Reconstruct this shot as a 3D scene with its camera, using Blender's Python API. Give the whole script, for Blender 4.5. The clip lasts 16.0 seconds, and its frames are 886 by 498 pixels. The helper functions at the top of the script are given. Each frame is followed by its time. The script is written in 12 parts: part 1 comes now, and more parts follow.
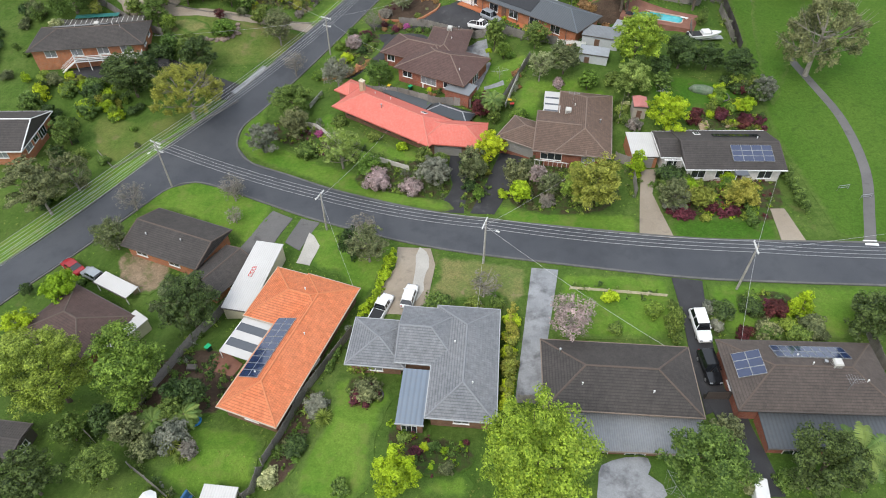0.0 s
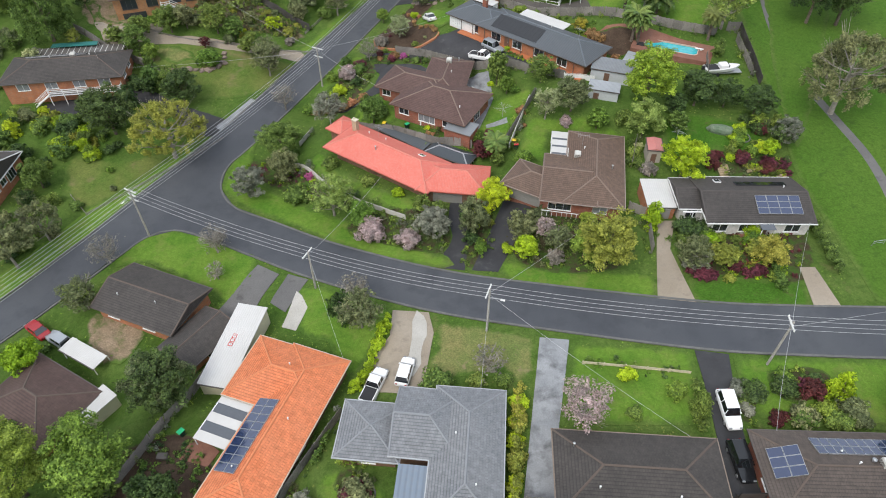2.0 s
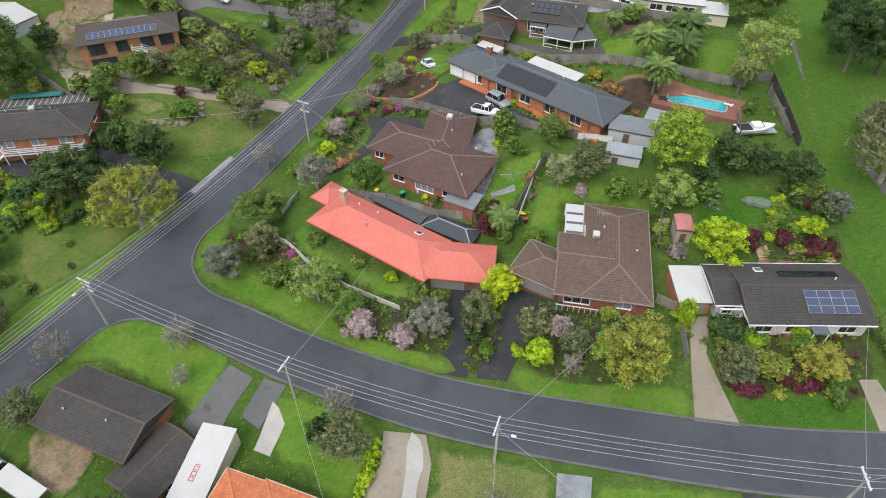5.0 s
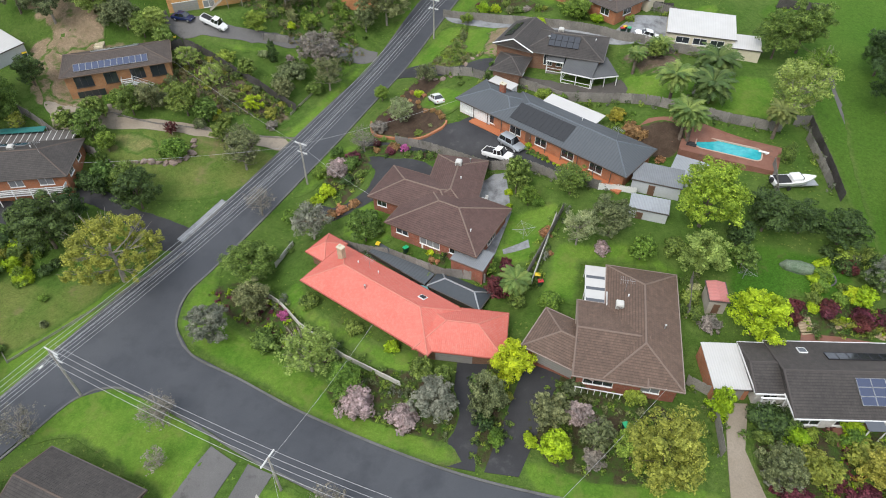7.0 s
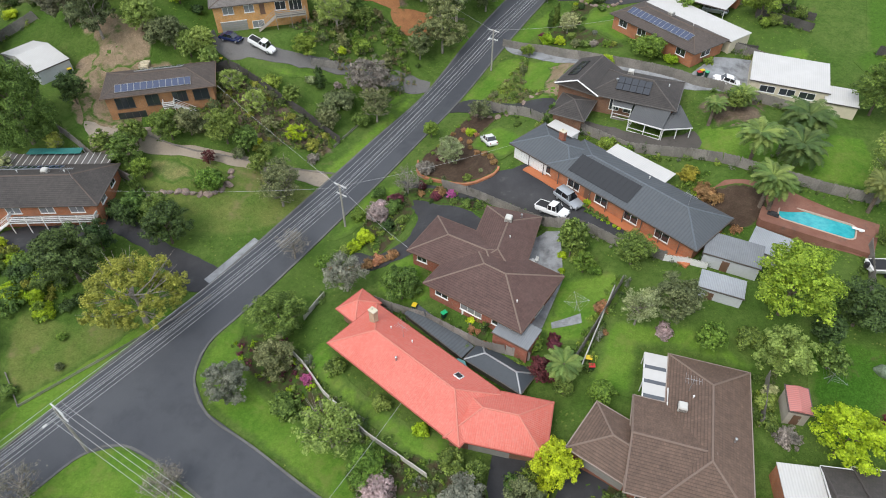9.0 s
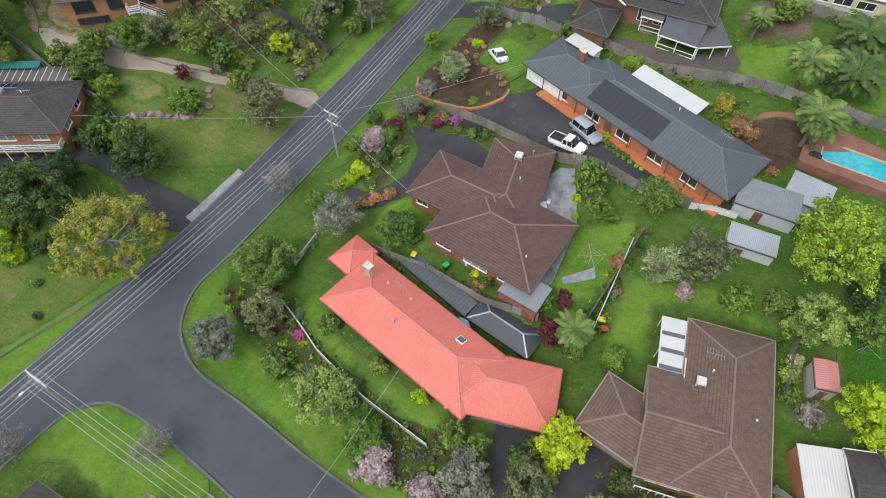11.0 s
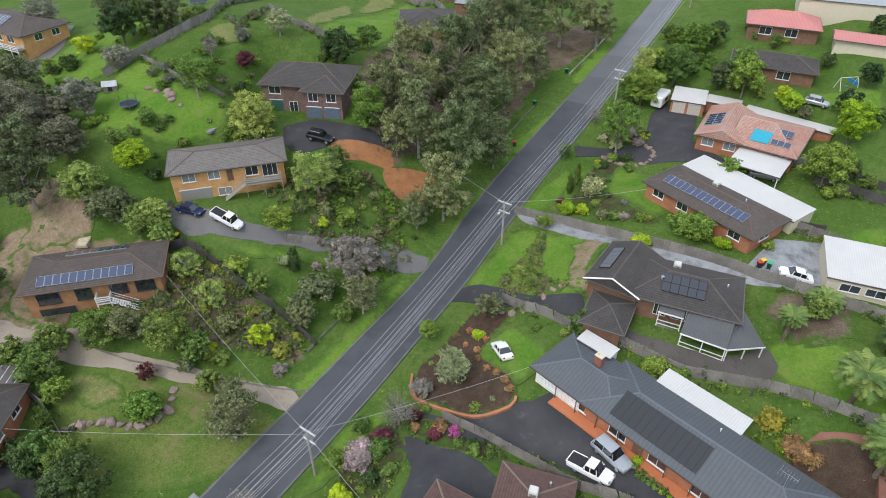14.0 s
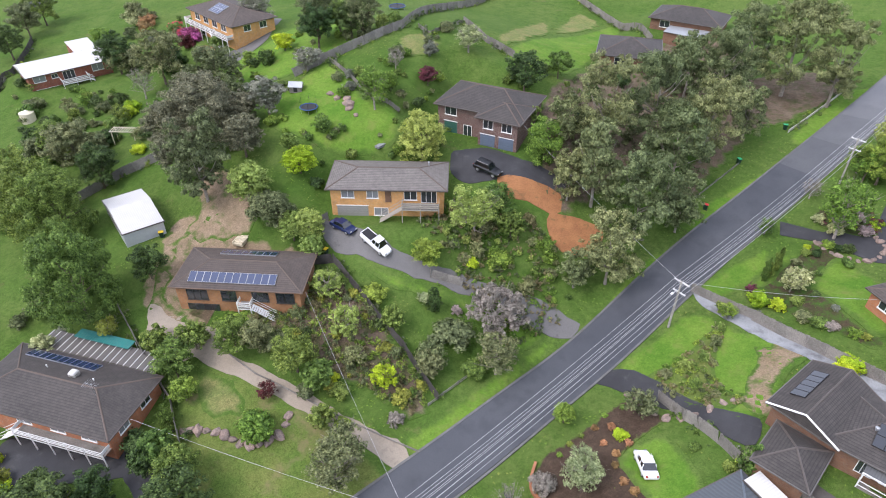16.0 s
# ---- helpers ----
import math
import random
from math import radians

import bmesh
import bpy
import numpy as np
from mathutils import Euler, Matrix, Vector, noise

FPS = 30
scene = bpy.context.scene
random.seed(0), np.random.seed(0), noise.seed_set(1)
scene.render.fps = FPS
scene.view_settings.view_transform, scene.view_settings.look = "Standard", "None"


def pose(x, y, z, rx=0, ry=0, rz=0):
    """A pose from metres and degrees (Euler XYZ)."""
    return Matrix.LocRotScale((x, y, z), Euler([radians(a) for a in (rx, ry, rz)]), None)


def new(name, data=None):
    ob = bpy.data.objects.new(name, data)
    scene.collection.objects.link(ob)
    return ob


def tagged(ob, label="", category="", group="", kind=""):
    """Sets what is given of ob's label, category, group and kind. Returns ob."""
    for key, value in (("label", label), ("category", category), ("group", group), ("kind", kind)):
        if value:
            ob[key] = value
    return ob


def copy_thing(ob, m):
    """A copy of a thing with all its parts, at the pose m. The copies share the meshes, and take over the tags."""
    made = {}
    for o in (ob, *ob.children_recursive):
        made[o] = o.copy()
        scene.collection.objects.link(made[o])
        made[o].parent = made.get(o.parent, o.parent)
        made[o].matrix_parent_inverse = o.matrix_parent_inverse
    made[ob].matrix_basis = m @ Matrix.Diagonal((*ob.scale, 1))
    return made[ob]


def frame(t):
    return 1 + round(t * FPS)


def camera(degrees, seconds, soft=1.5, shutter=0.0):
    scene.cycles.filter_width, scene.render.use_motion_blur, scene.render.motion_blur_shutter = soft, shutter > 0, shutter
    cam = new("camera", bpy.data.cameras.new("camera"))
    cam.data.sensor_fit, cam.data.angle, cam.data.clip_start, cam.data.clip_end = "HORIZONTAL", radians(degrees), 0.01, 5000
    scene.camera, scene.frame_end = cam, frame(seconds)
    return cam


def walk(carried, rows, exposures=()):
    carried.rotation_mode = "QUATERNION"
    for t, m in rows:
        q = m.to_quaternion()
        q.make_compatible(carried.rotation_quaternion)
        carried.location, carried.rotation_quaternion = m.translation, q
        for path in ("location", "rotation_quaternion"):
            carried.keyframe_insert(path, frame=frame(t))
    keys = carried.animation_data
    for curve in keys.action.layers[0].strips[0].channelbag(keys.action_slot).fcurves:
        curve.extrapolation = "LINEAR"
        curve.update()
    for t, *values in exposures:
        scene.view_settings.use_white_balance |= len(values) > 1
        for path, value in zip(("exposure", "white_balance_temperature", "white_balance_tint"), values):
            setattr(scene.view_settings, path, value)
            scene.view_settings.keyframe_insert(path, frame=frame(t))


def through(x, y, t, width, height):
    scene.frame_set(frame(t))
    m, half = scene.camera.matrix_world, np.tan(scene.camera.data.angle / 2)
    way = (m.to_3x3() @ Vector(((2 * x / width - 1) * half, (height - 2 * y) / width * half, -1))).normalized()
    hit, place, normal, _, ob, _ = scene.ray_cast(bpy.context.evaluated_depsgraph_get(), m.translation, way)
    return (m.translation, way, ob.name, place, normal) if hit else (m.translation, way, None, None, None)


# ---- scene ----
cam = camera(70.10, 16.0, soft=1.0)
PATH = [
    (0.0, -0.00, 0.00, 70.00, 44.40, -0.00, 0.00),
    (0.5, -0.05, 2.87, 69.93, 44.47, -0.05, -0.02),
    (1.0, -0.07, 5.70, 69.95, 44.53, -0.07, -0.03),
    (1.5, -0.09, 8.58, 69.99, 44.57, -0.06, -0.09),
    (2.0, -0.03, 11.47, 70.00, 44.63, -0.04, -0.09),
    (2.5, 0.07, 14.35, 69.92, 44.73, -0.03, -0.04),
    (3.0, 0.04, 17.18, 69.89, 44.83, -0.04, -0.10),
    (3.5, 0.01, 20.05, 69.83, 44.94, -0.09, -0.10),
    (4.0, 0.06, 22.96, 69.87, 44.98, -0.06, -0.11),
    (6.5, 0.07, 37.33, 69.60, 45.44, -0.11, 0.37),
    (7.0, 0.29, 40.26, 69.57, 45.52, 0.00, 0.99),
    (7.5, 0.44, 43.16, 69.56, 45.58, 0.09, 1.78),
    (8.0, 0.35, 46.04, 69.59, 45.65, 0.10, 2.99),
    (8.5, 0.11, 48.97, 69.76, 45.63, 0.09, 4.84),
    (9.0, -0.18, 51.93, 69.89, 45.63, 0.07, 6.55),
    (9.5, -0.58, 54.78, 70.01, 45.48, 0.01, 6.95),
    (9.7, -0.69, 55.91, 70.07, 44.56, -0.00, 6.96),
    (10.2, -1.03, 58.89, 70.05, 40.27, -0.02, 6.97),
    (10.7, -1.38, 61.87, 70.04, 36.10, -0.04, 6.98),
    (11.2, -1.72, 64.86, 70.02, 33.83, -0.06, 6.98),
    (11.5, -1.93, 66.65, 70.01, 34.12, -0.08, 6.99),
    (11.8, -2.14, 68.44, 70.01, 36.14, -0.09, 6.99),
    (12.0, -2.29, 69.51, 70.00, 38.08, -0.01, 6.87),
    (12.5, -2.70, 72.20, 69.84, 43.38, -0.02, 6.73),
    (13.0, -3.03, 75.06, 69.82, 48.63, -0.06, 6.68),
    (13.5, -3.37, 77.89, 69.75, 52.54, -0.03, 6.62),
    (14.0, -3.61, 80.80, 69.74, 53.27, -0.03, 6.64),
    (14.5, -3.93, 83.74, 69.87, 53.29, -0.06, 6.78),
    (15.0, -4.48, 86.69, 70.07, 53.27, -0.12, 12.18),
    (15.5, -5.20, 89.59, 70.24, 53.27, -0.16, 19.33),
    (16.0, -5.95, 92.41, 70.20, 53.38, -0.10, 24.34),
]
walk(cam, [(t, pose(x, y, z, rx, ry, rz)) for t, x, y, z, rx, ry, rz in PATH], [(0, 0.58, 6500, 10), (4, 0.5, 6500, 10), (7, 0.59, 6500, 10), (9.5, 0.53, 6450, 10), (13, 0.49, 6300, 10), (14.5, 0.52, 6200, 11), (15.3, 0.66, 6150, 13), (16, 0.95, 6150, 19)])

# ---- light: an overcast spring day ----
SUN_UP, SUN_TURN = 52.0, 215.0
world = bpy.data.worlds.new("overcast_sky")
scene.world = world
world.use_nodes = True
wn, wl = world.node_tree.nodes, world.node_tree.links
sky = wn.new("ShaderNodeTexSky")
sky.sky_type, sky.sun_disc = "NISHITA", False
sky.sun_elevation, sky.sun_rotation = radians(SUN_UP), radians(SUN_TURN)
sky.dust_density, sky.ozone_density = 4.0, 0.6
cloud = wn.new("ShaderNodeMix")
cloud.data_type = "RGBA"
cloud.inputs[0].default_value = 0.72
cloud.inputs[7].default_value = (8.3, 9.0, 10.0, 1)
wl.new(sky.outputs[0], cloud.inputs[6])
wl.new(cloud.outputs[2], wn["Background"].inputs[0])
wn["Background"].inputs[1].default_value = 0.105
sun = new("sun", bpy.data.lights.new("sun", "SUN"))
sun.data.energy, sun.data.angle, sun.data.color = 1.3, radians(26), (1.0, 0.97, 0.92)
sun.matrix_world = pose(0, 0, 200, 90 - SUN_UP, 0, 180 - SUN_TURN)

# ---- materials ----
MATS = {}


def nodes_of(name):
    m = bpy.data.materials.new(name)
    m.use_nodes = True
    n, l = m.node_tree.nodes, m.node_tree.links
    return m, n, l, n["Principled BSDF"]


def mix_rgb(n, l, fac, a, b, mode="MIX"):
    x = n.new("ShaderNodeMix")
    x.data_type, x.blend_type = "RGBA", mode
    for sock, v in ((x.inputs[0], fac), (x.inputs[6], a), (x.inputs[7], b)):
        if isinstance(v, (int, float)):
            sock.default_value = v
        elif isinstance(v, tuple):
            sock.default_value = (*v[:3], 1)
        else:
            l.new(v, sock)
    return x.outputs[2]


def noise_tex(n, l, scale, coord, detail=4.0, rough=0.6, stretch=None):
    if stretch:
        mp = n.new("ShaderNodeMapping")
        mp.inputs[3].default_value = stretch
        l.new(coord, mp.inputs[0])
        coord = mp.outputs[0]
    t = n.new("ShaderNodeTexNoise")
    t.inputs["Scale"].default_value, t.inputs["Detail"].default_value, t.inputs["Roughness"].default_value = scale, detail, rough
    l.new(coord, t.inputs["Vector"])
    return t.outputs[0]


def ramp(n, l, v, lo, hi):
    r = n.new("ShaderNodeMapRange")
    r.inputs[1].default_value, r.inputs[2].default_value = lo, hi
    l.new(v, r.inputs[0])
    return r.outputs[0]


def bump_of(n, l, height, strength, dist, bsdf):
    b = n.new("ShaderNodeBump")
    b.inputs["Strength"].default_value, b.inputs["Distance"].default_value = strength, dist
    l.new(height, b.inputs["Height"])
    l.new(b.outputs[0], bsdf.inputs["Normal"])


def rough_grass(n, l, co):
    """The colour of rough grass: patches of fresh and dull green, straw and bare earth; and its grain."""
    a, s, f, e = noise_tex(n, l, 0.07, co, 5.0), noise_tex(n, l, 0.5, co, 6.0, 0.7), noise_tex(n, l, 7.0, co, 5.0, 0.75), noise_tex(n, l, 0.16, co, 6.0, 0.7)
    c = mix_rgb(n, l, ramp(n, l, a, 0.35, 0.65), (0.064, 0.124, 0.022), (0.1, 0.15, 0.037))
    c = mix_rgb(n, l, ramp(n, l, s, 0.45, 0.75), c, (0.050, 0.105, 0.017))
    c = mix_rgb(n, l, ramp(n, l, e, 0.62, 0.78), c, (0.14, 0.12, 0.06))
    c = mix_rgb(n, l, 1.0, c, mix_rgb(n, l, ramp(n, l, noise_tex(n, l, 1.7, co, 6.0, 0.75), 0.3, 0.7), (0.72, 0.76, 0.72), (1.26, 1.22, 1.24)), "MULTIPLY")
    c = mix_rgb(n, l, 1.0, c, mix_rgb(n, l, ramp(n, l, f, 0.25, 0.75), (0.6, 0.62, 0.6), (1.42, 1.37, 1.3)), "MULTIPLY")
    return c, f


def surface(name, base, alt, spot=None, coarse=0.25, fine=6.0, rough=0.9, bump=0.3, dist=0.03, metal=0.0, vary=0.0, spec=0.3, spot_at=(0.58, 0.72), spot_scale=0.6, grain=1.0, fringe=False):
    """Two colours mingled at two scales, with stains of a third, grain relief and an optional spread from thing to thing."""
    if name in MATS:
        return MATS[name]
    m, n, l, b = nodes_of(name)
    co = n.new("ShaderNodeNewGeometry").outputs["Position"]
    big, small = noise_tex(n, l, coarse, co), noise_tex(n, l, fine, co, 5.0, 0.7)
    c = mix_rgb(n, l, ramp(n, l, big, 0.35, 0.65), base, alt)
    k = mix_rgb(n, l, ramp(n, l, small, 0.25, 0.75), tuple([1 - 0.5 * grain] * 3), tuple([1 + 0.46 * grain] * 3))
    c = mix_rgb(n, l, 1.0, c, k, "MULTIPLY")
    if fringe:
        c = mix_rgb(n, l, 1.0, c, mix_rgb(n, l, ramp(n, l, noise_tex(n, l, 1.7, co, 6.0, 0.75), 0.3, 0.7), (0.74, 0.78, 0.74), (1.24, 1.2, 1.22)), "MULTIPLY")
    if spot:
        s = noise_tex(n, l, spot_scale, co, 6.0, 0.65)
        c = mix_rgb(n, l, ramp(n, l, s, *spot_at), c, spot)
    if vary:
        o = n.new("ShaderNodeObjectInfo").outputs["Random"]
        r = n.new("ShaderNodeMapRange")
        r.inputs[3].default_value, r.inputs[4].default_value = 1 - vary, 1 + vary
        l.new(o, r.inputs[0])
        c = mix_rgb(n, l, 1.0, c, r.outputs[0], "MULTIPLY")
    if fringe:
        # towards its edge the cover breaks up into the rough grass round it
        e = n.new("ShaderNodeAttribute")
        e.attribute_name = "fringe"
        w = n.new("ShaderNodeMath")
        w.operation = "ADD"
        l.new(e.outputs["Fac"], w.inputs[0])
        l.new(noise_tex(n, l, 0.8, co, 6.0, 0.7), w.inputs[1])
        c = mix_rgb(n, l, ramp(n, l, w.outputs[0], 0.98, 1.32), c, rough_grass(n, l, co)[0])
    l.new(c, b.inputs["Base Color"])
    b.inputs["Roughness"].default_value, b.inputs["Metallic"].default_value = rough, metal
    b.inputs["Specular IOR Level"].default_value = spec
    if bump:
        bump_of(n, l, small, bump, dist, b)
    MATS[name] = m
    return m


def roof_tiles(name, base, alt, worn=(0.3, 0.28, 0.26), course=0.34, width=0.30, rough=0.75, wear=0.35):
    """Concrete roof tiles laid in courses, on the roof's own metres."""
    if name in MATS:
        return MATS[name]
    m, n, l, b = nodes_of(name)
    uv = n.new("ShaderNodeUVMap").outputs[0]
    co = n.new("ShaderNodeNewGeometry").outputs["Position"]
    t = n.new("ShaderNodeTexBrick")
    t.inputs["Scale"].default_value = 1.0
    t.inputs["Brick Width"].default_value, t.inputs["Row Height"].default_value = width, course
    t.inputs["Mortar Size"].default_value, t.inputs["Mortar Smooth"].default_value = 0.02, 0.6
    t.inputs["Color1"].default_value, t.inputs["Color2"].default_value = (*base, 1), (*alt, 1)
    t.inputs["Mortar"].default_value = (*[v * 0.72 for v in base], 1)
    t.offset = 0.5
    l.new(uv, t.inputs["Vector"])
    w1 = noise_tex(n, l, 0.22, co, 5.0, 0.65)
    w2 = noise_tex(n, l, 1.6, co, 6.0, 0.7, (1, 1, 0.5))
    c = mix_rgb(n, l, ramp(n, l, w1, 0.3, 0.75), t.outputs[0], mix_rgb(n, l, wear, t.outputs[0], worn))
    k = mix_rgb(n, l, ramp(n, l, w2, 0.3, 0.75), (0.72, 0.72, 0.72), (1.2, 1.2, 1.2))
    c = mix_rgb(n, l, 1.0, c, k, "MULTIPLY")
    l.new(c, b.inputs["Base Color"])
    b.inputs["Roughness"].default_value = rough
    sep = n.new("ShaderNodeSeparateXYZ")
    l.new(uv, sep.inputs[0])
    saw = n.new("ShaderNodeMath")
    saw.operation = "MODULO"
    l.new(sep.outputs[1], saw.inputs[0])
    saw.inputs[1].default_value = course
    wave = n.new("ShaderNodeMath")
    wave.operation = "SINE"
    mul = n.new("ShaderNodeMath")
    mul.operation = "MULTIPLY"
    mul.inputs[1].default_value = 2 * math.pi / width
    l.new(sep.outputs[0], mul.inputs[0])
    l.new(mul.outputs[0], wave.inputs[0])
    # course lines in the colour: each course darkens towards the lap above it
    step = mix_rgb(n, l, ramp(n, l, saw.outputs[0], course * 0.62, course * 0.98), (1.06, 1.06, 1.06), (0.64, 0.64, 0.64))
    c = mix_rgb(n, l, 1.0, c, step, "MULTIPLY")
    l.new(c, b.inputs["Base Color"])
    h = n.new("ShaderNodeMath")
    h.operation = "MULTIPLY_ADD"
    h.inputs[1].default_value = -1.4
    l.new(saw.outputs[0], h.inputs[0])
    sw = n.new("ShaderNodeMath")
    sw.operation = "MULTIPLY"
    sw.inputs[1].default_value = 0.12
    l.new(wave.outputs[0], sw.inputs[0])
    l.new(sw.outputs[0], h.inputs[2])
    bump_of(n, l, h.outputs[0], 0.7, 0.06, b)
    MATS[name] = m
    return m


def sheet_metal(name, base, alt, pitch=0.2, rough=0.45, metal=0.0, dirt=(0.25, 0.23, 0.2), dirty=0.25, rib=0.14):
    """Ribbed steel roofing, ribs running up the slope."""
    if name in MATS:
        return MATS[name]
    m, n, l, b = nodes_of(name)
    uv = n.new("ShaderNodeUVMap").outputs[0]
    co = n.new("ShaderNodeNewGeometry").outputs["Position"]
    sep = n.new("ShaderNodeSeparateXYZ")
    l.new(uv, sep.inputs[0])
    mul = n.new("ShaderNodeMath")
    mul.operation = "MULTIPLY"
    mul.inputs[1].default_value = 2 * math.pi / pitch
    l.new(sep.outputs[0], mul.inputs[0])
    wave = n.new("ShaderNodeMath")
    wave.operation = "SINE"
    l.new(mul.outputs[0], wave.inputs[0])
    w1 = noise_tex(n, l, 0.35, co, 5.0, 0.65)
    w2 = noise_tex(n, l, 3.0, co, 5.0, 0.7)
    c = mix_rgb(n, l, ramp(n, l, w1, 0.3, 0.7), base, alt)
    c = mix_rgb(n, l, 1.0, c, mix_rgb(n, l, ramp(n, l, wave.outputs[0], -1.0, 0.2), tuple([1 - rib] * 3), tuple([1 + rib * 0.3] * 3)), "MULTIPLY")
    d = n.new("ShaderNodeMath")
    d.operation = "MULTIPLY"
    d.inputs[1].default_value = dirty
    l.new(ramp(n, l, w2, 0.45, 0.75), d.inputs[0])
    c = mix_rgb(n, l, d.outputs[0], c, dirt)
    l.new(c, b.inputs["Base Color"])
    b.inputs["Roughness"].default_value, b.inputs["Metallic"].default_value = rough, metal
    bump_of(n, l, wave.outputs[0], 0.5, 0.02, b)
    MATS[name] = m
    return m


def brickwork(name, a, b2, mortar):
    if name in MATS:
        return MATS[name]
    m, n, l, b = nodes_of(name)
    uv = n.new("ShaderNodeUVMap").outputs[0]
    co = n.new("ShaderNodeNewGeometry").outputs["Position"]
    t = n.new("ShaderNodeTexBrick")
    t.inputs["Scale"].default_value = 1.0
    t.inputs["Brick Width"].default_value, t.inputs["Row Height"].default_value, t.inputs["Mortar Size"].default_value = 0.24, 0.086, 0.007
    t.inputs["Color1"].default_value, t.inputs["Color2"].default_value, t.inputs["Mortar"].default_value = (*a, 1), (*b2, 1), (*mortar, 1)
    l.new(uv, t.inputs["Vector"])
    w = noise_tex(n, l, 0.8, co, 5.0, 0.7)
    c = mix_rgb(n, l, 1.0, t.outputs[0], mix_rgb(n, l, ramp(n, l, w, 0.3, 0.7), (0.75, 0.75, 0.75), (1.18, 1.18, 1.18)), "MULTIPLY")
    l.new(c, b.inputs["Base Color"])
    b.inputs["Roughness"].default_value = 0.9
    bump_of(n, l, t.outputs[1], -0.4, 0.01, b)
    MATS[name] = m
    return m


def leaf_mat(name, dark, light, through=0.16, hue=0.06):
    """Foliage: every leaf a little different, and every plant too."""
    if name in MATS:
        return MATS[name]
    m, n, l, b = nodes_of(name)
    isl = n.new("ShaderNodeNewGeometry")
    o = n.new("ShaderNodeObjectInfo").outputs["Random"]
    c = mix_rgb(n, l, isl.outputs["Random Per Island"], dark, light)
    co = noise_tex(n, l, 0.7, isl.outputs["Position"], 3.0)
    c = mix_rgb(n, l, 1.0, c, mix_rgb(n, l, ramp(n, l, co, 0.3, 0.7), (0.46, 0.5, 0.46), (1.36, 1.32, 1.24)), "MULTIPLY")
    hs = n.new("ShaderNodeHueSaturation")
    r = n.new("ShaderNodeMapRange")
    r.inputs[3].default_value, r.inputs[4].default_value = 0.5 - hue * 0.4, 0.5 + hue * 0.3
    l.new(o, r.inputs[0])
    l.new(r.outputs[0], hs.inputs["Hue"])
    rv = n.new("ShaderNodeMapRange")
    rv.inputs[3].default_value, rv.inputs[4].default_value = 1.2, 0.82
    l.new(o, rv.inputs[0])
    l.new(rv.outputs[0], hs.inputs["Value"])
    l.new(c, hs.inputs["Color"])
    l.new(hs.outputs[0], b.inputs["Base Color"])
    b.inputs["Roughness"].default_value, b.inputs["Specular IOR Level"].default_value = 0.6, 0.25
    tr = n.new("ShaderNodeBsdfTranslucent")
    l.new(hs.outputs[0], tr.inputs[0])
    mx = n.new("ShaderNodeMixShader")
    mx.inputs[0].default_value = through
    l.new(b.outputs[0], mx.inputs[1])
    l.new(tr.outputs[0], mx.inputs[2])
    l.new(mx.outputs[0], n["Material Output"].inputs[0])
    MATS[name] = m
    return m


def plain(name, col, rough=0.5, metal=0.0, spec=0.5, grime=0.15):
    if name in MATS:
        return MATS[name]
    m, n, l, b = nodes_of(name)
    co = n.new("ShaderNodeNewGeometry").outputs["Position"]
    w = noise_tex(n, l, 2.5, co, 5.0, 0.7)
    c = mix_rgb(n, l, ramp(n, l, w, 0.3, 0.75), col, tuple(v * (1 - grime) for v in col))
    l.new(c, b.inputs["Base Color"])
    b.inputs["Roughness"].default_value, b.inputs["Metallic"].default_value, b.inputs["Specular IOR Level"].default_value = rough, metal, spec
    MATS[name] = m
    return m


def ground_mat():
    m, n, l, b = nodes_of("rough_grass")
    c, f = rough_grass(n, l, n.new("ShaderNodeNewGeometry").outputs["Position"])
    l.new(c, b.inputs["Base Color"])
    b.inputs["Roughness"].default_value, b.inputs["Specular IOR Level"].default_value = 0.95, 0.1
    bump_of(n, l, f, 0.8, 0.12, b)
    MATS["rough_grass"] = m
    return m


M_GROUND = ground_mat()
M_LAWN = surface("mown_lawn", (0.08, 0.17, 0.02), (0.13, 0.215, 0.032), (0.17, 0.19, 0.052), 0.16, 6.0, 0.95, 0.5, 0.05, spec=0.1, spot_at=(0.52, 0.8), spot_scale=0.4, grain=0.6, fringe=True)
M_LAWN2 = surface("deep_lawn", (0.042, 0.112, 0.012), (0.065, 0.14, 0.018), (0.08, 0.1, 0.03), 0.15, 5.0, 0.95, 0.5, 0.05, spec=0.1, fringe=True)
M_DRYGRASS = surface("dry_grass", (0.2, 0.19, 0.075), (0.13, 0.17, 0.05), (0.24, 0.19, 0.11), 0.3, 5.0, 0.95, 0.6, 0.08, spec=0.1, fringe=True)
M_MULCH = surface("mulch_bed", (0.07, 0.052, 0.034), (0.058, 0.075, 0.024), (0.055, 0.11, 0.02), 0.45, 8.0, 0.95, 0.9, 0.12, spec=0.1, spot_at=(0.45, 0.62), spot_scale=0.9, fringe=True)
M_EARTH = surface("sandy_earth", (0.22, 0.165, 0.105), (0.29, 0.22, 0.15), (0.1, 0.13, 0.04), 0.3, 6.0, 0.95, 0.6, 0.06, spec=0.1, spot_at=(0.52, 0.66), spot_scale=0.4, fringe=True)
M_BANK = surface("worn_bank_grass", (0.088, 0.142, 0.028), (0.14, 0.165, 0.045), (0.2, 0.165, 0.085), 0.2, 6.0, 0.95, 0.6, 0.08, spec=0.1, spot_at=(0.55, 0.74), spot_scale=0.3, fringe=True)
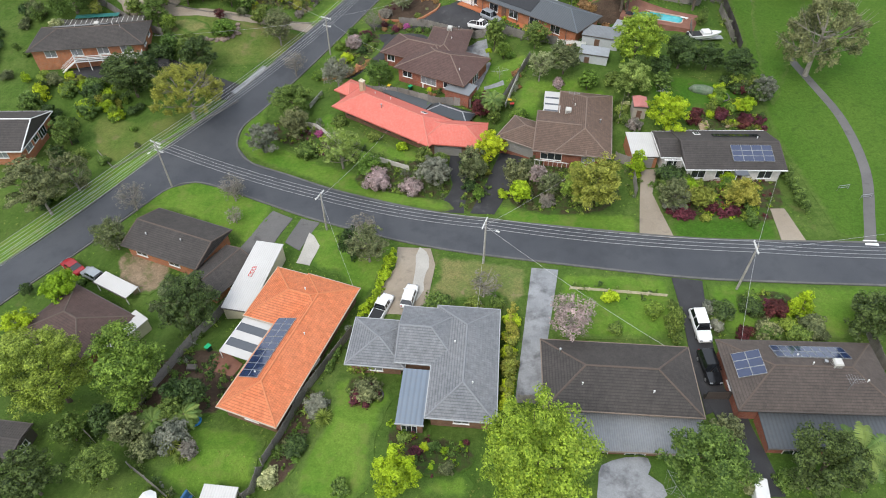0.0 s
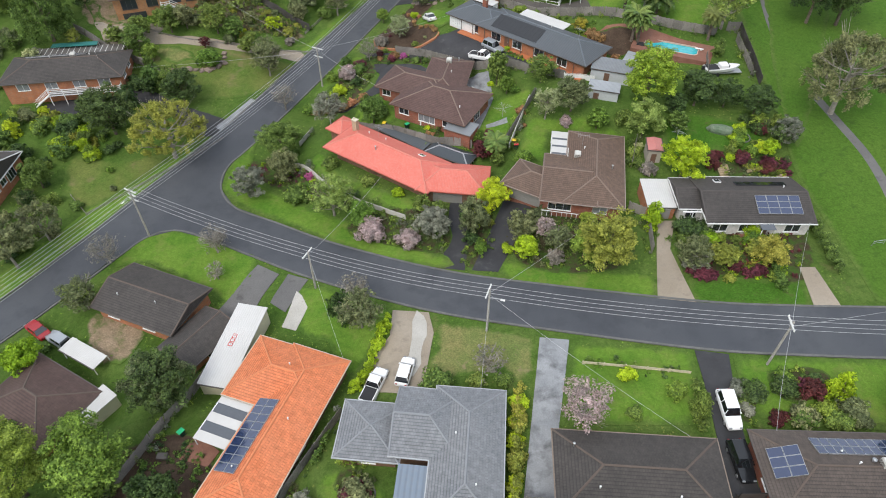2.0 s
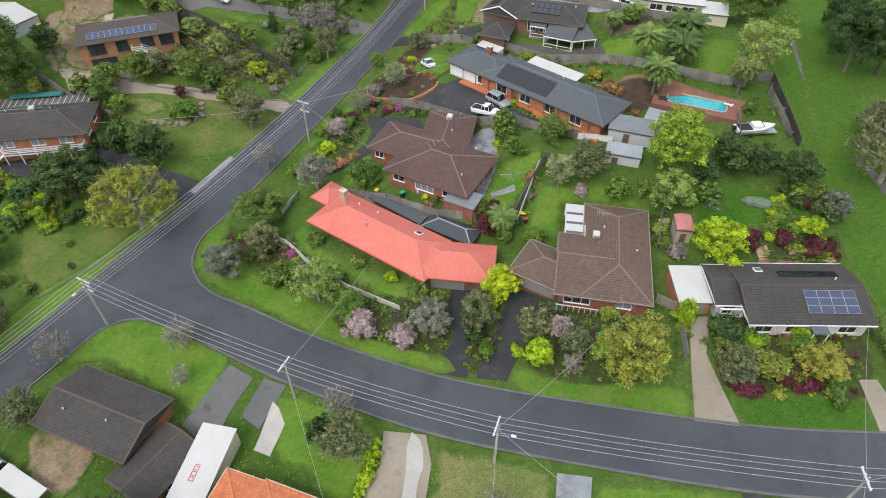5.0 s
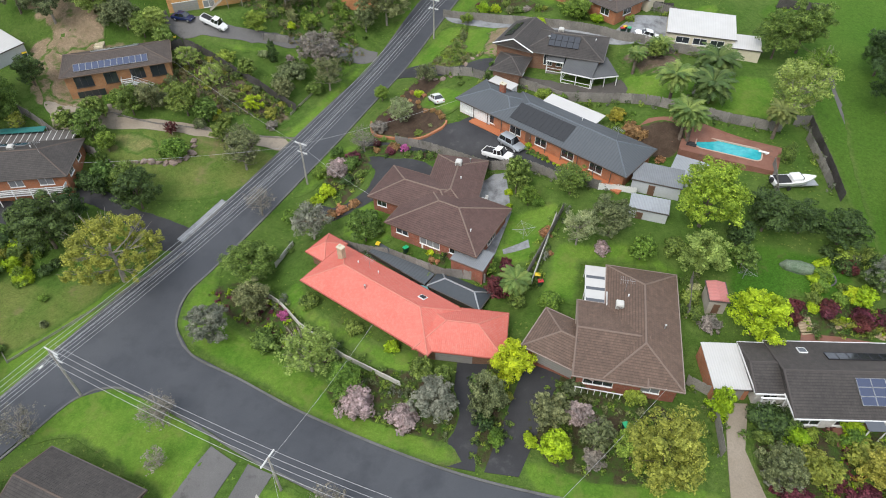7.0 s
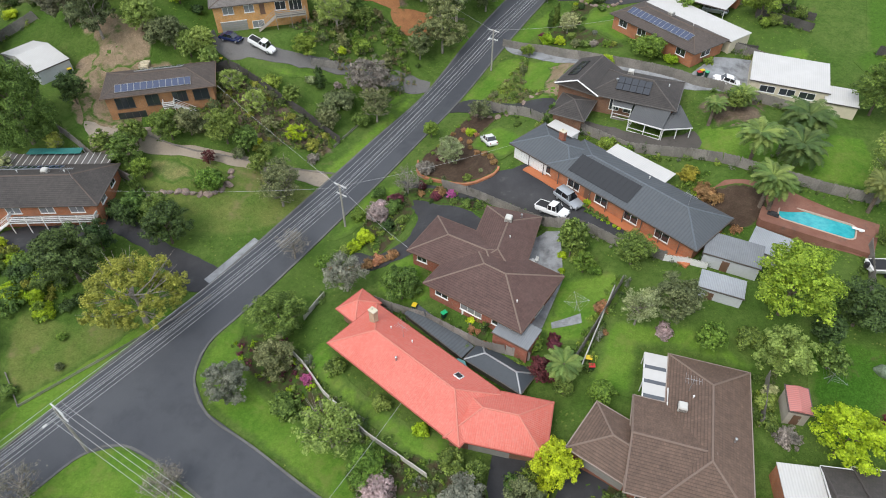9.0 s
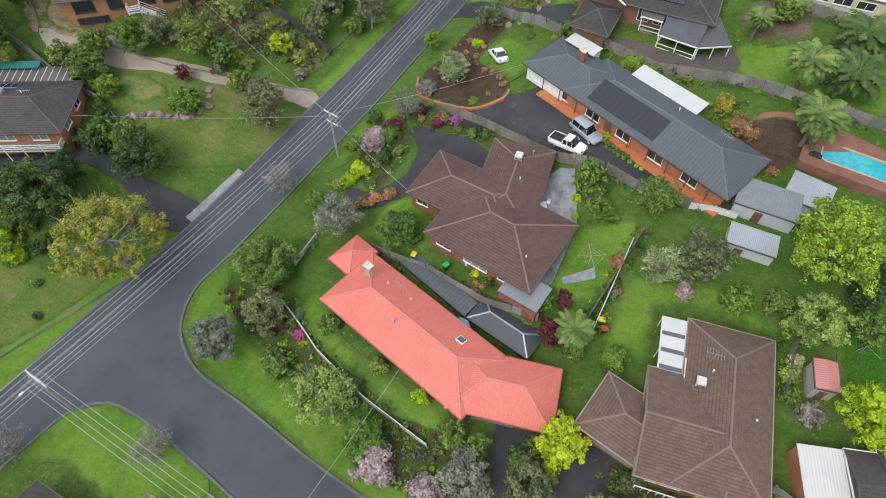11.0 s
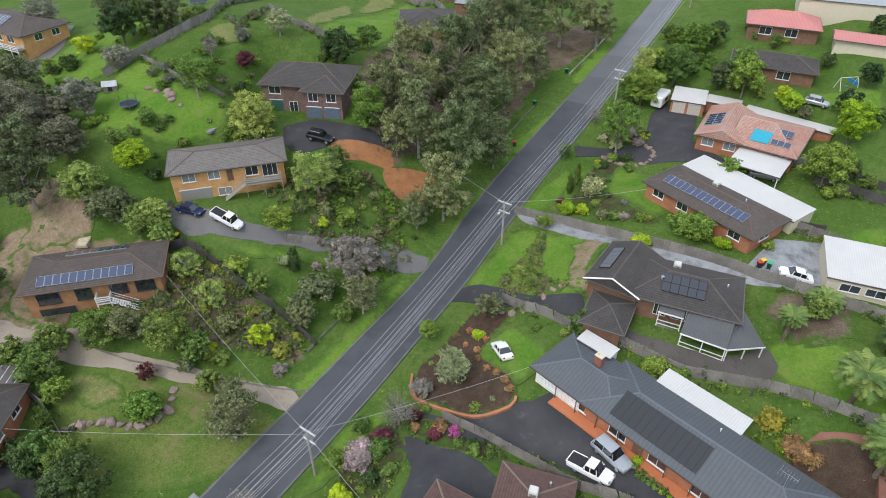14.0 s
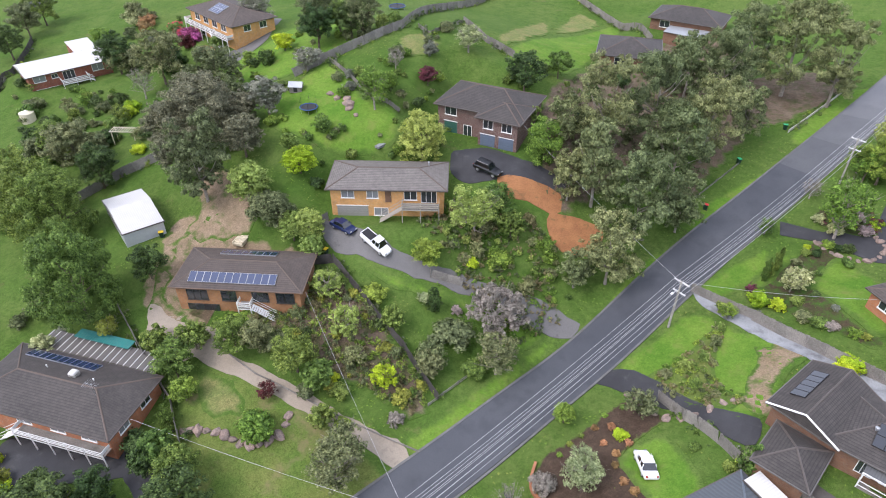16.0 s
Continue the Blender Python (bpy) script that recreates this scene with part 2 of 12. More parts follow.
M_PARK = surface("park_grass", (0.054, 0.122, 0.015), (0.076, 0.142, 0.021), (0.045, 0.095, 0.016), 0.06, 4.0, 0.95, 0.6, 0.08, spec=0.1, grain=0.6, fringe=True)
M_LITTER = surface("leaf_litter", (0.125, 0.092, 0.064), (0.175, 0.135, 0.1), (0.07, 0.085, 0.03), 0.35, 7.0, 0.95, 0.9, 0.1, spec=0.1, spot_at=(0.5, 0.68), spot_scale=0.5, fringe=True)
M_SOIL = surface("garden_soil", (0.062, 0.042, 0.03), (0.085, 0.06, 0.043), (0.05, 0.036, 0.027), 0.5, 8.0, 0.95, 0.9, 0.1, spec=0.1, fringe=True)
M_CHIP = surface("orange_bark_chip", (0.36, 0.17, 0.075), (0.28, 0.13, 0.06), (0.1, 0.09, 0.04), 0.5, 8.0, 0.95, 0.8, 0.06, spec=0.1)
M_ASPHALT = surface("asphalt_road", (0.052, 0.056, 0.065), (0.068, 0.072, 0.080), (0.040, 0.043, 0.051), 0.09, 14.0, 0.62, 0.25, 0.01, spec=0.45, spot_at=(0.5, 0.75), spot_scale=0.25, grain=0.4)
M_DRIVE = surface("asphalt_drive", (0.034, 0.034, 0.037), (0.048, 0.048, 0.051), (0.09, 0.088, 0.085), 0.3, 12.0, 0.75, 0.25, 0.01, spec=0.35, spot_at=(0.6, 0.8), grain=0.4)
M_CONC = surface("concrete_drive", (0.28, 0.235, 0.18), (0.345, 0.295, 0.235), (0.18, 0.15, 0.115), 0.25, 7.0, 0.9, 0.2, 0.01, spot_at=(0.52, 0.75), spot_scale=0.5, grain=0.4)
M_CONC_PALE = surface("pale_concrete", (0.4, 0.38, 0.34), (0.46, 0.44, 0.4), (0.3, 0.28, 0.25), 0.4, 7.0, 0.9, 0.2, 0.01, grain=0.4)
M_CONC_GREY = surface("grey_concrete", (0.23, 0.24, 0.25), (0.3, 0.31, 0.32), (0.12, 0.12, 0.125), 0.35, 7.0, 0.85, 0.2, 0.01, spot_at=(0.48, 0.7), spot_scale=0.5, grain=0.4)
M_KERB = surface("kerb_concrete", (0.15, 0.148, 0.142), (0.11, 0.11, 0.106), (0.12, 0.115, 0.1), 0.6, 6.0, 0.9, 0.2, 0.01, grain=0.4)
M_PAVER = surface("clay_pavers", (0.2, 0.09, 0.062), (0.25, 0.125, 0.09), (0.14, 0.09, 0.07), 0.4, 8.0, 0.85, 0.3, 0.01, grain=0.4)
M_PATH = surface("grey_path", (0.122, 0.118, 0.115), (0.15, 0.145, 0.14), (0.085, 0.082, 0.078), 0.2, 8.0, 0.85, 0.2, 0.01, grain=0.4)
M_STAINED = surface("stained_paving", (0.078, 0.07, 0.062), (0.1, 0.09, 0.08), (0.05, 0.047, 0.042), 0.3, 8.0, 0.85, 0.25, 0.01, grain=0.5)
M_FENCE = surface("weathered_palings", (0.19, 0.178, 0.16), (0.26, 0.24, 0.215), (0.13, 0.12, 0.1), 0.5, 9.0, 0.9, 0.3, 0.01, vary=0.2)
M_FENCE_NEW = surface("pale_palings", (0.6, 0.53, 0.38), (0.52, 0.46, 0.33), None, 0.5, 9.0, 0.85, 0.3, 0.01, vary=0.1)
M_WHITE = plain("white_paint", (0.78, 0.78, 0.76), 0.45)
M_CREAM = plain("cream_paint", (0.62, 0.56, 0.42), 0.5)
M_GUTTER = plain("dark_gutter", (0.09, 0.075, 0.065), 0.4)
M_TIMBER = surface("pole_timber", (0.3, 0.28, 0.25), (0.38, 0.36, 0.32), (0.2, 0.18, 0.15), 1.0, 8.0, 0.9, 0.3, 0.01)
M_STEEL = plain("galvanised_steel", (0.45, 0.46, 0.47), 0.4, 0.7)
M_BLACK = plain("black_rubber", (0.02, 0.02, 0.022), 0.7)
M_TRUNK = surface("bark", (0.11, 0.085, 0.062), (0.17, 0.14, 0.11), None, 1.5, 9.0, 0.95, 0.5, 0.03, vary=0.2)
M_PALEBARK = surface("pale_bark", (0.34, 0.31, 0.27), (0.22, 0.19, 0.16), None, 1.5, 9.0, 0.9, 0.4, 0.02, vary=0.15)


def glass_mat(name, tint, rough=0.06):
    if name in MATS:
        return MATS[name]
    m, n, l, b = nodes_of(name)
    b.inputs["Base Color"].default_value = (*tint, 1)
    b.inputs["Roughness"].default_value, b.inputs["Specular IOR Level"].default_value = rough, 0.9
    b.inputs["Coat Weight"].default_value = 0.5
    MATS[name] = m
    return m


M_GLASS = glass_mat("window_glass", (0.03, 0.036, 0.042))
M_CARGLASS = glass_mat("car_glass", (0.012, 0.014, 0.017), 0.04)
M_CURTAIN = glass_mat("curtained_glass", (0.22, 0.23, 0.24), 0.1)
M_SOLAR = glass_mat("solar_cells", (0.022, 0.035, 0.085), 0.1)
M_SOLAR_DARK = glass_mat("dark_solar_cells", (0.014, 0.016, 0.022), 0.12)
BRICK_ORANGE = brickwork("orange_brick", (0.42, 0.16, 0.07), (0.35, 0.125, 0.055), (0.3, 0.2, 0.14))
BRICK_RED = brickwork("red_brick", (0.29, 0.09, 0.05), (0.22, 0.07, 0.042), (0.24, 0.16, 0.12))
BRICK_BROWN = brickwork("brown_brick", (0.22, 0.11, 0.06), (0.16, 0.08, 0.05), (0.2, 0.15, 0.11))
BRICK_YELLOW = brickwork("yellow_brick", (0.6, 0.32, 0.11), (0.52, 0.26, 0.085), (0.48, 0.34, 0.2))
BRICK_CREAM = brickwork("cream_brick", (0.5, 0.38, 0.25), (0.42, 0.3, 0.19), (0.4, 0.33, 0.26))
BRICK_WHITE = brickwork("painted_brick", (0.62, 0.6, 0.56), (0.58, 0.56, 0.52), (0.5, 0.48, 0.45))
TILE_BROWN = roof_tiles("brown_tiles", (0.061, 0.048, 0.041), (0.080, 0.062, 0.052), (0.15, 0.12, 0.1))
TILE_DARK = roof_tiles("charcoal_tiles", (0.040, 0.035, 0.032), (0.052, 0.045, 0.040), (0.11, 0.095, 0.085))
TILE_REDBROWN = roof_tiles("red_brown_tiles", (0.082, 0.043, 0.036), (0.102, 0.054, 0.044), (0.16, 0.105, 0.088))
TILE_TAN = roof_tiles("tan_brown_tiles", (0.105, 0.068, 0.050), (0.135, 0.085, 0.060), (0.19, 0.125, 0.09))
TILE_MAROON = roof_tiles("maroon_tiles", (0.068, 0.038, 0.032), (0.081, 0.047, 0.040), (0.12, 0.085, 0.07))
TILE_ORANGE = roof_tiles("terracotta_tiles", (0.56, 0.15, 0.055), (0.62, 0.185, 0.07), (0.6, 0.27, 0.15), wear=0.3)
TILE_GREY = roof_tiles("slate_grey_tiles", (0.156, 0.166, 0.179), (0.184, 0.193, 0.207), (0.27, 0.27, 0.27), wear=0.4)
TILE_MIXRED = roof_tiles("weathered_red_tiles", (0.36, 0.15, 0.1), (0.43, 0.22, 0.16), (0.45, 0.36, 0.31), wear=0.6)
ROOF_RED = sheet_metal("red_steel_roof", (0.56, 0.12, 0.085), (0.6, 0.155, 0.115), 0.25, 0.6, dirt=(0.58, 0.3, 0.24), dirty=0.4, rib=0.04)
ROOF_SLATE = sheet_metal("blue_grey_steel_roof", (0.07, 0.08, 0.09), (0.081, 0.091, 0.101), 0.45, 0.62, dirty=0.1)
ROOF_WHITE = sheet_metal("white_steel_roof", (0.56, 0.55, 0.53), (0.5, 0.49, 0.47), 0.3, 0.5, dirt=(0.5, 0.48, 0.43), dirty=0.3, rib=0.06)
ROOF_ZINC = sheet_metal("zinc_steel_roof", (0.4, 0.42, 0.44), (0.33, 0.35, 0.37), 0.2, 0.45, 0.3, dirty=0.3)
ROOF_GREYSHEET = sheet_metal("grey_sheet_roof", (0.2, 0.215, 0.23), (0.16, 0.17, 0.18), 0.25, 0.55, dirt=(0.3, 0.3, 0.28), dirty=0.35)
ROOF_DULL = sheet_metal("dull_grey_sheet", (0.092, 0.095, 0.098), (0.072, 0.075, 0.078), 0.25, 0.65, dirt=(0.13, 0.125, 0.115), dirty=0.4)
ROOF_PINK = sheet_metal("faded_red_steel_roof", (0.52, 0.2, 0.18), (0.48, 0.17, 0.15), 0.25, 0.6)

# ---- the plan of the streets and houses ----
def smooth_line(pts, step=1.5, closed=False):
    """A Catmull-Rom line through points of the plan."""
    n, out = len(pts), []
    for i in range(n if closed else n - 1):
        if closed:
            a, b, c, d = (Vector(pts[(i + k) % n]) for k in (-1, 0, 1, 2))
        else:
            a, b, c, d = Vector(pts[max(i - 1, 0)]), Vector(pts[i]), Vector(pts[i + 1]), Vector(pts[min(i + 2, n - 1)])
        m = max(1, int((c - b).length / step))
        for k in range(m):
            t = k / m
            out.append(0.5 * (2 * b + (c - a) * t + (2 * a - 5 * b + 4 * c - d) * t * t + (3 * b - a - 3 * c + d) * t ** 3))
    if not closed:
        out.append(Vector(pts[-1]))
    return out


ROAD_A = smooth_line([(160, 60), (110, 58.6), (80, 58.8), (60, 59.2), (45.5, 59.6), (32, 60.8), (13, 64.9), (-1.5, 69.2), (-17.8, 76.8), (-28.4, 83), (-37, 87.6), (-44.5, 91.5)])
ROAD_B = smooth_line([(-105, 5), (-90, 30), (-78, 46), (-66.5, 62.6), (-60.3, 71), (-54, 81), (-47.5, 93), (-38.6, 107.4), (-30.4, 122), (-22.3, 136.6), (-15.6, 150.2), (-9.8, 162.2), (-1.2, 180.5), (6.9, 196.4), (16.4, 216.2), (29, 243), (36, 259), (44, 285), (48, 330)])
ROAD_POINTS = np.array([p[:] for p in ROAD_A + ROAD_B])


class Block:
    """A wing under one roof. u runs along the eave from p0 to p1, v from it to the back; the place's own metres."""

    def __init__(self, p0, p1, depth, eave, pitch=22.0, kind="hip", over=0.55, along="u", floor=None, ends=(0, 0), drop=None):
        self.p0, p1 = Vector(p0), Vector(p1)
        d = p1 - self.p0
        self.L, self.W, self.eave, self.kind, self.over, self.ends = d.length, depth, eave, kind, over, ends
        self.a = math.atan2(d.y, d.x)
        self.m = Matrix.Translation((*self.p0, 0)) @ Matrix.Rotation(self.a, 4, "Z")
        self.inv = self.m.inverted()
        self.along = along if kind != "auto" else ("u" if self.L >= self.W else "v")
        self.t = math.tan(radians(pitch))
        self.pitch = pitch
        self.run = (self.W if self.along == "u" else self.L) / 2
        self.top = eave + self.t * self.run
        self.drop = drop
        self.floor = floor if floor is not None else eave - 2.5

    @property
    def low(self):
        """Where the walls' feet lie, a little under the ground."""
        cs = [self.m @ Vector((u, v, 0)) for u in (0, self.L / 2, self.L) for v in (0, self.W / 2, self.W)]
        return min(zg(c.x, c.y) for c in cs) - 0.4

    def pad(self, x, y):
        """The levelled ground of this wing: how strongly it holds at a place, and its height there."""
        d = self.inv @ Vector((x, y, 0))
        out = math.hypot(max(-d.x, 0, d.x - self.L), max(-d.y, 0, d.y - self.W))
        if out > 8.0:
            return 0.0, 0.0
        k = 1 - out / 8.0
        f, b = self.drop
        return k * k * (3 - 2 * k), self.eave - f + (f - b) * min(1, max(0, d.y / self.W))

    def ridge(self):
        k0 = self.run if self.kind == "hip" else 0.0
        k1 = k0
        if self.ends[0]:
            k0 = 0.0 if self.ends[0] == "gable" else self.run
        if self.ends[1]:
            k1 = 0.0 if self.ends[1] == "gable" else self.run
        if self.along == "u":
            return Vector((min(k0, self.L / 2), self.W / 2, self.top)), Vector((max(self.L - k1, self.L / 2), self.W / 2, self.top))
        return Vector((self.L / 2, min(k0, self.W / 2), self.top)), Vector((self.L / 2, max(self.W - k1, self.W / 2), self.top))

    def roof(self):
        L, W, e = self.L, self.W, self.eave
        bm = bmesh.new()
        if self.kind == "skillion":
            q = [(0, 0, e), (L, 0, e), (L, W, e + self.t * W), (0, W, e + self.t * W)]
            vs = [bm.verts.new(p) for p in q]
            lo = [bm.verts.new((x, y, z - 0.12)) for x, y, z in q]
            bm.faces.new(vs)
            bm.faces.new(lo[::-1])
            for i in range(4):
                bm.faces.new((lo[i], lo[(i + 1) % 4], vs[(i + 1) % 4], vs[i]))
        else:
            r0, r1 = self.ridge()
            c = [bm.verts.new(p) for p in ((0, 0, e), (L, 0, e), (L, W, e), (0, W, e))]
            lo = [bm.verts.new((v.co.x, v.co.y, e - 0.2)) for v in c]
            if (r1 - r0).length < 0.05:
                r = bm.verts.new(r0)
                for i in range(4):
                    bm.faces.new((c[i], c[(i + 1) % 4], r))
            else:
                a, b = bm.verts.new(r0), bm.verts.new(r1)
                if self.along == "u":
                    fs = ((c[0], c[1], b, a), (c[1], c[2], b), (c[2], c[3], a, b), (c[3], c[0], a))
                else:
                    fs = ((c[0], c[1], a), (c[1], c[2], b, a), (c[2], c[3], b), (c[3], c[0], a, b))
                for f in fs:
                    bm.faces.new(f)
            for i in range(4):
                bm.faces.new((lo[i], lo[(i + 1) % 4], c[(i + 1) % 4], c[i]))
            bm.faces.new(lo[::-1])
        auto_uv(bm)
        return bm

    def caps(self):
        """The lines that ridge tiles cover."""
        if self.kind == "skillion":
            return []
        L, W, e = self.L, self.W, self.eave
        r0, r1 = self.ridge()
        c = [Vector(p) for p in ((0, 0, e), (L, 0, e), (L, W, e), (0, W, e))]
        out = [(r0, r1)] if (r1 - r0).length > 0.3 else []
        if self.along == "u":
            out += [(c[0], r0), (c[3], r0), (c[1], r1), (c[2], r1)]
        else:
            out += [(c[0], r0), (c[1], r0), (c[2], r1), (c[3], r1)]
        return out

    def top_at(self, u, v):
        """The roof's height over a place in the wing."""
        if self.kind == "skillion":
            return self.eave + self.t * v
        r0, r1 = self.ridge()
        k = (v, self.W - v) if self.along == "u" else (u, self.L - u)
        hs = list(k)
        if self.along == "u":
            if r0.x > 0.1:
                hs.append(u)
            if r1.x < self.L - 0.1:
                hs.append(self.L - u)
        else:
            if r0.y > 0.1:
                hs.append(v)
            if r1.y < self.W - 0.1:
                hs.append(self.W - v)
        return self.eave + self.t * min(hs)

    def face(self, u, v, side):
        """A pose lying on the roof at (u, v): x along the eave, y up the slope. side: f, r, b or l."""
        turn = {"f": 0, "r": 90, "b": 180, "l": -90}[side]
        p = self.m @ Vector((u, v, self.top_at(u, v)))
        return Matrix.Translation(p) @ Matrix.Rotation(self.a, 4, "Z") @ Matrix.Rotation(radians(turn), 4, "Z") @ Matrix.Rotation(math.atan(self.t), 4, "X")

    def flat(self, u, v, z, turn=0):
        return Matrix.Translation(self.m @ Vector((u, v, z))) @ Matrix.Rotation(self.a + radians(turn), 4, "Z")


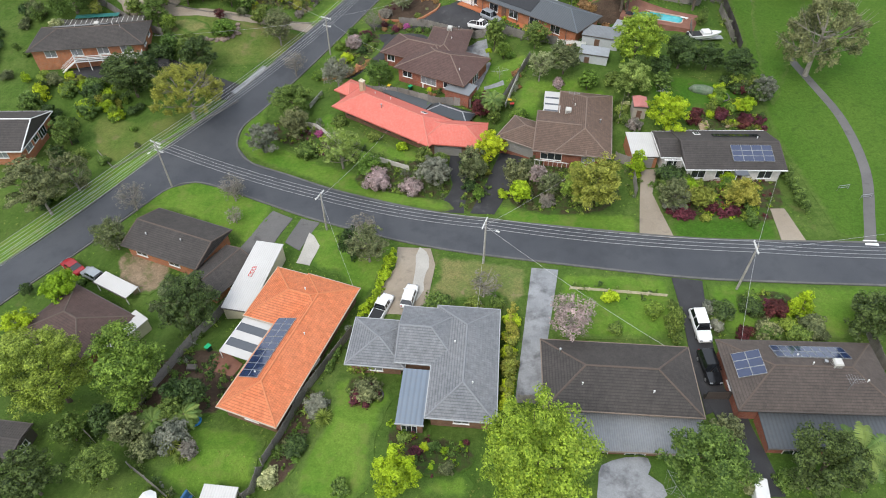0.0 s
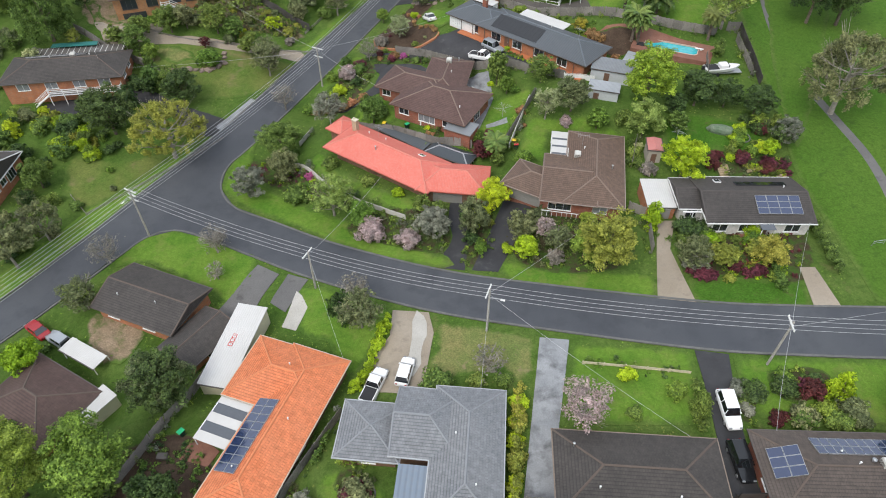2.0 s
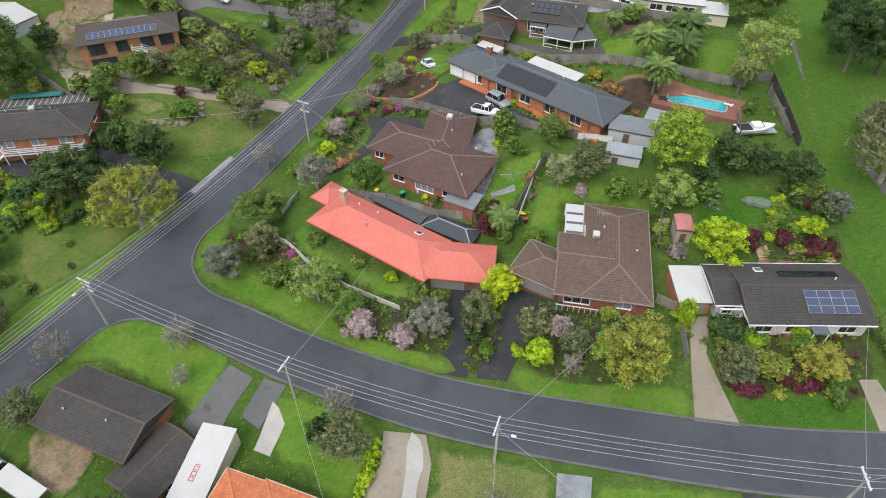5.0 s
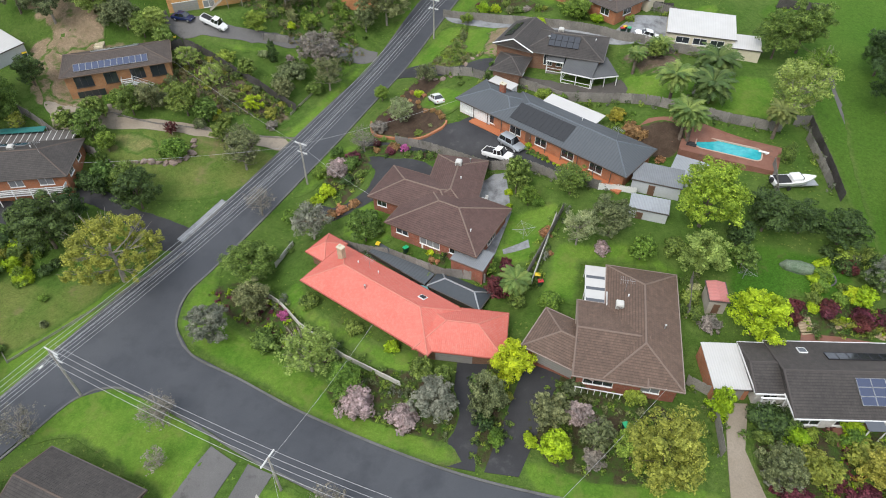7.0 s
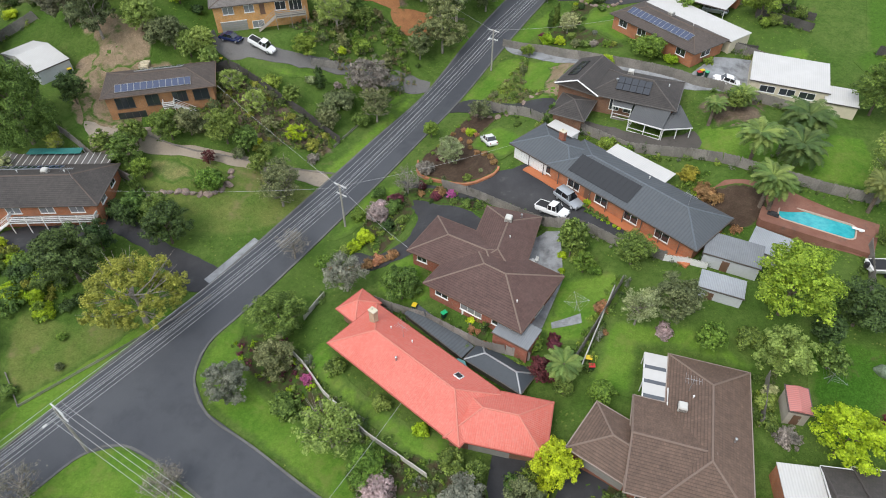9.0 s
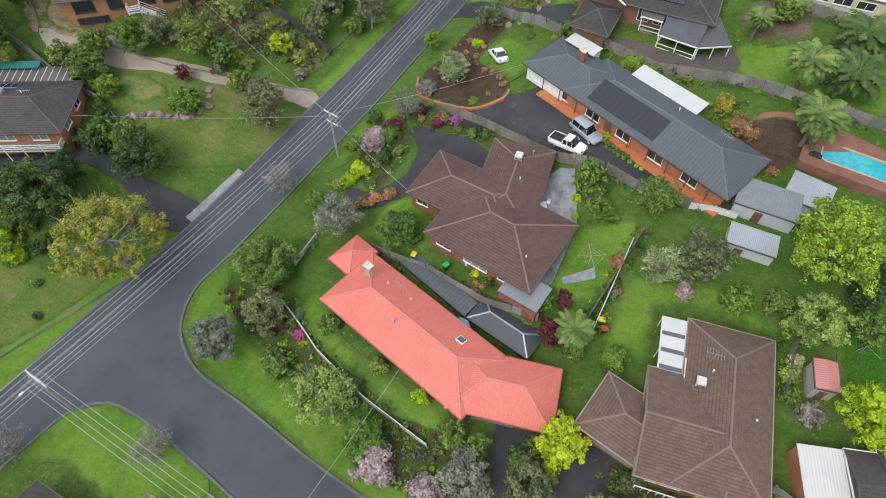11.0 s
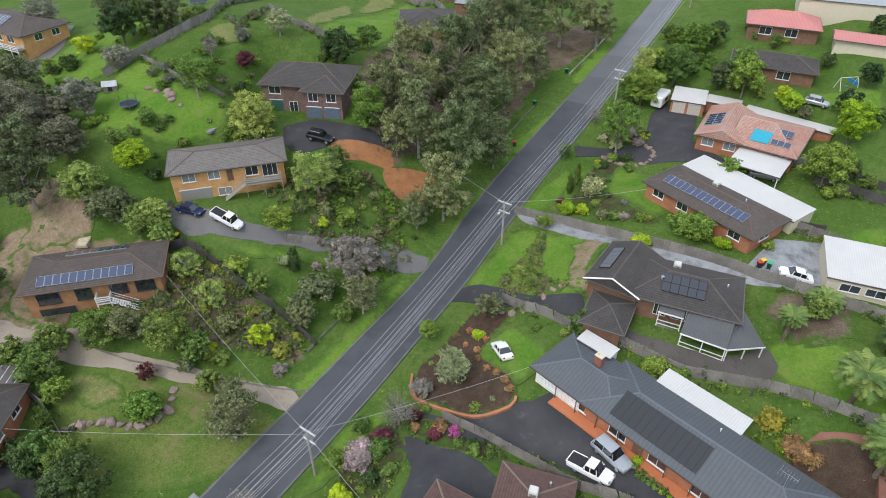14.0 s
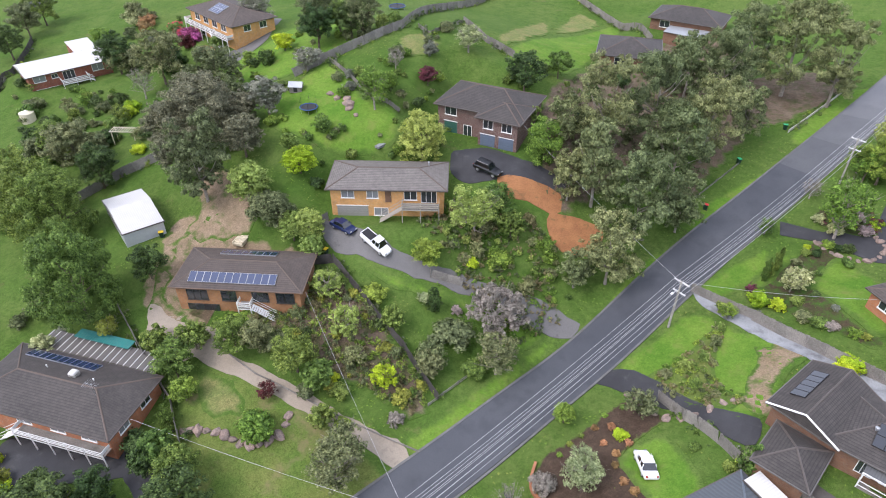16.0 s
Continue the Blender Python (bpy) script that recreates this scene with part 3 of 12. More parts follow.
PLAN = {
    "red": [Block((-19.9, 97.8), (-2.4, 85.7), 8.5, 6.9, 25, over=1.5, drop=(2.6, 2.5)), Block((-4.2, 86.7), (6.9, 85.3), 7.2, 6.9, 25, drop=(2.6, 2.5)), Block((-20.2, 103.5), (-17.3, 101.4), 4.6, 6.7, 25, drop=(2.6, 2.5))],
    "conservatory": [Block((-11.4, 104.4), (-3.2, 98.2), 2.2, 5.9, 4, "skillion", 0.1), Block((-2.9, 98.0), (4.1, 93.8), 3.6, 5.9, 24, over=0.2)],
    "star": [Block((-9.1, 106.7), (3.7, 99.9), 11.3, 9.6, 20, drop=(3.0, 2.5)), Block((-12.1, 112.4), (0.7, 106.7), 8.2, 9.6, 21, drop=(3.0, 2.5)), Block((-4.6, 109.3), (3.3, 107.7), 13.9, 9.6, 21, along="v", drop=(3.0, 2.5)), Block((0.2, 100.2), (4.6, 97.9), 3.6, 8.9, 3, "skillion", 0.1)],
    "grey": [Block((0.8, 134.0), (9.9, 126.2), 8.3, 13.2, 21, drop=(2.7, 2.5)), Block((6.3, 129.2), (25.4, 112.8), 9.2, 13.25, 21, drop=(2.7, 2.5))],
    "patio_small": [Block((6.4, 138.6), (10.2, 135.6), 2.2, 13.9, 2, "skillion", 0.15)],
    "patio_long": [Block((15.3, 133.1), (23.2, 126.4), 2.9, 13.35, 2, "skillion", 0.12)],
    "tan": [Block((14.3, 81.6), (22.5, 80.1), 11.5, 9.2, 17, along="u", ends=("gable", "gable"), drop=(3.2, 2.6)), Block((17.6, 81.2), (26.4, 79.5), 18.2, 9.2, 24, along="v", drop=(3.2, 2.6)), Block((8.8, 85.9), (16.6, 81.2), 6.9, 8.9, 21, drop=(3.2, 2.6))],
    "park": [Block((37.3, 76.3), (52.6, 76.1), 10.3, 9.5, 17, "gable", 0.5, drop=(2.7, 2.5)), Block((34.2, 79.4), (38.3, 79.3), 7.0, 9.45, 17, "gable", 0.4, drop=(2.7, 2.5))],
    "park_carport": [Block((29.9, 80.2), (34.1, 80.1), 6.3, 9.0, 2, "skillion", 0.12, drop=(2.4, 2.4))],
    "terracotta": [Block((-26.4, 38.4), (-19.0, 35.7), 22.2, 4.6, 23, along="v", drop=(2.6, 2.6)), Block((-26.2, 51.9), (-14.7, 48.0), 9.1, 4.6, 23, along="u", drop=(2.6, 2.6))],
    "long_carport": [Block((-30.0, 54.0), (-25.9, 53.2), 12.6, 3.6, 2, "skillion", 0.15, drop=(2.4, 2.4))],
    "slate": [Block((-2.0, 35.4), (5.8, 34.7), 15.9, 7.4, 22, along="v", drop=(2.6, 2.6)), Block((-5.7, 42.7), (2.0, 41.9), 8.5, 7.4, 22, along="u", ends=("gable", 0), drop=(2.6, 2.6)), Block((-11.7, 42.9), (-4.6, 42.2), 7.0, 6.7, 20, drop=(2.6, 2.6)), Block((-5.3, 35.0), (-2.2, 34.7), 7.0, 6.9, 2, "skillion", 0.12)],
    "charcoal": [Block((11.1, 36.0), (28.4, 34.8), 9.3, 8.3, 23, drop=(2.8, 2.6)), Block((13.6, 31.9), (28.4, 31.2), 4.2, 6.9, 6, "skillion", 0.12)],
    "panelled": [Block((32.3, 35.6), (50.2, 35.0), 9.4, 8.6, 22, drop=(2.8, 2.6)), Block((34.6, 31.8), (51.0, 31.2), 4.2, 7.3, 5, "skillion", 0.12)],
    "bend": [Block((-48.7, 67.2), (-36.0, 62.2), 8.9, 2.3, 19, "gable", drop=(2.6, 2.6)), Block((-37.6, 60.6), (-32.2, 57.1), 8.5, 1.7, 19, "gable", along="v", drop=(2.6, 2.6))],
    "maroon": [Block((-57.5, 51.6), (-47.0, 45.8), 9.6, 1.5, 22, drop=(2.6, 2.6))],
    "maroon_awning": [Block((-46.3, 50.0), (-44.0, 48.4), 6.4, 1.3, 2, "skillion", 0.12)],
    "narrow_carport": [Block((-50.9, 60.9), (-45.1, 57.8), 2.3, 1.0, 2, "skillion", 0.1)],
    "west": [Block((-72.4, 87.8), (-72.5, 100.1), 12.0, 4.3, 22, "gable", along="v", drop=(3.6, 2.8))],
    "lodge": [Block((-82.0, 114.6), (-60.1, 117.9), 10.4, 8.4, 20, drop=(4.6, 2.6))],
    "sunny": [Block((-67.9, 137.7), (-50.4, 144.2), 9.2, 14.0, 19, drop=(4.7, 2.4))],
    "gold": [Block((-55.8, 159.7), (-38.8, 166.8), 9.0, 20.6, 17, drop=(5.2, 2.5))],
    "plum": [Block((-49.4, 184.8), (-33.0, 184.4), 11.5, 25.6, 22, drop=(5.2, 2.5)), Block((-41.0, 182.6), (-33.0, 182.4), 8.0, 25.55, 22, along="v", drop=(5.2, 4.2))],
    "dusk": [Block((12.6, 145.0), (26.2, 141.0), 9.6, 16.3, 21, drop=(3.3, 2.5)), Block((7.5, 147.8), (14.3, 144.2), 10.0, 16.3, 23, "gable", along="v", drop=(3.0, 2.6)), Block((6.6, 140.6), (12.0, 138.6), 6.8, 15.0, 21, drop=(2.6, 2.6))],
    "rowan": [Block((17.8, 170.5), (30.8, 155.8), 9.2, 18.6, 21, drop=(3.0, 2.5))],
    "rowan_carport": [Block((25.2, 177.2), (38.1, 161.7), 5.6, 18.3, 2, "skillion", 0.15, drop=(2.4, 2.3))],
    "rust": [Block((33.5, 183.0), (42.9, 177.6), 14.0, 20.15, 17, along="u", ends=("gable", 0), drop=(2.8, 2.5)), Block((28.2, 185.0), (35.9, 181.5), 13.7, 20.2, 22, "gable", along="v", drop=(2.8, 2.5)), Block((26.7, 199.6), (32.8, 197.8), 6.8, 20.2, 2, "skillion", 0.15, drop=(2.6, 2.4)), Block((33.2, 200.2), (39.0, 197.6), 3.6, 20.0, 2, "skillion", 0.12), Block((39.6, 197.4), (52.6, 188.6), 3.0, 19.7, 2, "skillion", 0.12)],
    "rust_carport": [Block((32.1, 177.1), (39.1, 172.7), 7.0, 19.3, 2, "skillion", 0.15, drop=(2.4, 2.3))],
    "white_shed": [Block((39.0, 150.2), (50.6, 147.0), 9.4, 17.5, 3, "skillion", 0.15, drop=(2.6, 2.5)), Block((49.6, 145.6), (54.4, 144.3), 5.2, 16.8, 3, "skillion", 0.12, drop=(2.4, 2.3))],
    "far_red": [Block((44.4, 222.6), (58.4, 218.6), 10.0, 28.3, 22, drop=(3.4, 2.6))],
    "far_dark": [Block((38.4, 208.0), (53.4, 203.0), 9.0, 24.9, 21, drop=(2.8, 2.6))],
    "far_shed": [Block((58.8, 214.0), (68.8, 210.4), 7.0, 28.3, 12, "gable", drop=(2.5, 2.4))],
    "far_units": [Block((57.0, 231.0), (84.0, 224.0), 8.0, 31.5, 4, "skillion", 0.2)],
    "far_white": [Block((-148.0, 178.4), (-140.0, 195.8), 11.2, 16.0, 10, "gable", drop=(3.4, 2.6)), Block((-152.6, 195.5), (-150.2, 200.5), 8.5, 15.9, 3, "skillion", 0.15)],
    "hill": [Block((-123.5, 206.5), (-104.2, 199.0), 11.5, 27.3, 19, drop=(5.4, 2.8))],
    "far_grey": [Block((-25.0, 256.0), (-8.0, 254.0), 12.0, 24.0, 20, drop=(2.8, 2.6)), Block((-20.5, 251.5), (-11.5, 249.5), 6.0, 22.4, 4, "skillion", 0.1)],
    "far_brown": [Block((-30.0, 222.0), (-17.0, 224.0), 13.0, 25.0, 18, drop=(2.8, 2.6))],
    "shed_small": [Block((25.2, 108.0), (30.4, 106.4), 3.0, 11.8, 4, "skillion", 0.1, drop=(2.0, 1.9))],
    "workshop": [Block((26.4, 113.1), (33.1, 110.8), 4.3, 12.8, 3, "skillion", 0.12, drop=(2.1, 2.0)), Block((32.1, 114.8), (36.4, 112.5), 4.3, 12.9, 4, "skillion", 0.12, drop=(2.1, 2.0))],
    "shed_red": [Block((32.3, 91.9), (34.6, 91.6), 3.3, 10.6, 12, "gable", 0.1, along="v", drop=(2.1, 2.1))],
    "shed_pale": [Block((-92.6, 149.2), (-82.1, 143.4), 6.2, 15.0, 12, "gable", 0.1, along="v", drop=(2.6, 2.4))],
    "shed_white": [Block((-26.2, 27.2), (-22.4, 26.8), 2.6, 3.0, 4, "skillion", 0.1, drop=(2.0, 2.0))],
    "shed_dark": [Block((-53.0, 33.0), (-48.0, 32.4), 4.2, 3.8, 8, "gable", 0.2, drop=(2.3, 2.3))],
}
PADS = [b for blocks in PLAN.values() for b in blocks if b.drop]
PAD_MIDS = np.array([(b.m @ Vector((b.L / 2, b.W / 2, 0))).xy[:] for b in PADS])
PAD_REACH = np.array([math.hypot(b.L, b.W) / 2 + 8.0 for b in PADS])

# ---- the lie of the land: a tilted plain with smooth swells ----
SWELL = (
    (-0.14, -2.36, -0.26, -1.69, -3.65, 4.10, 0.41),
    (1.46, -1.11, -1.92, 1.45, 9.58, 10.22, -3.85),
    (2.58, 2.28, -3.72, -5.99, -10.63, 4.51, -5.50),
    (2.67, 1.70, -3.59, 11.05, -0.05, -3.21, -2.06),
    (0.62, 1.54, -0.13, -4.28, -0.44, 4.93, 2.87),
    (-0.97, -2.68, 1.64, 0.21, -2.85, 0.25, 0.53),
)


TERRACES = ((2.6, -47, 165, 11, 6), (-1.7, -18, 158, 9, 9), (2.4, -30, 177, 10, 9), (-1.0, 43, 120.5, 5, 4), (0.75, 49, 117.5, 5, 3), (-2.2, 21, 134, 7, 5), (-1.4, 29.5, 138, 4, 4), (-1.4, -61, 136, 6, 3.5))


def zg(x, y):
    """The ground's height."""
    z = 8.889 + 1.677 * max(-250, min(250, x)) / 50 + 7.232 * (max(-80, min(340, y)) - 110) / 70
    for i, row in enumerate(SWELL):
        ex = math.exp(-((x + 100 - 40 * i) ** 2) / 2048)
        for j, w in enumerate(row):
            z += w * ex * math.exp(-((y - 10 - 40 * j) ** 2) / 2048)
    for a, u, v, su, sv in TERRACES:
        z += a * math.exp(-((x - u) / su) ** 2 / 2 - ((y - v) / sv) ** 2 / 2)
    near = np.nonzero(np.hypot(PAD_MIDS[:, 0] - x, PAD_MIDS[:, 1] - y) < PAD_REACH)[0]
    if len(near):
        held = [h for h in (PADS[i].pad(x, y) for i in near) if h[0] > 0]
        if held:
            top = max(w for w, _ in held)
            flat = sum(w * w * h for w, h in held) / sum(w * w for w, _ in held)
            off = (math.sqrt(((ROAD_POINTS - (x, y)) ** 2).sum(1).min()) - 4.2) / 5.0
            top *= min(1.0, max(0.0, off))
            z += top * (flat - z)
    return z


# ---- building tools ----
def part(name, bm, material, parent=None, label=""):
    """Links a bmesh as one mesh object under a thing or a part."""
    me = bpy.data.meshes.new(name)
    bm.normal_update()
    bm.to_mesh(me)
    bm.free()
    me.materials.append(material)
    ob = new(name, me)
    if parent is not None:
        ob.parent = parent
    return tagged(ob, label)


def raw(name, verts, faces, material, parent=None, label="", smooth=False):
    me = bpy.data.meshes.new(name)
    me.from_pydata(verts, [], faces)
    me.materials.append(material)
    if smooth:
        me.polygons.foreach_set("use_smooth", [True] * len(me.polygons))
    ob = new(name, me)
    if parent is not None:
        ob.parent = parent
    return tagged(ob, label)


def shared(name, ob, parent, m, label=""):
    """One more object on ob's mesh."""
    o = new(name, ob.data)
    o.parent = parent
    o.matrix_basis = m
    return tagged(o, label)


def thing(name, m, label, category, group="", kind=""):
    e = new(name)
    e.empty_display_size = 0.2
    e.matrix_basis = m
    return tagged(e, label, category, group, kind)


def box(bm, x0, y0, z0, x1, y1, z1, bevel=0.0):
    vs = [bm.verts.new(p) for p in ((x0, y0, z0), (x1, y0, z0), (x1, y1, z0), (x0, y1, z0), (x0, y0, z1), (x1, y0, z1), (x1, y1, z1), (x0, y1, z1))]
    fs = [bm.faces.new([vs[i] for i in q]) for q in ((3, 2, 1, 0), (4, 5, 6, 7), (0, 1, 5, 4), (1, 2, 6, 5), (2, 3, 7, 6), (3, 0, 4, 7))]
    if bevel:
        bmesh.ops.bevel(bm, geom=list({e for f in fs for e in f.edges}), offset=bevel, segments=1, affect="EDGES")
    return bm


def boxed(x0, y0, z0, x1, y1, z1, bevel=0.0):
    return box(bmesh.new(), x0, y0, z0, x1, y1, z1, bevel)


def tube(bm, path, radii, sides=8, cap=True):
    """A round bar along a path of points."""
    rings = []
    for i, p in enumerate(path):
        p = Vector(p)
        d = (Vector(path[min(i + 1, len(path) - 1)]) - Vector(path[max(i - 1, 0)])).normalized()
        a = d.orthogonal().normalized() if abs(d.z) < 0.99 else Vector((1, 0, 0))
        if abs(d.z) < 0.99:
            a = d.cross(Vector((0, 0, 1))).normalized()
        b = d.cross(a).normalized()
        r = radii[i] if isinstance(radii, (list, tuple)) else radii
        rings.append([bm.verts.new(p + r * (math.cos(2 * math.pi * k / sides) * a + math.sin(2 * math.pi * k / sides) * b)) for k in range(sides)])
    for q, s in zip(rings, rings[1:]):
        for k in range(sides):
            bm.faces.new((q[k], q[(k + 1) % sides], s[(k + 1) % sides], s[k]))
    if cap:
        bm.faces.new(rings[0][::-1])
        bm.faces.new(rings[-1])
    return bm


def ribbon(name, line, left, right, lift, material, label, category, edge=0.0):
    """A strip draped along a line of the plan, from left to right of it, with its edges turned down."""
    vs, fs, k = [], [], max(2, int(abs(right - left) / 1.4) + 1)
    for i, p in enumerate(line):
        d = (line[min(i + 1, len(line) - 1)] - line[max(i - 1, 0)]).normalized()
        nrm = Vector((d.y, -d.x))
        offs = [left + (right - left) * j / (k - 1) for j in range(k)]
        row = [(*(p + nrm * o), lift) for o in offs]
        row = [(*row[0][:2], -0.25)] + row + [(*row[-1][:2], -0.25)]
        vs += [(x, y, zg(x, y) + h) for x, y, h in row]
    w = k + 2
    for i in range(len(line) - 1):
        for j in range(w - 1):
            a = i * w + j
            fs.append((a, a + 1, a + w + 1, a + w))
    ob = raw(name, vs, [f[::-1] for f in fs], material)
    return tagged(ob, label, category, kind="structure")


PAVED, FENCE_LINES = [], []


def within(x, y, outline):
    hit, n = False, len(outline)
    for i in range(n):
        (a, b), (c, d) = outline[i], outline[(i + 1) % n]
        if (b > y) != (d > y) and x < (c - a) * (y - b) / (d - b) + a:
            hit = not hit
    return hit


def patch(name, outline, lift, material, label, category, round_it=True, cell=1.0):
    """A flat piece of ground cover with its own edge, draped over the land."""
    if material in (M_DRIVE, M_CONC, M_CONC_GREY, M_ASPHALT, M_PAVER, M_WHITE, M_CONC_PALE, M_PATH, M_STAINED):
        PAVED.append([tuple(p) for p in outline])
    pts = smooth_line(outline, 1.0, True) if round_it else [Vector(p) for p in outline]
    if round_it:
        rag = 1.5 if material in (M_EARTH, M_LITTER, M_DRYGRASS) else 0.45
        pts = [p + rag * Vector((noise.noise((p.x * 0.5, p.y * 0.5, 1.0)), noise.noise((p.x * 0.5, p.y * 0.5, 7.0)))) for p in pts]
    bm = bmesh.new()
    f = bm.faces.new([bm.verts.new((p.x, p.y, 0)) for p in pts])
    bmesh.ops.triangulate(bm, faces=[f])
    for ax in (0, 1):
        lo, hi = min(p[ax] for p in pts), max(p[ax] for p in pts)
        c = math.ceil(lo / cell) * cell
        while c < hi:
            co, no = [0, 0, 0], [0, 0, 0]
            co[ax], no[ax] = c, 1
            bmesh.ops.bisect_plane(bm, geom=bm.verts[:] + bm.edges[:] + bm.faces[:], plane_co=co, plane_no=no)
            c += cell
    rim = [e for e in bm.edges if e.is_boundary]
    ex = bmesh.ops.extrude_edge_only(bm, edges=rim)
    low = {v for v in ex["geom"] if isinstance(v, bmesh.types.BMVert)}
    for v in bm.verts:
        v.co.z = zg(v.co.x, v.co.y) + (lift + (0.06 if "road" in name else 0.02) if v not in low else -0.2)
    bmesh.ops.recalc_face_normals(bm, faces=bm.faces[:])
    up = sum(f.normal.z for f in bm.faces)
    if up < 0:
        bmesh.ops.reverse_faces(bm, faces=bm.faces[:])
    ob = part(name, bm, material)
    rim_pts = np.array([(p.x + (q.x - p.x) * f, p.y + (q.y - p.y) * f) for p, q in zip(pts, pts[1:] + pts[:1]) for f in np.arange(0, 1, min(1.0, 0.6 / max(0.01, (q - p).length)))])
    reach = 0.7 if material in (M_MULCH, M_SOIL) else 1.1 if material == M_EARTH else 1.8
    at = ob.data.attributes.new("fringe", "FLOAT", "POINT")
    for v, a in zip(ob.data.vertices, at.data):
        a.value = max(0.0, 1.0 - math.sqrt(((rim_pts - (v.co.x, v.co.y)) ** 2).sum(1).min()) / reach)
    return tagged(ob, label, category, kind="structure")


# ---- ground, roads, kerbs ----
xs = np.concatenate([[-1500, -900, -500, -300, -220], np.arange(-170, -100, 2.0), np.arange(-100, 76, 1.0), np.arange(76, 151, 2.0), [200, 300, 500, 900, 1500]])
ys = np.concatenate([[-1500, -900, -400, -200, -90], np.arange(-30, 26, 2.0), np.arange(26, 212, 1.0), np.arange(212, 331, 2.0), [380, 460, 600, 900, 1500]])
gv = [(float(x), float(y), zg(x, y)) for y in ys for x in xs]
nx = len(xs)
gf = [(j * nx + i, j * nx + i + 1, (j + 1) * nx + i + 1, (j + 1) * nx + i) for j in range(len(ys) - 1) for i in range(nx - 1)]
tagged(raw("ground", gv, gf, M_GROUND, smooth=True), "rolling suburban ground of rough green grass", "ground", kind="structure")
ribbon("road", ROAD_A, -3.75, 3.75, 0.115, M_ASPHALT, "dark grey asphalt side street", "road")
ribbon("road", ROAD_B, -3.6, 3.6, 0.12, M_ASPHALT, "dark grey asphalt street climbing a hill", "road")
# three overlaid strips, each starting further up the street and paler
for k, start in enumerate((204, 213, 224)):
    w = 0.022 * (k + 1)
    ribbon("road", [p for p in ROAD_B if p.y > start], -3.57, 3.57, 0.128 + 0.008 * k, surface("worn_asphalt_%s" % "abc"[k], (0.058 + w, 0.061 + w, 0.068 + w), (0.078 + w, 0.081 + w, 0.087 + w), (0.045 + w, 0.048 + w, 0.055 + w), 0.09, 14.0, 0.65, 0.25, 0.01, spec=0.45, spot_at=(0.5, 0.75), spot_scale=0.25, grain=0.4), "paler grey asphalt of the upper street", "road")




def paved(x, y):
    """Whether a place lies on a road or a paved yard."""
    if ((ROAD_POINTS - (x, y)) ** 2).sum(1).min() < 18.0:
        return True
    return any(within(x, y, o) for o in PAVED if o[0][0] - 40 < x < o[0][0] + 40 and o[0][1] - 40 < y < o[0][1] + 40)
patch("driveway", [(-6.7, 65.6), (-1.8, 64.8), (-1.1, 61.1), (-2.2, 53.0), (-2.9, 51.6), (-9.8, 52.6), (-9.2, 57.5), (-6.8, 61.2)], 0.054, M_CONC, "pale concrete driveway beside a white strip", "driveway", False)
patch("driveway", [(12.3, 59.5), (15.9, 58.9), (13.1, 47.2), (11.6, 38.2), (8.3, 38.4), (10.0, 47.4)], 0.058, M_CONC_GREY, "long wet-looking grey concrete driveway", "driveway", False)
patch("driveway", [(30.8, 56.8), (34.7, 56.1), (33.6, 50.2), (32.7, 37.7), (29.8, 36.6), (30.3, 46.9)], 0.062, M_DRIVE, "dark asphalt driveway between two houses", "driveway", False)
patch("driveway", [(-27.8, 76.8), (-24.1, 74.4), (-27.5, 64.9), (-32.0, 68.5)], 0.066, M_PATH, "worn grey asphalt driveway to the gabled house", "driveway", False)
patch("driveway", [(-22.7, 74.3), (-19.5, 72.9), (-21.8, 66.9), (-24.3, 68.8)], 0.070, M_PATH, "worn grey asphalt driveway before the white carport", "driveway", False)
patch("paving", [(-20.8, 70.6), (-19.9, 69.7), (-18.7, 67.4), (-19.6, 63.1), (-21.8, 64.2)], 0.084, M_CONC_PALE, "pale concrete driveway strip on the lawn", "paving", False)
patch("lawn", [(-43.2, 85.4), (-35.1, 82.4), (-28.1, 77.4), (-30.5, 70.1), (-34.6, 72.2), (-45.4, 77.9), (-50.9, 77.2), (-48.1, 83.5)], 0.058, M_LAWN, "bright mown corner lawn", "lawn", True)
patch("lawn", [(-20.2, 71.7), (-8.0, 66.8), (-6.6, 65.4), (-9.9, 57.5), (-11.2, 55.1), (-15.0, 60.7), (-19.0, 63.1)], 0.062, M_LAWN, "mown front lawn between driveways", "lawn", True)
patch("lawn", [(-0.7, 63.5), (9.2, 60.3), (11.8, 58.7), (10.0, 53.0), (8.0, 54.2), (1.2, 53.8), (-1.4, 53.0), (-0.7, 58.7)], 0.030, M_DRYGRASS, "patchy dull front lawn with bare earth", "lawn", True)
patch("lawn", [(16.0, 58.5), (24.3, 57.7), (30.6, 56.8), (28.6, 47.0), (18.7, 47.0), (14.2, 47.4)], 0.034, M_LAWN, "mown front lawn with a cream rail fence", "lawn", False)
patch("lawn", [(35.1, 55.7), (49.3, 55.3), (58.8, 55.2), (56.6, 50.4), (50.3, 47.0), (35.8, 47.7), (34.6, 51.1)], 0.038, M_LAWN, "mown front lawn with shrub beds", "lawn", False)
patch("lawn", [(-12.9, 42.8), (-6.3, 40.6), (-7.4, 33.6), (-8.4, 27.3), (-15.5, 27.5), (-15.1, 33.1), (-13.3, 37.1)], 0.047, M_LAWN, "bright mown back lawn", "lawn", True)
patch("lawn", [(-29.7, 37.0), (-26.5, 37.4), (-20.6, 35.7), (-21.0, 33.5), (-21.6, 28.9), (-24.7, 30.0), (-26.7, 28.6), (-31.7, 30.7), (-30.0, 33.2)], 0.046, M_LAWN, "thick green back lawn behind the terracotta house", "lawn", True)
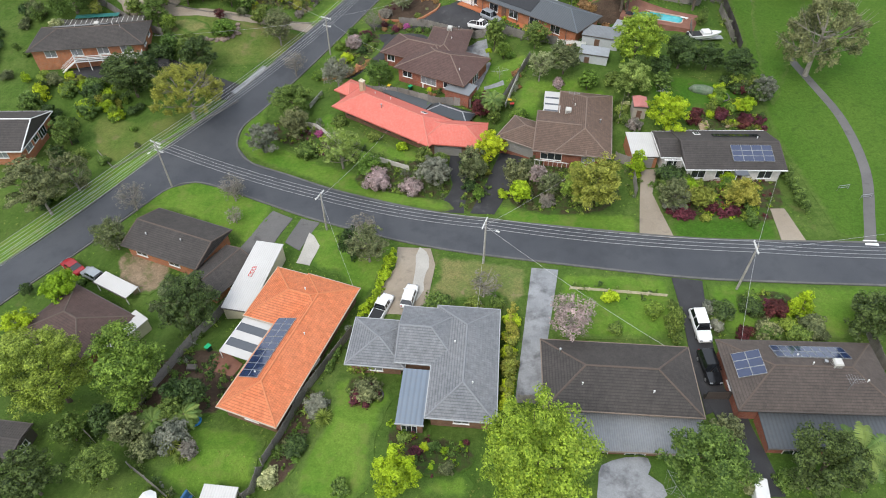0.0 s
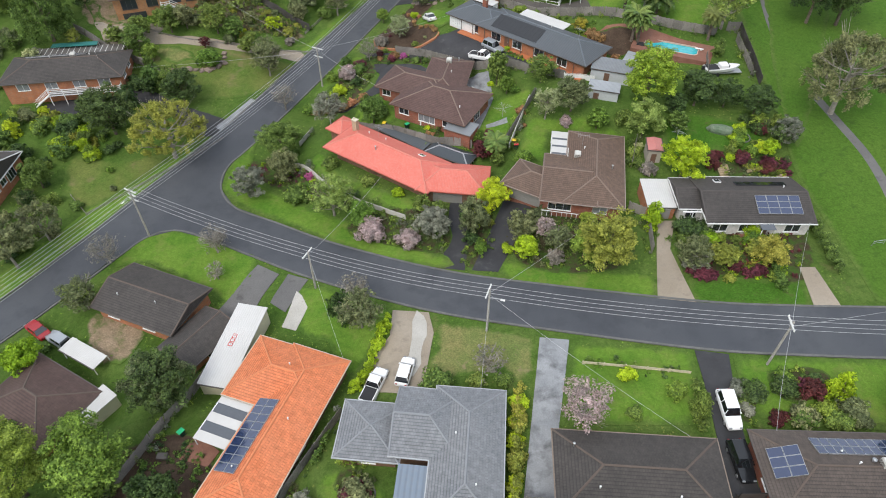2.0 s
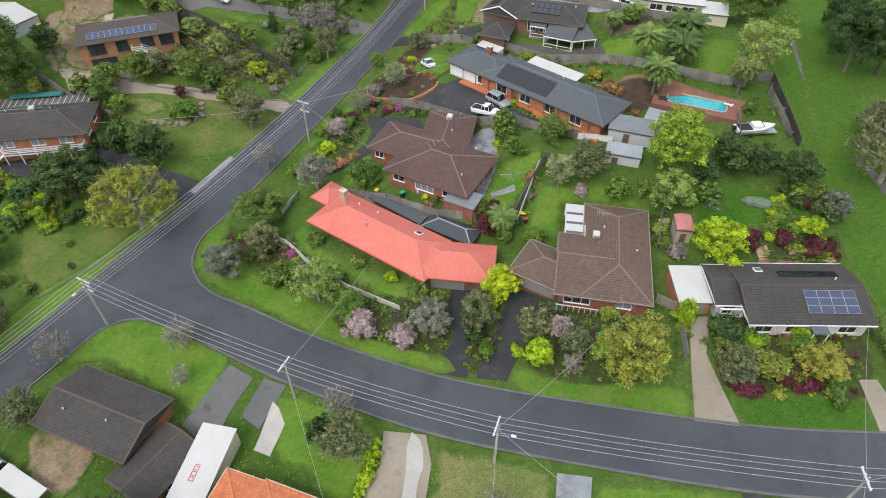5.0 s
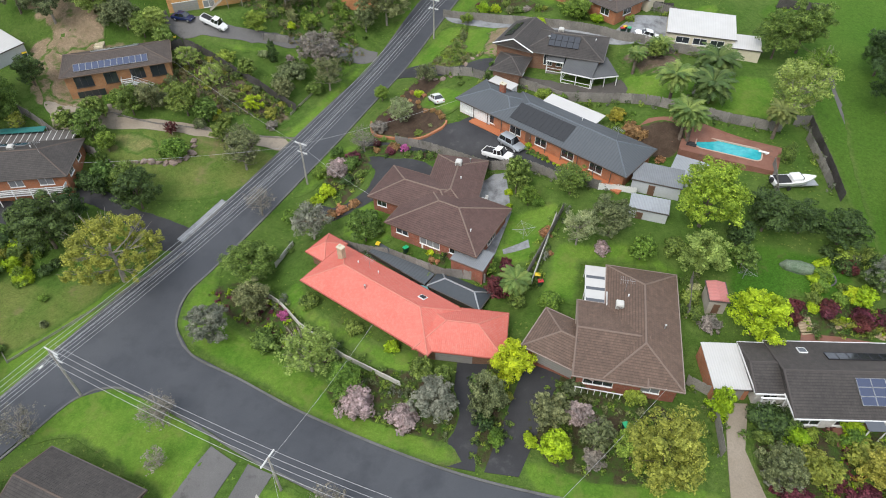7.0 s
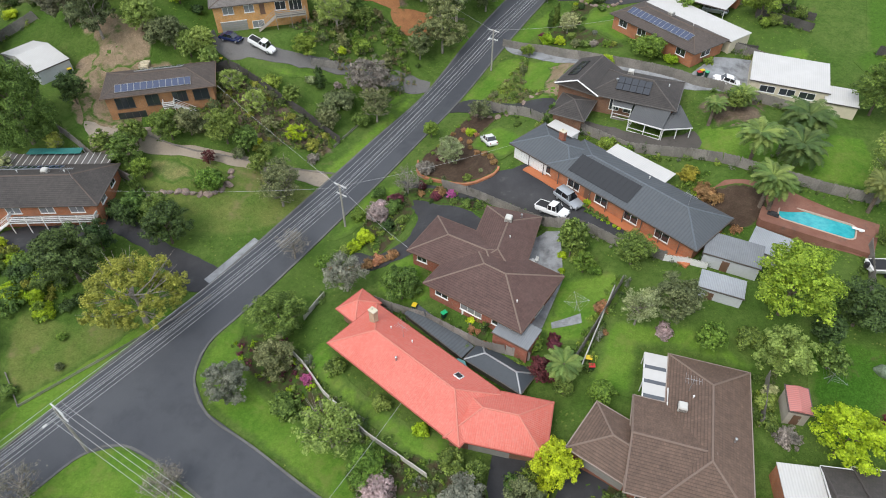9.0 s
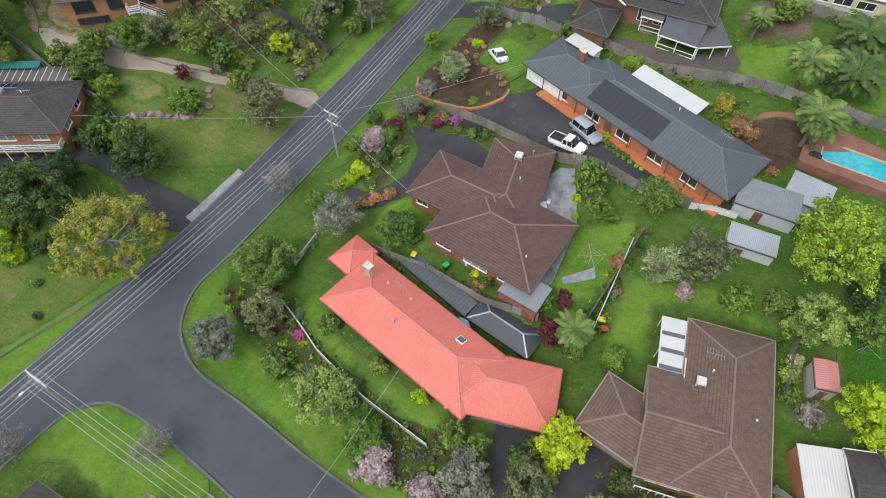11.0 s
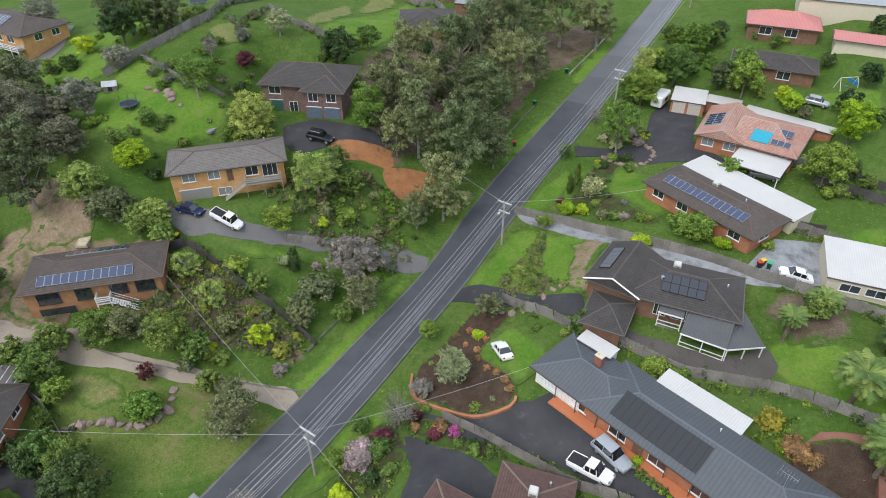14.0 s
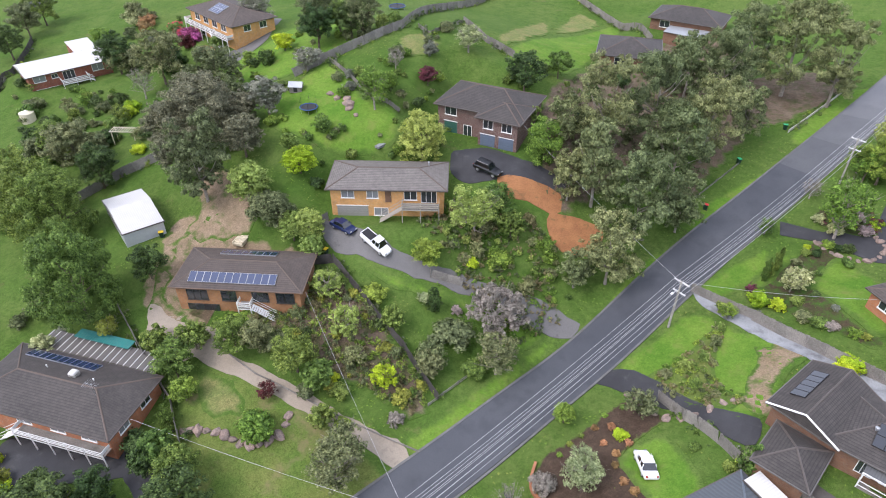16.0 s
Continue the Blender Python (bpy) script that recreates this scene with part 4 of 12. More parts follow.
patch("garden_bed", [(-35.9, 34.5), (-34.5, 36.9), (-31.9, 33.6), (-33.4, 31.9)], 0.09, M_LITTER, "raised bed of grey wood chips", "garden bed", False)
patch("lawn", [(-2.3, 29.0), (2.7, 29.6), (2.7, 27.1), (-2.3, 27.1)], 0.050, M_LAWN, "small back lawn", "lawn", True)
patch("garden_bed", [(-37.3, 45.5), (-29.5, 47.7), (-24.8, 42.2), (-27.5, 39.0), (-32.2, 37.8), (-35.8, 34.4), (-38.2, 39.0)], 0.064, M_SOIL, "dark mulched garden bed with shrubs", "garden bed", True)
patch("garden_bed", [(-11.7, 40.9), (-9.5, 38.6), (-7.2, 38.9), (-7.4, 41.5), (-9.6, 42.8), (-11.4, 42.6)], 0.078, M_MULCH, "round mulched garden bed", "garden bed", True)
patch("garden_bed", [(-5.9, 35.8), (-2.7, 34.6), (2.9, 33.3), (3.0, 30.3), (-1.4, 29.3), (-5.7, 31.6)], 0.072, M_MULCH, "mulched bed of shrubs by the house", "garden bed", True)
patch("garden_bed", [(-19.1, 34.7), (-16.6, 42.1), (-15.2, 39.4), (-16.2, 30.9), (-19.0, 29.7)], 0.040, M_SOIL, "mulched bed beside a fence", "garden bed", True)
patch("garden_bed", [(38.5, 53.4), (45.0, 53.9), (44.2, 50.7), (39.2, 49.8)], 0.054, M_MULCH, "mulched front garden bed", "garden bed", True)
patch("garden_bed", [(33.5, 51.5), (36.1, 50.2), (34.8, 46.9), (33.3, 46.9)], 0.048, M_MULCH, "strip of mulch beside the driveway", "garden bed", False)
patch("yard", [(-48.9, 67.7), (-42.0, 66.5), (-41.0, 60.7), (-44.9, 59.8), (-49.0, 63.2)], 0.052, M_EARTH, "bare sandy back yard", "yard", True)
patch("yard", [(17.0, 30.5), (21.7, 31.3), (21.7, 29.1), (22.8, 27.3), (16.0, 25.2)], 0.056, M_CONC_GREY, "stained wet concrete yard behind the charcoal house", "yard", True)
patch("yard", [(30.1, 39.8), (34.0, 39.9), (35.1, 27.1), (32.7, 27.1)], 0.060, M_DRIVE, "dark paved passage between houses", "yard", False)
patch("patio", [(-29.7, 44.6), (-28.6, 47.8), (-25.5, 45.8), (-26.4, 43.9)], 0.084, M_PAVER, "clay-paved patio", "patio", False)
patch("verge", [(-38.1, 99.3), (-36.3, 104.4), (-33.8, 111.2), (-33.6, 100.5), (-26.5, 92.7), (-15.0, 85.7), (-4.8, 79.2), (1.1, 75.1), (0.3, 73.2), (-10.9, 77.2), (-23.3, 84.8), (-33.2, 90.6), (-37.6, 94.9)], 0.058, M_LAWN, "mown grass verge round the street corner", "verge", True)
patch("lawn", [(-21.5, 101.5), (-16.6, 94.3), (-6.7, 88.5), (-3.8, 88.6), (-4.9, 84.3), (-11.8, 88.3), (-22.2, 96.0)], 0.062, M_LAWN, "green garden between the hedge and the red house", "lawn", True)
patch("driveway", [(1.6, 89.8), (5.3, 88.4), (3.2, 72.5), (-0.1, 73.3)], 0.050, M_DRIVE, "dark asphalt driveway to the red house", "driveway", False)
patch("driveway", [(9.6, 85.9), (14.3, 85.1), (7.9, 71.7), (4.2, 72.4)], 0.054, M_DRIVE, "dark asphalt driveway to the tan-roofed house", "driveway", False)
patch("lawn", [(8.1, 71.2), (8.8, 73.9), (15.7, 71.5), (28.0, 69.9), (28.2, 65.4), (21.6, 65.9), (12.5, 68.2)], 0.038, M_LAWN, "mown front verge below shrubs", "lawn", True)
patch("lawn", [(33.2, 68.4), (39.9, 68.5), (49.0, 67.5), (47.3, 63.0), (32.8, 64.2)], 0.042, M_LAWN2, "deep green front lawn below a flower bed", "lawn", False)
patch("driveway", [(31.6, 79.8), (34.2, 79.7), (32.2, 74.1), (33.2, 64.4), (28.3, 64.8), (29.6, 70.7)], 0.066, M_CONC, "pale brown concrete driveway to the white carport", "driveway", False)
patch("driveway", [(48.7, 70.1), (50.8, 70.1), (51.5, 63.3), (48.0, 63.0)], 0.070, M_CONC, "concrete driveway by the park", "driveway", False)
patch("garden_bed", [(35.0, 77.7), (41.6, 79.6), (52.1, 77.7), (48.9, 68.0), (41.3, 68.6), (32.9, 70.1)], 0.064, M_MULCH, "flower bed full of shrubs", "garden bed", True)
patch("garden_path", [(38.2, 78.1), (45.2, 78.2), (45.1, 75.8), (42.4, 73.7), (41.7, 76.7), (37.3, 76.8)], 0.098, M_PAVER, "clay-paved garden path", "garden path", True)
patch("garden_bed", [(-13.4, 86.2), (-5.0, 85.3), (0.7, 83.2), (0.7, 76.6), (-6.3, 78.3), (-14.6, 82.4)], 0.072, M_MULCH, "mulched bed of old shrubs", "garden bed", True)
patch("garden_bed", [(3.3, 85.1), (8.0, 85.6), (7.6, 77.9), (5.8, 73.2), (3.0, 73.5)], 0.040, M_MULCH, "mulched bed between the driveways", "garden bed", True)
patch("garden_bed", [(10.2, 83.0), (21.8, 82.4), (27.6, 74.4), (21.1, 70.3), (10.9, 73.3)], 0.044, M_MULCH, "mulched bed of flowering shrubs", "garden bed", True)
patch("garden_bed", [(-35.4, 100.5), (-28.4, 102.9), (-21.2, 94.8), (-15.4, 90.9), (-15.2, 87.5), (-26.8, 93.9)], 0.048, M_MULCH, "garden bed along the corner", "garden bed", True)
patch("lawn", [(7.6, 110.8), (14.8, 112.0), (16.5, 109.3), (11.4, 101.1), (6.0, 102.5), (7.7, 105.9)], 0.042, M_LAWN, "green back yard with a washing line", "lawn", True)
patch("lawn", [(14.9, 104.5), (24.2, 104.0), (32.3, 99.8), (31.4, 98.8), (21.5, 101.7), (18.2, 101.0), (16.9, 94.1), (11.8, 95.5)], 0.046, M_LAWN, "mown back yard beside the tan-roofed house", "lawn", False)
patch("lawn", [(37.4, 102.9), (43.0, 102.9), (53.1, 100.1), (53.1, 96.2), (48.3, 93.4), (44.2, 94.4), (38.3, 89.0), (35.8, 90.3), (36.1, 95.6)], 0.050, M_LAWN2, "deep green sheltered back lawn", "lawn", False)
patch("garden_bed", [(43.7, 92.8), (51.2, 93.4), (54.8, 91.1), (54.1, 89.0), (44.1, 89.0)], 0.064, M_MULCH, "terraced flower bed", "garden bed", True)
patch("parkland", [(60.7, 164.2), (67.5, 144.3), (60.5, 114.9), (59.3, 97.2), (90.1, 166.2)], 0.048, M_PARK, "wide green of the park", "parkland", True)
patch("garden_bed", [(-14.0, 137.3), (-13.2, 134.0), (-8.3, 131.6), (-4.7, 130.5), (-1.1, 131.0), (-1.0, 134.2), (-3.0, 137.6), (-5.5, 140.5), (-3.4, 144.6), (-1.8, 147.4), (-5.7, 150.0), (-10.5, 143.5)], 0.082, M_SOIL, "bare dark soil of an island bed in a brick rim", "garden bed", True)
patch("driveway", [(-16.6, 132.9), (-9.8, 130.8), (-0.8, 128.9), (2.5, 131.9), (7.7, 126.5), (10.3, 122.7), (12.7, 120.2), (12.2, 118.5), (5.8, 123.3), (-8.7, 130.1), (-14.8, 130.6)], 0.050, M_DRIVE, "wide dark asphalt forecourt", "driveway", False)
patch("driveway", [(-21.2, 117.8), (-17.3, 117.0), (-13.5, 118.4), (-12.2, 123.5), (-14.6, 128.0), (-8.5, 126.4), (-2.6, 122.9), (-0.7, 119.2), (-8.0, 119.5), (-10.4, 115.6), (-15.7, 113.4), (-21.4, 115.6)], 0.059, M_DRIVE, "curved dark asphalt driveway", "driveway", True)
patch("lawn", [(-5.5, 140.5), (-3.4, 143.5), (-1.2, 145.0), (3.4, 138.2), (1.0, 134.6), (-0.6, 133.3), (-1.8, 135.2), (-3.7, 137.7)], 0.098, M_LAWN, "bright small lawn behind the island bed", "lawn", True)
patch("garden_bed", [(-21.0, 123.7), (-16.8, 130.2), (-13.5, 127.3), (-14.0, 121.9), (-17.3, 117.0), (-19.9, 118.9)], 0.062, M_MULCH, "mulched roadside bed with clipped shrubs", "garden bed", True)
patch("lawn", [(-15.7, 112.7), (-11.7, 114.4), (-8.3, 108.9), (-8.9, 105.6), (-16.2, 109.0)], 0.046, M_LAWN, "lawn beside the brown house", "lawn", True)
patch("patio", [(4.2, 114.8), (6.6, 118.9), (8.5, 114.0), (8.4, 111.9), (6.1, 107.2), (5.3, 106.7)], 0.090, M_CONC_GREY, "grey concrete patio", "patio", False)
patch("pool_deck", [(31.7, 127.7), (37.9, 127.2), (51.3, 121.7), (48.1, 114.8), (36.6, 120.1), (29.9, 126.7)], 0.074, M_PAVER, "clay-paved pool surround", "pool deck", False)
patch("driveway", [(-72.0, 137.3), (-68.9, 136.8), (-62.3, 135.4), (-49.6, 135.0), (-37.6, 134.3), (-29.5, 133.8), (-28.5, 131.0), (-35.2, 131.9), (-49.0, 132.7), (-64.0, 133.2), (-69.7, 134.1)], 0.078, M_CONC, "curving gravelly concrete driveway up the hill", "driveway", True)
patch("driveway", [(-60.5, 121.8), (-51.4, 116.7), (-44.6, 114.5), (-39.5, 111.9), (-43.0, 108.3), (-48.1, 111.3), (-53.6, 114.8), (-61.1, 118.2)], 0.082, M_DRIVE, "dark driveway to the balcony house", "driveway", True)
patch("lawn", [(-59.6, 132.5), (-46.3, 133.5), (-30.9, 130.2), (-30.1, 125.4), (-38.5, 119.8), (-50.2, 118.6), (-57.8, 125.3)], 0.030, M_BANK, "grassy bank with a rock ring", "lawn", True)
patch("yard", [(-60.0, 131.8), (-53.8, 132.2), (-50.2, 129.6), (-54.4, 127.5)], 0.044, M_DRYGRASS, "dry bare patch of grass", "yard", True)
patch("lawn", [(-60.9, 90.0), (-66.2, 102.2), (-56.1, 101.6), (-48.4, 106.3), (-43.3, 109.4), (-49.2, 101.0), (-54.7, 93.8)], 0.038, M_BANK, "sloping lawn beside the street", "lawn", True)
patch("lawn", [(-8.9, 155.2), (-5.0, 161.5), (-1.7, 166.9), (4.0, 165.5), (12.3, 161.4), (10.4, 156.5), (9.0, 151.0), (6.1, 147.8), (-5.0, 152.4)], 0.042, M_LAWN, "bright mown lawn above the road", "lawn", True)
patch("driveway", [(-11.4, 152.4), (-6.5, 154.8), (4.8, 148.6), (7.7, 148.4), (6.9, 144.3), (0.3, 148.4), (-6.2, 150.3)], 0.066, M_DRIVE, "dark driveway to the dusky-tiled house", "driveway", True)
patch("driveway", [(-2.0, 172.3), (2.8, 169.7), (11.4, 164.3), (22.0, 158.4), (35.4, 151.4), (45.7, 146.9), (45.1, 145.6), (33.7, 150.0), (17.9, 156.8), (6.3, 164.7), (0.0, 168.6)], 0.070, M_CONC_GREY, "narrow fenced grey driveway", "driveway", True)
patch("yard", [(30.4, 154.2), (35.6, 160.3), (44.7, 160.8), (41.8, 151.7), (36.4, 150.9)], 0.074, M_CONC_GREY, "grey concrete turning yard", "yard", False)
patch("driveway", [(8.6, 189.9), (14.5, 188.5), (21.7, 192.3), (23.3, 198.6), (26.8, 203.4), (32.0, 198.4), (29.1, 187.9), (34.1, 180.9), (20.9, 182.5), (15.0, 186.0), (8.8, 186.6)], 0.078, M_DRIVE, "dark asphalt court by the garage wing", "driveway", False)
patch("garden_bed", [(13.3, 193.1), (18.9, 197.3), (22.8, 191.2), (20.0, 188.4), (14.6, 189.6)], 0.082, M_MULCH, "rock-edged flower island", "garden bed", True)
patch("lawn", [(13.3, 176.0), (16.2, 182.6), (20.1, 178.9), (21.5, 171.5), (20.6, 165.3), (17.3, 167.8), (14.6, 171.6)], 0.05, M_LAWN, "mown lawn of the long brown house", "lawn", True)
patch("lawn", [(5.6, 174.4), (9.8, 182.4), (13.4, 186.2), (10.6, 180.4), (7.6, 174.6)], 0.05, M_LAWN, "strip of mown grass above the street", "lawn", True)
patch("garden_bed", [(4.7, 172.2), (8.9, 179.8), (13.3, 185.7), (16.6, 183.6), (15.0, 180.0), (13.3, 176.0), (14.6, 171.4), (17.3, 167.4), (20.6, 164.7), (19.7, 163.2), (11.7, 168.3)], 0.038, M_MULCH, "curving bed of clipped shrubs", "garden bed", True)
patch("lawn", [(-1.0, 172.2), (6.8, 182.9), (7.6, 177.8), (2.8, 171.2)], 0.034, M_LAWN, "green verge above the driveway", "lawn", True)
patch("lawn", [(51.7, 201.0), (65.1, 201.7), (62.3, 193.3), (51.6, 195.7)], 0.038, M_LAWN, "back lawn with a play frame", "lawn", False)
patch("lawn", [(30.2, 141.0), (35.6, 140.8), (41.3, 138.8), (47.9, 140.1), (55.0, 139.9), (53.6, 129.8), (47.4, 128.6), (42.5, 128.9), (35.6, 130.6), (29.6, 135.3)], 0.042, M_LAWN, "bright green lawn under palms", "lawn", True)
patch("lawn", [(45.8, 162.3), (52.7, 165.1), (51.2, 160.6)], 0.046, M_LAWN, "back lawn", "lawn", True)
patch("driveway", [(-55.9, 159.0), (-48.1, 158.5), (-42.5, 157.9), (-34.0, 159.5), (-27.0, 161.1), (-21.4, 162.4), (-15.6, 161.0), (-17.2, 157.8), (-26.6, 158.6), (-33.6, 157.0), (-43.1, 155.3), (-48.3, 155.1), (-54.2, 156.0)], 0.070, M_PATH, "worn grey shared drive up to the yellow-brick house", "driveway", True)
patch("driveway", [(-43.2, 178.3), (-38.4, 182.4), (-31.8, 181.4), (-25.1, 182.7), (-24.7, 180.3), (-31.1, 177.8), (-38.1, 174.1), (-42.9, 176.6)], 0.074, M_DRIVE, "dark asphalt court before the hill house", "driveway", True)
patch("yard", [(-34.2, 176.2), (-29.3, 178.6), (-24.6, 179.5), (-23.9, 175.6), (-28.7, 175.1), (-32.3, 173.8)], 0.078, M_CHIP, "orange bark-chip yard", "yard", True)
patch("yard", [(-24.8, 175.2), (-17.3, 177.6), (-16.7, 172.8), (-22.2, 170.8)], 0.082, M_CHIP, "patch of orange bark chips under gum trees", "yard", True)
patch("verge", [(-30.4, 134.0), (-27.9, 138.8), (-23.5, 147.8), (-18.4, 158.3), (-17.3, 156.1), (-22.6, 143.6), (-26.5, 133.6)], 0.030, M_LAWN, "mown grass verge beside the street", "verge", True)
patch("verge", [(-5.5, 184.0), (-1.7, 192.9), (8.4, 206.6), (9.5, 204.4), (1.6, 192.3), (-2.9, 184.0)], 0.034, M_LAWN, "long mown verge", "verge", True)
patch("verge", [(8.7, 215.1), (16.0, 234.1), (22.8, 238.6), (23.1, 235.1), (17.6, 222.6), (11.0, 213.0)], 0.038, M_LAWN, "upper mown verge behind a pale kerb wall", "verge", True)
patch("yard", [(-69.9, 134.5), (-66.7, 135.9), (-60.5, 136.1), (-66.9, 137.3), (-72.1, 140.6), (-75.9, 148.9), (-70.9, 152.9), (-67.6, 153.8), (-75.1, 152.6), (-80.0, 150.9)], 0.052, M_EARTH, "sandy track between houses", "yard", True)
patch("lawn", [(-100.0, 186.5), (-99.0, 201.0), (-94.0, 214.0), (-78.0, 212.0), (-70.5, 200.0), (-75.8, 189.0), (-84.0, 184.0)], 0.046, M_LAWN, "sloping green lawn below the hill house", "lawn", True)
patch("driveway", [(-106.0, 219.0), (-101.0, 208.6), (-99.6, 202.5), (-99.6, 195.5), (-101.4, 193.2), (-105.6, 197.5), (-103.2, 203.0), (-103.8, 209.7), (-109.0, 219.0)], 0.07, M_PATH, "grey path round the side of the hill house", "driveway", True)
patch("lawn", [(-64.1, 203.0), (-61.5, 205.6), (-58.9, 205.0), (-55.3, 200.0), (-58.5, 195.7), (-62.9, 196.7)], 0.050, M_DRYGRASS, "dry worn patch in the upper paddock", "lawn", True)
patch("lawn", [(-45.0, 208.8), (-42.5, 238.8), (-32.2, 265.7), (-31.5, 225.4), (-35.4, 207.7)], 0.054, M_LAWN, "upper green paddock", "lawn", True)
patch("lawn", [(-80.0, 176.4), (-76.5, 184.0), (-73.6, 189.5), (-66.0, 184.8), (-61.5, 182.0), (-54.6, 181.2), (-53.0, 175.5), (-62.0, 170.5), (-72.0, 170.9)], 0.058, M_LAWN, "wet green back yard with a trampoline", "lawn", True)
patch("lawn", [(-45.1, 154.1), (-35.6, 156.2), (-20.2, 157.9), (-22.8, 152.7), (-31.9, 154.9), (-42.5, 153.0)], 0.062, M_LAWN, "sloping lawn below the shared drive", "lawn", True)
patch("yard", [(-70.5, 135.4), (-66.2, 137.5), (-60.5, 136.1), (-61.8, 133.1), (-68.8, 131.8)], 0.050, M_CONC, "pale turning place before the panelled house", "yard", False)
patch("verge", [(-13.6, 163.3), (-9.9, 174.5), (-5.3, 179.4), (-5.1, 175.8), (-10.2, 167.0), (-12.5, 162.2)], 0.034, M_LAWN, "strip of mown grass between road and trees", "verge", True)
patch("yard", [(31.0, 147.2), (34.6, 149.4), (40.9, 149.2), (41.2, 144.1), (35.4, 139.6), (31.5, 141.5)], 0.048, M_LITTER, "bare brown side garden below a fence", "yard", True)
patch("garden_bed", [(-4.7, 153.0), (-1.6, 157.4), (0.4, 161.5), (2.6, 166.0), (3.4, 164.5), (2.6, 159.0), (3.2, 154.5), (6.0, 150.4), (5.0, 148.9)], 0.062, M_BANK, "weedy rock garden across the lawn", "garden bed", True)
patch("garden_bed", [(-16.2, 130.8), (-8.9, 129.8), (-1.2, 125.3), (-1.7, 123.5), (-9.2, 126.7), (-15.1, 129.2)], 0.066, M_MULCH, "long mulched bed of orange shrubs", "garden bed", True)
patch("verge", [(-21.3, 130.7), (-16.3, 131.7), (-18.8, 126.1), (-23.1, 121.0), (-25.6, 120.1), (-23.9, 123.7)], 0.050, M_LAWN, "bright grass by the pole", "verge", True)
patch("yard", [(-34.0, 205.7), (-21.1, 249.1), (-5.4, 253.7), (1.7, 244.3), (-2.3, 220.9), (-12.2, 201.8), (-17.9, 187.0), (-22.7, 176.6), (-27.4, 178.9), (-32.0, 192.3)], 0.059, M_LITTER, "leaf-strewn ground under gum trees", "yard", True)
patch("yard", [(-3.5, 235.7), (9.4, 247.0), (18.6, 239.9), (8.8, 221.6), (2.3, 214.7), (-5.1, 190.0), (-9.7, 189.2), (-4.3, 210.4)], 0.078, M_LITTER, "bare leaf-strewn bank", "yard", True)
patch("yard", [(-85.2, 162.5), (-70.2, 159.1), (-65.6, 154.3), (-69.3, 150.9), (-75.7, 149.3), (-76.7, 153.8)], 0.082, M_EARTH, "trampled earth track through the grass", "yard", True)
patch("yard", [(-76.8, 146.9), (-67.7, 151.6), (-58.5, 153.7), (-54.9, 151.3), (-72.1, 144.9), (-71.6, 139.4), (-70.4, 135.6), (-74.5, 137.9)], 0.045, M_EARTH, "worn earth in front of the panelled house", "yard", True)
patch("yard", [(-60.9, 139.8), (-52.1, 149.8), (-44.8, 150.2), (-37.6, 146.7), (-30.0, 141.5), (-29.9, 138.0), (-38.2, 138.2), (-46.7, 138.2), (-54.7, 138.2)], 0.044, M_LITTER, "overgrown bank with bare soil", "yard", True)
patch("yard", [(-49.8, 220.2), (-51.3, 255.7), (-45.2, 239.7), (-46.2, 213.6)], 0.062, M_DRYGRASS, "bare brown patches in the upper paddock", "yard", True)
patch("yard", [(-45.5, 245.9), (-45.0, 266.2), (-37.6, 261.1), (-42.7, 246.1)], 0.066, M_DRYGRASS, "bare brown patch in the upper paddock", "yard", True)
patch("driveway", [(-194.9, 208.7), (-192.3, 222.4), (-191.1, 232.0), (-197.1, 230.7), (-209.2, 228.0), (-201.5, 215.8)], 0.070, M_DRIVE, "far asphalt driveway at the top of the hill", "driveway", True)
patch("driveway", [(1.4, 131.1), (4.6, 133.3), (5.6, 132.0), (18.9, 118.2), (18.0, 116.5), (13.7, 117.7), (6.6, 123.1), (2.2, 125.1), (-8.8, 128.2), (-9.0, 130.8), (-4.8, 130.9)], 0.079, M_DRIVE, "dark asphalt forecourt along the verandah", "driveway", False)
patch("driveway", [(-75.8, 114.0), (-72.7, 116.5), (-66.1, 117.6), (-61.0, 119.3), (-56.9, 118.8), (-59.2, 116.1), (-64.8, 112.8), (-70.2, 109.5)], 0.088, M_DRIVE, "wide dark asphalt court below the balcony", "driveway", True)
patch("yard", [(-68.9, 133.1), (-67.5, 135.7), (-63.8, 136.8), (-57.6, 138.1), (-58.9, 135.3), (-62.5, 132.3), (-66.9, 132.0)], 0.097, M_CONC, "pale concrete apron at the top of the drive", "yard", True)
patch("yard", [(12.5, 141.9), (15.5, 141.0), (18.5, 139.9), (24.0, 138.2), (29.6, 140.2), (30.2, 137.4), (27.7, 134.9), (19.0, 136.8), (12.3, 140.0)], 0.07, M_STAINED, "worn grey-brown paving below the verandah", "yard", True)
patch("yard", [(7.7, 161.1), (10.9, 165.1), (13.1, 164.4), (10.3, 156.9), (9.3, 152.1), (11.1, 151.0), (9.3, 149.3), (5.8, 150.0)], 0.054, M_EARTH, "rocky earth edge of the lawn bed", "yard", True)
patch("driveway", [(-3.6, 65.2), (-2.4, 64.1), (-2.0, 61.7), (-2.5, 58.6), (-3.4, 54.1), (-4.9, 54.2), (-4.1, 58.0), (-3.9, 61.0)], 0.098, M_CONC_PALE, "pale curved strip of newer concrete", "driveway", True)
patch("patio", [(7.0, 120.7), (8.8, 120.0), (9.1, 113.6), (9.3, 111.7), (6.5, 103.2), (4.8, 101.4), (4.5, 102.5), (7.7, 111.4), (3.8, 113.8), (4.7, 118.8)], 0.087, M_CONC_GREY, "grey concrete patio beside the brown house", "patio", False)
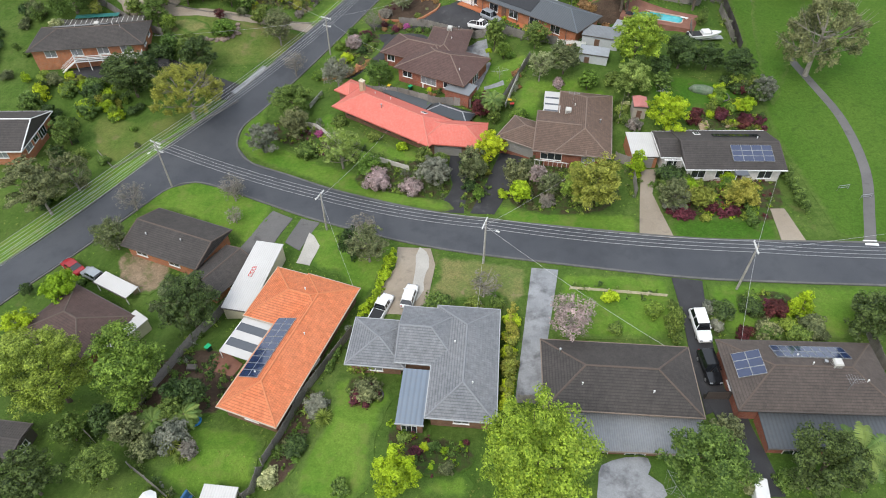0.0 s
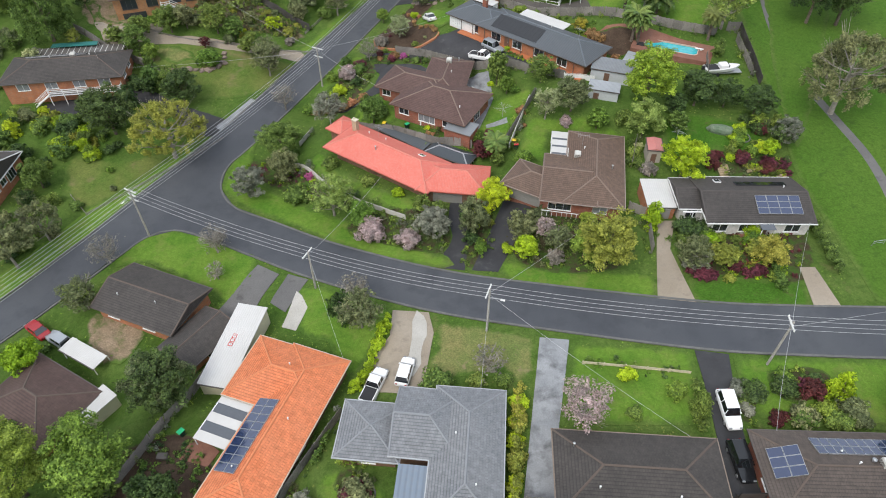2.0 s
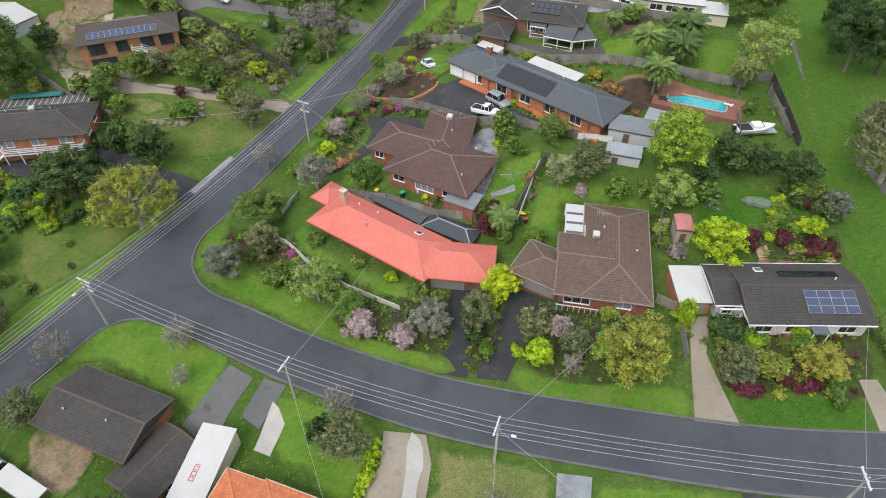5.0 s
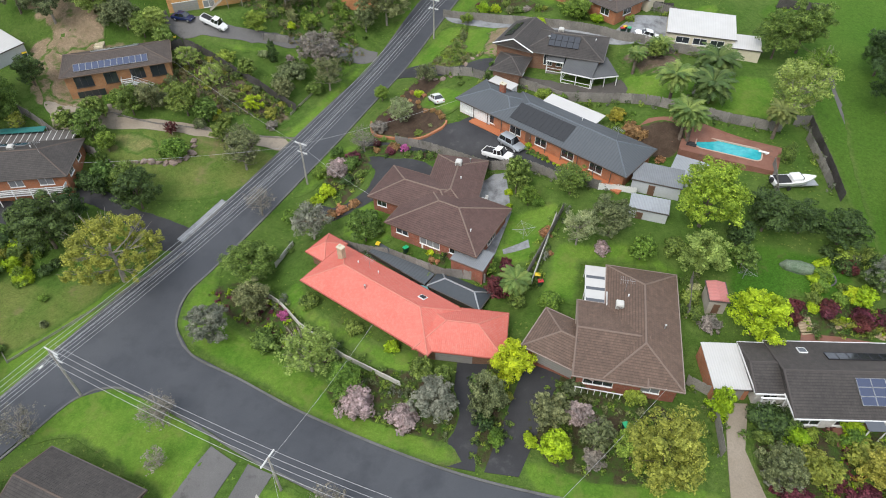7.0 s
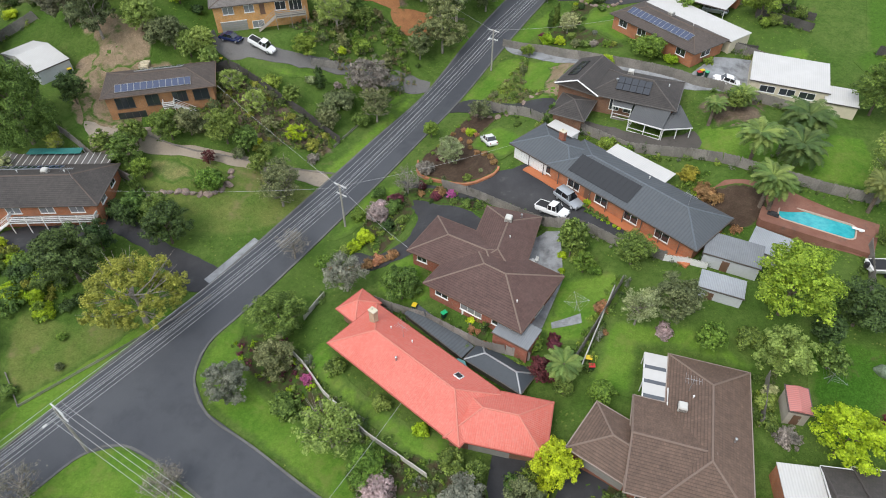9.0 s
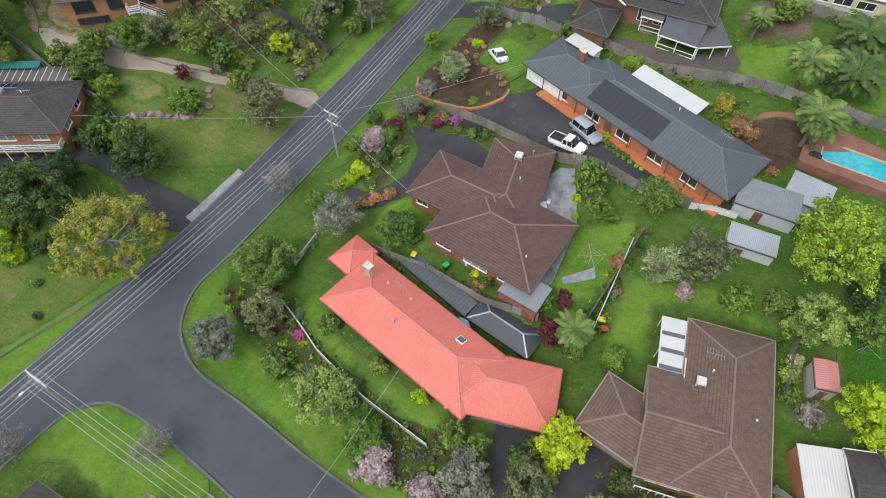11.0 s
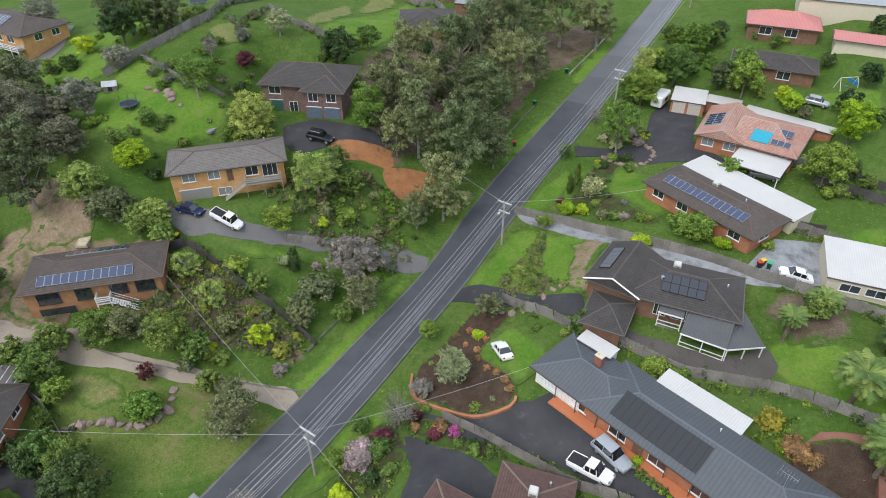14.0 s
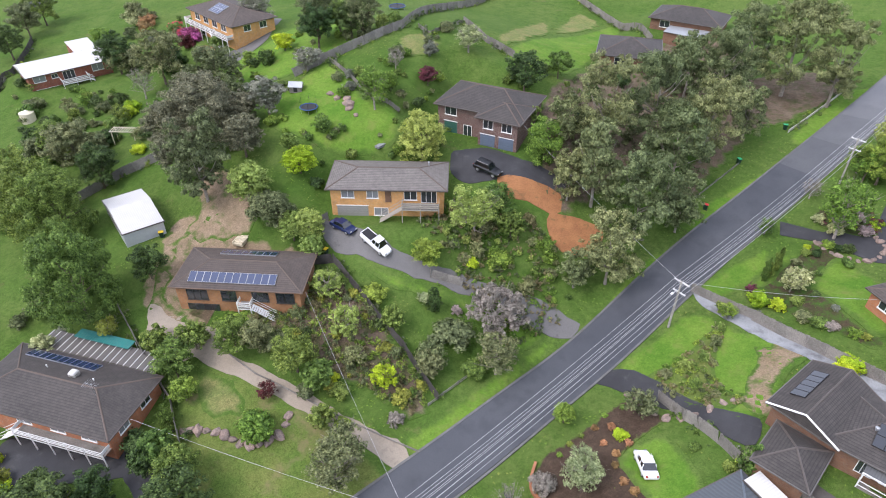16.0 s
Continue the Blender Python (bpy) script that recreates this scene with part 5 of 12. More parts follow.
patch("garden_bed", [(-1.7, 102.9), (-1.2, 104.4), (0.2, 105.7), (0.1, 102.8), (-0.9, 100.1), (-2.1, 100.6)], 0.066, M_MULCH, "dark soil bed with orange shrubs", "garden bed", True)
patch("yard", [(28.0, 124.3), (30.8, 126.8), (36.0, 126.0), (36.5, 122.3), (33.1, 120.1), (29.7, 122.6)], 0.094, M_SOIL, "bare brown soil beside the pool", "yard", True)
patch("patio", [(7.6, 104.1), (11.3, 105.6), (11.4, 104.1), (7.7, 103.2)], 0.084, M_CONC_GREY, "concrete slab under the washing line", "patio", False)
patch("yard", [(33.0, 144.3), (39.8, 145.9), (39.2, 141.1), (32.5, 140.8)], 0.073, M_LITTER, "bare garden soil below the paling fence", "yard", True)
patch("road_junction", [(-28.4, 86.9), (-34.6, 90.5), (-38.1, 95.2), (-38.2, 100.4), (-35.0, 106.5), (-39, 108), (-46, 94), (-36, 86)], 0.052, M_ASPHALT, "asphalt of the street corner", "road", False)
patch("road_junction", [(-29.0, 78.4), (-37.3, 83.1), (-43.0, 85.2), (-47.2, 83.6), (-51.2, 78.2), (-55, 81), (-47, 93), (-36, 88)], 0.048, M_ASPHALT, "asphalt of the street corner", "road", False)
patch("parkland", [(56.5, 64.0), (140.0, 63.0), (140.0, 215.0), (72.0, 200.0), (63.0, 165.0), (58.5, 120.0), (55.6, 92.2)], 0.02, M_PARK, "wide mown green of the park", "parkland", False)
ribbon("footpath", smooth_line([(60.3, 62.8), (62.5, 68), (66.4, 78.5), (67.8, 91), (66.4, 102.5), (65.0, 112), (64.8, 122), (65.6, 132), (69.6, 153), (74, 175), (84, 215)]), -0.8, 0.8, 0.05, M_PATH, "grey winding footpath through the park", "footpath")
patch("tactile_plate", [(59.5, 62.6), (61.4, 62.5), (61.5, 63.5), (59.6, 63.6)], 0.11, M_WHITE, "white warning plate at the kerb", "kerb ramp", False)
KERB_N = smooth_line([(160, 64), (110, 62.6), (80, 62.7), (62.4, 63.1), (45.5, 63.5), (32.9, 64.7), (14, 68.7), (-0.2, 72.9), (-16.2, 80.3), (-27, 86.4), (-34.4, 90.3), (-38.0, 95.1), (-38.1, 100.5), (-35.0, 106.1), (-26.9, 120.6), (-18.8, 135.0), (-12.2, 148.6), (-6.4, 160.6), (2.2, 178.9), (10.3, 194.8), (19.8, 214.6), (32.4, 241.4), (40, 259)])
KERB_S = smooth_line([(160, 56), (110, 54.8), (80, 55), (60, 55.4), (45.5, 55.8), (31.4, 57), (12, 61.1), (-3, 65.6), (-19.4, 73.3), (-29.4, 78.9), (-37.3, 83.2), (-43.1, 85.2), (-47.2, 83.6), (-50.7, 78.6), (-57.2, 68.6), (-63.4, 60.2), (-75, 43.6), (-87, 27.8)])
KERB_W = smooth_line([(-93, 32.2), (-81, 48.3), (-69.6, 65.0), (-63.5, 73.4), (-57.2, 83.2), (-50.6, 94.9), (-41.7, 109.3), (-33.6, 123.8), (-25.5, 138.3), (-18.8, 151.9), (-13, 163.9), (-4.5, 182.1), (3.6, 198.0), (13.1, 217.8), (25.7, 244.6)])
for line in (KERB_N, KERB_S, KERB_W):
    ribbon("kerb", line, -0.15, 0.15, 0.175, M_KERB, "low rounded concrete kerb along the street", "kerb")
ribbon("gutter_strip", smooth_line([(-41.6, 110.3), (-39.3, 114.2), (-36.6, 118.8)]), -0.9, 0.4, 0.15, M_CONC_GREY, "pale grey concrete crossover at a driveway", "crossover")

ribbon("verge", smooth_line([(-93, 32.2), (-81, 48.3), (-69.6, 65.0), (-63.5, 73.4), (-57.2, 83.2), (-50.6, 94.9), (-44.5, 104.6)]), -4.6, -0.1, 0.034, M_LAWN, "bright mown grass verge between a low rail and the kerb", "verge")

# ---- houses ----
def auto_uv(bm, rise=True):
    """Metres on every face: across it and up its slope."""
    uv = bm.loops.layers.uv.verify()
    bm.normal_update()
    for f in bm.faces:
        nrm = f.normal
        a = Vector((0, 0, 1)).cross(nrm)
        a = a.normalized() if a.length > 1e-3 else Vector((1, 0, 0))
        b = nrm.cross(a)
        for lp in f.loops:
            lp[uv].uv = (lp.vert.co.dot(a), lp.vert.co.dot(b))


def cap_mesh(p, q, w=0.125, h=0.07):
    d = (q - p).normalized()
    s = d.cross(Vector((0, 0, 1))).normalized()
    n = s.cross(d)
    bm = bmesh.new()
    rows = [[bm.verts.new(o + s * x + n * z) for x, z in ((-w, -0.05), (-w * 0.6, h * 0.7), (0, h), (w * 0.6, h * 0.7), (w, -0.05))] for o in (p, q)]
    for i in range(4):
        bm.faces.new((rows[0][i], rows[0][i + 1], rows[1][i + 1], rows[1][i]))
    bm.faces.new(rows[0][::-1])
    bm.faces.new(rows[1])
    return bm


def window_in(parent, m, w, h, frame_mat=None, glass=None, name="window", bars=1, sill=True):
    """A window that stands proud of the wall: x across, z up, -y out of the wall. Centre of its foot at m."""
    frame_mat, glass = frame_mat or M_WHITE, glass or M_GLASS
    bm = bmesh.new()
    f = 0.07
    for x0, z0, x1, z1 in ((-w / 2, 0, w / 2, f), (-w / 2, h - f, w / 2, h), (-w / 2, f, -w / 2 + f, h - f), (w / 2 - f, f, w / 2, h - f)):
        box(bm, x0, -0.06, z0, x1, 0.08, z1)
    for k in range(bars):
        x = -w / 2 + w * (k + 1) / (bars + 1)
        box(bm, x - 0.03, -0.05, f, x + 0.03, 0.06, h - f)
    win = part(name, bm, frame_mat, parent)
    win.matrix_basis = m
    part("pane", boxed(-w / 2 + f, -0.02, f, w / 2 - f, 0.0, h - f), glass, win)
    if sill:
        part("sill", boxed(-w / 2 - 0.06, -0.14, -0.07, w / 2 + 0.06, 0.04, -0.002), frame_mat, win)
    return win


def wall_pose(b, side, at, up):
    o = b.over
    if side == "f":
        return b.flat(at, o, b.floor + up)
    if side == "b":
        return b.flat(at, b.W - o, b.floor + up, 180)
    if side == "l":
        return b.flat(o, at, b.floor + up, -90)
    return b.flat(b.L - o, at, b.floor + up, 90)


def house(label, blocks, roofs, wall_mat, openings=(), cap_mat=None, gutter=None, group="", category="house", windows=True, frame_mat=None):
    """blocks: wings; roofs: one roof material or one a wing; openings: (wing, side, at, width, height, up, kind)."""
    b0 = blocks[0]
    c = b0.m @ Vector((b0.L / 2, b0.W / 2, 0))
    base = pose(c.x, c.y, zg(c.x, c.y))
    h = thing("house" if category == "house" else category.replace(" ", "_"), base, label, category, group)
    inv = base.inverted()
    gutter = gutter or M_GUTTER
    for i, b in enumerate(blocks):
        rm = roofs[i] if isinstance(roofs, (list, tuple)) else roofs
        o, L, W = b.over, b.L, b.W
        bm = bmesh.new()
        if b.kind == "skillion":
            zt = [b.top_at(u, v) - 0.1 for u, v in ((o, o), (L - o, o), (L - o, W - o), (o, W - o))]
        else:
            zt = [b.eave - 0.12] * 4
        if wall_mat is not None:
            cs = [(o, o), (L - o, o), (L - o, W - o), (o, W - o)]
            lo = [bm.verts.new((u, v, b.low)) for u, v in cs]
            hi = [bm.verts.new((u, v, z)) for (u, v), z in zip(cs, zt)]
            for k in range(4):
                bm.faces.new((lo[k], lo[(k + 1) % 4], hi[(k + 1) % 4], hi[k]))
            bm.faces.new(lo[::-1])
            bm.faces.new(hi)
            r0, r1 = b.ridge() if b.kind != "skillion" else (None, None)
            if b.kind != "skillion":
                # gable ends reach up to the ridge
                ends = []
                if b.along == "u":
                    if r0.x < 0.1:
                        ends.append(((o, o), (o, W - o), (o, W / 2)))
                    if r1.x > L - 0.1:
                        ends.append(((L - o, W - o), (L - o, o), (L - o, W / 2)))
                else:
                    if r0.y < 0.1:
                        ends.append(((L - o, o), (o, o), (L / 2, o)))
                    if r1.y > W - 0.1:
                        ends.append(((o, W - o), (L - o, W - o), (L / 2, W - o)))
                for p, q, r in ends:
                    inw = (Vector((L / 2, W / 2)) - Vector(r)).normalized() * 0.15
                    tri = [Vector((*p, b.eave - 0.12)), Vector((*q, b.eave - 0.12)), Vector((*r, b.top - b.t * o * 0 - 0.15))]
                    f1 = [bm.verts.new(v) for v in tri]
                    f2 = [bm.verts.new(v + Vector((*inw, 0))) for v in tri]
                    bm.faces.new(f1[::-1])
                    bm.faces.new(f2)
                    for k in range(3):
                        bm.faces.new((f1[k], f1[(k + 1) % 3], f2[(k + 1) % 3], f2[k]))
            bmesh.ops.recalc_face_normals(bm, faces=bm.faces[:])
            auto_uv(bm)
            part("wall", bm, wall_mat, h).matrix_basis = inv @ b.m
        else:
            bm.free()
        rf = part("roof", b.roof(), rm, h)
        rf.matrix_basis = inv @ b.m
        if cap_mat is not None:
            for p, q in b.caps():
                part("ridge_cap", cap_mesh(p, q), cap_mat, rf)
        # gutter along the eaves
        bm = bmesh.new()
        e = b.eave
        if b.kind == "skillion":
            box(bm, -0.1, -0.12, e - 0.16, L + 0.1, 0.0, e - 0.02)
        else:
            box(bm, -0.12, -0.12, e - 0.17, L + 0.12, 0.0, e - 0.015)
            box(bm, -0.12, W, e - 0.17, L + 0.12, W + 0.12, e - 0.015)
            box(bm, -0.12, 0.0, e - 0.165, 0.0, W, e - 0.02)
            box(bm, L, 0.0, e - 0.165, L + 0.12, W, e - 0.02)
        part("gutter", bm, gutter, rf)
    for w, side, at, wd, ht, up, kind in openings:
        b = blocks[w]
        m = inv @ wall_pose(b, side, at, up)
        if kind == "window":
            window_in(h, m, wd, ht, frame_mat, bars=max(1, int(wd / 1.0) - 1))
        elif kind == "curtain":
            window_in(h, m, wd, ht, frame_mat, M_CURTAIN, bars=max(1, int(wd / 1.0) - 1))
        elif kind == "door":
            d = part("door", boxed(-wd / 2, -0.05, 0, wd / 2, 0.05, ht, 0.01), plain("door_paint", (0.16, 0.09, 0.06), 0.45), h)
            d.matrix_basis = m
            part("door_handle", boxed(wd / 2 - 0.14, -0.12, 1.0, wd / 2 - 0.1, -0.05, 1.15), M_STEEL, d)
        elif kind == "slider":
            window_in(h, m, wd, ht, frame_mat, M_GLASS, "sliding_door", 2, False)
        elif kind.startswith("garage"):
            mat = {"garage": plain("garage_cream", (0.55, 0.5, 0.42), 0.5), "garage_green": plain("garage_green", (0.035, 0.11, 0.085), 0.5), "garage_blue": plain("garage_slate", (0.11, 0.14, 0.19), 0.5), "garage_tan": plain("garage_tan", (0.42, 0.24, 0.15), 0.5), "garage_grey": plain("garage_grey", (0.28, 0.27, 0.25), 0.5)}[kind]
            g = bmesh.new()
            n = 5
            for k in range(n):
                box(g, -wd / 2, -0.05, ht * k / n + 0.012, wd / 2, 0.04, ht * (k + 1) / n - 0.012)
            g_ob = part("garage_door", g, mat, h)
            g_ob.matrix_basis = m
            part("lintel", boxed(-wd / 2 - 0.1, -0.07, ht, wd / 2 + 0.1, 0.04, ht + 0.12), M_WHITE, g_ob)
    return h


def roof_things(b, items, group):
    """Small fittings that stand on a wing's roof: (kind, u, v)."""
    for kind, u, v in items:
        z = b.top_at(u, v)
        m = b.flat(u, v, z - 0.12)
        if kind == "flue":
            t = thing("roof_flue", m, "short galvanised flue pipe with a rain cap on the roof", "flue", group)
            part("pipe", tube(bmesh.new(), [(0, 0, 0), (0, 0, 0.75)], 0.09, 8), M_STEEL, t)
            part("rain_cap", tube(bmesh.new(), [(0, 0, 0.72), (0, 0, 0.8), (0, 0, 0.9)], [0.16, 0.16, 0.03], 8), M_STEEL, t)
        elif kind == "vent":
            t = thing("roof_vent", m, "small pale vent pipe on the roof", "vent", group)
            part("pipe", tube(bmesh.new(), [(0, 0, 0), (0, 0, 0.45)], 0.06, 8), M_WHITE, t)
            part("cowl", tube(bmesh.new(), [(0, 0, 0.42), (0, 0, 0.55)], [0.11, 0.09], 8), M_WHITE, t)
        elif kind == "cooler":
            t = thing("evaporative_cooler", m, "boxy evaporative cooler standing on the roof", "air cooler", group)
            part("body", boxed(-0.5, -0.5, 0, 0.5, 0.5, 0.75, 0.08), plain("cooler_shell", (0.5, 0.49, 0.45), 0.5), t)
            part("lid", boxed(-0.42, -0.42, 0.75, 0.42, 0.42, 0.86, 0.04), plain("cooler_lid", (0.58, 0.57, 0.53), 0.5), t)
            for k in range(4):
                g = bmesh.new()
                for j in range(4):
                    box(g, -0.38, -0.53, 0.16 + 0.13 * j, 0.38, -0.5, 0.2 + 0.13 * j)
                part("louvre", g, M_GUTTER, t).matrix_basis = pose(0, 0, 0, 0, 0, 90 * k)
        elif kind == "turbine":
            t = thing("roof_turbine", m, "spinning roof ventilator with a ribbed dome", "vent", group)
            part("neck", tube(bmesh.new(), [(0, 0, 0), (0, 0, 0.3)], 0.14, 10), M_STEEL, t)
            part("dome", tube(bmesh.new(), [(0, 0, 0.3), (0, 0, 0.38), (0, 0, 0.52), (0, 0, 0.6)], [0.18, 0.25, 0.22, 0.05], 12), M_STEEL, t)
        elif kind == "skylight":
            m = b.face(u, v, "f" if v < b.W / 2 else "b")
            t = thing("skylight", m, "small roof window in a metal frame", "skylight", group)
            part("frame", boxed(-0.5, -0.5, -0.05, 0.5, 0.5, 0.12, 0.02), M_WHITE, t)
            part("pane", boxed(-0.4, -0.4, 0.12, 0.4, 0.4, 0.13), M_GLASS, t)
        elif kind == "antenna":
            t = thing("tv_antenna", m, "thin metal television antenna on a mast", "antenna", group)
            part("mast", tube(bmesh.new(), [(0, 0, 0), (0, 0, 2.2)], 0.025, 6), M_STEEL, t)
            part("boom", tube(bmesh.new(), [(-0.9, 0, 2.1), (0.9, 0, 2.1)], 0.02, 6), M_STEEL, t)
            for k in range(7):
                part("element", tube(bmesh.new(), [(-0.85 + 0.28 * k, -0.7 + 0.05 * k, 2.1), (-0.85 + 0.28 * k, 0.7 - 0.05 * k, 2.1)], 0.012, 5), M_STEEL, t)
        elif kind == "chimney":
            t = thing("chimney", b.flat(u, v, min(z, b.eave) - 0.2), "square brick chimney with a pale cap", "chimney", group)
            g = boxed(-0.45, -0.35, 0, 0.45, 0.35, b.top - b.eave + 1.4)
            auto_uv(g)
            part("shaft", g, BRICK_CREAM if "red roof" in group else BRICK_RED, t)
            hh = b.top - b.eave + 1.4
            part("cap", boxed(-0.52, -0.42, hh, 0.52, 0.42, hh + 0.12, 0.02), M_CREAM, t)
            part("pot", tube(bmesh.new(), [(-0.15, 0, hh + 0.12), (-0.15, 0, hh + 0.4)], 0.12, 10), M_CREAM, t)


def solar(owner, b, side, u, v, cols, rows, w=1.0, h=1.65, dark=False, gap=0.03):
    """Panels in a grid, lying just off the roof; (u, v) is the middle of the field."""
    m = owner.matrix_basis.inverted() @ b.face(u, v, side) @ pose(0, 0, 0.14)
    made = None
    for i in range(cols):
        for j in range(rows):
            q = m @ pose((i - (cols - 1) / 2) * (w + gap), (j - (rows - 1) / 2) * (h + gap), 0)
            if made is None:
                bm = bmesh.new()
                f = 0.035
                outer = [(-w / 2, -h / 2), (w / 2, -h / 2), (w / 2, h / 2), (-w / 2, h / 2)]
                inner = [(-w / 2 + f, -h / 2 + f), (w / 2 - f, -h / 2 + f), (w / 2 - f, h / 2 - f), (-w / 2 + f, h / 2 - f)]
                ot, it, ob, ib = ([bm.verts.new((x, y, z)) for x, y in ps] for ps, z in ((outer, 0.03), (inner, 0.03), (outer, -0.12), (inner, -0.12)))
                for k in range(4):
                    n = (k + 1) % 4
                    for qd in ((ot[k], ot[n], it[n], it[k]), (ob[k], ob[n], ot[n], ot[k]), (it[k], it[n], ib[n], ib[k]), (ib[k], ib[n], ob[n], ob[k])):
                        bm.faces.new(qd)
                fr = part("solar_panel", bm, M_BLACK if dark else M_STEEL, owner, "black solar panel lying on the roof" if dark else "dark blue solar panel in a silver frame")
                ce = part("cell_sheet", boxed(-w / 2 + f, -h / 2 + f, -0.02, w / 2 - f, h / 2 - f, 0.02), M_SOLAR_DARK if dark else M_SOLAR, fr)
                made = fr, ce
                fr.matrix_basis = q
            else:
                fr = shared("solar_panel", made[0], owner, q, "black solar panel lying on the roof" if dark else "dark blue solar panel in a silver frame")
                shared("cell_sheet", made[1], fr, Matrix())


CAP_BROWN = plain("ridge_brown", (0.115, 0.087, 0.07), 0.8)
CAP_PALE = plain("ridge_pale", (0.2, 0.145, 0.115), 0.8)
CAP_DARK = plain("ridge_dark", (0.075, 0.065, 0.06), 0.8)
CAP_RED = plain("ridge_red", (0.6, 0.2, 0.15), 0.6)
CAP_ORANGE = plain("ridge_orange", (0.6, 0.21, 0.09), 0.7)
CAP_GREY = plain("ridge_grey", (0.24, 0.25, 0.265), 0.8)
CAP_SLATE = plain("ridge_slate", (0.12, 0.14, 0.16), 0.5)

# -- the long red-roofed house on the corner
B = PLAN["red"]
house("long bent house with faded red steel roof and dark walls", B, ROOF_RED, BRICK_BROWN,
      [(0, "f", a, 2.0, 1.5, 0.8, "window") for a in (3, 7, 11, 15.5)] + [(0, "f", 9.1, 0.95, 2.1, 0, "door"), (1, "f", 5, 4.6, 2.1, 0, "garage_grey"), (1, "r", 3.5, 1.6, 1.2, 0.9, "window"), (0, "l", 4.2, 1.8, 1.4, 0.8, "window")], CAP_RED, plain("red_gutter", (0.42, 0.1, 0.07), 0.5), frame_mat=plain("dark_frame", (0.05, 0.045, 0.04), 0.5))
roof_things(B[0], [("chimney", 2.6, 5.6), ("vent", 5, 6.2), ("vent", 8.4, 6.4), ("flue", 9, 3), ("skylight", 15.8, 6.4), ("antenna", 7, 6.3)], "fittings on the red roof")
B = PLAN["conservatory"]
house("slate-coloured conservatory with a hipped roof behind the red house", B, [ROOF_SLATE, plain("tinted_roof_sheet", (0.06, 0.07, 0.08), 0.45, 0, 0.3)], M_GUTTER, [(1, "b", 2, 1.4, 1.6, 0.6, "window"), (1, "r", 1.8, 1.4, 1.6, 0.6, "window")], M_STEEL, category="conservatory")
# -- the brown star-shaped house
B = PLAN["star"]
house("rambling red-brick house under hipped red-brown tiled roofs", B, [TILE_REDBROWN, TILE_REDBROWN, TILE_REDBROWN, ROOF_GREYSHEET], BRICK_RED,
      [(0, "f", 2.5, 2.0, 1.4, 0.8, "window"), (0, "f", 7, 3.2, 1.7, 0.5, "curtain"), (0, "f", 11, 1.8, 1.4, 0.8, "window"), (1, "l", 4.0, 1.8, 1.3, 0.8, "window"), (0, "r", 6, 2.4, 2.1, 0, "slider"), (2, "r", 9, 2.2, 1.4, 0.8, "window"), (1, "f", 2.0, 1.6, 1.3, 0.8, "window")], CAP_PALE, plain("brown_gutter", (0.12, 0.07, 0.05), 0.5))
roof_things(B[2], [("cooler", 4.0, 10.2), ("vent", 5, 7), ("flue", 5.5, 12)], "fittings on the brown roof")
roof_things(B[0], [("vent", 12.0, 3.2), ("vent", 3, 8.5)], "fittings on the brown roof")
# -- the long slate-grey house with the forecourt
B = PLAN["grey"]
house("long low house with a blue-grey roof and orange brick verandah", B, ROOF_SLATE, BRICK_ORANGE,
      [(0, "l", 4.1, 3.6, 2.1, 0, "slider"), (0, "f", 3, 2.2, 1.6, 0.5, "window"), (0, "f", 7, 2.2, 1.6, 0.5, "window")] + [(1, "f", a, 2.2, 1.6, 0.5, "window") for a in (5, 10, 15, 20)] + [(1, "f", 7.5, 0.95, 2.1, 0, "door"), (1, "r", 4.5, 1.8, 1.3, 0.8, "window")], CAP_SLATE, M_GUTTER)
GREY = B
roof_things(B[0], [("chimney", 6.0, 5.0)], "fittings on the blue-grey roof")
roof_things(B[1], [("antenna", 20.5, 4.6), ("vent", 13, 7.2)], "fittings on the blue-grey roof")
B = PLAN["patio_small"]
house("flat white patio roof behind the grey house", B, ROOF_WHITE, M_WHITE, category="patio roof")
B = PLAN["patio_long"]
house("flat white steel patio roof behind the grey house", B, ROOF_WHITE, None, category="patio roof")
# -- the tan-tiled house with striped awnings
B = PLAN["tan"]
house("brick house under tan-brown hipped tiles with pale ridge lines", B, TILE_TAN, BRICK_RED,
      [(0, "f", 3, 3.4, 1.6, 0.6, "window"), (1, "f", 5.0, 3.2, 1.6, 0.6, "curtain"), (2, "f", 4.0, 5.0, 2.1, 0, "garage_grey"), (1, "r", 6, 1.8, 1.2, 0.9, "window"), (1, "r", 12, 1.8, 1.2, 0.9, "window"), (0, "l", 2.6, 1.4, 1.2, 0.9, "window")], CAP_PALE, plain("tan_gutter", (0.3, 0.24, 0.2), 0.5))
roof_things(B[1], [("vent", 2.6, 12.0), ("flue", 6.9, 8), ("antenna", 2.2, 13), ("cooler", 1.6, 10.6)], "fittings on the tan roof")
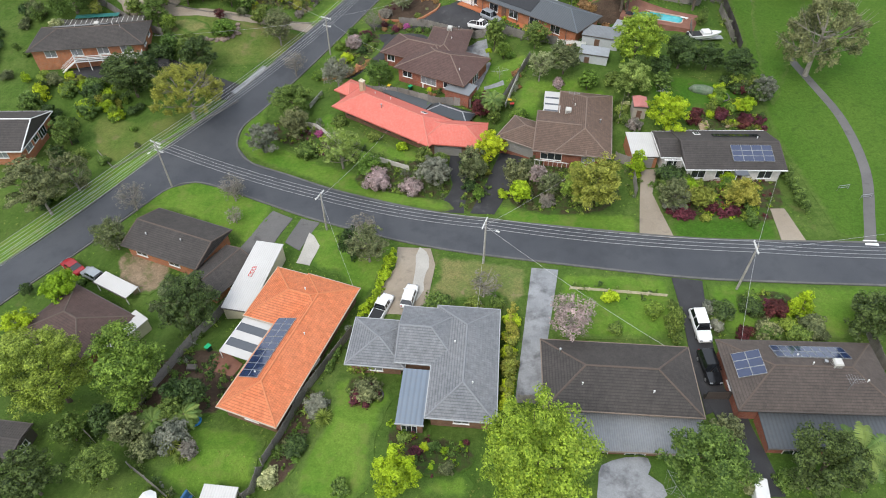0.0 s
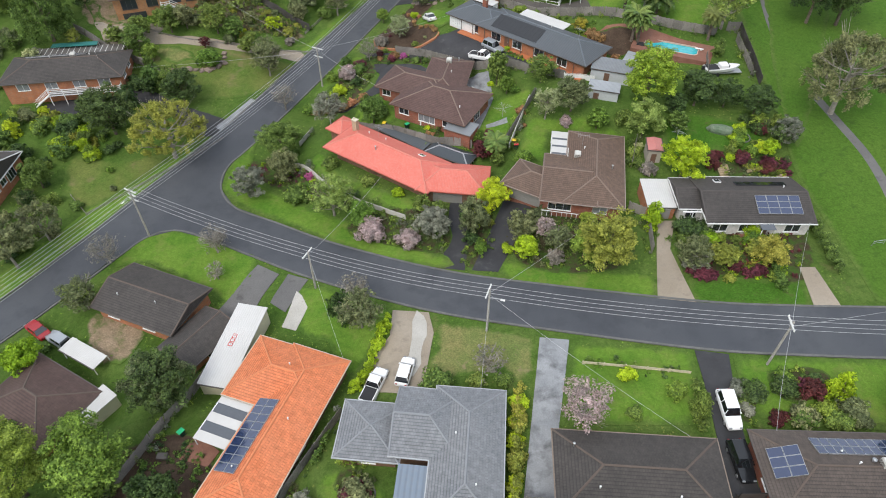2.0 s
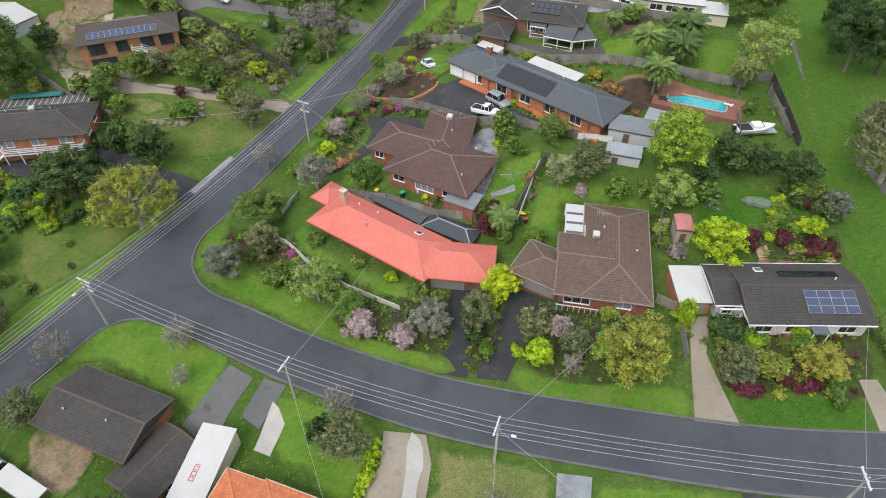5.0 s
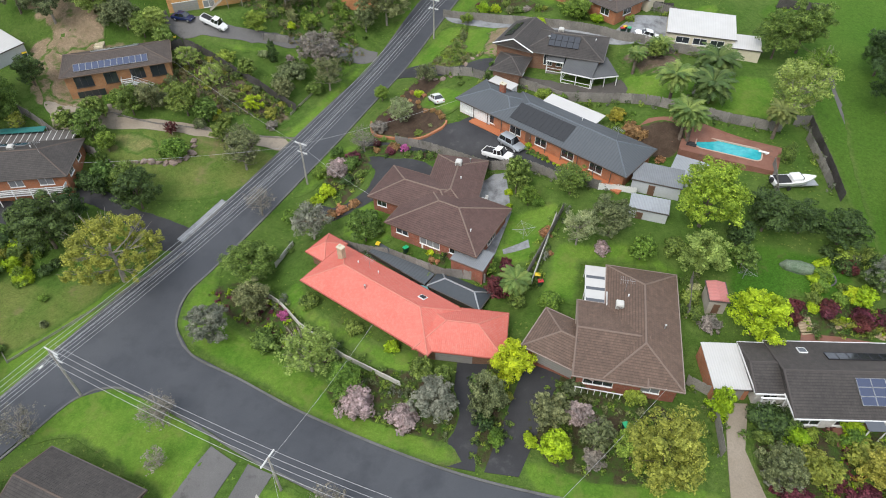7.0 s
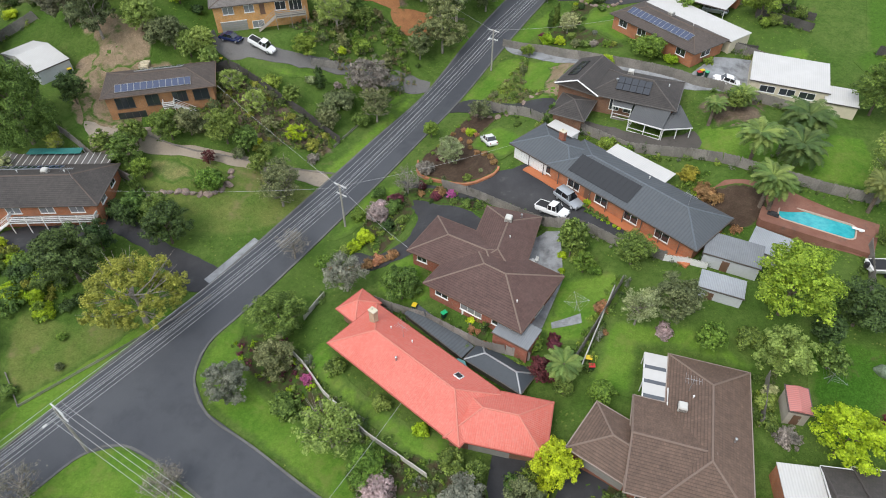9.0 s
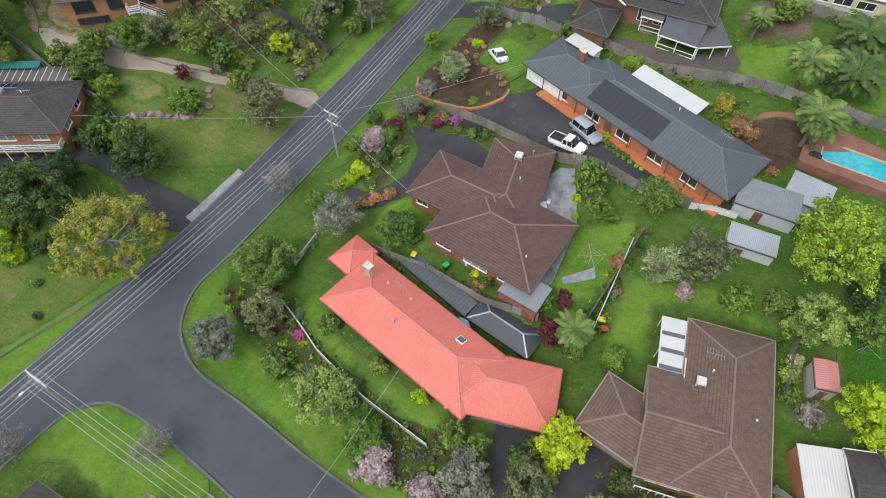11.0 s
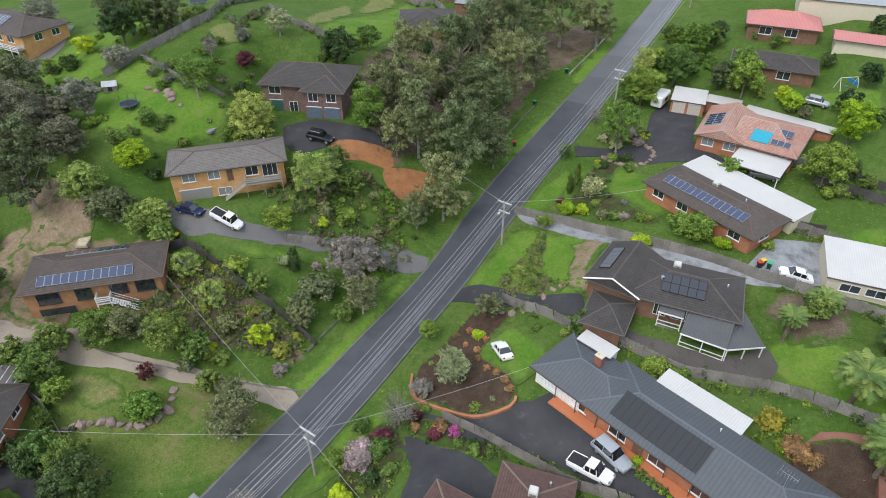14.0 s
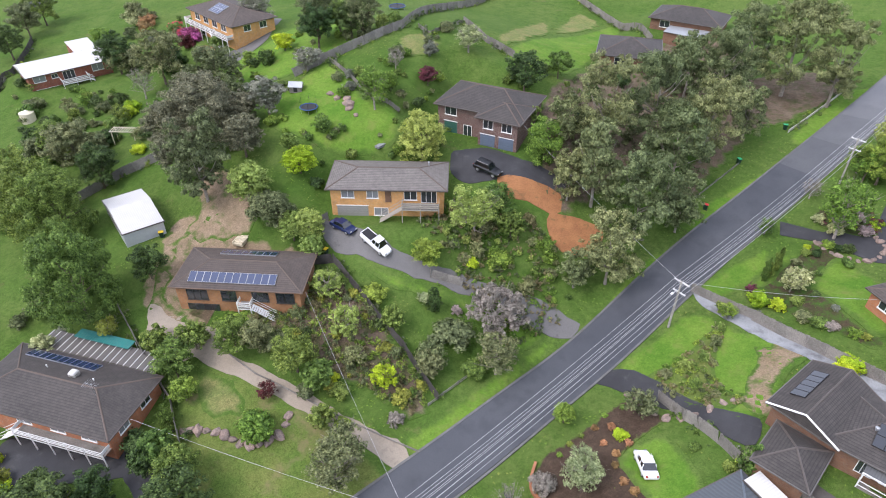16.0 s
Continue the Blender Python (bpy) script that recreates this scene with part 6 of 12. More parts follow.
# -- the dark-tiled gabled house by the park
B = PLAN["park"]
PARK_HOUSE = house("low pale-brick house with a dark brown gabled tile roof", B, TILE_DARK, BRICK_WHITE,
      [(0, "f", a, 2.2, 1.6, 0.5, "window") for a in (2.2, 6.0, 12.5)] + [(0, "f", 8.6, 0.95, 2.1, 0, "door"), (1, "f", 2.0, 1.6, 1.6, 0.5, "window"), (0, "r", 5, 1.6, 1.2, 0.9, "window")], CAP_DARK, M_WHITE)
roof_things(B[0], [("vent", 12.4, 6.4), ("skylight", 3.6, 8.6)], "fittings on the dark roof")
PARK = B
B = PLAN["park_carport"]
house("white flat-roofed carport with orange brick sides", B, ROOF_WHITE, BRICK_ORANGE, [(0, "f", 2.1, 2.8, 2.1, 0, "garage_grey")], category="carport")
# -- the terracotta house
B = PLAN["terracotta"]
TERRA_HOUSE = house("house with a bright terracotta tiled hip roof and brown brick walls", B, TILE_ORANGE, BRICK_BROWN,
      [(0, "f", 4, 1.8, 1.3, 0.8, "window"), (0, "r", 5, 2.0, 1.3, 0.8, "window"), (0, "r", 10, 2.0, 1.3, 0.8, "window"), (1, "r", 4.5, 2.0, 1.3, 0.8, "window"), (1, "b", 4, 1.8, 1.3, 0.8, "window"), (0, "l", 4, 1.6, 1.2, 0.9, "window")], CAP_ORANGE, plain("cream_gutter", (0.5, 0.42, 0.33), 0.5))
TERRA = B
roof_things(B[0], [("vent", 5.2, 12.0), ("vent", 2.4, 5)], "fittings on the terracotta roof")
roof_things(B[1], [("vent", 6.5, 5.4)], "fittings on the terracotta roof")
B = PLAN["long_carport"]
house("long white steel carport beside the terracotta house", B, ROOF_WHITE, M_CREAM, category="carport")
# -- the slate-tiled house
B = PLAN["slate"]
house("L-shaped house with slate-grey tiles and brown brick walls", B, [TILE_GREY, TILE_GREY, TILE_GREY, sheet_metal("blue_grey_patio_roof", (0.16, 0.2, 0.25), (0.18, 0.22, 0.27), 0.6, 0.5)], BRICK_BROWN,
      [(0, "f", 4, 1.8, 1.3, 0.8, "window"), (2, "f", 3.5, 1.8, 1.3, 0.8, "curtain"), (0, "r", 4, 1.6, 1.2, 0.9, "window"), (0, "r", 10, 1.6, 1.2, 0.9, "window"), (2, "b", 3.5, 4.6, 2.1, 0, "garage"), (3, "f", 1.5, 1.8, 2.0, 0, "slider")], CAP_GREY, plain("pale_gutter", (0.4, 0.41, 0.42), 0.5))
roof_things(B[0], [("vent", 2.6, 9.5), ("vent", 5, 4)], "fittings on the slate roof")
# -- the charcoal-tiled house with the long hip
B = PLAN["charcoal"]
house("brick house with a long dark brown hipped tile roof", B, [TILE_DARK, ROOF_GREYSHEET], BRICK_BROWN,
      [(0, "b", a, 2.0, 1.4, 0.7, "window") for a in (4, 9, 14)] + [(1, "f", a, 2.2, 1.7, 0.3, "window") for a in (3, 7, 11)], CAP_BROWN, plain("tan_gutter2", (0.22, 0.17, 0.13), 0.5))
roof_things(B[0], [("vent", 4.2, 2.6), ("vent", 12, 2.2), ("flue", 2, 7)], "fittings on the charcoal roof")
# -- the brown house with panels beside it
B = PLAN["panelled"]
PANEL9_HOUSE = house("brick house with a wide brown hipped tile roof", B, [TILE_BROWN, ROOF_SLATE], BRICK_RED,
      [(0, "b", a, 2.0, 1.4, 0.7, "window") for a in (4, 9, 14)] + [(1, "f", a, 2.4, 1.8, 0.2, "window") for a in (3, 8, 13)] + [(0, "l", 4, 1.6, 1.2, 0.9, "window")], CAP_BROWN)
roof_things(B[0], [("vent", 9.0, 5.0), ("turbine", 10.6, 5.4), ("cooler", 11.6, 5.0), ("antenna", 12.2, 2.4), ("vent", 14.5, 3.2), ("vent", 8, 6.5)], "fittings on the wide brown roof")
PANEL9 = B
# -- the gabled house at the bend
B = PLAN["bend"]
house("brick house with two dark brown gabled tile roofs", B, TILE_DARK, BRICK_ORANGE,
      [(0, "f", 3, 2.0, 1.3, 0.8, "window"), (0, "f", 9, 2.0, 1.3, 0.8, "window"), (1, "r", 4, 1.6, 1.2, 0.8, "window"), (0, "b", 4, 2.0, 1.3, 0.8, "window")], CAP_BROWN, M_GUTTER)
roof_things(B[0], [("vent", 3, 2.6), ("vent", 9, 3.2)], "fittings on the gabled roofs")
# -- the maroon-roofed house at the lower left
B = PLAN["maroon"]
house("house with a maroon hipped tile roof", B, TILE_MAROON, BRICK_RED, [(0, "b", 4, 2.0, 1.3, 0.8, "window"), (0, "r", 4, 1.8, 1.3, 0.8, "window")], CAP_BROWN)
B = PLAN["maroon_awning"]
house("white steel awning roof against the maroon house", B, ROOF_WHITE, M_CREAM, category="carport")
B = PLAN["narrow_carport"]
house("narrow white ribbed carport roof over parked cars", B, ROOF_WHITE, None, category="carport")
# -- the house at the far left of the first street
B = PLAN["west"]
house("brick house with a dark tiled roof and white barge boards", B, TILE_DARK, BRICK_ORANGE, [(0, "f", 3, 2.0, 1.5, 0.6, "curtain"), (0, "f", 8, 2.4, 2.1, 0, "slider"), (0, "f", 5.5, 1.6, 1.4, 0.7, "window"), (0, "l", 4, 1.8, 1.5, 0.7, "curtain"), (0, "r", 4, 1.8, 1.5, 0.7, "curtain")], M_WHITE, M_WHITE)
# -- the two-storey house with the white balcony
B = PLAN["lodge"]
LODGE = B[0]
LODGE_HOUSE = house("two-storey orange brick house with a dark tiled hip roof", B, TILE_DARK, BRICK_ORANGE,
      [(0, "f", a, 2.2, 1.5, 0.7, "curtain") for a in (4, 9, 14, 18.5)] + [(0, "r", 3, 1.8, 1.4, 0.8, "curtain"), (0, "r", 7, 1.8, 1.4, 0.8, "window")], CAP_BROWN)
roof_things(LODGE, [("cooler", 12.5, 6.5), ("vent", 15.5, 6.4), ("antenna", 17.5, 4.4), ("vent", 8, 6.8)], "fittings on the balcony house's roof")
# -- the brown-tiled house with a row of panels
B = PLAN["sunny"]
SUNNY = B[0]
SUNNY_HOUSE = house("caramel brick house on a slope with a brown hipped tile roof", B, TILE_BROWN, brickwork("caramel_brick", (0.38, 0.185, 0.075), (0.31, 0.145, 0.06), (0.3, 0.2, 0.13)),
      # the low wide dark window stands in for the shaded open undercroft
      [(0, "f", 3.5, 3.0, 2.1, 0, "window"), (0, "f", 8, 2.2, 2.1, 0, "window"), (0, "f", 12.5, 2.4, 2.1, 0, "slider"), (0, "f", 16, 2.6, 2.1, 0, "window"), (0, "f", 4, 4.6, 2.0, -2.8, "window"), (0, "r", 5, 1.8, 1.3, 0.8, "window")], CAP_BROWN, plain("brown_gutter2", (0.14, 0.09, 0.06), 0.5), frame_mat=plain("dark_frame", (0.05, 0.045, 0.04), 0.5))
# -- the yellow-brick split-level house
B = PLAN["gold"]
GOLD = B[0]
house("two-storey yellow brick house with a grey-brown tiled roof", B, roof_tiles("grey_brown_tiles", (0.13, 0.115, 0.105), (0.155, 0.14, 0.125), (0.2, 0.18, 0.16)), BRICK_YELLOW,
      [(0, "f", 3.2, 2.0, 1.4, 0.7, "curtain"), (0, "f", 7.0, 1.8, 1.4, 0.7, "curtain"), (0, "f", 9.4, 0.95, 2.1, 0, "door"), (0, "f", 12.8, 2.0, 1.6, 0.5, "window"), (0, "f", 15.6, 2.4, 2.1, 0, "slider"), (0, "f", 8.2, 2.2, 1.4, -2.4, "curtain"), (0, "f", 3.8, 4.8, 2.0, -2.7, "garage_grey"), (0, "l", 5, 1.6, 1.2, 0.9, "window")], CAP_BROWN, M_GUTTER)
roof_things(GOLD, [("flue", 15.4, 6.0)], "fittings on the yellow-brick house's roof")
# -- the dark brick house on the hill
B = PLAN["plum"]
house("two-storey dark brick house with a dark hipped tile roof", B, TILE_DARK, brickwork("plum_brick", (0.16, 0.085, 0.07), (0.12, 0.065, 0.055), (0.26, 0.23, 0.2)),
      [(1, "f", 2.3, 1.8, 1.6, 0.6, "window"), (1, "f", 5.6, 1.8, 1.6, 0.6, "window"), (1, "f", 2.3, 2.6, 2.1, -2.6, "garage_blue"), (1, "f", 5.6, 2.6, 2.1, -2.6, "garage_blue"), (0, "f", 3, 2.4, 2.1, -2.6, "garage_green"), (0, "f", 3, 2.2, 1.4, 0.7, "window"), (0, "f", 6.2, 1.6, 2.0, -2.6, "window")], CAP_BROWN)
# -- the dark-tiled house with a gable and a verandah across the road
B = PLAN["dusk"]
DUSK = B
DUSK_HOUSE = house("brick house with dark grey-brown tiled roofs and a sheeted verandah", B, TILE_DARK, BRICK_BROWN,
      [(1, "l", 4, 1.8, 1.3, 0.8, "window"), (2, "l", 3.5, 1.6, 1.2, 0.8, "window"), (2, "r", 3.4, 1.4, 1.2, 0.8, "window"), (0, "f", 7.4, 2.6, 2.0, 0.1, "slider"), (0, "f", 10.8, 2.4, 2.0, 0.1, "window"), (0, "f", 4.6, 1.6, 2.0, 0.1, "slider"), (0, "r", 5, 1.8, 1.3, 0.8, "window")], M_GUTTER, plain("grey_gutter", (0.12, 0.11, 0.1), 0.5))
b = B[1]
part("bargeboard", tube(bmesh.new(), [(-0.05, -0.06, b.eave - 0.02), (b.L / 2, -0.06, b.top - 0.02), (b.L + 0.05, -0.06, b.eave - 0.02)], 0.13, 4), M_WHITE, DUSK_HOUSE, "white bargeboard").matrix_basis = DUSK_HOUSE.matrix_basis.inverted() @ b.m
roof_things(B[0], [("cooler", 5.5, 7.2), ("turbine", 4, 3.4), ("vent", 12, 5.6)], "fittings on the dark grey roof")
# -- the brown house with panels and the long white carport
B = PLAN["rowan"]
ROWAN = B[0]
ROWAN_HOUSE = house("orange brick house with a long brown hipped tile roof", B, TILE_BROWN, BRICK_ORANGE,
      [(0, "f", a, 2.0, 1.4, 0.8, "window") for a in (3, 7.5, 12, 16.5)] + [(0, "r", 4, 2.4, 1.4, 0.8, "window")], CAP_BROWN)
roof_things(ROWAN, [("cooler", 8.5, 6.6), ("vent", 14, 6.0)], "fittings on the long brown roof")
B = PLAN["rowan_carport"]
house("long white steel carport roof", B, ROOF_WHITE, M_CREAM, category="carport")
# -- the weathered red-tiled house with a double garage
B = PLAN["rust"]
RUST_HOUSE = house("brick house with weathered red tiled roofs and a garage wing", B, [TILE_MIXRED, TILE_MIXRED, ROOF_WHITE, ROOF_WHITE, ROOF_WHITE], BRICK_ORANGE,
      [(0, "f", 8, 2.2, 1.5, 0.6, "window"), (0, "r", 5, 1.8, 1.3, 0.8, "window"), (1, "l", 4, 1.6, 1.2, 0.9, "window"), (1, "l", 9, 1.6, 1.2, 0.9, "window"), (2, "f", 1.7, 2.3, 2.1, 0, "garage"), (2, "f", 4.5, 2.3, 2.1, 0, "garage"), (1, "f", 2.4, 2.0, 1.4, 0.7, "curtain"), (1, "f", 6.0, 2.0, 1.4, 0.7, "curtain")], plain("ridge_faded", (0.42, 0.3, 0.25), 0.8))
RUST = B
B = PLAN["rust_carport"]
house("square white carport roof on thin posts", B, ROOF_WHITE, None, category="carport")
# -- the white sheds by the back fence
B = PLAN["white_shed"]
house("large white flat-roofed shed with cream walls", B, ROOF_WHITE, M_CREAM, [(0, "f", 3, 2.4, 1.2, 0.7, "window"), (0, "f", 6, 2.4, 1.2, 0.7, "window"), (0, "f", 9, 2.4, 1.2, 0.7, "window")], category="shed")
# -- far houses up the hill
B = PLAN["far_red"]
house("far house with a faded red tiled roof and a white balcony", B, ROOF_PINK, BRICK_BROWN, [(0, "f", 4, 2.4, 1.6, 0.5, "window"), (0, "f", 9, 2.4, 1.6, 0.5, "window")], CAP_RED)
B = PLAN["far_dark"]
house("far brick house with a dark tiled roof", B, TILE_DARK, BRICK_BROWN, [(0, "f", 4, 2.4, 1.6, 0.5, "window"), (0, "f", 10, 2.4, 1.6, 0.5, "window")], CAP_BROWN)
B = PLAN["far_shed"]
house("far shed with a faded red steel roof and pale walls", B, ROOF_PINK, M_CREAM, category="shed")
B = PLAN["far_units"]
house("far row of pale flat-roofed units", B, ROOF_ZINC, M_CREAM, category="shed")
B = PLAN["far_white"]
house("red brick house with a white steel roof and a white porch", B, ROOF_WHITE, BRICK_RED, [(0, "f", 2.8, 2.6, 1.5, 0.8, "curtain"), (0, "f", 9, 2.6, 2.1, 0, "slider"), (0, "f", 6.0, 1.4, 1.0, 1.0, "window"), (0, "f", 15.5, 2.6, 1.6, 0.6, "curtain"), (0, "f", 4.0, 5.0, 2.0, -2.9, "garage")])
FAR_WHITE = B[0]
B = PLAN["hill"]
HILL = B[0]
HILL_HOUSE = house("two-storey cream brick house with a brown tiled roof and balcony", B, TILE_BROWN, BRICK_YELLOW, [(0, "f", a, 2.2, 1.6, 0.5, "window") for a in (4, 8, 12, 16)] + [(0, "f", a, 2.4, 2.0, -2.8, "window") for a in (5, 10, 15)] + [(0, "r", 4, 1.8, 1.4, 0.7, "window"), (0, "r", 8, 1.8, 1.4, 0.7, "window")], CAP_BROWN)
B = PLAN["far_grey"]
house("far house with a grey tiled roof and a steel-roofed porch", B, [TILE_DARK, ROOF_ZINC], BRICK_BROWN, [(0, "f", 4, 2.4, 1.6, 0.5, "window")], CAP_BROWN)
B = PLAN["far_brown"]
house("far house with a brown tiled roof behind the gum trees", B, TILE_DARK, BRICK_BROWN, [(0, "f", 5, 2.4, 1.6, 0.5, "window")], CAP_BROWN)
# -- sheds
B = PLAN["shed_small"]
house("small garden shed of pale galvanised steel", B, ROOF_ZINC, plain("pale_steel_wall", (0.5, 0.52, 0.53), 0.5), [(0, "f", 1.6, 0.95, 1.8, 0, "door")], category="shed")
B = PLAN["workshop"]
house("grey steel workshop with a ribbed lean-to roof", B, [ROOF_GREYSHEET, ROOF_ZINC], plain("pale_steel_wall", (0.5, 0.52, 0.53), 0.5), [(0, "f", 3, 0.95, 1.9, 0, "door")], category="shed")
B = PLAN["shed_red"]
house("little garden shed with a red and white steel roof", B, ROOF_PINK, plain("shed_wall", (0.4, 0.36, 0.3), 0.6), [(0, "f", 1.1, 0.8, 1.7, 0, "door")], category="shed")
B = PLAN["shed_pale"]
house("pale grey steel garden shed with a ribbed roof", B, ROOF_WHITE, plain("pale_steel_wall", (0.5, 0.52, 0.53), 0.5), [(0, "f", 5, 3.0, 2.1, 0, "garage_grey")], category="shed")

B = PLAN["shed_white"]
house("small white-roofed garden shed by a paling fence", B, ROOF_WHITE, plain("shed_wall", (0.4, 0.36, 0.3), 0.6), [(0, "b", 1.8, 0.9, 1.8, 0, "door")], category="shed")
B = PLAN["shed_dark"]
house("dark-roofed timber garage beside big trees", B, TILE_DARK, M_GUTTER, [(0, "r", 2.1, 1.2, 1.0, 0.8, "window")], CAP_DARK, category="shed")

# ---- plants ----
def leaf_cloud(name, lobes, n, leaf, material, seed, ragged=0.25, droop=0.0, inner=0.12, twigs=7):
    """A crown of small bent leaves in tufts over lobes (x, y, z, radius across, radius up), uneven and with gaps between the tufts."""
    rng = np.random.RandomState(seed)
    lob = np.array(lobes, float)
    d = rng.normal(size=(len(lob), twigs, 3)) + np.array([0, 0, 0.35])
    d /= np.linalg.norm(d, axis=2)[:, :, None]
    size = lob[:, None, [3, 3, 4]] * np.ones((1, twigs, 1))
    reach = 0.72 + 0.3 * rng.random((len(lob), twigs, 1)) + ragged * np.abs(rng.normal(size=(len(lob), twigs, 1))) * 0.5
    mid = (lob[:, None, :3] + d * reach * size).reshape(-1, 3)
    own = (size * (0.3 + 0.22 * rng.random((len(lob), twigs, 1)))).reshape(-1, 3)
    area = own[:, 0] * (own[:, 0] + own[:, 2])
    which = rng.choice(len(mid), n, p=area / area.sum())
    e = rng.normal(size=(n, 3))
    e /= np.linalg.norm(e, axis=1)[:, None]
    r = (0.55 + 0.5 * rng.random(n) + ragged * (rng.random(n) < 0.08) * rng.random(n) * 1.8)[:, None]
    c = mid[which] + e * r * own[which]
    deep = rng.random(n) < inner
    base = lob[which // twigs, :3] + e * lob[which // twigs][:, [3, 3, 4]] * (0.55 * rng.random(n) ** 0.4)[:, None]
    c[deep] = base[deep]
    c[:, 2] -= droop * rng.random(n) * lob[which // twigs, 4]
    nrm = e + 0.6 * d.reshape(-1, 3)[which] + 0.45 * rng.normal(size=(n, 3)) + np.array([0, 0, 0.4])
    nrm /= np.linalg.norm(nrm, axis=1)[:, None]
    a = np.cross(nrm, rng.normal(size=(n, 3)))
    a /= np.linalg.norm(a, axis=1)[:, None]
    b = np.cross(nrm, a)
    s = leaf * (0.6 + 0.8 * rng.random(n))[:, None]
    k = rng.normal(size=(n, 1)) * 0.22
    v = np.stack([c - a * s * 0.5 - b * s * 0.2, c + a * s * 0.5 - b * s * (0.2 + k), c + a * s * k + b * s * 0.75 + nrm * s * 0.15], 1).reshape(-1, 3)
    f = np.arange(3 * n).reshape(-1, 3)
    me = bpy.data.meshes.new(name)
    me.from_pydata(v.tolist(), [], f.tolist())
    me.materials.append(material)
    return me


def lobes_of(kind, rng):
    """Where the clumps of a crown of that habit sit, in a crown one unit in radius and two high, its foot at 0."""
    out = []
    if kind == "cone":
        for k in range(9):
            z = 0.08 + k * 0.205
            r = 0.95 * (1 - z / 2.05) ** 0.8
            m = max(1, int(7 * r))
            for j in range(m):
                a = 2 * math.pi * (j + rng.random()) / m
                out.append((0.62 * r * math.cos(a), 0.62 * r * math.sin(a), z + 0.05 * rng.normal(), 0.42 * r + 0.05, 0.2))
    elif kind == "column":
        for k in range(8):
            z = 0.15 + k * 0.23
            out.append((0.1 * rng.normal(), 0.1 * rng.normal(), z, 0.75 * (1 - abs(z - 0.9) ** 2 / 1.6) + 0.08, 0.3))
    elif kind == "gum":
        for k in range(34):
            a, z = 2.4 * k + rng.random(), 0.12 + 1.75 * rng.random()
            q = 0.9 * math.sqrt(rng.random()) * (1.05 - abs(z - 0.9) * 0.42)
            out.append((q * math.cos(a), q * math.sin(a), z, 0.2 + 0.15 * rng.random(), 0.11 + 0.09 * rng.random()))
    elif kind == "dense":
        for k in range(46):
            a, z = 2.4 * k + 0.5 * rng.random(), 0.14 + 1.6 * (k + rng.random()) / 46
            q = 0.76 * math.sqrt(max(0.02, 1 - ((z - 0.75) / 1.08) ** 2)) * (0.62 + 0.38 * rng.random())
            out.append((q * math.cos(a), q * math.sin(a), z, 0.22 + 0.1 * rng.random(), 0.17 + 0.08 * rng.random()))
    elif kind == "wispy":
        for k in range(64):
            a, z = 2.4 * k + rng.random(), 0.3 + 1.5 * rng.random()
            q = 0.92 * math.sqrt(max(0.06, 1 - ((z - 0.75) / 1.12) ** 2)) * (0.3 + 0.7 * math.sqrt(rng.random()))
            out.append((q * math.cos(a), q * math.sin(a), z, 0.08 + 0.1 * rng.random(), 0.1 + 0.08 * rng.random()))
    elif kind == "mound":
        for k in range(8):
            a = 2.4 * k
            q = 0.5 * math.sqrt(rng.random())
            out.append((q * math.cos(a), q * math.sin(a), 0.62 + 0.35 * rng.random(), 0.48 + 0.14 * rng.random(), 0.55 + 0.1 * rng.random()))
    else:
        for k in range(24):
            a, z = 2.4 * k + 0.7 * rng.random(), 0.3 + 1.45 * (k + rng.random()) / 24
            q = 0.78 * math.sqrt(max(0.05, 1 - ((z - 0.95) / 1.0) ** 2)) * (0.45 + 0.55 * rng.random())
            out.append((q * math.cos(a), q * math.sin(a), z, 0.2 + 0.2 * rng.random(), 0.18 + 0.16 * rng.random()))
    return out


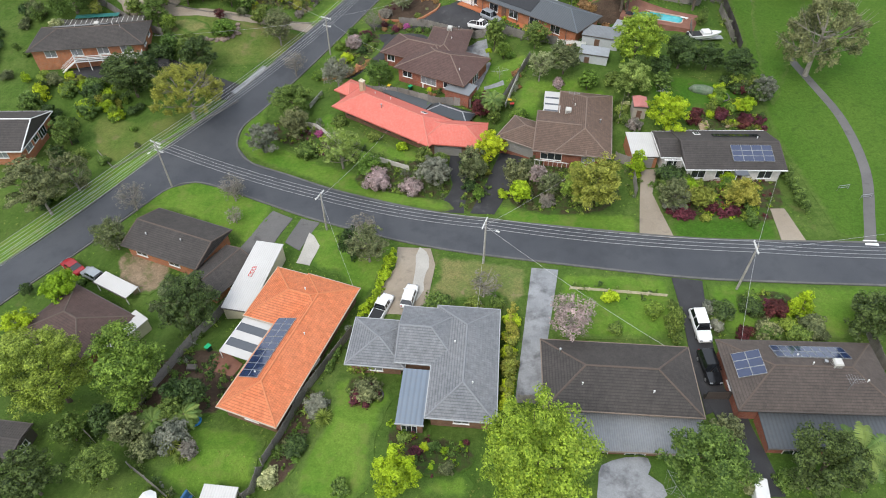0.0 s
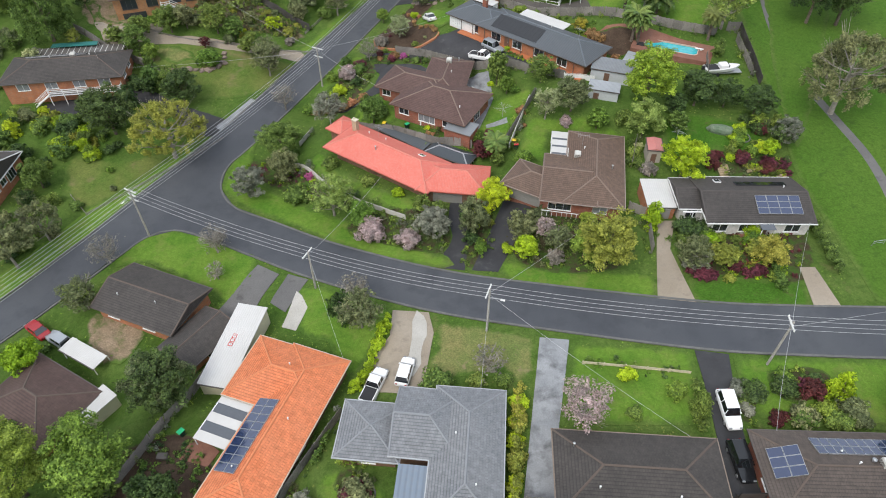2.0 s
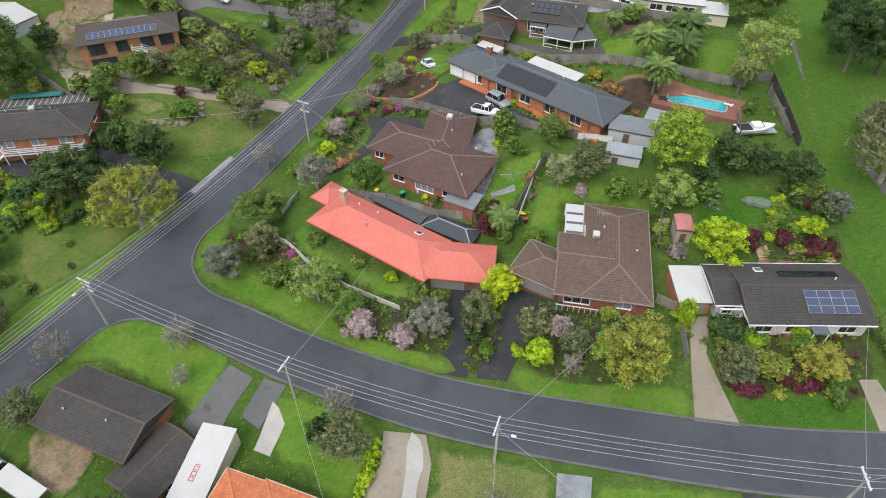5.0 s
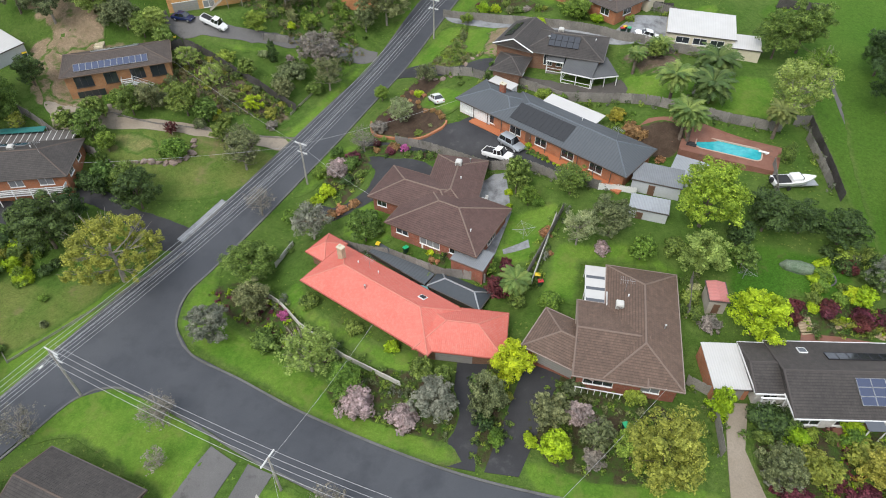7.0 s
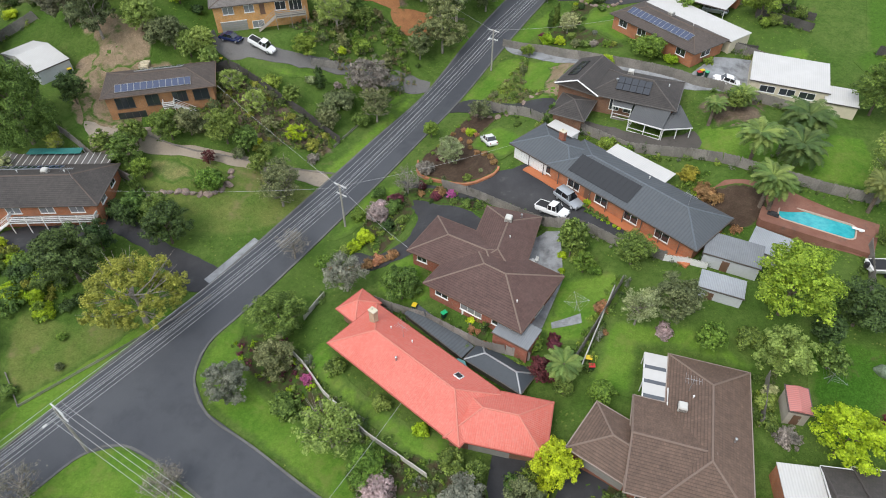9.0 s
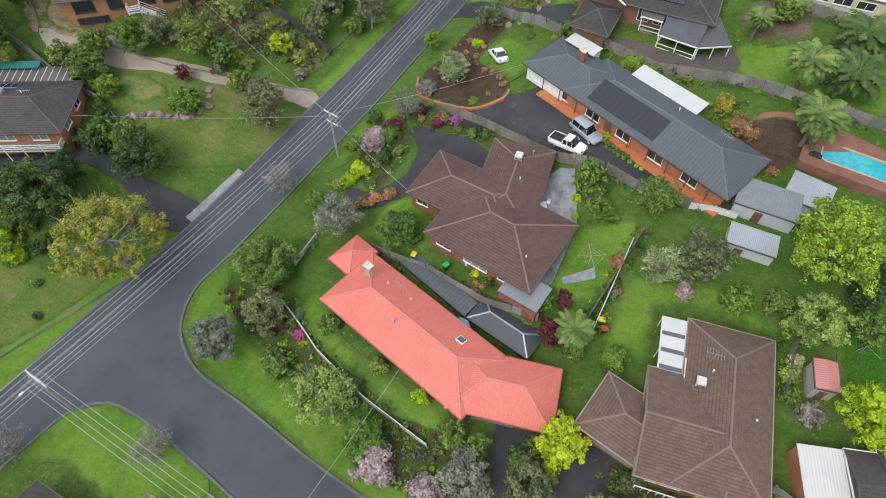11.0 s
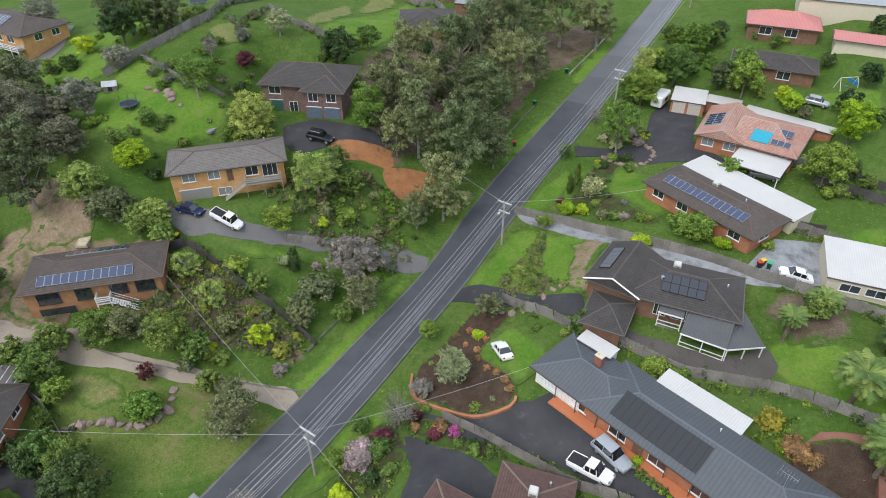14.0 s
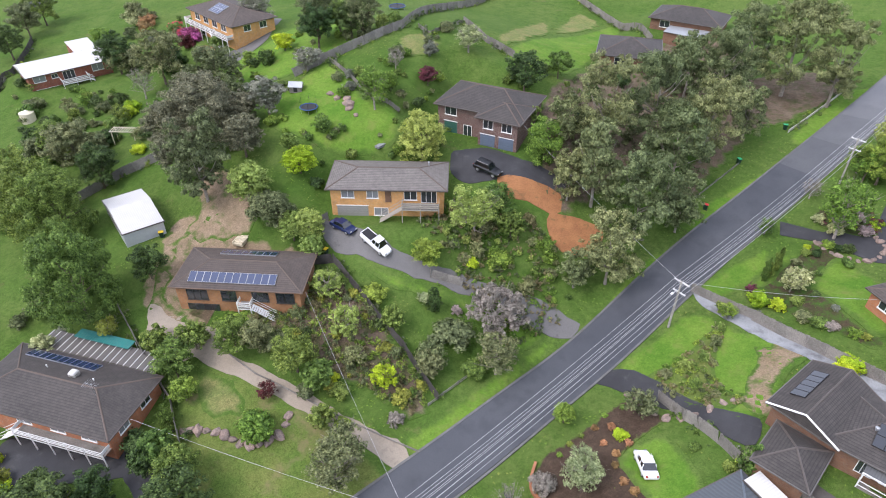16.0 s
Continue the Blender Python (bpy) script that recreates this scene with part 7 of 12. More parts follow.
LEAF = {
    "lime": leaf_mat("lime_leaves", (0.2, 0.33, 0.012), (0.47, 0.62, 0.03)),
    "fresh": leaf_mat("fresh_leaves", (0.062, 0.124, 0.016), (0.29, 0.43, 0.07)),
    "mid": leaf_mat("green_leaves", (0.041, 0.086, 0.016), (0.23, 0.335, 0.074)),
    "dark": leaf_mat("dark_leaves", (0.015, 0.036, 0.011), (0.118, 0.19, 0.055)),
    "sage": leaf_mat("sage_leaves", (0.07, 0.095, 0.038), (0.305, 0.355, 0.16)),
    "straw": leaf_mat("dry_stalks", (0.13, 0.11, 0.05), (0.33, 0.29, 0.15)),
    "red": leaf_mat("red_flowers", (0.26, 0.04, 0.03), (0.62, 0.13, 0.1)),
    "umber": leaf_mat("brown_green_leaves", (0.088, 0.09, 0.055), (0.3, 0.292, 0.19)),
    "olive": leaf_mat("gum_leaves", (0.058, 0.076, 0.032), (0.265, 0.3, 0.14)),
    "grey": leaf_mat("grey_leaves", (0.125, 0.139, 0.108), (0.286, 0.296, 0.240)),
    "yellow": leaf_mat("yellow_leaves", (0.13, 0.16, 0.022), (0.42, 0.44, 0.085)),
    "pink": leaf_mat("pink_blossom", (0.250, 0.189, 0.184), (0.538, 0.432, 0.440)),
    "white": leaf_mat("white_blossom", (0.185, 0.23, 0.085), (0.5, 0.54, 0.3)),
    "purple": leaf_mat("wine_leaves", (0.055, 0.014, 0.02), (0.19, 0.05, 0.062)),
    "orange": leaf_mat("orange_leaves", (0.231, 0.119, 0.052), (0.506, 0.299, 0.146)),
    "bare": leaf_mat("new_buds", (0.144, 0.129, 0.115), (0.337, 0.312, 0.272)),
    "pale": leaf_mat("pale_green_leaves", (0.16, 0.235, 0.05), (0.43, 0.53, 0.14)),
    "magenta": leaf_mat("magenta_flowers", (0.289, 0.050, 0.171), (0.632, 0.170, 0.459)),
    "bright": leaf_mat("spring_leaves", (0.1, 0.2, 0.014), (0.38, 0.53, 0.06)),
    "gold": leaf_mat("golden_leaves", (0.277, 0.227, 0.027), (0.505, 0.408, 0.066)),
}
CROWNS = {}
STEM_MESHES = {}


def crown_mesh(kind, col, size, variant):
    """A crown shared by all plants of its habit, colour and size class."""
    key = (kind, col, size, variant)
    if key not in CROWNS:
        rng = np.random.RandomState(17 * variant + len(kind) + 5 * size)
        n, leaf = {3: (620, 0.29), 0: (1400, 0.195), 1: (3800, 0.115), 2: (8600, 0.066), 4: (14500, 0.049), 5: (30000, 0.032)}[size]
        if kind == "sparse":
            n = int(n * (0.12 if col == "bare" else 0.3 if col == "pink" else 0.6))
        if kind in ("gum", "wispy"):
            n = int(n * (1.05 if kind == "gum" else 0.75))
        if kind == "dense":
            n = int(n * 1.2)
        CROWNS[key] = leaf_cloud("crown", lobes_of(kind, rng), n, leaf, LEAF[col], 31 * variant + size + 7, 0.35 if kind in ("sparse", "gum", "wispy") else 0.24, 0.9 if kind == "wispy" else 0.0)
    return CROWNS[key]


def limb_mesh(kind, variant, pale):
    key = (kind, variant, pale)
    if key not in STEM_MESHES:
        rng = np.random.RandomState(5 + variant)
        bm = bmesh.new()
        tube(bm, [(0, 0, -0.15), (0.01, 0, 0.2), (0.03, 0.02, 0.7), (0.02, 0.0, 1.25)], [0.075, 0.055, 0.04, 0.015], 7)
        n = 22 if kind == "sparse" else 8
        for k in range(n):
            a, z = 2.4 * k + rng.random(), 0.35 + 0.8 * rng.random()
            q = 0.55 + 0.35 * rng.random()
            e = (q * math.cos(a), q * math.sin(a), min(1.9, z + 0.3 + 0.6 * rng.random()))
            mid = (e[0] * 0.5, e[1] * 0.5, z + 0.3 * (e[2] - z) + 0.05)
            tube(bm, [(0.02, 0, z), mid, e], [0.02, 0.011, 0.003], 5)
            if kind == "sparse":
                for j in range(3):
                    t = (0.92 * e[0] + 0.12 * rng.normal(), 0.92 * e[1] + 0.12 * rng.normal(), e[2] + 0.2 * rng.random())
                    tube(bm, [mid, t], [0.007, 0.002], 4)
        me = bpy.data.meshes.new("trunk")
        bm.to_mesh(me)
        bm.free()
        me.materials.append(M_PALEBARK if pale else M_TRUNK)
        STEM_MESHES[key] = me
    return STEM_MESHES[key]


COUNT = [0]
WORDS = {"lime": "bright lime-green", "fresh": "fresh green", "mid": "green", "dark": "dark evergreen", "olive": "olive-green", "umber": "brownish green", "sage": "grey-green", "straw": "straw-coloured", "red": "red flowering", "grey": "silvery grey", "yellow": "yellow-green", "pink": "pale pink blossoming", "white": "white flowering", "purple": "wine-red", "orange": "rust-orange", "bare": "nearly bare", "pale": "pale green", "magenta": "magenta flowering", "gold": "golden yellow", "bright": "bright spring-green"}


def tree(x, y, r, h, col="mid", kind="round", stem=0.25, pale=False, label=""):
    """A tree r metres in radius and h high; stem: the part of its height below the crown."""
    COUNT[0] += 1
    k = COUNT[0]
    t = thing("tree", pose(x, y, zg(x, y) - 0.05, 0, 0, 67 * k), label or {"gum": "tall open eucalypt with %s leaves" % WORDS[col], "cone": "conical %s tree on the lawn" % WORDS[col], "column": "narrow upright %s tree" % WORDS[col], "sparse": "thin-leaved spreading %s tree with visible twigs" % WORDS[col], "dense": "dense bushy %s tree with a full crown" % WORDS[col], "wispy": "open straggling tree with wisps of %s leaves" % WORDS[col]}.get(kind, "rounded %s garden tree" % WORDS[col]), "tree")
    t.scale = (1, 1, 1)
    c = new("crown", crown_mesh(kind, col, 5 if r > 5.6 else 4 if r > 3.9 else 2 if r > 2.4 else 1, k % 3))
    c.parent = t
    ch = h * (1 - stem)
    c.matrix_basis = Matrix.Translation((0, 0, h * stem)) @ Matrix.Diagonal((r * (0.93 + 0.14 * ((k * 37) % 10) / 10), r * (0.93 + 0.14 * ((k * 53) % 10) / 10), ch / 2, 1))
    w = new("trunk", limb_mesh("sparse" if kind in ("sparse", "wispy") else "round", k % 3, pale))
    w.parent = t
    w.matrix_basis = Matrix.Diagonal((r, r, h / 2, 1)) if kind in ("sparse", "wispy") else Matrix.Diagonal((r * 0.9, r * 0.9, h / 2.1, 1))
    return t


def shrub(x, y, r, h, col="mid", kind="mound", label=""):
    COUNT[0] += 1
    k = COUNT[0]
    s = new("shrub", crown_mesh(kind, col, 1 if r > 1.35 else 0 if r > 0.65 else 3, k % 3))
    s.matrix_basis = pose(x, y, zg(x, y) - 0.12, 0, 0, 71 * k) @ Matrix.Diagonal((r, r, h / 1.75 if kind == "mound" else h / 2, 1))
    return tagged(s, label or "%s %s in a garden bed" % (WORDS[col], {"mound": "rounded shrub", "column": "upright shrub", "cone": "conical shrub"}.get(kind, "loose shrub")), "shrub")


def undergrowth(outline, cols, density=5.0, h=0.35, label=""):
    """Low mixed plants that nobody could count, filling a garden bed."""
    xs_, ys_ = [p[0] for p in outline], [p[1] for p in outline]
    COUNT[0] += 1
    rng = np.random.RandomState(COUNT[0] + 900)

    def inside(x, y):
        hit, n = False, len(outline)
        for i in range(n):
            (a, b), (c, d) = outline[i], outline[(i + 1) % n]
            if (b > y) != (d > y) and x < (c - a) * (y - b) / (d - b) + a:
                hit = not hit
        return hit

    groups = {c: [] for c in cols}
    area = (max(xs_) - min(xs_)) * (max(ys_) - min(ys_))
    for _ in range(int(area * density / 5)):
        x, y = rng.uniform(min(xs_), max(xs_)), rng.uniform(min(ys_), max(ys_))
        if inside(x, y):
            r = 0.18 + 0.38 * rng.random()
            groups[cols[rng.randint(len(cols))]].append((x, y, zg(x, y) + h * 0.45, r, h * (0.5 + 0.7 * rng.random())))
    for c, lob in groups.items():
        if lob:
            o = new("low_plants", leaf_cloud("low_plants", lob, 95 * len(lob), 0.155, LEAF[c], COUNT[0], 0.3))
            tagged(o, label or "low mixed %s plants filling a garden bed" % WORDS[c], "low plants", kind="stuff")


def hedge(x0, y0, x1, y1, w, h, col="mid", label=""):
    """A clipped hedge from one end to the other."""
    a, b = Vector((x0, y0)), Vector((x1, y1))
    n = max(2, int((b - a).length / (w * 0.55)))
    COUNT[0] += 1
    rng = np.random.RandomState(COUNT[0])
    lob = []
    for i in range(n + 1):
        p = a.lerp(b, i / n)
        z = zg(p.x, p.y)
        lob.append((p.x - x0, p.y - y0, z - zg(x0, y0) + h * 0.5, w * (0.5 + 0.06 * rng.normal()), h * (0.52 + 0.05 * rng.normal())))
    me = leaf_cloud("hedge", lob, int(440 * (b - a).length * max(w, 0.7) * 0.55 * (1 + h) / 2), 0.18, LEAF[col], COUNT[0], 0.15)
    o = new("hedge", me)
    o.matrix_basis = pose(x0, y0, zg(x0, y0))
    return tagged(o, label or "clipped %s hedge along a garden edge" % WORDS[col], "hedge")



def thicket(outline, n, cols, r0, r1, seed, label="mixed %s shrubs grown together on a bank"):
    """Shrubs that have grown into one another over a bank, one mass for each colour."""
    rng = np.random.RandomState(seed)
    xs_, ys_ = [p[0] for p in outline], [p[1] for p in outline]
    k, groups = 0, {c: [] for c in cols}
    while k < n:
        x, y = rng.uniform(min(xs_), max(xs_)), rng.uniform(min(ys_), max(ys_))
        if within(x, y, outline) and not paved(x, y):
            r = r0 + (r1 - r0) * rng.random() ** 1.6
            h = r * (1.2 + 0.9 * rng.random())
            for q in lobes_of(("mound", "round", "mound", "column")[rng.randint(4)], rng):
                groups[cols[k % len(cols)]].append((x + q[0] * r, y + q[1] * r, zg(x, y) + q[2] * h / 2, q[3] * r, q[4] * h / 2))
            k += 1
    for c, lob in groups.items():
        a = sum(q[3] * (q[3] + q[4]) for q in lob)
        tagged(new("thicket", leaf_cloud("thicket", lob, int(170 * a), 0.2, LEAF[c], seed, 0.3)), label % WORDS[c], "shrubs", kind="stuff")
# ---- trees, shrubs and hedges of the gardens ----
tree(30.1, 215.7, 2.59, 5.45, "fresh", "round", 0.2)
tree(34.8, 223.9, 2.45, 5.15, "fresh", "round", 0.2)
tree(37.9, 221.4, 2.64, 5.55, "mid", "round", 0.2)
tree(22.6, 210.7, 3.00, 7.79, "pale", "sparse", 0.25, True)
tree(19.1, 205.5, 2.49, 4.99, "fresh", "sparse", 0.25, True)
tree(31.1, 225.4, 1.99, 4.19, "lime", "round", 0.2)
tree(40.7, 206.4, 3.09, 6.48, "fresh", "round", 0.2)
tree(37.0, 205.9, 2.00, 4.20, "dark", "round", 0.2)
tree(38.9, 204.2, 1.75, 3.67, "olive", "round", 0.2)
tree(42.8, 200.4, 1.38, 2.89, "mid", "round", 0.2)
tree(46.4, 199.0, 1.47, 3.08, "lime", "round", 0.2)
tree(47.6, 196.4, 1.33, 2.78, "mid", "round", 0.2)
tree(55.5, 193.4, 2.37, 4.98, "dark", "round", 0.2)
tree(59.6, 189.9, 1.75, 3.67, "mid", "round", 0.2)
tree(51.7, 176.1, 1.17, 3.74, "dark", "cone", 0.06)
tree(61.9, 201.4, 2.28, 4.79, "dark", "round", 0.2)
tree(49.9, 218.6, 1.51, 3.18, "mid", "round", 0.2)
tree(70.6, 222.1, 2.07, 4.35, "dark", "round", 0.2)
tree(57.6, 210.6, 1.53, 3.21, "dark", "round", 0.2)
tree(49.5, 194.7, 1.40, 2.95, "olive", "round", 0.2)
tree(52.8, 173.4, 1.41, 2.97, "mid", "round", 0.2)
tree(73.1, 132.9, 6.10, 12.81, "dark", "round", 0.2)
tree(78.9, 132.3, 6.66, 14.00, "dark", "round", 0.2)
tree(69.6, 113.8, 3.69, 7.39, "olive", "wispy", 0.25, True)
shrub(8.9, 50.2, 1.12, 1.68, "lime")
shrub(8.4, 47.7, 1.09, 1.64, "lime")
shrub(8.0, 45.3, 1.07, 1.60, "lime")
shrub(8.0, 42.9, 1.10, 1.65, "yellow")
shrub(7.6, 40.5, 0.95, 1.43, "lime")
shrub(7.2, 38.2, 1.05, 1.57, "lime")
shrub(-78.5, 111.2, 1.59, 2.38, "fresh")
shrub(-72.9, 109.3, 1.57, 2.36, "yellow")
shrub(-70.2, 109.4, 1.47, 2.21, "lime")
shrub(-67.9, 103.3, 2.03, 3.05, "lime")
shrub(-61.9, 102.0, 1.62, 2.43, "lime")
shrub(-79.1, 105.3, 2.25, 3.37, "mid")
shrub(-76.2, 110.6, 1.69, 2.53, "olive")
shrub(-67.7, 107.5, 2.28, 3.42, "dark")
shrub(-64.3, 105.8, 1.65, 2.48, "mid")
tree(66.2, 103.5, 7.75, 14.72, "olive", "wispy", 0.2, True)
shrub(49.0, 98.7, 1.14, 1.71, "lime")
shrub(47.8, 96.8, 1.50, 1.35, "lime")
shrub(51.2, 93.8, 1.47, 2.21, "lime")
shrub(47.5, 92.3, 1.28, 1.91, "purple")
shrub(51.9, 91.5, 1.45, 1.31, "purple")
shrub(43.3, 92.3, 1.28, 1.91, "purple")
shrub(45.9, 92.4, 0.82, 1.23, "lime")
shrub(49.7, 93.7, 1.11, 1.66, "fresh")
tree(54.3, 95.1, 2.20, 4.62, "dark", "round", 0.2)
shrub(52.8, 100.2, 1.34, 2.01, "olive")
shrub(56.3, 98.3, 1.89, 2.83, "dark")
shrub(44.2, 76.0, 1.39, 2.22, "lime")
shrub(44.4, 72.8, 2.23, 2.68, "yellow")
shrub(38.4, 72.1, 1.91, 2.29, "yellow")
shrub(34.6, 70.8, 2.05, 2.66, "grey")
shrub(35.3, 77.2, 2.31, 2.78, "dark")
shrub(38.1, 75.3, 1.14, 1.72, "lime")
shrub(37.7, 76.6, 0.99, 1.49, "fresh")
shrub(39.8, 70.2, 1.10, 1.65, "purple")
shrub(35.1, 68.7, 1.24, 1.86, "purple")
shrub(42.6, 69.1, 1.09, 1.63, "purple")
shrub(35.3, 50.3, 1.71, 2.57, "dark")
shrub(-15.5, 39.0, 1.30, 1.30, "fresh")
shrub(-9.3, 39.6, 1.79, 1.62, "purple")
shrub(39.8, 52.7, 1.08, 1.62, "fresh")
shrub(41.9, 51.6, 0.94, 1.41, "purple")
shrub(43.0, 51.7, 1.07, 1.61, "dark")
shrub(37.2, 47.1, 0.77, 1.15, "purple")
shrub(40.1, 47.1, 1.65, 2.48, "mid")
shrub(43.9, 46.6, 1.65, 2.47, "mid")
shrub(34.3, 51.7, 0.81, 1.21, "grey")
shrub(34.3, 49.4, 0.92, 1.38, "mid")
shrub(12.3, 122.0, 0.34, 0.50, "fresh")
shrub(12.8, 121.6, 0.33, 0.50, "fresh")
shrub(13.3, 121.2, 0.33, 0.50, "fresh")
shrub(13.8, 120.8, 0.33, 0.50, "fresh")
shrub(14.5, 120.3, 0.33, 0.49, "lime")
shrub(15.2, 119.8, 0.33, 0.49, "lime")
shrub(16.0, 119.2, 0.32, 0.49, "lime")
shrub(16.6, 118.7, 0.32, 0.48, "lime")
shrub(28.0, 126.7, 0.86, 0.94, "lime")
shrub(29.6, 125.9, 0.92, 1.37, "orange")
shrub(28.8, 126.8, 0.66, 0.99, "mid")
shrub(32.3, 119.8, 0.81, 1.21, "orange")
shrub(30.2, 118.2, 0.62, 0.93, "lime")
tree(26.9, 128.9, 1.61, 2.58, "gold", "round", 0.2)
shrub(9.0, 115.0, 0.70, 1.06, "lime")
shrub(9.0, 112.7, 0.50, 0.75, "lime")
tree(10.0, 117.2, 1.53, 3.99, "fresh", "column", 0.06)
tree(11.2, 113.8, 1.12, 2.47, "pale", "column", 0.06)
shrub(13.1, 111.9, 0.98, 1.48, "fresh")
shrub(13.7, 105.8, 1.00, 1.50, "orange")
shrub(7.9, 100.5, 0.92, 1.38, "purple")
shrub(14.0, 102.4, 0.52, 0.77, "orange")
shrub(-1.5, 103.7, 0.62, 0.93, "mid")
shrub(-2.6, 103.4, 0.56, 0.84, "lime")
shrub(-2.4, 102.2, 0.49, 0.74, "orange")
shrub(-1.6, 101.9, 0.43, 0.64, "orange")
shrub(-0.5, 100.3, 0.48, 0.72, "orange")
shrub(-0.1, 99.8, 0.42, 0.63, "orange")
shrub(-1.0, 99.4, 0.47, 0.71, "orange")
shrub(-2.5, 101.5, 0.37, 0.55, "orange")
shrub(6.7, 170.4, 1.54, 2.31, "lime")
shrub(17.7, 184.5, 0.92, 1.38, "dark")
shrub(24.1, 161.4, 3.16, 3.16, "fresh")
shrub(27.8, 157.9, 1.19, 1.78, "lime")
shrub(34.1, 158.0, 0.93, 1.39, "fresh")
shrub(16.6, 161.2, 1.43, 1.14, "lime")
shrub(33.3, 177.4, 2.29, 3.43, "fresh")
tree(45.8, 175.9, 2.56, 5.37, "fresh", "round", 0.2)
tree(35.8, 145.3, 1.52, 3.18, "mid", "round", 0.2)
shrub(46.4, 171.3, 1.27, 1.90, "fresh")
tree(7.1, 142.4, 1.59, 3.18, "olive", "cone", 0.06)
tree(-46.4, 41.4, 5.84, 12.26, "fresh", "round", 0.2)
tree(-37.4, 42.0, 4.93, 10.34, "fresh", "round", 0.2)
tree(-33.4, 52.5, 4.20, 8.82, "dark", "round", 0.2)
tree(8.7, 28.2, 6.34, 12.05, "bright", "round", 0.2)
tree(-4.7, 28.2, 2.66, 5.58, "lime", "round", 0.2)
tree(25.9, 28.4, 4.29, 9.01, "mid", "round", 0.2)
tree(37.8, 28.1, 4.29, 9.02, "dark", "round", 0.2)
tree(51.8, 47.5, 3.38, 7.11, "dark", "round", 0.2)
tree(-44.1, 29.3, 3.44, 7.22, "dark", "round", 0.2)
tree(-37.0, 30.6, 2.53, 5.31, "mid", "round", 0.2)
tree(-31.7, 40.4, 1.67, 3.50, "dark", "round", 0.2)
shrub(-30.7, 34.8, 2.03, 3.04, "grey")
shrub(-33.3, 33.5, 1.76, 2.64, "olive")
shrub(-14.8, 38.6, 1.67, 2.50, "grey")
shrub(-16.6, 33.7, 1.59, 2.39, "dark")
shrub(-9.1, 39.6, 1.82, 2.72, "olive")
shrub(-18.9, 30.3, 1.20, 1.80, "white")
shrub(-10.7, 28.1, 1.05, 1.58, "mid")
tree(-10.6, 62.9, 3.17, 6.35, "olive", "sparse", 0.25, True)
tree(-13.3, 64.2, 1.54, 5.55, "dark", "column", 0.06)
tree(-12.1, 68.2, 2.35, 4.70, "bare", "sparse", 0.25, True)
shrub(-0.7, 52.3, 2.19, 3.28, "mid")
tree(5.5, 54.7, 2.21, 4.42, "bare", "sparse", 0.25, True)
shrub(7.2, 53.1, 1.03, 1.55, "mid")
shrub(4.1, 53.1, 1.18, 1.77, "mid")
tree(15.5, 47.5, 3.24, 6.49, "pink", "sparse", 0.25, True)
shrub(26.9, 50.8, 1.22, 1.83, "fresh")
shrub(21.6, 48.2, 0.98, 1.47, "mid")
shrub(21.7, 53.0, 1.10, 1.65, "lime")
tree(28.4, 47.7, 1.17, 4.66, "mid", "column", 0.06)
shrub(39.1, 51.0, 1.58, 2.37, "dark")
shrub(42.3, 50.6, 1.57, 2.36, "purple")
tree(45.0, 50.2, 1.82, 5.46, "lime", "cone", 0.06)
shrub(40.2, 47.5, 1.73, 2.60, "olive")
shrub(45.6, 47.5, 2.07, 3.11, "olive")
shrub(42.9, 48.2, 1.40, 2.10, "fresh")
shrub(33.8, 50.6, 1.07, 1.61, "grey")
shrub(34.3, 48.5, 0.91, 1.37, "grey")
shrub(37.6, 47.6, 0.98, 1.46, "purple")
tree(-54.2, 58.4, 2.77, 5.82, "lime", "round", 0.2)
tree(-57.5, 52.4, 2.43, 5.10, "lime", "round", 0.2)
tree(-57.6, 50.7, 1.66, 3.48, "fresh", "round", 0.2)
tree(-60.9, 60.3, 1.07, 2.25, "dark", "round", 0.2)
tree(-54.5, 44.5, 2.13, 4.47, "mid", "round", 0.2)
tree(-51.1, 47.9, 2.17, 4.55, "mid", "round", 0.2)
tree(-39.2, 36.9, 1.95, 4.09, "dark", "round", 0.2)
tree(-42.8, 35.7, 1.93, 4.06, "mid", "round", 0.2)
tree(-35.8, 35.2, 1.91, 4.00, "olive", "round", 0.2)
tree(-29.7, 40.4, 1.85, 3.89, "dark", "round", 0.2)
tree(-31.8, 38.3, 1.44, 3.02, "mid", "round", 0.2)
tree(-36.3, 40.6, 1.68, 3.53, "mid", "round", 0.2)
shrub(-28.7, 33.6, 1.25, 1.88, "bare")
tree(-51.1, 69.5, 2.18, 4.35, "mid", "sparse", 0.25, True)
tree(-50.9, 78.2, 2.76, 5.52, "bare", "sparse", 0.25, True)
tree(-33.3, 74.4, 1.61, 3.23, "bare", "sparse", 0.25, True)
tree(-34.7, 79.9, 2.60, 5.20, "bare", "sparse", 0.25, True)
shrub(36.7, 38.7, 0.77, 1.16, "mid")
shrub(-2.1, 32.9, 0.61, 0.91, "lime")
shrub(-0.9, 32.9, 0.73, 1.09, "mid")
shrub(0.4, 30.0, 0.83, 1.24, "olive")
shrub(-3.0, 32.2, 0.79, 1.18, "purple")
shrub(-4.3, 33.8, 0.74, 1.11, "mid")
shrub(13.1, 28.4, 0.87, 1.30, "mid")
shrub(35.7, 28.4, 1.45, 2.17, "mid")
shrub(31.6, 28.1, 1.16, 1.73, "olive")
tree(30.6, 33.5, 1.80, 3.78, "olive", "round", 0.2)
tree(-79.0, 132.2, 6.6, 16.0, "mid", "dense", 0.03)
tree(-74.7, 140.6, 2.77, 5.83, "dark", "round", 0.2)
tree(-80.8, 125.8, 1.89, 3.96, "white", "round", 0.2)
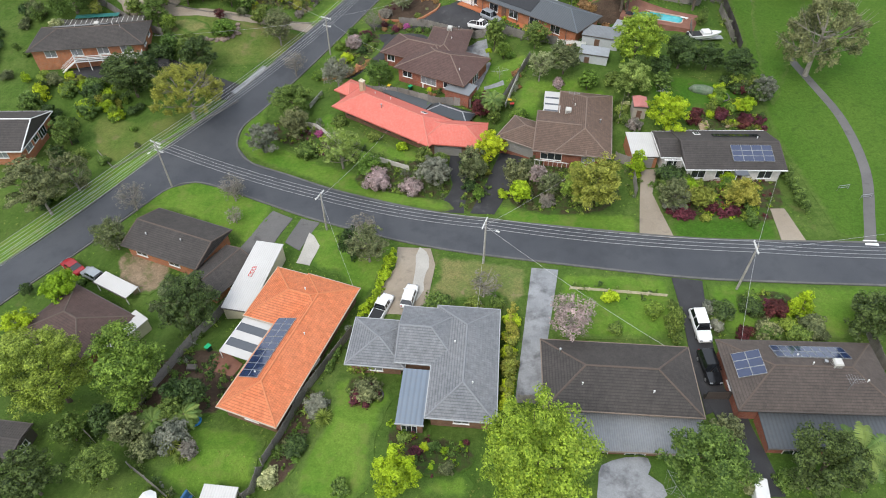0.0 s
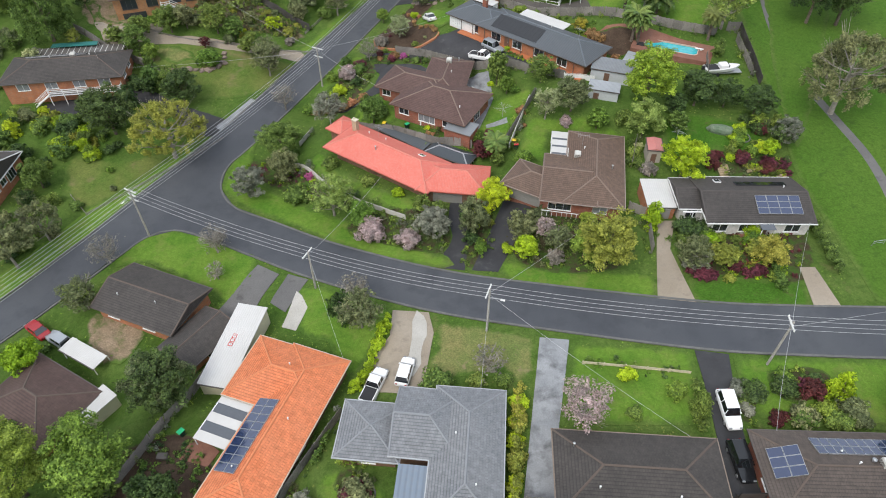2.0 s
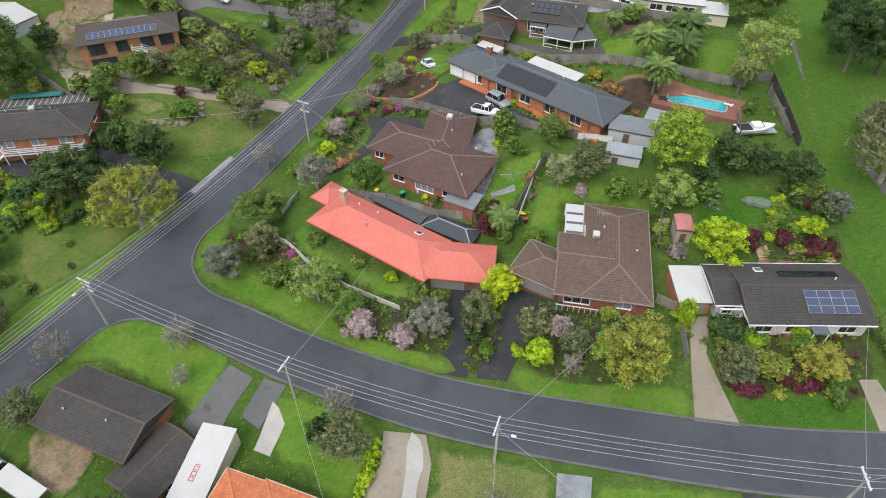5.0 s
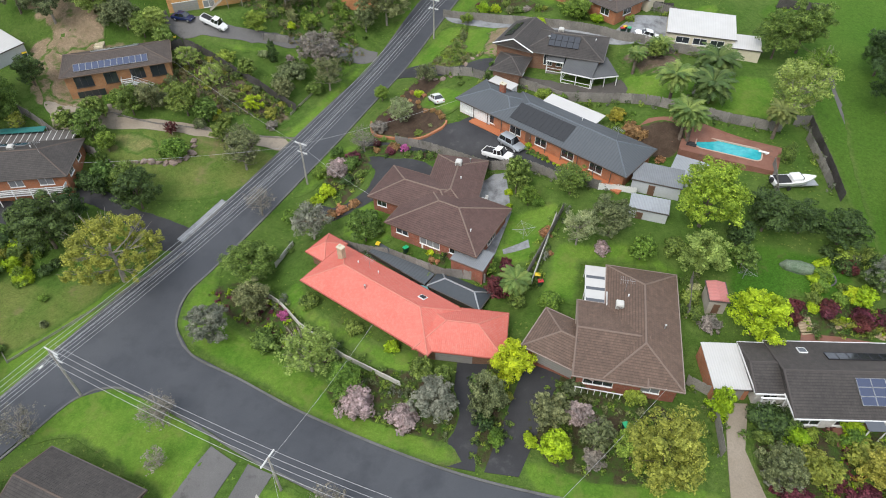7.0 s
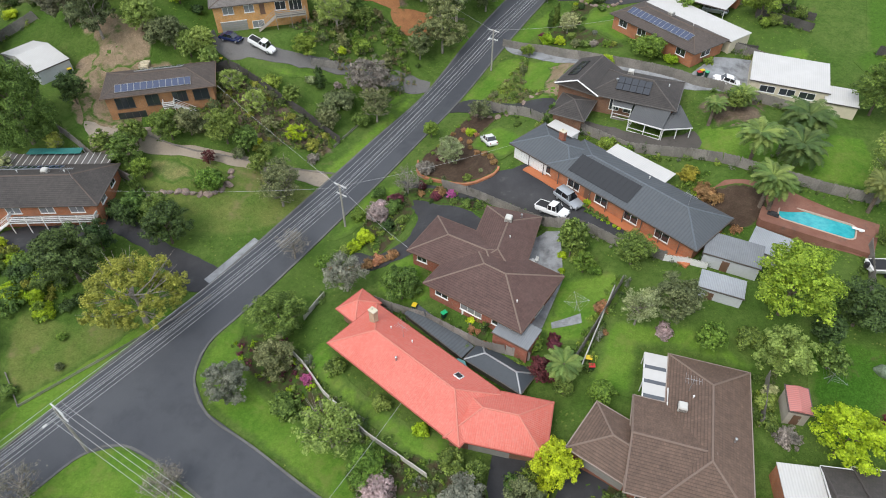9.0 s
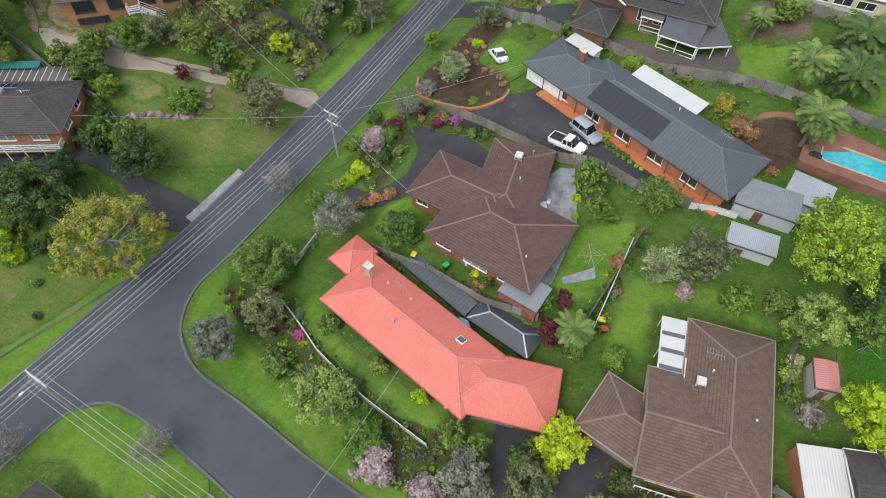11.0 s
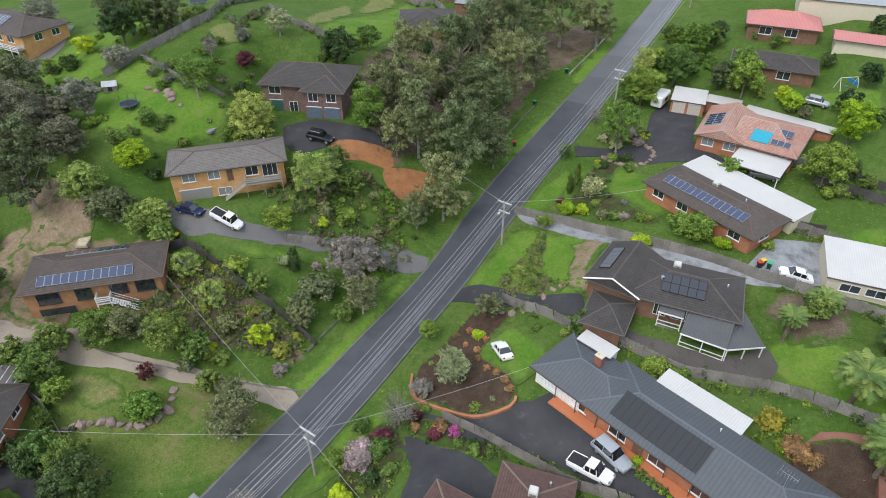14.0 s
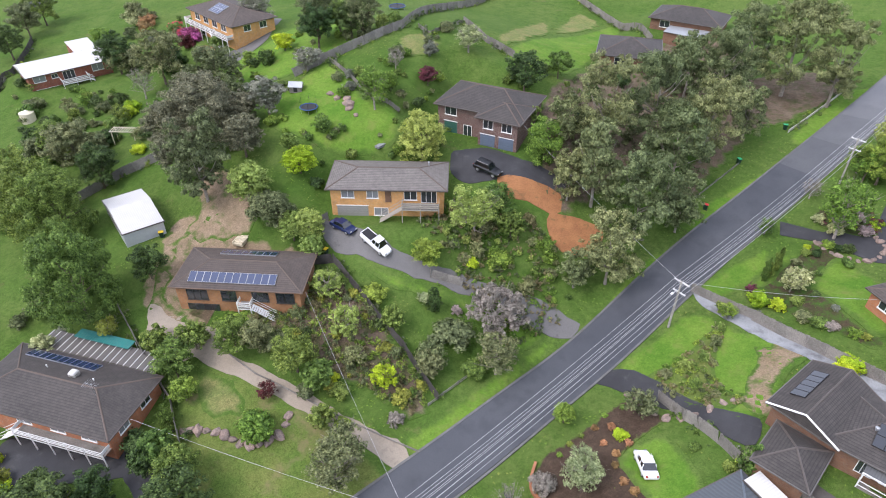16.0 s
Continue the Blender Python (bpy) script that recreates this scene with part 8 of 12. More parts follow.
tree(-53.2, 137.2, 2.44, 5.13, "olive", "round", 0.2)
tree(-56.1, 135.9, 2.76, 5.79, "mid", "round", 0.2)
shrub(-47.0, 127.7, 2.37, 3.55, "fresh")
tree(-35.3, 129.2, 3.03, 6.05, "olive", "sparse", 0.25, True)
shrub(-60.5, 112.8, 1.40, 2.10, "fresh")
tree(-62.0, 101.8, 1.50, 3.30, "fresh", "cone", 0.06)
shrub(-67.4, 102.8, 2.35, 3.53, "mid")
shrub(-67.7, 108.7, 2.14, 3.21, "mid")
shrub(-72.8, 108.0, 1.94, 2.91, "mid")
tree(-59.7, 107.9, 5.20, 9.36, "dark", "round", 0.2)
tree(-47.8, 102.8, 6.9, 11.2, "yellow", "wispy", 0.25, True)
tree(-49.2, 116.3, 3.51, 7.36, "dark", "round", 0.2)
shrub(-59.4, 120.4, 2.06, 3.10, "dark")
tree(-65.0, 77.6, 4.6, 10.5, "olive", "gum", 0.3, True)
tree(-62.4, 83.2, 3.2, 7.5, "olive", "wispy", 0.3, True)
shrub(-60.6, 90.2, 1.2, 1.6, "mid")
tree(-67.9, 94.6, 2.66, 5.58, "mid", "round", 0.2)
tree(-50.5, 68.9, 2.93, 5.86, "olive", "sparse", 0.25, True)
shrub(-54.0, 62.2, 0.99, 1.48, "mid")
tree(-34.8, 81.1, 1.63, 3.26, "bare", "sparse", 0.25, True)
tree(-33.9, 53.0, 3.91, 8.21, "olive", "round", 0.2)
tree(-30.1, 116.2, 2.72, 5.44, "bare", "sparse", 0.25, True)
tree(-20.5, 109.8, 3.13, 6.25, "grey", "sparse", 0.25, True)
tree(-12.3, 107.9, 2.73, 5.74, "mid", "round", 0.2)
tree(-28.3, 103.4, 4.15, 6.63, "mid", "round", 0.2)
tree(-27.1, 97.0, 2.86, 6.00, "olive", "round", 0.2)
tree(-32.1, 93.2, 2.93, 6.15, "grey", "round", 0.2)
shrub(-24.5, 91.6, 2.16, 3.24, "mid")
shrub(-19.8, 89.6, 1.37, 2.06, "mid")
tree(-17.4, 87.2, 3.75, 7.49, "pale", "sparse", 0.25, True)
tree(-12.3, 83.2, 2.52, 5.29, "fresh", "round", 0.2)
shrub(-10.8, 81.0, 2.49, 3.74, "pink")
shrub(-5.1, 78.9, 1.96, 2.94, "pink")
tree(-1.4, 80.0, 3.09, 5.25, "grey", "round", 0.2)
tree(-3.2, 84.4, 1.57, 3.30, "mid", "round", 0.2)
tree(-0.4, 83.6, 1.41, 2.96, "mid", "round", 0.2)
shrub(-7.0, 88.4, 1.06, 1.59, "lime")
shrub(-12.1, 91.2, 1.09, 1.64, "mid")
shrub(-18.7, 95.8, 1.31, 1.96, "mid")
shrub(-22.3, 94.8, 0.89, 1.33, "magenta")
tree(4.6, 79.8, 2.63, 6.85, "olive", "round", 0.2)
tree(7.8, 84.1, 2.76, 5.79, "lime", "round", 0.2)
shrub(7.4, 81.4, 0.62, 0.93, "yellow")
tree(5.5, 75.7, 0.91, 2.72, "fresh", "column", 0.06)
shrub(4.3, 78.5, 1.34, 2.01, "dark")
shrub(3.7, 83.0, 1.26, 1.89, "mid")
tree(11.5, 77.8, 2.21, 4.64, "olive", "round", 0.2)
tree(14.8, 77.5, 1.75, 3.68, "pink", "round", 0.2)
tree(11.9, 74.0, 2.00, 4.20, "lime", "round", 0.2)
shrub(9.4, 75.7, 0.91, 1.36, "lime")
tree(16.4, 75.0, 2.07, 4.15, "olive", "sparse", 0.25, True)
shrub(16.0, 73.4, 1.38, 2.07, "bare")
shrub(21.5, 80.4, 1.21, 1.81, "fresh")
shrub(14.8, 81.7, 1.23, 1.85, "olive")
tree(22.3, 71.6, 4.46, 8.48, "yellow", "round", 0.2)
tree(19.9, 73.4, 2.45, 5.15, "fresh", "round", 0.2)
tree(30.2, 78.4, 1.48, 4.72, "lime", "column", 0.06)
shrub(37.9, 77.5, 1.41, 2.12, "dark")
shrub(43.8, 74.9, 1.49, 2.24, "fresh")
tree(34.0, 70.9, 2.48, 5.20, "olive", "round", 0.2)
tree(38.3, 70.7, 1.89, 3.98, "yellow", "round", 0.2)
tree(44.0, 70.5, 2.45, 5.16, "yellow", "round", 0.2)
shrub(36.4, 68.7, 0.94, 1.42, "purple")
shrub(38.5, 68.1, 0.82, 1.23, "yellow")
shrub(35.5, 69.5, 0.84, 1.25, "purple")
shrub(41.1, 68.9, 0.89, 1.33, "purple")
shrub(33.9, 69.7, 0.78, 1.17, "purple")
shrub(43.3, 69.9, 0.78, 1.16, "fresh")
shrub(44.6, 68.3, 0.82, 1.23, "fresh")
shrub(42.5, 69.9, 0.72, 1.08, "yellow")
shrub(34.3, 75.2, 1.01, 1.52, "mid")
shrub(39.5, 75.6, 0.89, 1.33, "fresh")
shrub(41.7, 75.3, 0.82, 1.23, "mid")
shrub(38.4, 74.0, 0.62, 0.94, "mid")
tree(37.3, 89.2, 3.44, 7.22, "lime", "round", 0.2)
shrub(42.8, 91.2, 1.44, 2.15, "purple")
shrub(47.5, 91.8, 1.23, 1.84, "purple")
shrub(51.1, 90.2, 1.42, 2.13, "purple")
shrub(48.5, 97.2, 1.28, 1.92, "fresh")
shrub(48.0, 95.5, 1.04, 1.57, "fresh")
tree(51.8, 92.9, 1.59, 3.33, "lime", "round", 0.2)
tree(54.9, 95.3, 2.55, 5.36, "grey", "round", 0.2)
shrub(52.4, 98.3, 1.14, 1.71, "purple")
tree(34.8, 105.8, 5.23, 9.94, "bright", "round", 0.2)
tree(43.1, 105.0, 3.74, 5.99, "dark", "round", 0.2)
tree(48.1, 104.8, 2.98, 4.77, "dark", "round", 0.2)
tree(52.8, 103.0, 3.25, 5.20, "dark", "round", 0.2)
tree(38.8, 102.3, 2.16, 4.53, "dark", "round", 0.2)
tree(33.2, 98.7, 3.26, 6.85, "pale", "round", 0.2)
tree(38.7, 99.0, 2.04, 3.67, "mid", "round", 0.2)
tree(17.7, 103.9, 2.50, 6.00, "white", "sparse", 0.25, True)
tree(22.1, 104.8, 3.30, 5.95, "olive", "round", 0.2)
shrub(21.2, 102.9, 1.19, 1.78, "pink")
tree(26.2, 101.6, 2.00, 4.21, "fresh", "round", 0.2)
shrub(30.6, 101.8, 1.72, 2.57, "mid")
tree(10.0, 114.8, 2.19, 6.58, "mid", "round", 0.2)
tree(17.6, 112.4, 2.83, 5.09, "mid", "round", 0.2)
tree(11.7, 112.4, 1.68, 3.52, "fresh", "round", 0.2)
shrub(5.4, 100.3, 1.28, 1.92, "fresh")
shrub(7.9, 101.6, 0.80, 1.21, "purple")
shrub(13.2, 94.1, 1.66, 2.48, "fresh")
tree(6.8, 96.5, 1.99, 3.58, "purple", "round", 0.2)
tree(9.1, 94.9, 1.36, 2.85, "mid", "round", 0.2)
shrub(-20.0, 120.0, 1.31, 1.97, "lime")
shrub(-21.4, 118.5, 1.12, 1.68, "lime")
shrub(-18.7, 125.7, 1.74, 2.61, "pink")
shrub(-16.5, 127.9, 1.18, 1.76, "purple")
shrub(-19.6, 129.3, 1.39, 2.08, "mid")
shrub(-22.0, 124.6, 1.45, 2.17, "fresh")
shrub(-22.5, 117.8, 0.93, 1.39, "mid")
shrub(-25.4, 115.2, 1.28, 1.92, "fresh")
shrub(-16.9, 114.9, 1.09, 1.64, "orange")
shrub(-14.9, 114.9, 0.92, 1.37, "orange")
shrub(-18.3, 114.9, 0.91, 1.37, "orange")
shrub(-9.6, 129.0, 1.08, 1.61, "orange")
shrub(-12.7, 130.8, 0.89, 1.34, "purple")
shrub(30.0, 125.0, 1.16, 1.74, "orange")
shrub(28.0, 126.7, 0.90, 1.35, "fresh")
tree(54.2, 128.3, 4.91, 10.81, "pale", "sparse", 0.25, True)
tree(63.7, 141.3, 2.98, 5.96, "fresh", "sparse", 0.25, True)
tree(50.3, 118.0, 1.21, 3.62, "mid", "column", 0.06)
tree(57.5, 146.4, 4.05, 8.51, "mid", "round", 0.2)
tree(75.5, 144.0, 4.02, 8.44, "dark", "round", 0.2)
tree(63.2, 149.5, 4.62, 9.70, "mid", "round", 0.2)
shrub(31.2, 94.1, 1.18, 1.77, "mid")
shrub(31.0, 91.8, 1.09, 1.64, "mid")
shrub(32.6, 90.0, 1.43, 2.15, "bare")
shrub(31.9, 95.6, 0.97, 1.46, "white")
tree(-7.8, 201.5, 1.59, 3.35, "mid", "round", 0.2)
tree(24.3, 159.6, 2.96, 4.14, "fresh", "round", 0.2)
shrub(16.9, 159.6, 1.51, 2.27, "lime")
tree(46.1, 173.8, 3.67, 7.71, "fresh", "round", 0.2)
tree(54.0, 185.9, 3.71, 7.79, "lime", "round", 0.2)
shrub(47.8, 197.3, 2.26, 3.40, "lime")
tree(35.7, 143.6, 1.80, 3.78, "mid", "round", 0.2)
tree(32.7, 143.6, 1.39, 2.92, "olive", "round", 0.2)
tree(40.1, 201.6, 3.77, 7.92, "fresh", "round", 0.2)
tree(36.9, 205.7, 2.75, 5.78, "olive", "round", 0.2)
shrub(52.5, 174.0, 1.07, 1.61, "mid")
shrub(47.9, 171.7, 1.58, 2.37, "mid")
shrub(28.8, 126.1, 1.50, 2.24, "orange")
tree(15.9, 187.2, 3.81, 9.91, "fresh", "sparse", 0.25, True)
tree(21.7, 202.3, 3.96, 7.53, "fresh", "round", 0.2)
tree(28.8, 209.6, 4.08, 8.56, "mid", "round", 0.2)
tree(25.8, 213.3, 3.04, 6.38, "fresh", "round", 0.2)
tree(34.3, 219.3, 3.57, 7.49, "fresh", "round", 0.2)
tree(30.3, 225.0, 2.73, 5.73, "mid", "round", 0.2)
tree(38.8, 222.2, 2.66, 5.58, "dark", "round", 0.2)
shrub(15.9, 188.5, 1.25, 1.87, "white")
shrub(20.0, 189.0, 1.04, 1.56, "pink")
shrub(17.8, 192.2, 1.06, 1.59, "olive")
tree(6.6, 186.2, 1.45, 2.90, "mid", "sparse", 0.25, True)
shrub(2.7, 168.2, 1.11, 1.67, "mid")
tree(7.2, 141.9, 1.46, 4.66, "mid", "cone", 0.06)
shrub(-18.7, 124.3, 1.87, 2.80, "pink")
shrub(-16.6, 126.1, 1.49, 2.24, "mid")
shrub(-16.9, 122.3, 1.18, 1.77, "dark")
shrub(-14.8, 123.4, 0.92, 1.38, "mid")
shrub(-20.3, 120.7, 0.91, 1.36, "lime")
tree(-14.8, 129.8, 2.62, 4.71, "bare", "sparse", 0.25, True)
shrub(-10.0, 128.1, 0.95, 1.43, "purple")
shrub(-7.7, 128.3, 0.81, 1.22, "magenta")
shrub(-12.6, 129.2, 0.69, 1.04, "orange")
shrub(-5.1, 125.6, 0.79, 1.18, "mid")
shrub(-3.5, 125.4, 0.65, 0.97, "mid")
shrub(-7.2, 126.6, 0.67, 1.00, "mid")
shrub(15.9, 136.3, 1.76, 2.65, "fresh")
shrub(18.5, 135.8, 1.35, 2.03, "fresh")
shrub(12.5, 123.7, 0.60, 0.90, "lime")
shrub(5.3, 141.3, 0.67, 1.00, "mid")
shrub(1.8, 143.5, 0.69, 1.03, "mid")
tree(-154.5, 218.5, 3.07, 6.44, "olive", "round", 0.2)
shrub(-120.1, 201.0, 2.18, 3.27, "purple")
shrub(-110.4, 196.8, 2.04, 3.07, "orange")
shrub(-148.9, 215.2, 2.11, 3.17, "orange")
shrub(-134.5, 194.7, 4.44, 6.22, "olive")
shrub(-119.9, 194.6, 3.83, 4.98, "dark")
shrub(-142.0, 172.8, 2.23, 3.35, "mid")
shrub(-134.9, 171.1, 1.45, 2.18, "dark")
shrub(-134.1, 172.6, 1.22, 1.82, "mid")
shrub(-140.6, 183.9, 1.30, 1.95, "mid")
shrub(-127.1, 162.1, 2.71, 4.06, "olive")
shrub(-118.6, 162.0, 3.30, 3.96, "mid")
shrub(-114.1, 164.1, 3.92, 5.49, "olive")
shrub(-115.6, 177.2, 1.64, 2.46, "lime")
shrub(-101.3, 165.5, 1.48, 2.22, "lime")
tree(-90.5, 172.5, 6.09, 10.36, "umber", "dense", 0.12)
tree(-80.2, 170.7, 4.38, 7.01, "umber", "dense", 0.12)
tree(-95.6, 168.1, 4.50, 8.11, "umber", "dense", 0.12)
shrub(-76.5, 190.3, 1.72, 2.57, "grey")
shrub(-78.1, 181.0, 1.44, 2.17, "mid")
shrub(-58.1, 185.3, 1.19, 1.78, "mid")
tree(-59.8, 190.8, 1.83, 3.66, "bare", "sparse", 0.25, True)
shrub(-53.4, 186.8, 1.17, 1.75, "dark")
shrub(-62.3, 172.8, 0.94, 1.41, "mid")
shrub(-58.4, 171.7, 1.10, 1.65, "mid")
shrub(-64.7, 155.5, 3.08, 4.32, "olive")
tree(-59.0, 154.6, 2.48, 5.22, "pale", "dense", 0.2)
shrub(-60.2, 163.7, 1.23, 1.85, "dark")
shrub(-69.4, 209.2, 1.63, 2.44, "mid")
tree(-181.6, 204.8, 4.59, 9.64, "olive", "round", 0.2)
tree(-173.0, 192.8, 4.30, 9.03, "dark", "round", 0.2)
tree(-184.5, 212.7, 4.76, 9.99, "mid", "round", 0.2)
shrub(-156.0, 207.3, 2.96, 4.44, "fresh")
tree(-107.1, 211.2, 4.09, 8.19, "grey", "sparse", 0.25, True)
tree(-81.7, 199.2, 4.48, 9.40, "olive", "round", 0.2)
tree(-73.9, 199.2, 3.29, 6.91, "dark", "round", 0.2)
shrub(-152.3, 180.0, 1.60, 2.40, "dark")
tree(-21.9, 193.6, 5.77, 16.74, "sage", "gum", 0.16, True)
tree(-14.4, 200.4, 6.28, 18.21, "sage", "gum", 0.16, True)
tree(-5.2, 200.9, 5.65, 16.38, "sage", "gum", 0.16, True)
tree(-19.6, 180.7, 5.01, 14.53, "sage", "gum", 0.16, True)
tree(-11.9, 178.0, 5.35, 15.50, "sage", "gum", 0.16, True)
tree(-13.8, 168.9, 4.52, 11.75, "sage", "gum", 0.16, True)
tree(-9.0, 191.4, 5.23, 15.17, "sage", "gum", 0.16, True)
tree(-5.2, 221.3, 5.95, 17.24, "sage", "gum", 0.16, True)
tree(6.6, 232.6, 7.18, 20.81, "sage", "gum", 0.16, True)
tree(14.8, 228.9, 5.77, 16.73, "sage", "gum", 0.16, True)
tree(-0.9, 237.2, 5.77, 16.74, "sage", "gum", 0.16, True)
tree(-6.2, 182.6, 3.46, 10.04, "sage", "gum", 0.16, True)
tree(-18.0, 166.4, 2.96, 6.52, "sage", "gum", 0.16, True)
tree(-23.3, 179.2, 3.08, 8.92, "sage", "gum", 0.16, True)
tree(-27.7, 190.0, 3.04, 8.81, "sage", "gum", 0.16, True)
tree(0.8, 210.8, 3.61, 10.48, "sage", "gum", 0.16, True)
tree(-11.3, 219.3, 4.84, 14.03, "sage", "gum", 0.16, True)
tree(-84.1, 166.0, 7.36, 13.6, "umber", "dense", 0.14)
tree(-84.5, 159.6, 4.2, 8.6, "umber", "dense", 0.3)
tree(-74.6, 164.6, 3.9, 8.0, "umber", "dense", 0.25)
tree(-75.6, 155.2, 4.97, 14.42, "olive", "gum", 0.16, True)
tree(-116.0, 188.5, 5.42, 11.38, "olive", "round", 0.2)
tree(-92.4, 179.8, 5.08, 10.67, "olive", "round", 0.2)
tree(-76.3, 174.0, 3.50, 7.36, "grey", "round", 0.2)
tree(-47.6, 176.2, 4.1, 8.4, "pale", "dense", 0.06)
tree(-63.3, 163.9, 2.93, 4.68, "lime", "dense", 0.2)
tree(-67.5, 156.6, 3.46, 6.91, "pale", "dense", 0.2)
tree(-62.0, 155.1, 2.92, 6.14, "olive", "dense", 0.2)
tree(-56.5, 155.5, 2.50, 4.99, "pale", "dense", 0.2)
tree(-55.0, 153.5, 2.30, 4.83, "pale", "dense", 0.2)
tree(-104.5, 145.0, 6.45, 13.5, "mid", "dense", 0.04)
tree(-94.5, 142.6, 5.8, 14.5, "mid", "dense", 0.04)
tree(-117.2, 150.6, 5.04, 10.58, "mid", "round", 0.2)
tree(-28.9, 183.2, 2.94, 7.66, "fresh", "column", 0.06)
tree(-34.1, 190.6, 2.13, 4.48, "mid", "round", 0.2)
tree(-53.9, 191.9, 1.79, 3.75, "purple", "round", 0.2)
tree(-58.2, 179.8, 3.02, 7.25, "fresh", "sparse", 0.25, True)
tree(-50.8, 203.6, 2.99, 5.08, "white", "sparse", 0.25, True)
tree(-88.0, 195.7, 2.52, 3.53, "lime", "round", 0.2)
tree(-116.9, 183.1, 3.34, 6.69, "bare", "sparse", 0.25, True)
tree(-110.3, 159.0, 5.14, 10.80, "olive", "round", 0.2)
tree(-122.5, 163.5, 3.33, 6.99, "mid", "round", 0.2)
tree(-101.0, 156.1, 3.94, 8.27, "dark", "round", 0.2)
shrub(-112.8, 168.3, 2.23, 3.34, "dark")
shrub(-57.3, 138.1, 3.25, 2.92, "fresh")
tree(-61.5, 134.2, 2.27, 4.77, "mid", "round", 0.2)
tree(-43.8, 144.3, 2.6, 4.4, "pale", "wispy", 0.25, True)
shrub(-43.1, 150.7, 1.9, 2.2, "fresh")
tree(-49.4, 148.6, 2.6, 4.2, "pale", "wispy", 0.2, True)
tree(-38.2, 158.4, 2.64, 4.22, "fresh", "round", 0.2)
tree(-33.7, 165.1, 4.14, 8.29, "pale", "sparse", 0.25, True)
tree(-31.9, 169.8, 2.90, 6.10, "mid", "round", 0.2)
tree(-28.9, 168.3, 2.21, 4.64, "mid", "round", 0.2)
shrub(-29.0, 163.6, 2.01, 3.02, "fresh")
shrub(-32.2, 161.5, 1.01, 1.51, "lime")
tree(-34.5, 153.0, 1.11, 4.44, "dark", "column", 0.06)
shrub(-36.5, 153.6, 1.05, 1.57, "white")
tree(-25.7, 154.4, 4.63, 7.6, "bare", "wispy", 0.25, True)
shrub(-30.6, 150.1, 3.10, 3.41, "olive")
tree(-31.1, 144.0, 2.21, 4.64, "olive", "round", 0.2)
tree(-23.4, 148.4, 3.25, 6.50, "olive", "sparse", 0.25, True)
shrub(-25.9, 147.1, 1.80, 2.71, "mid")
tree(-31.6, 145.2, 1.9, 4.8, "sage", "column", 0.1)
tree(-36.0, 140.2, 1.9, 3.2, "lime", "wispy", 0.2)
shrub(-32.9, 139.2, 1.30, 1.96, "yellow")
shrub(-41.8, 136.6, 0.88, 1.32, "yellow")
tree(-46.9, 136.7, 3.05, 6.40, "mid", "round", 0.2)
shrub(-51.4, 138.4, 1.9, 2.3, "olive")
tree(-43.2, 136.0, 2.30, 4.83, "mid", "round", 0.2)
tree(-40.8, 141.0, 1.8, 3.0, "sage", "wispy", 0.15)
tree(-38.5, 147.9, 1.86, 3.90, "mid", "round", 0.2)
shrub(-42.0, 137.9, 0.8, 1.3, "lime")
shrub(-44.2, 134.5, 1.30, 1.95, "olive")
shrub(-40.3, 136.3, 1.45, 2.17, "mid")
shrub(-32.2, 136.3, 1.13, 1.70, "bare")
tree(-48.4, 132.0, 1.29, 2.58, "purple", "sparse", 0.25, True)
tree(-46.5, 127.1, 2.25, 3.82, "fresh", "round", 0.2)
tree(-34.7, 126.1, 3.32, 6.64, "olive", "sparse", 0.25, True)
tree(-40.0, 131.9, 1.80, 3.79, "mid", "round", 0.2)
shrub(-37.9, 132.8, 1.12, 1.68, "fresh")
tree(-61.5, 130.2, 3.01, 6.32, "mid", "round", 0.2)
tree(-66.2, 132.0, 1.96, 4.11, "mid", "round", 0.2)
tree(-58.0, 127.7, 1.84, 3.87, "fresh", "round", 0.2)
tree(-57.2, 123.8, 1.03, 4.63, "mid", "column", 0.06)
tree(-55.8, 120.2, 2.25, 4.73, "mid", "round", 0.2)
tree(-51.3, 119.0, 2.83, 5.94, "mid", "round", 0.2)
tree(-56.2, 118.5, 1.97, 4.13, "dark", "round", 0.2)
tree(-58.4, 113.2, 2.53, 5.30, "dark", "round", 0.2)
tree(-63.7, 110.3, 2.82, 5.92, "dark", "round", 0.2)
tree(-74.2, 131.3, 1.69, 3.72, "yellow", "sparse", 0.25, True)
shrub(-81.5, 129.2, 1.10, 1.65, "grey")
shrub(-116.7, 179.2, 1.66, 2.49, "lime")
tree(-135.1, 193.3, 4.63, 9.72, "dark", "round", 0.2)
shrub(-154.5, 218.0, 3.38, 5.08, "white")
shrub(-150.8, 218.3, 2.45, 3.67, "orange")
shrub(-120.2, 202.5, 2.50, 3.76, "magenta")
shrub(-136.6, 213.9, 2.04, 3.06, "mid")
shrub(-109.7, 200.8, 2.10, 3.14, "mid")
tree(-79.2, 195.2, 3.92, 8.24, "dark", "round", 0.2)
tree(-71.8, 200.0, 3.92, 8.24, "olive", "round", 0.2)
tree(-77.4, 200.7, 3.36, 7.05, "mid", "round", 0.2)
tree(-76.4, 186.6, 2.30, 4.59, "grey", "sparse", 0.25, True)
tree(-85.8, 177.5, 2.28, 4.79, "olive", "round", 0.2)
tree(-67.0, 166.6, 1.65, 3.47, "mid", "round", 0.2)
tree(-57.8, 184.9, 1.77, 3.71, "fresh", "round", 0.2)
tree(-38.1, 200.0, 3.64, 7.65, "dark", "round", 0.2)
tree(-34.1, 208.5, 2.57, 5.41, "mid", "round", 0.2)
shrub(-58.1, 209.6, 1.58, 2.38, "olive")
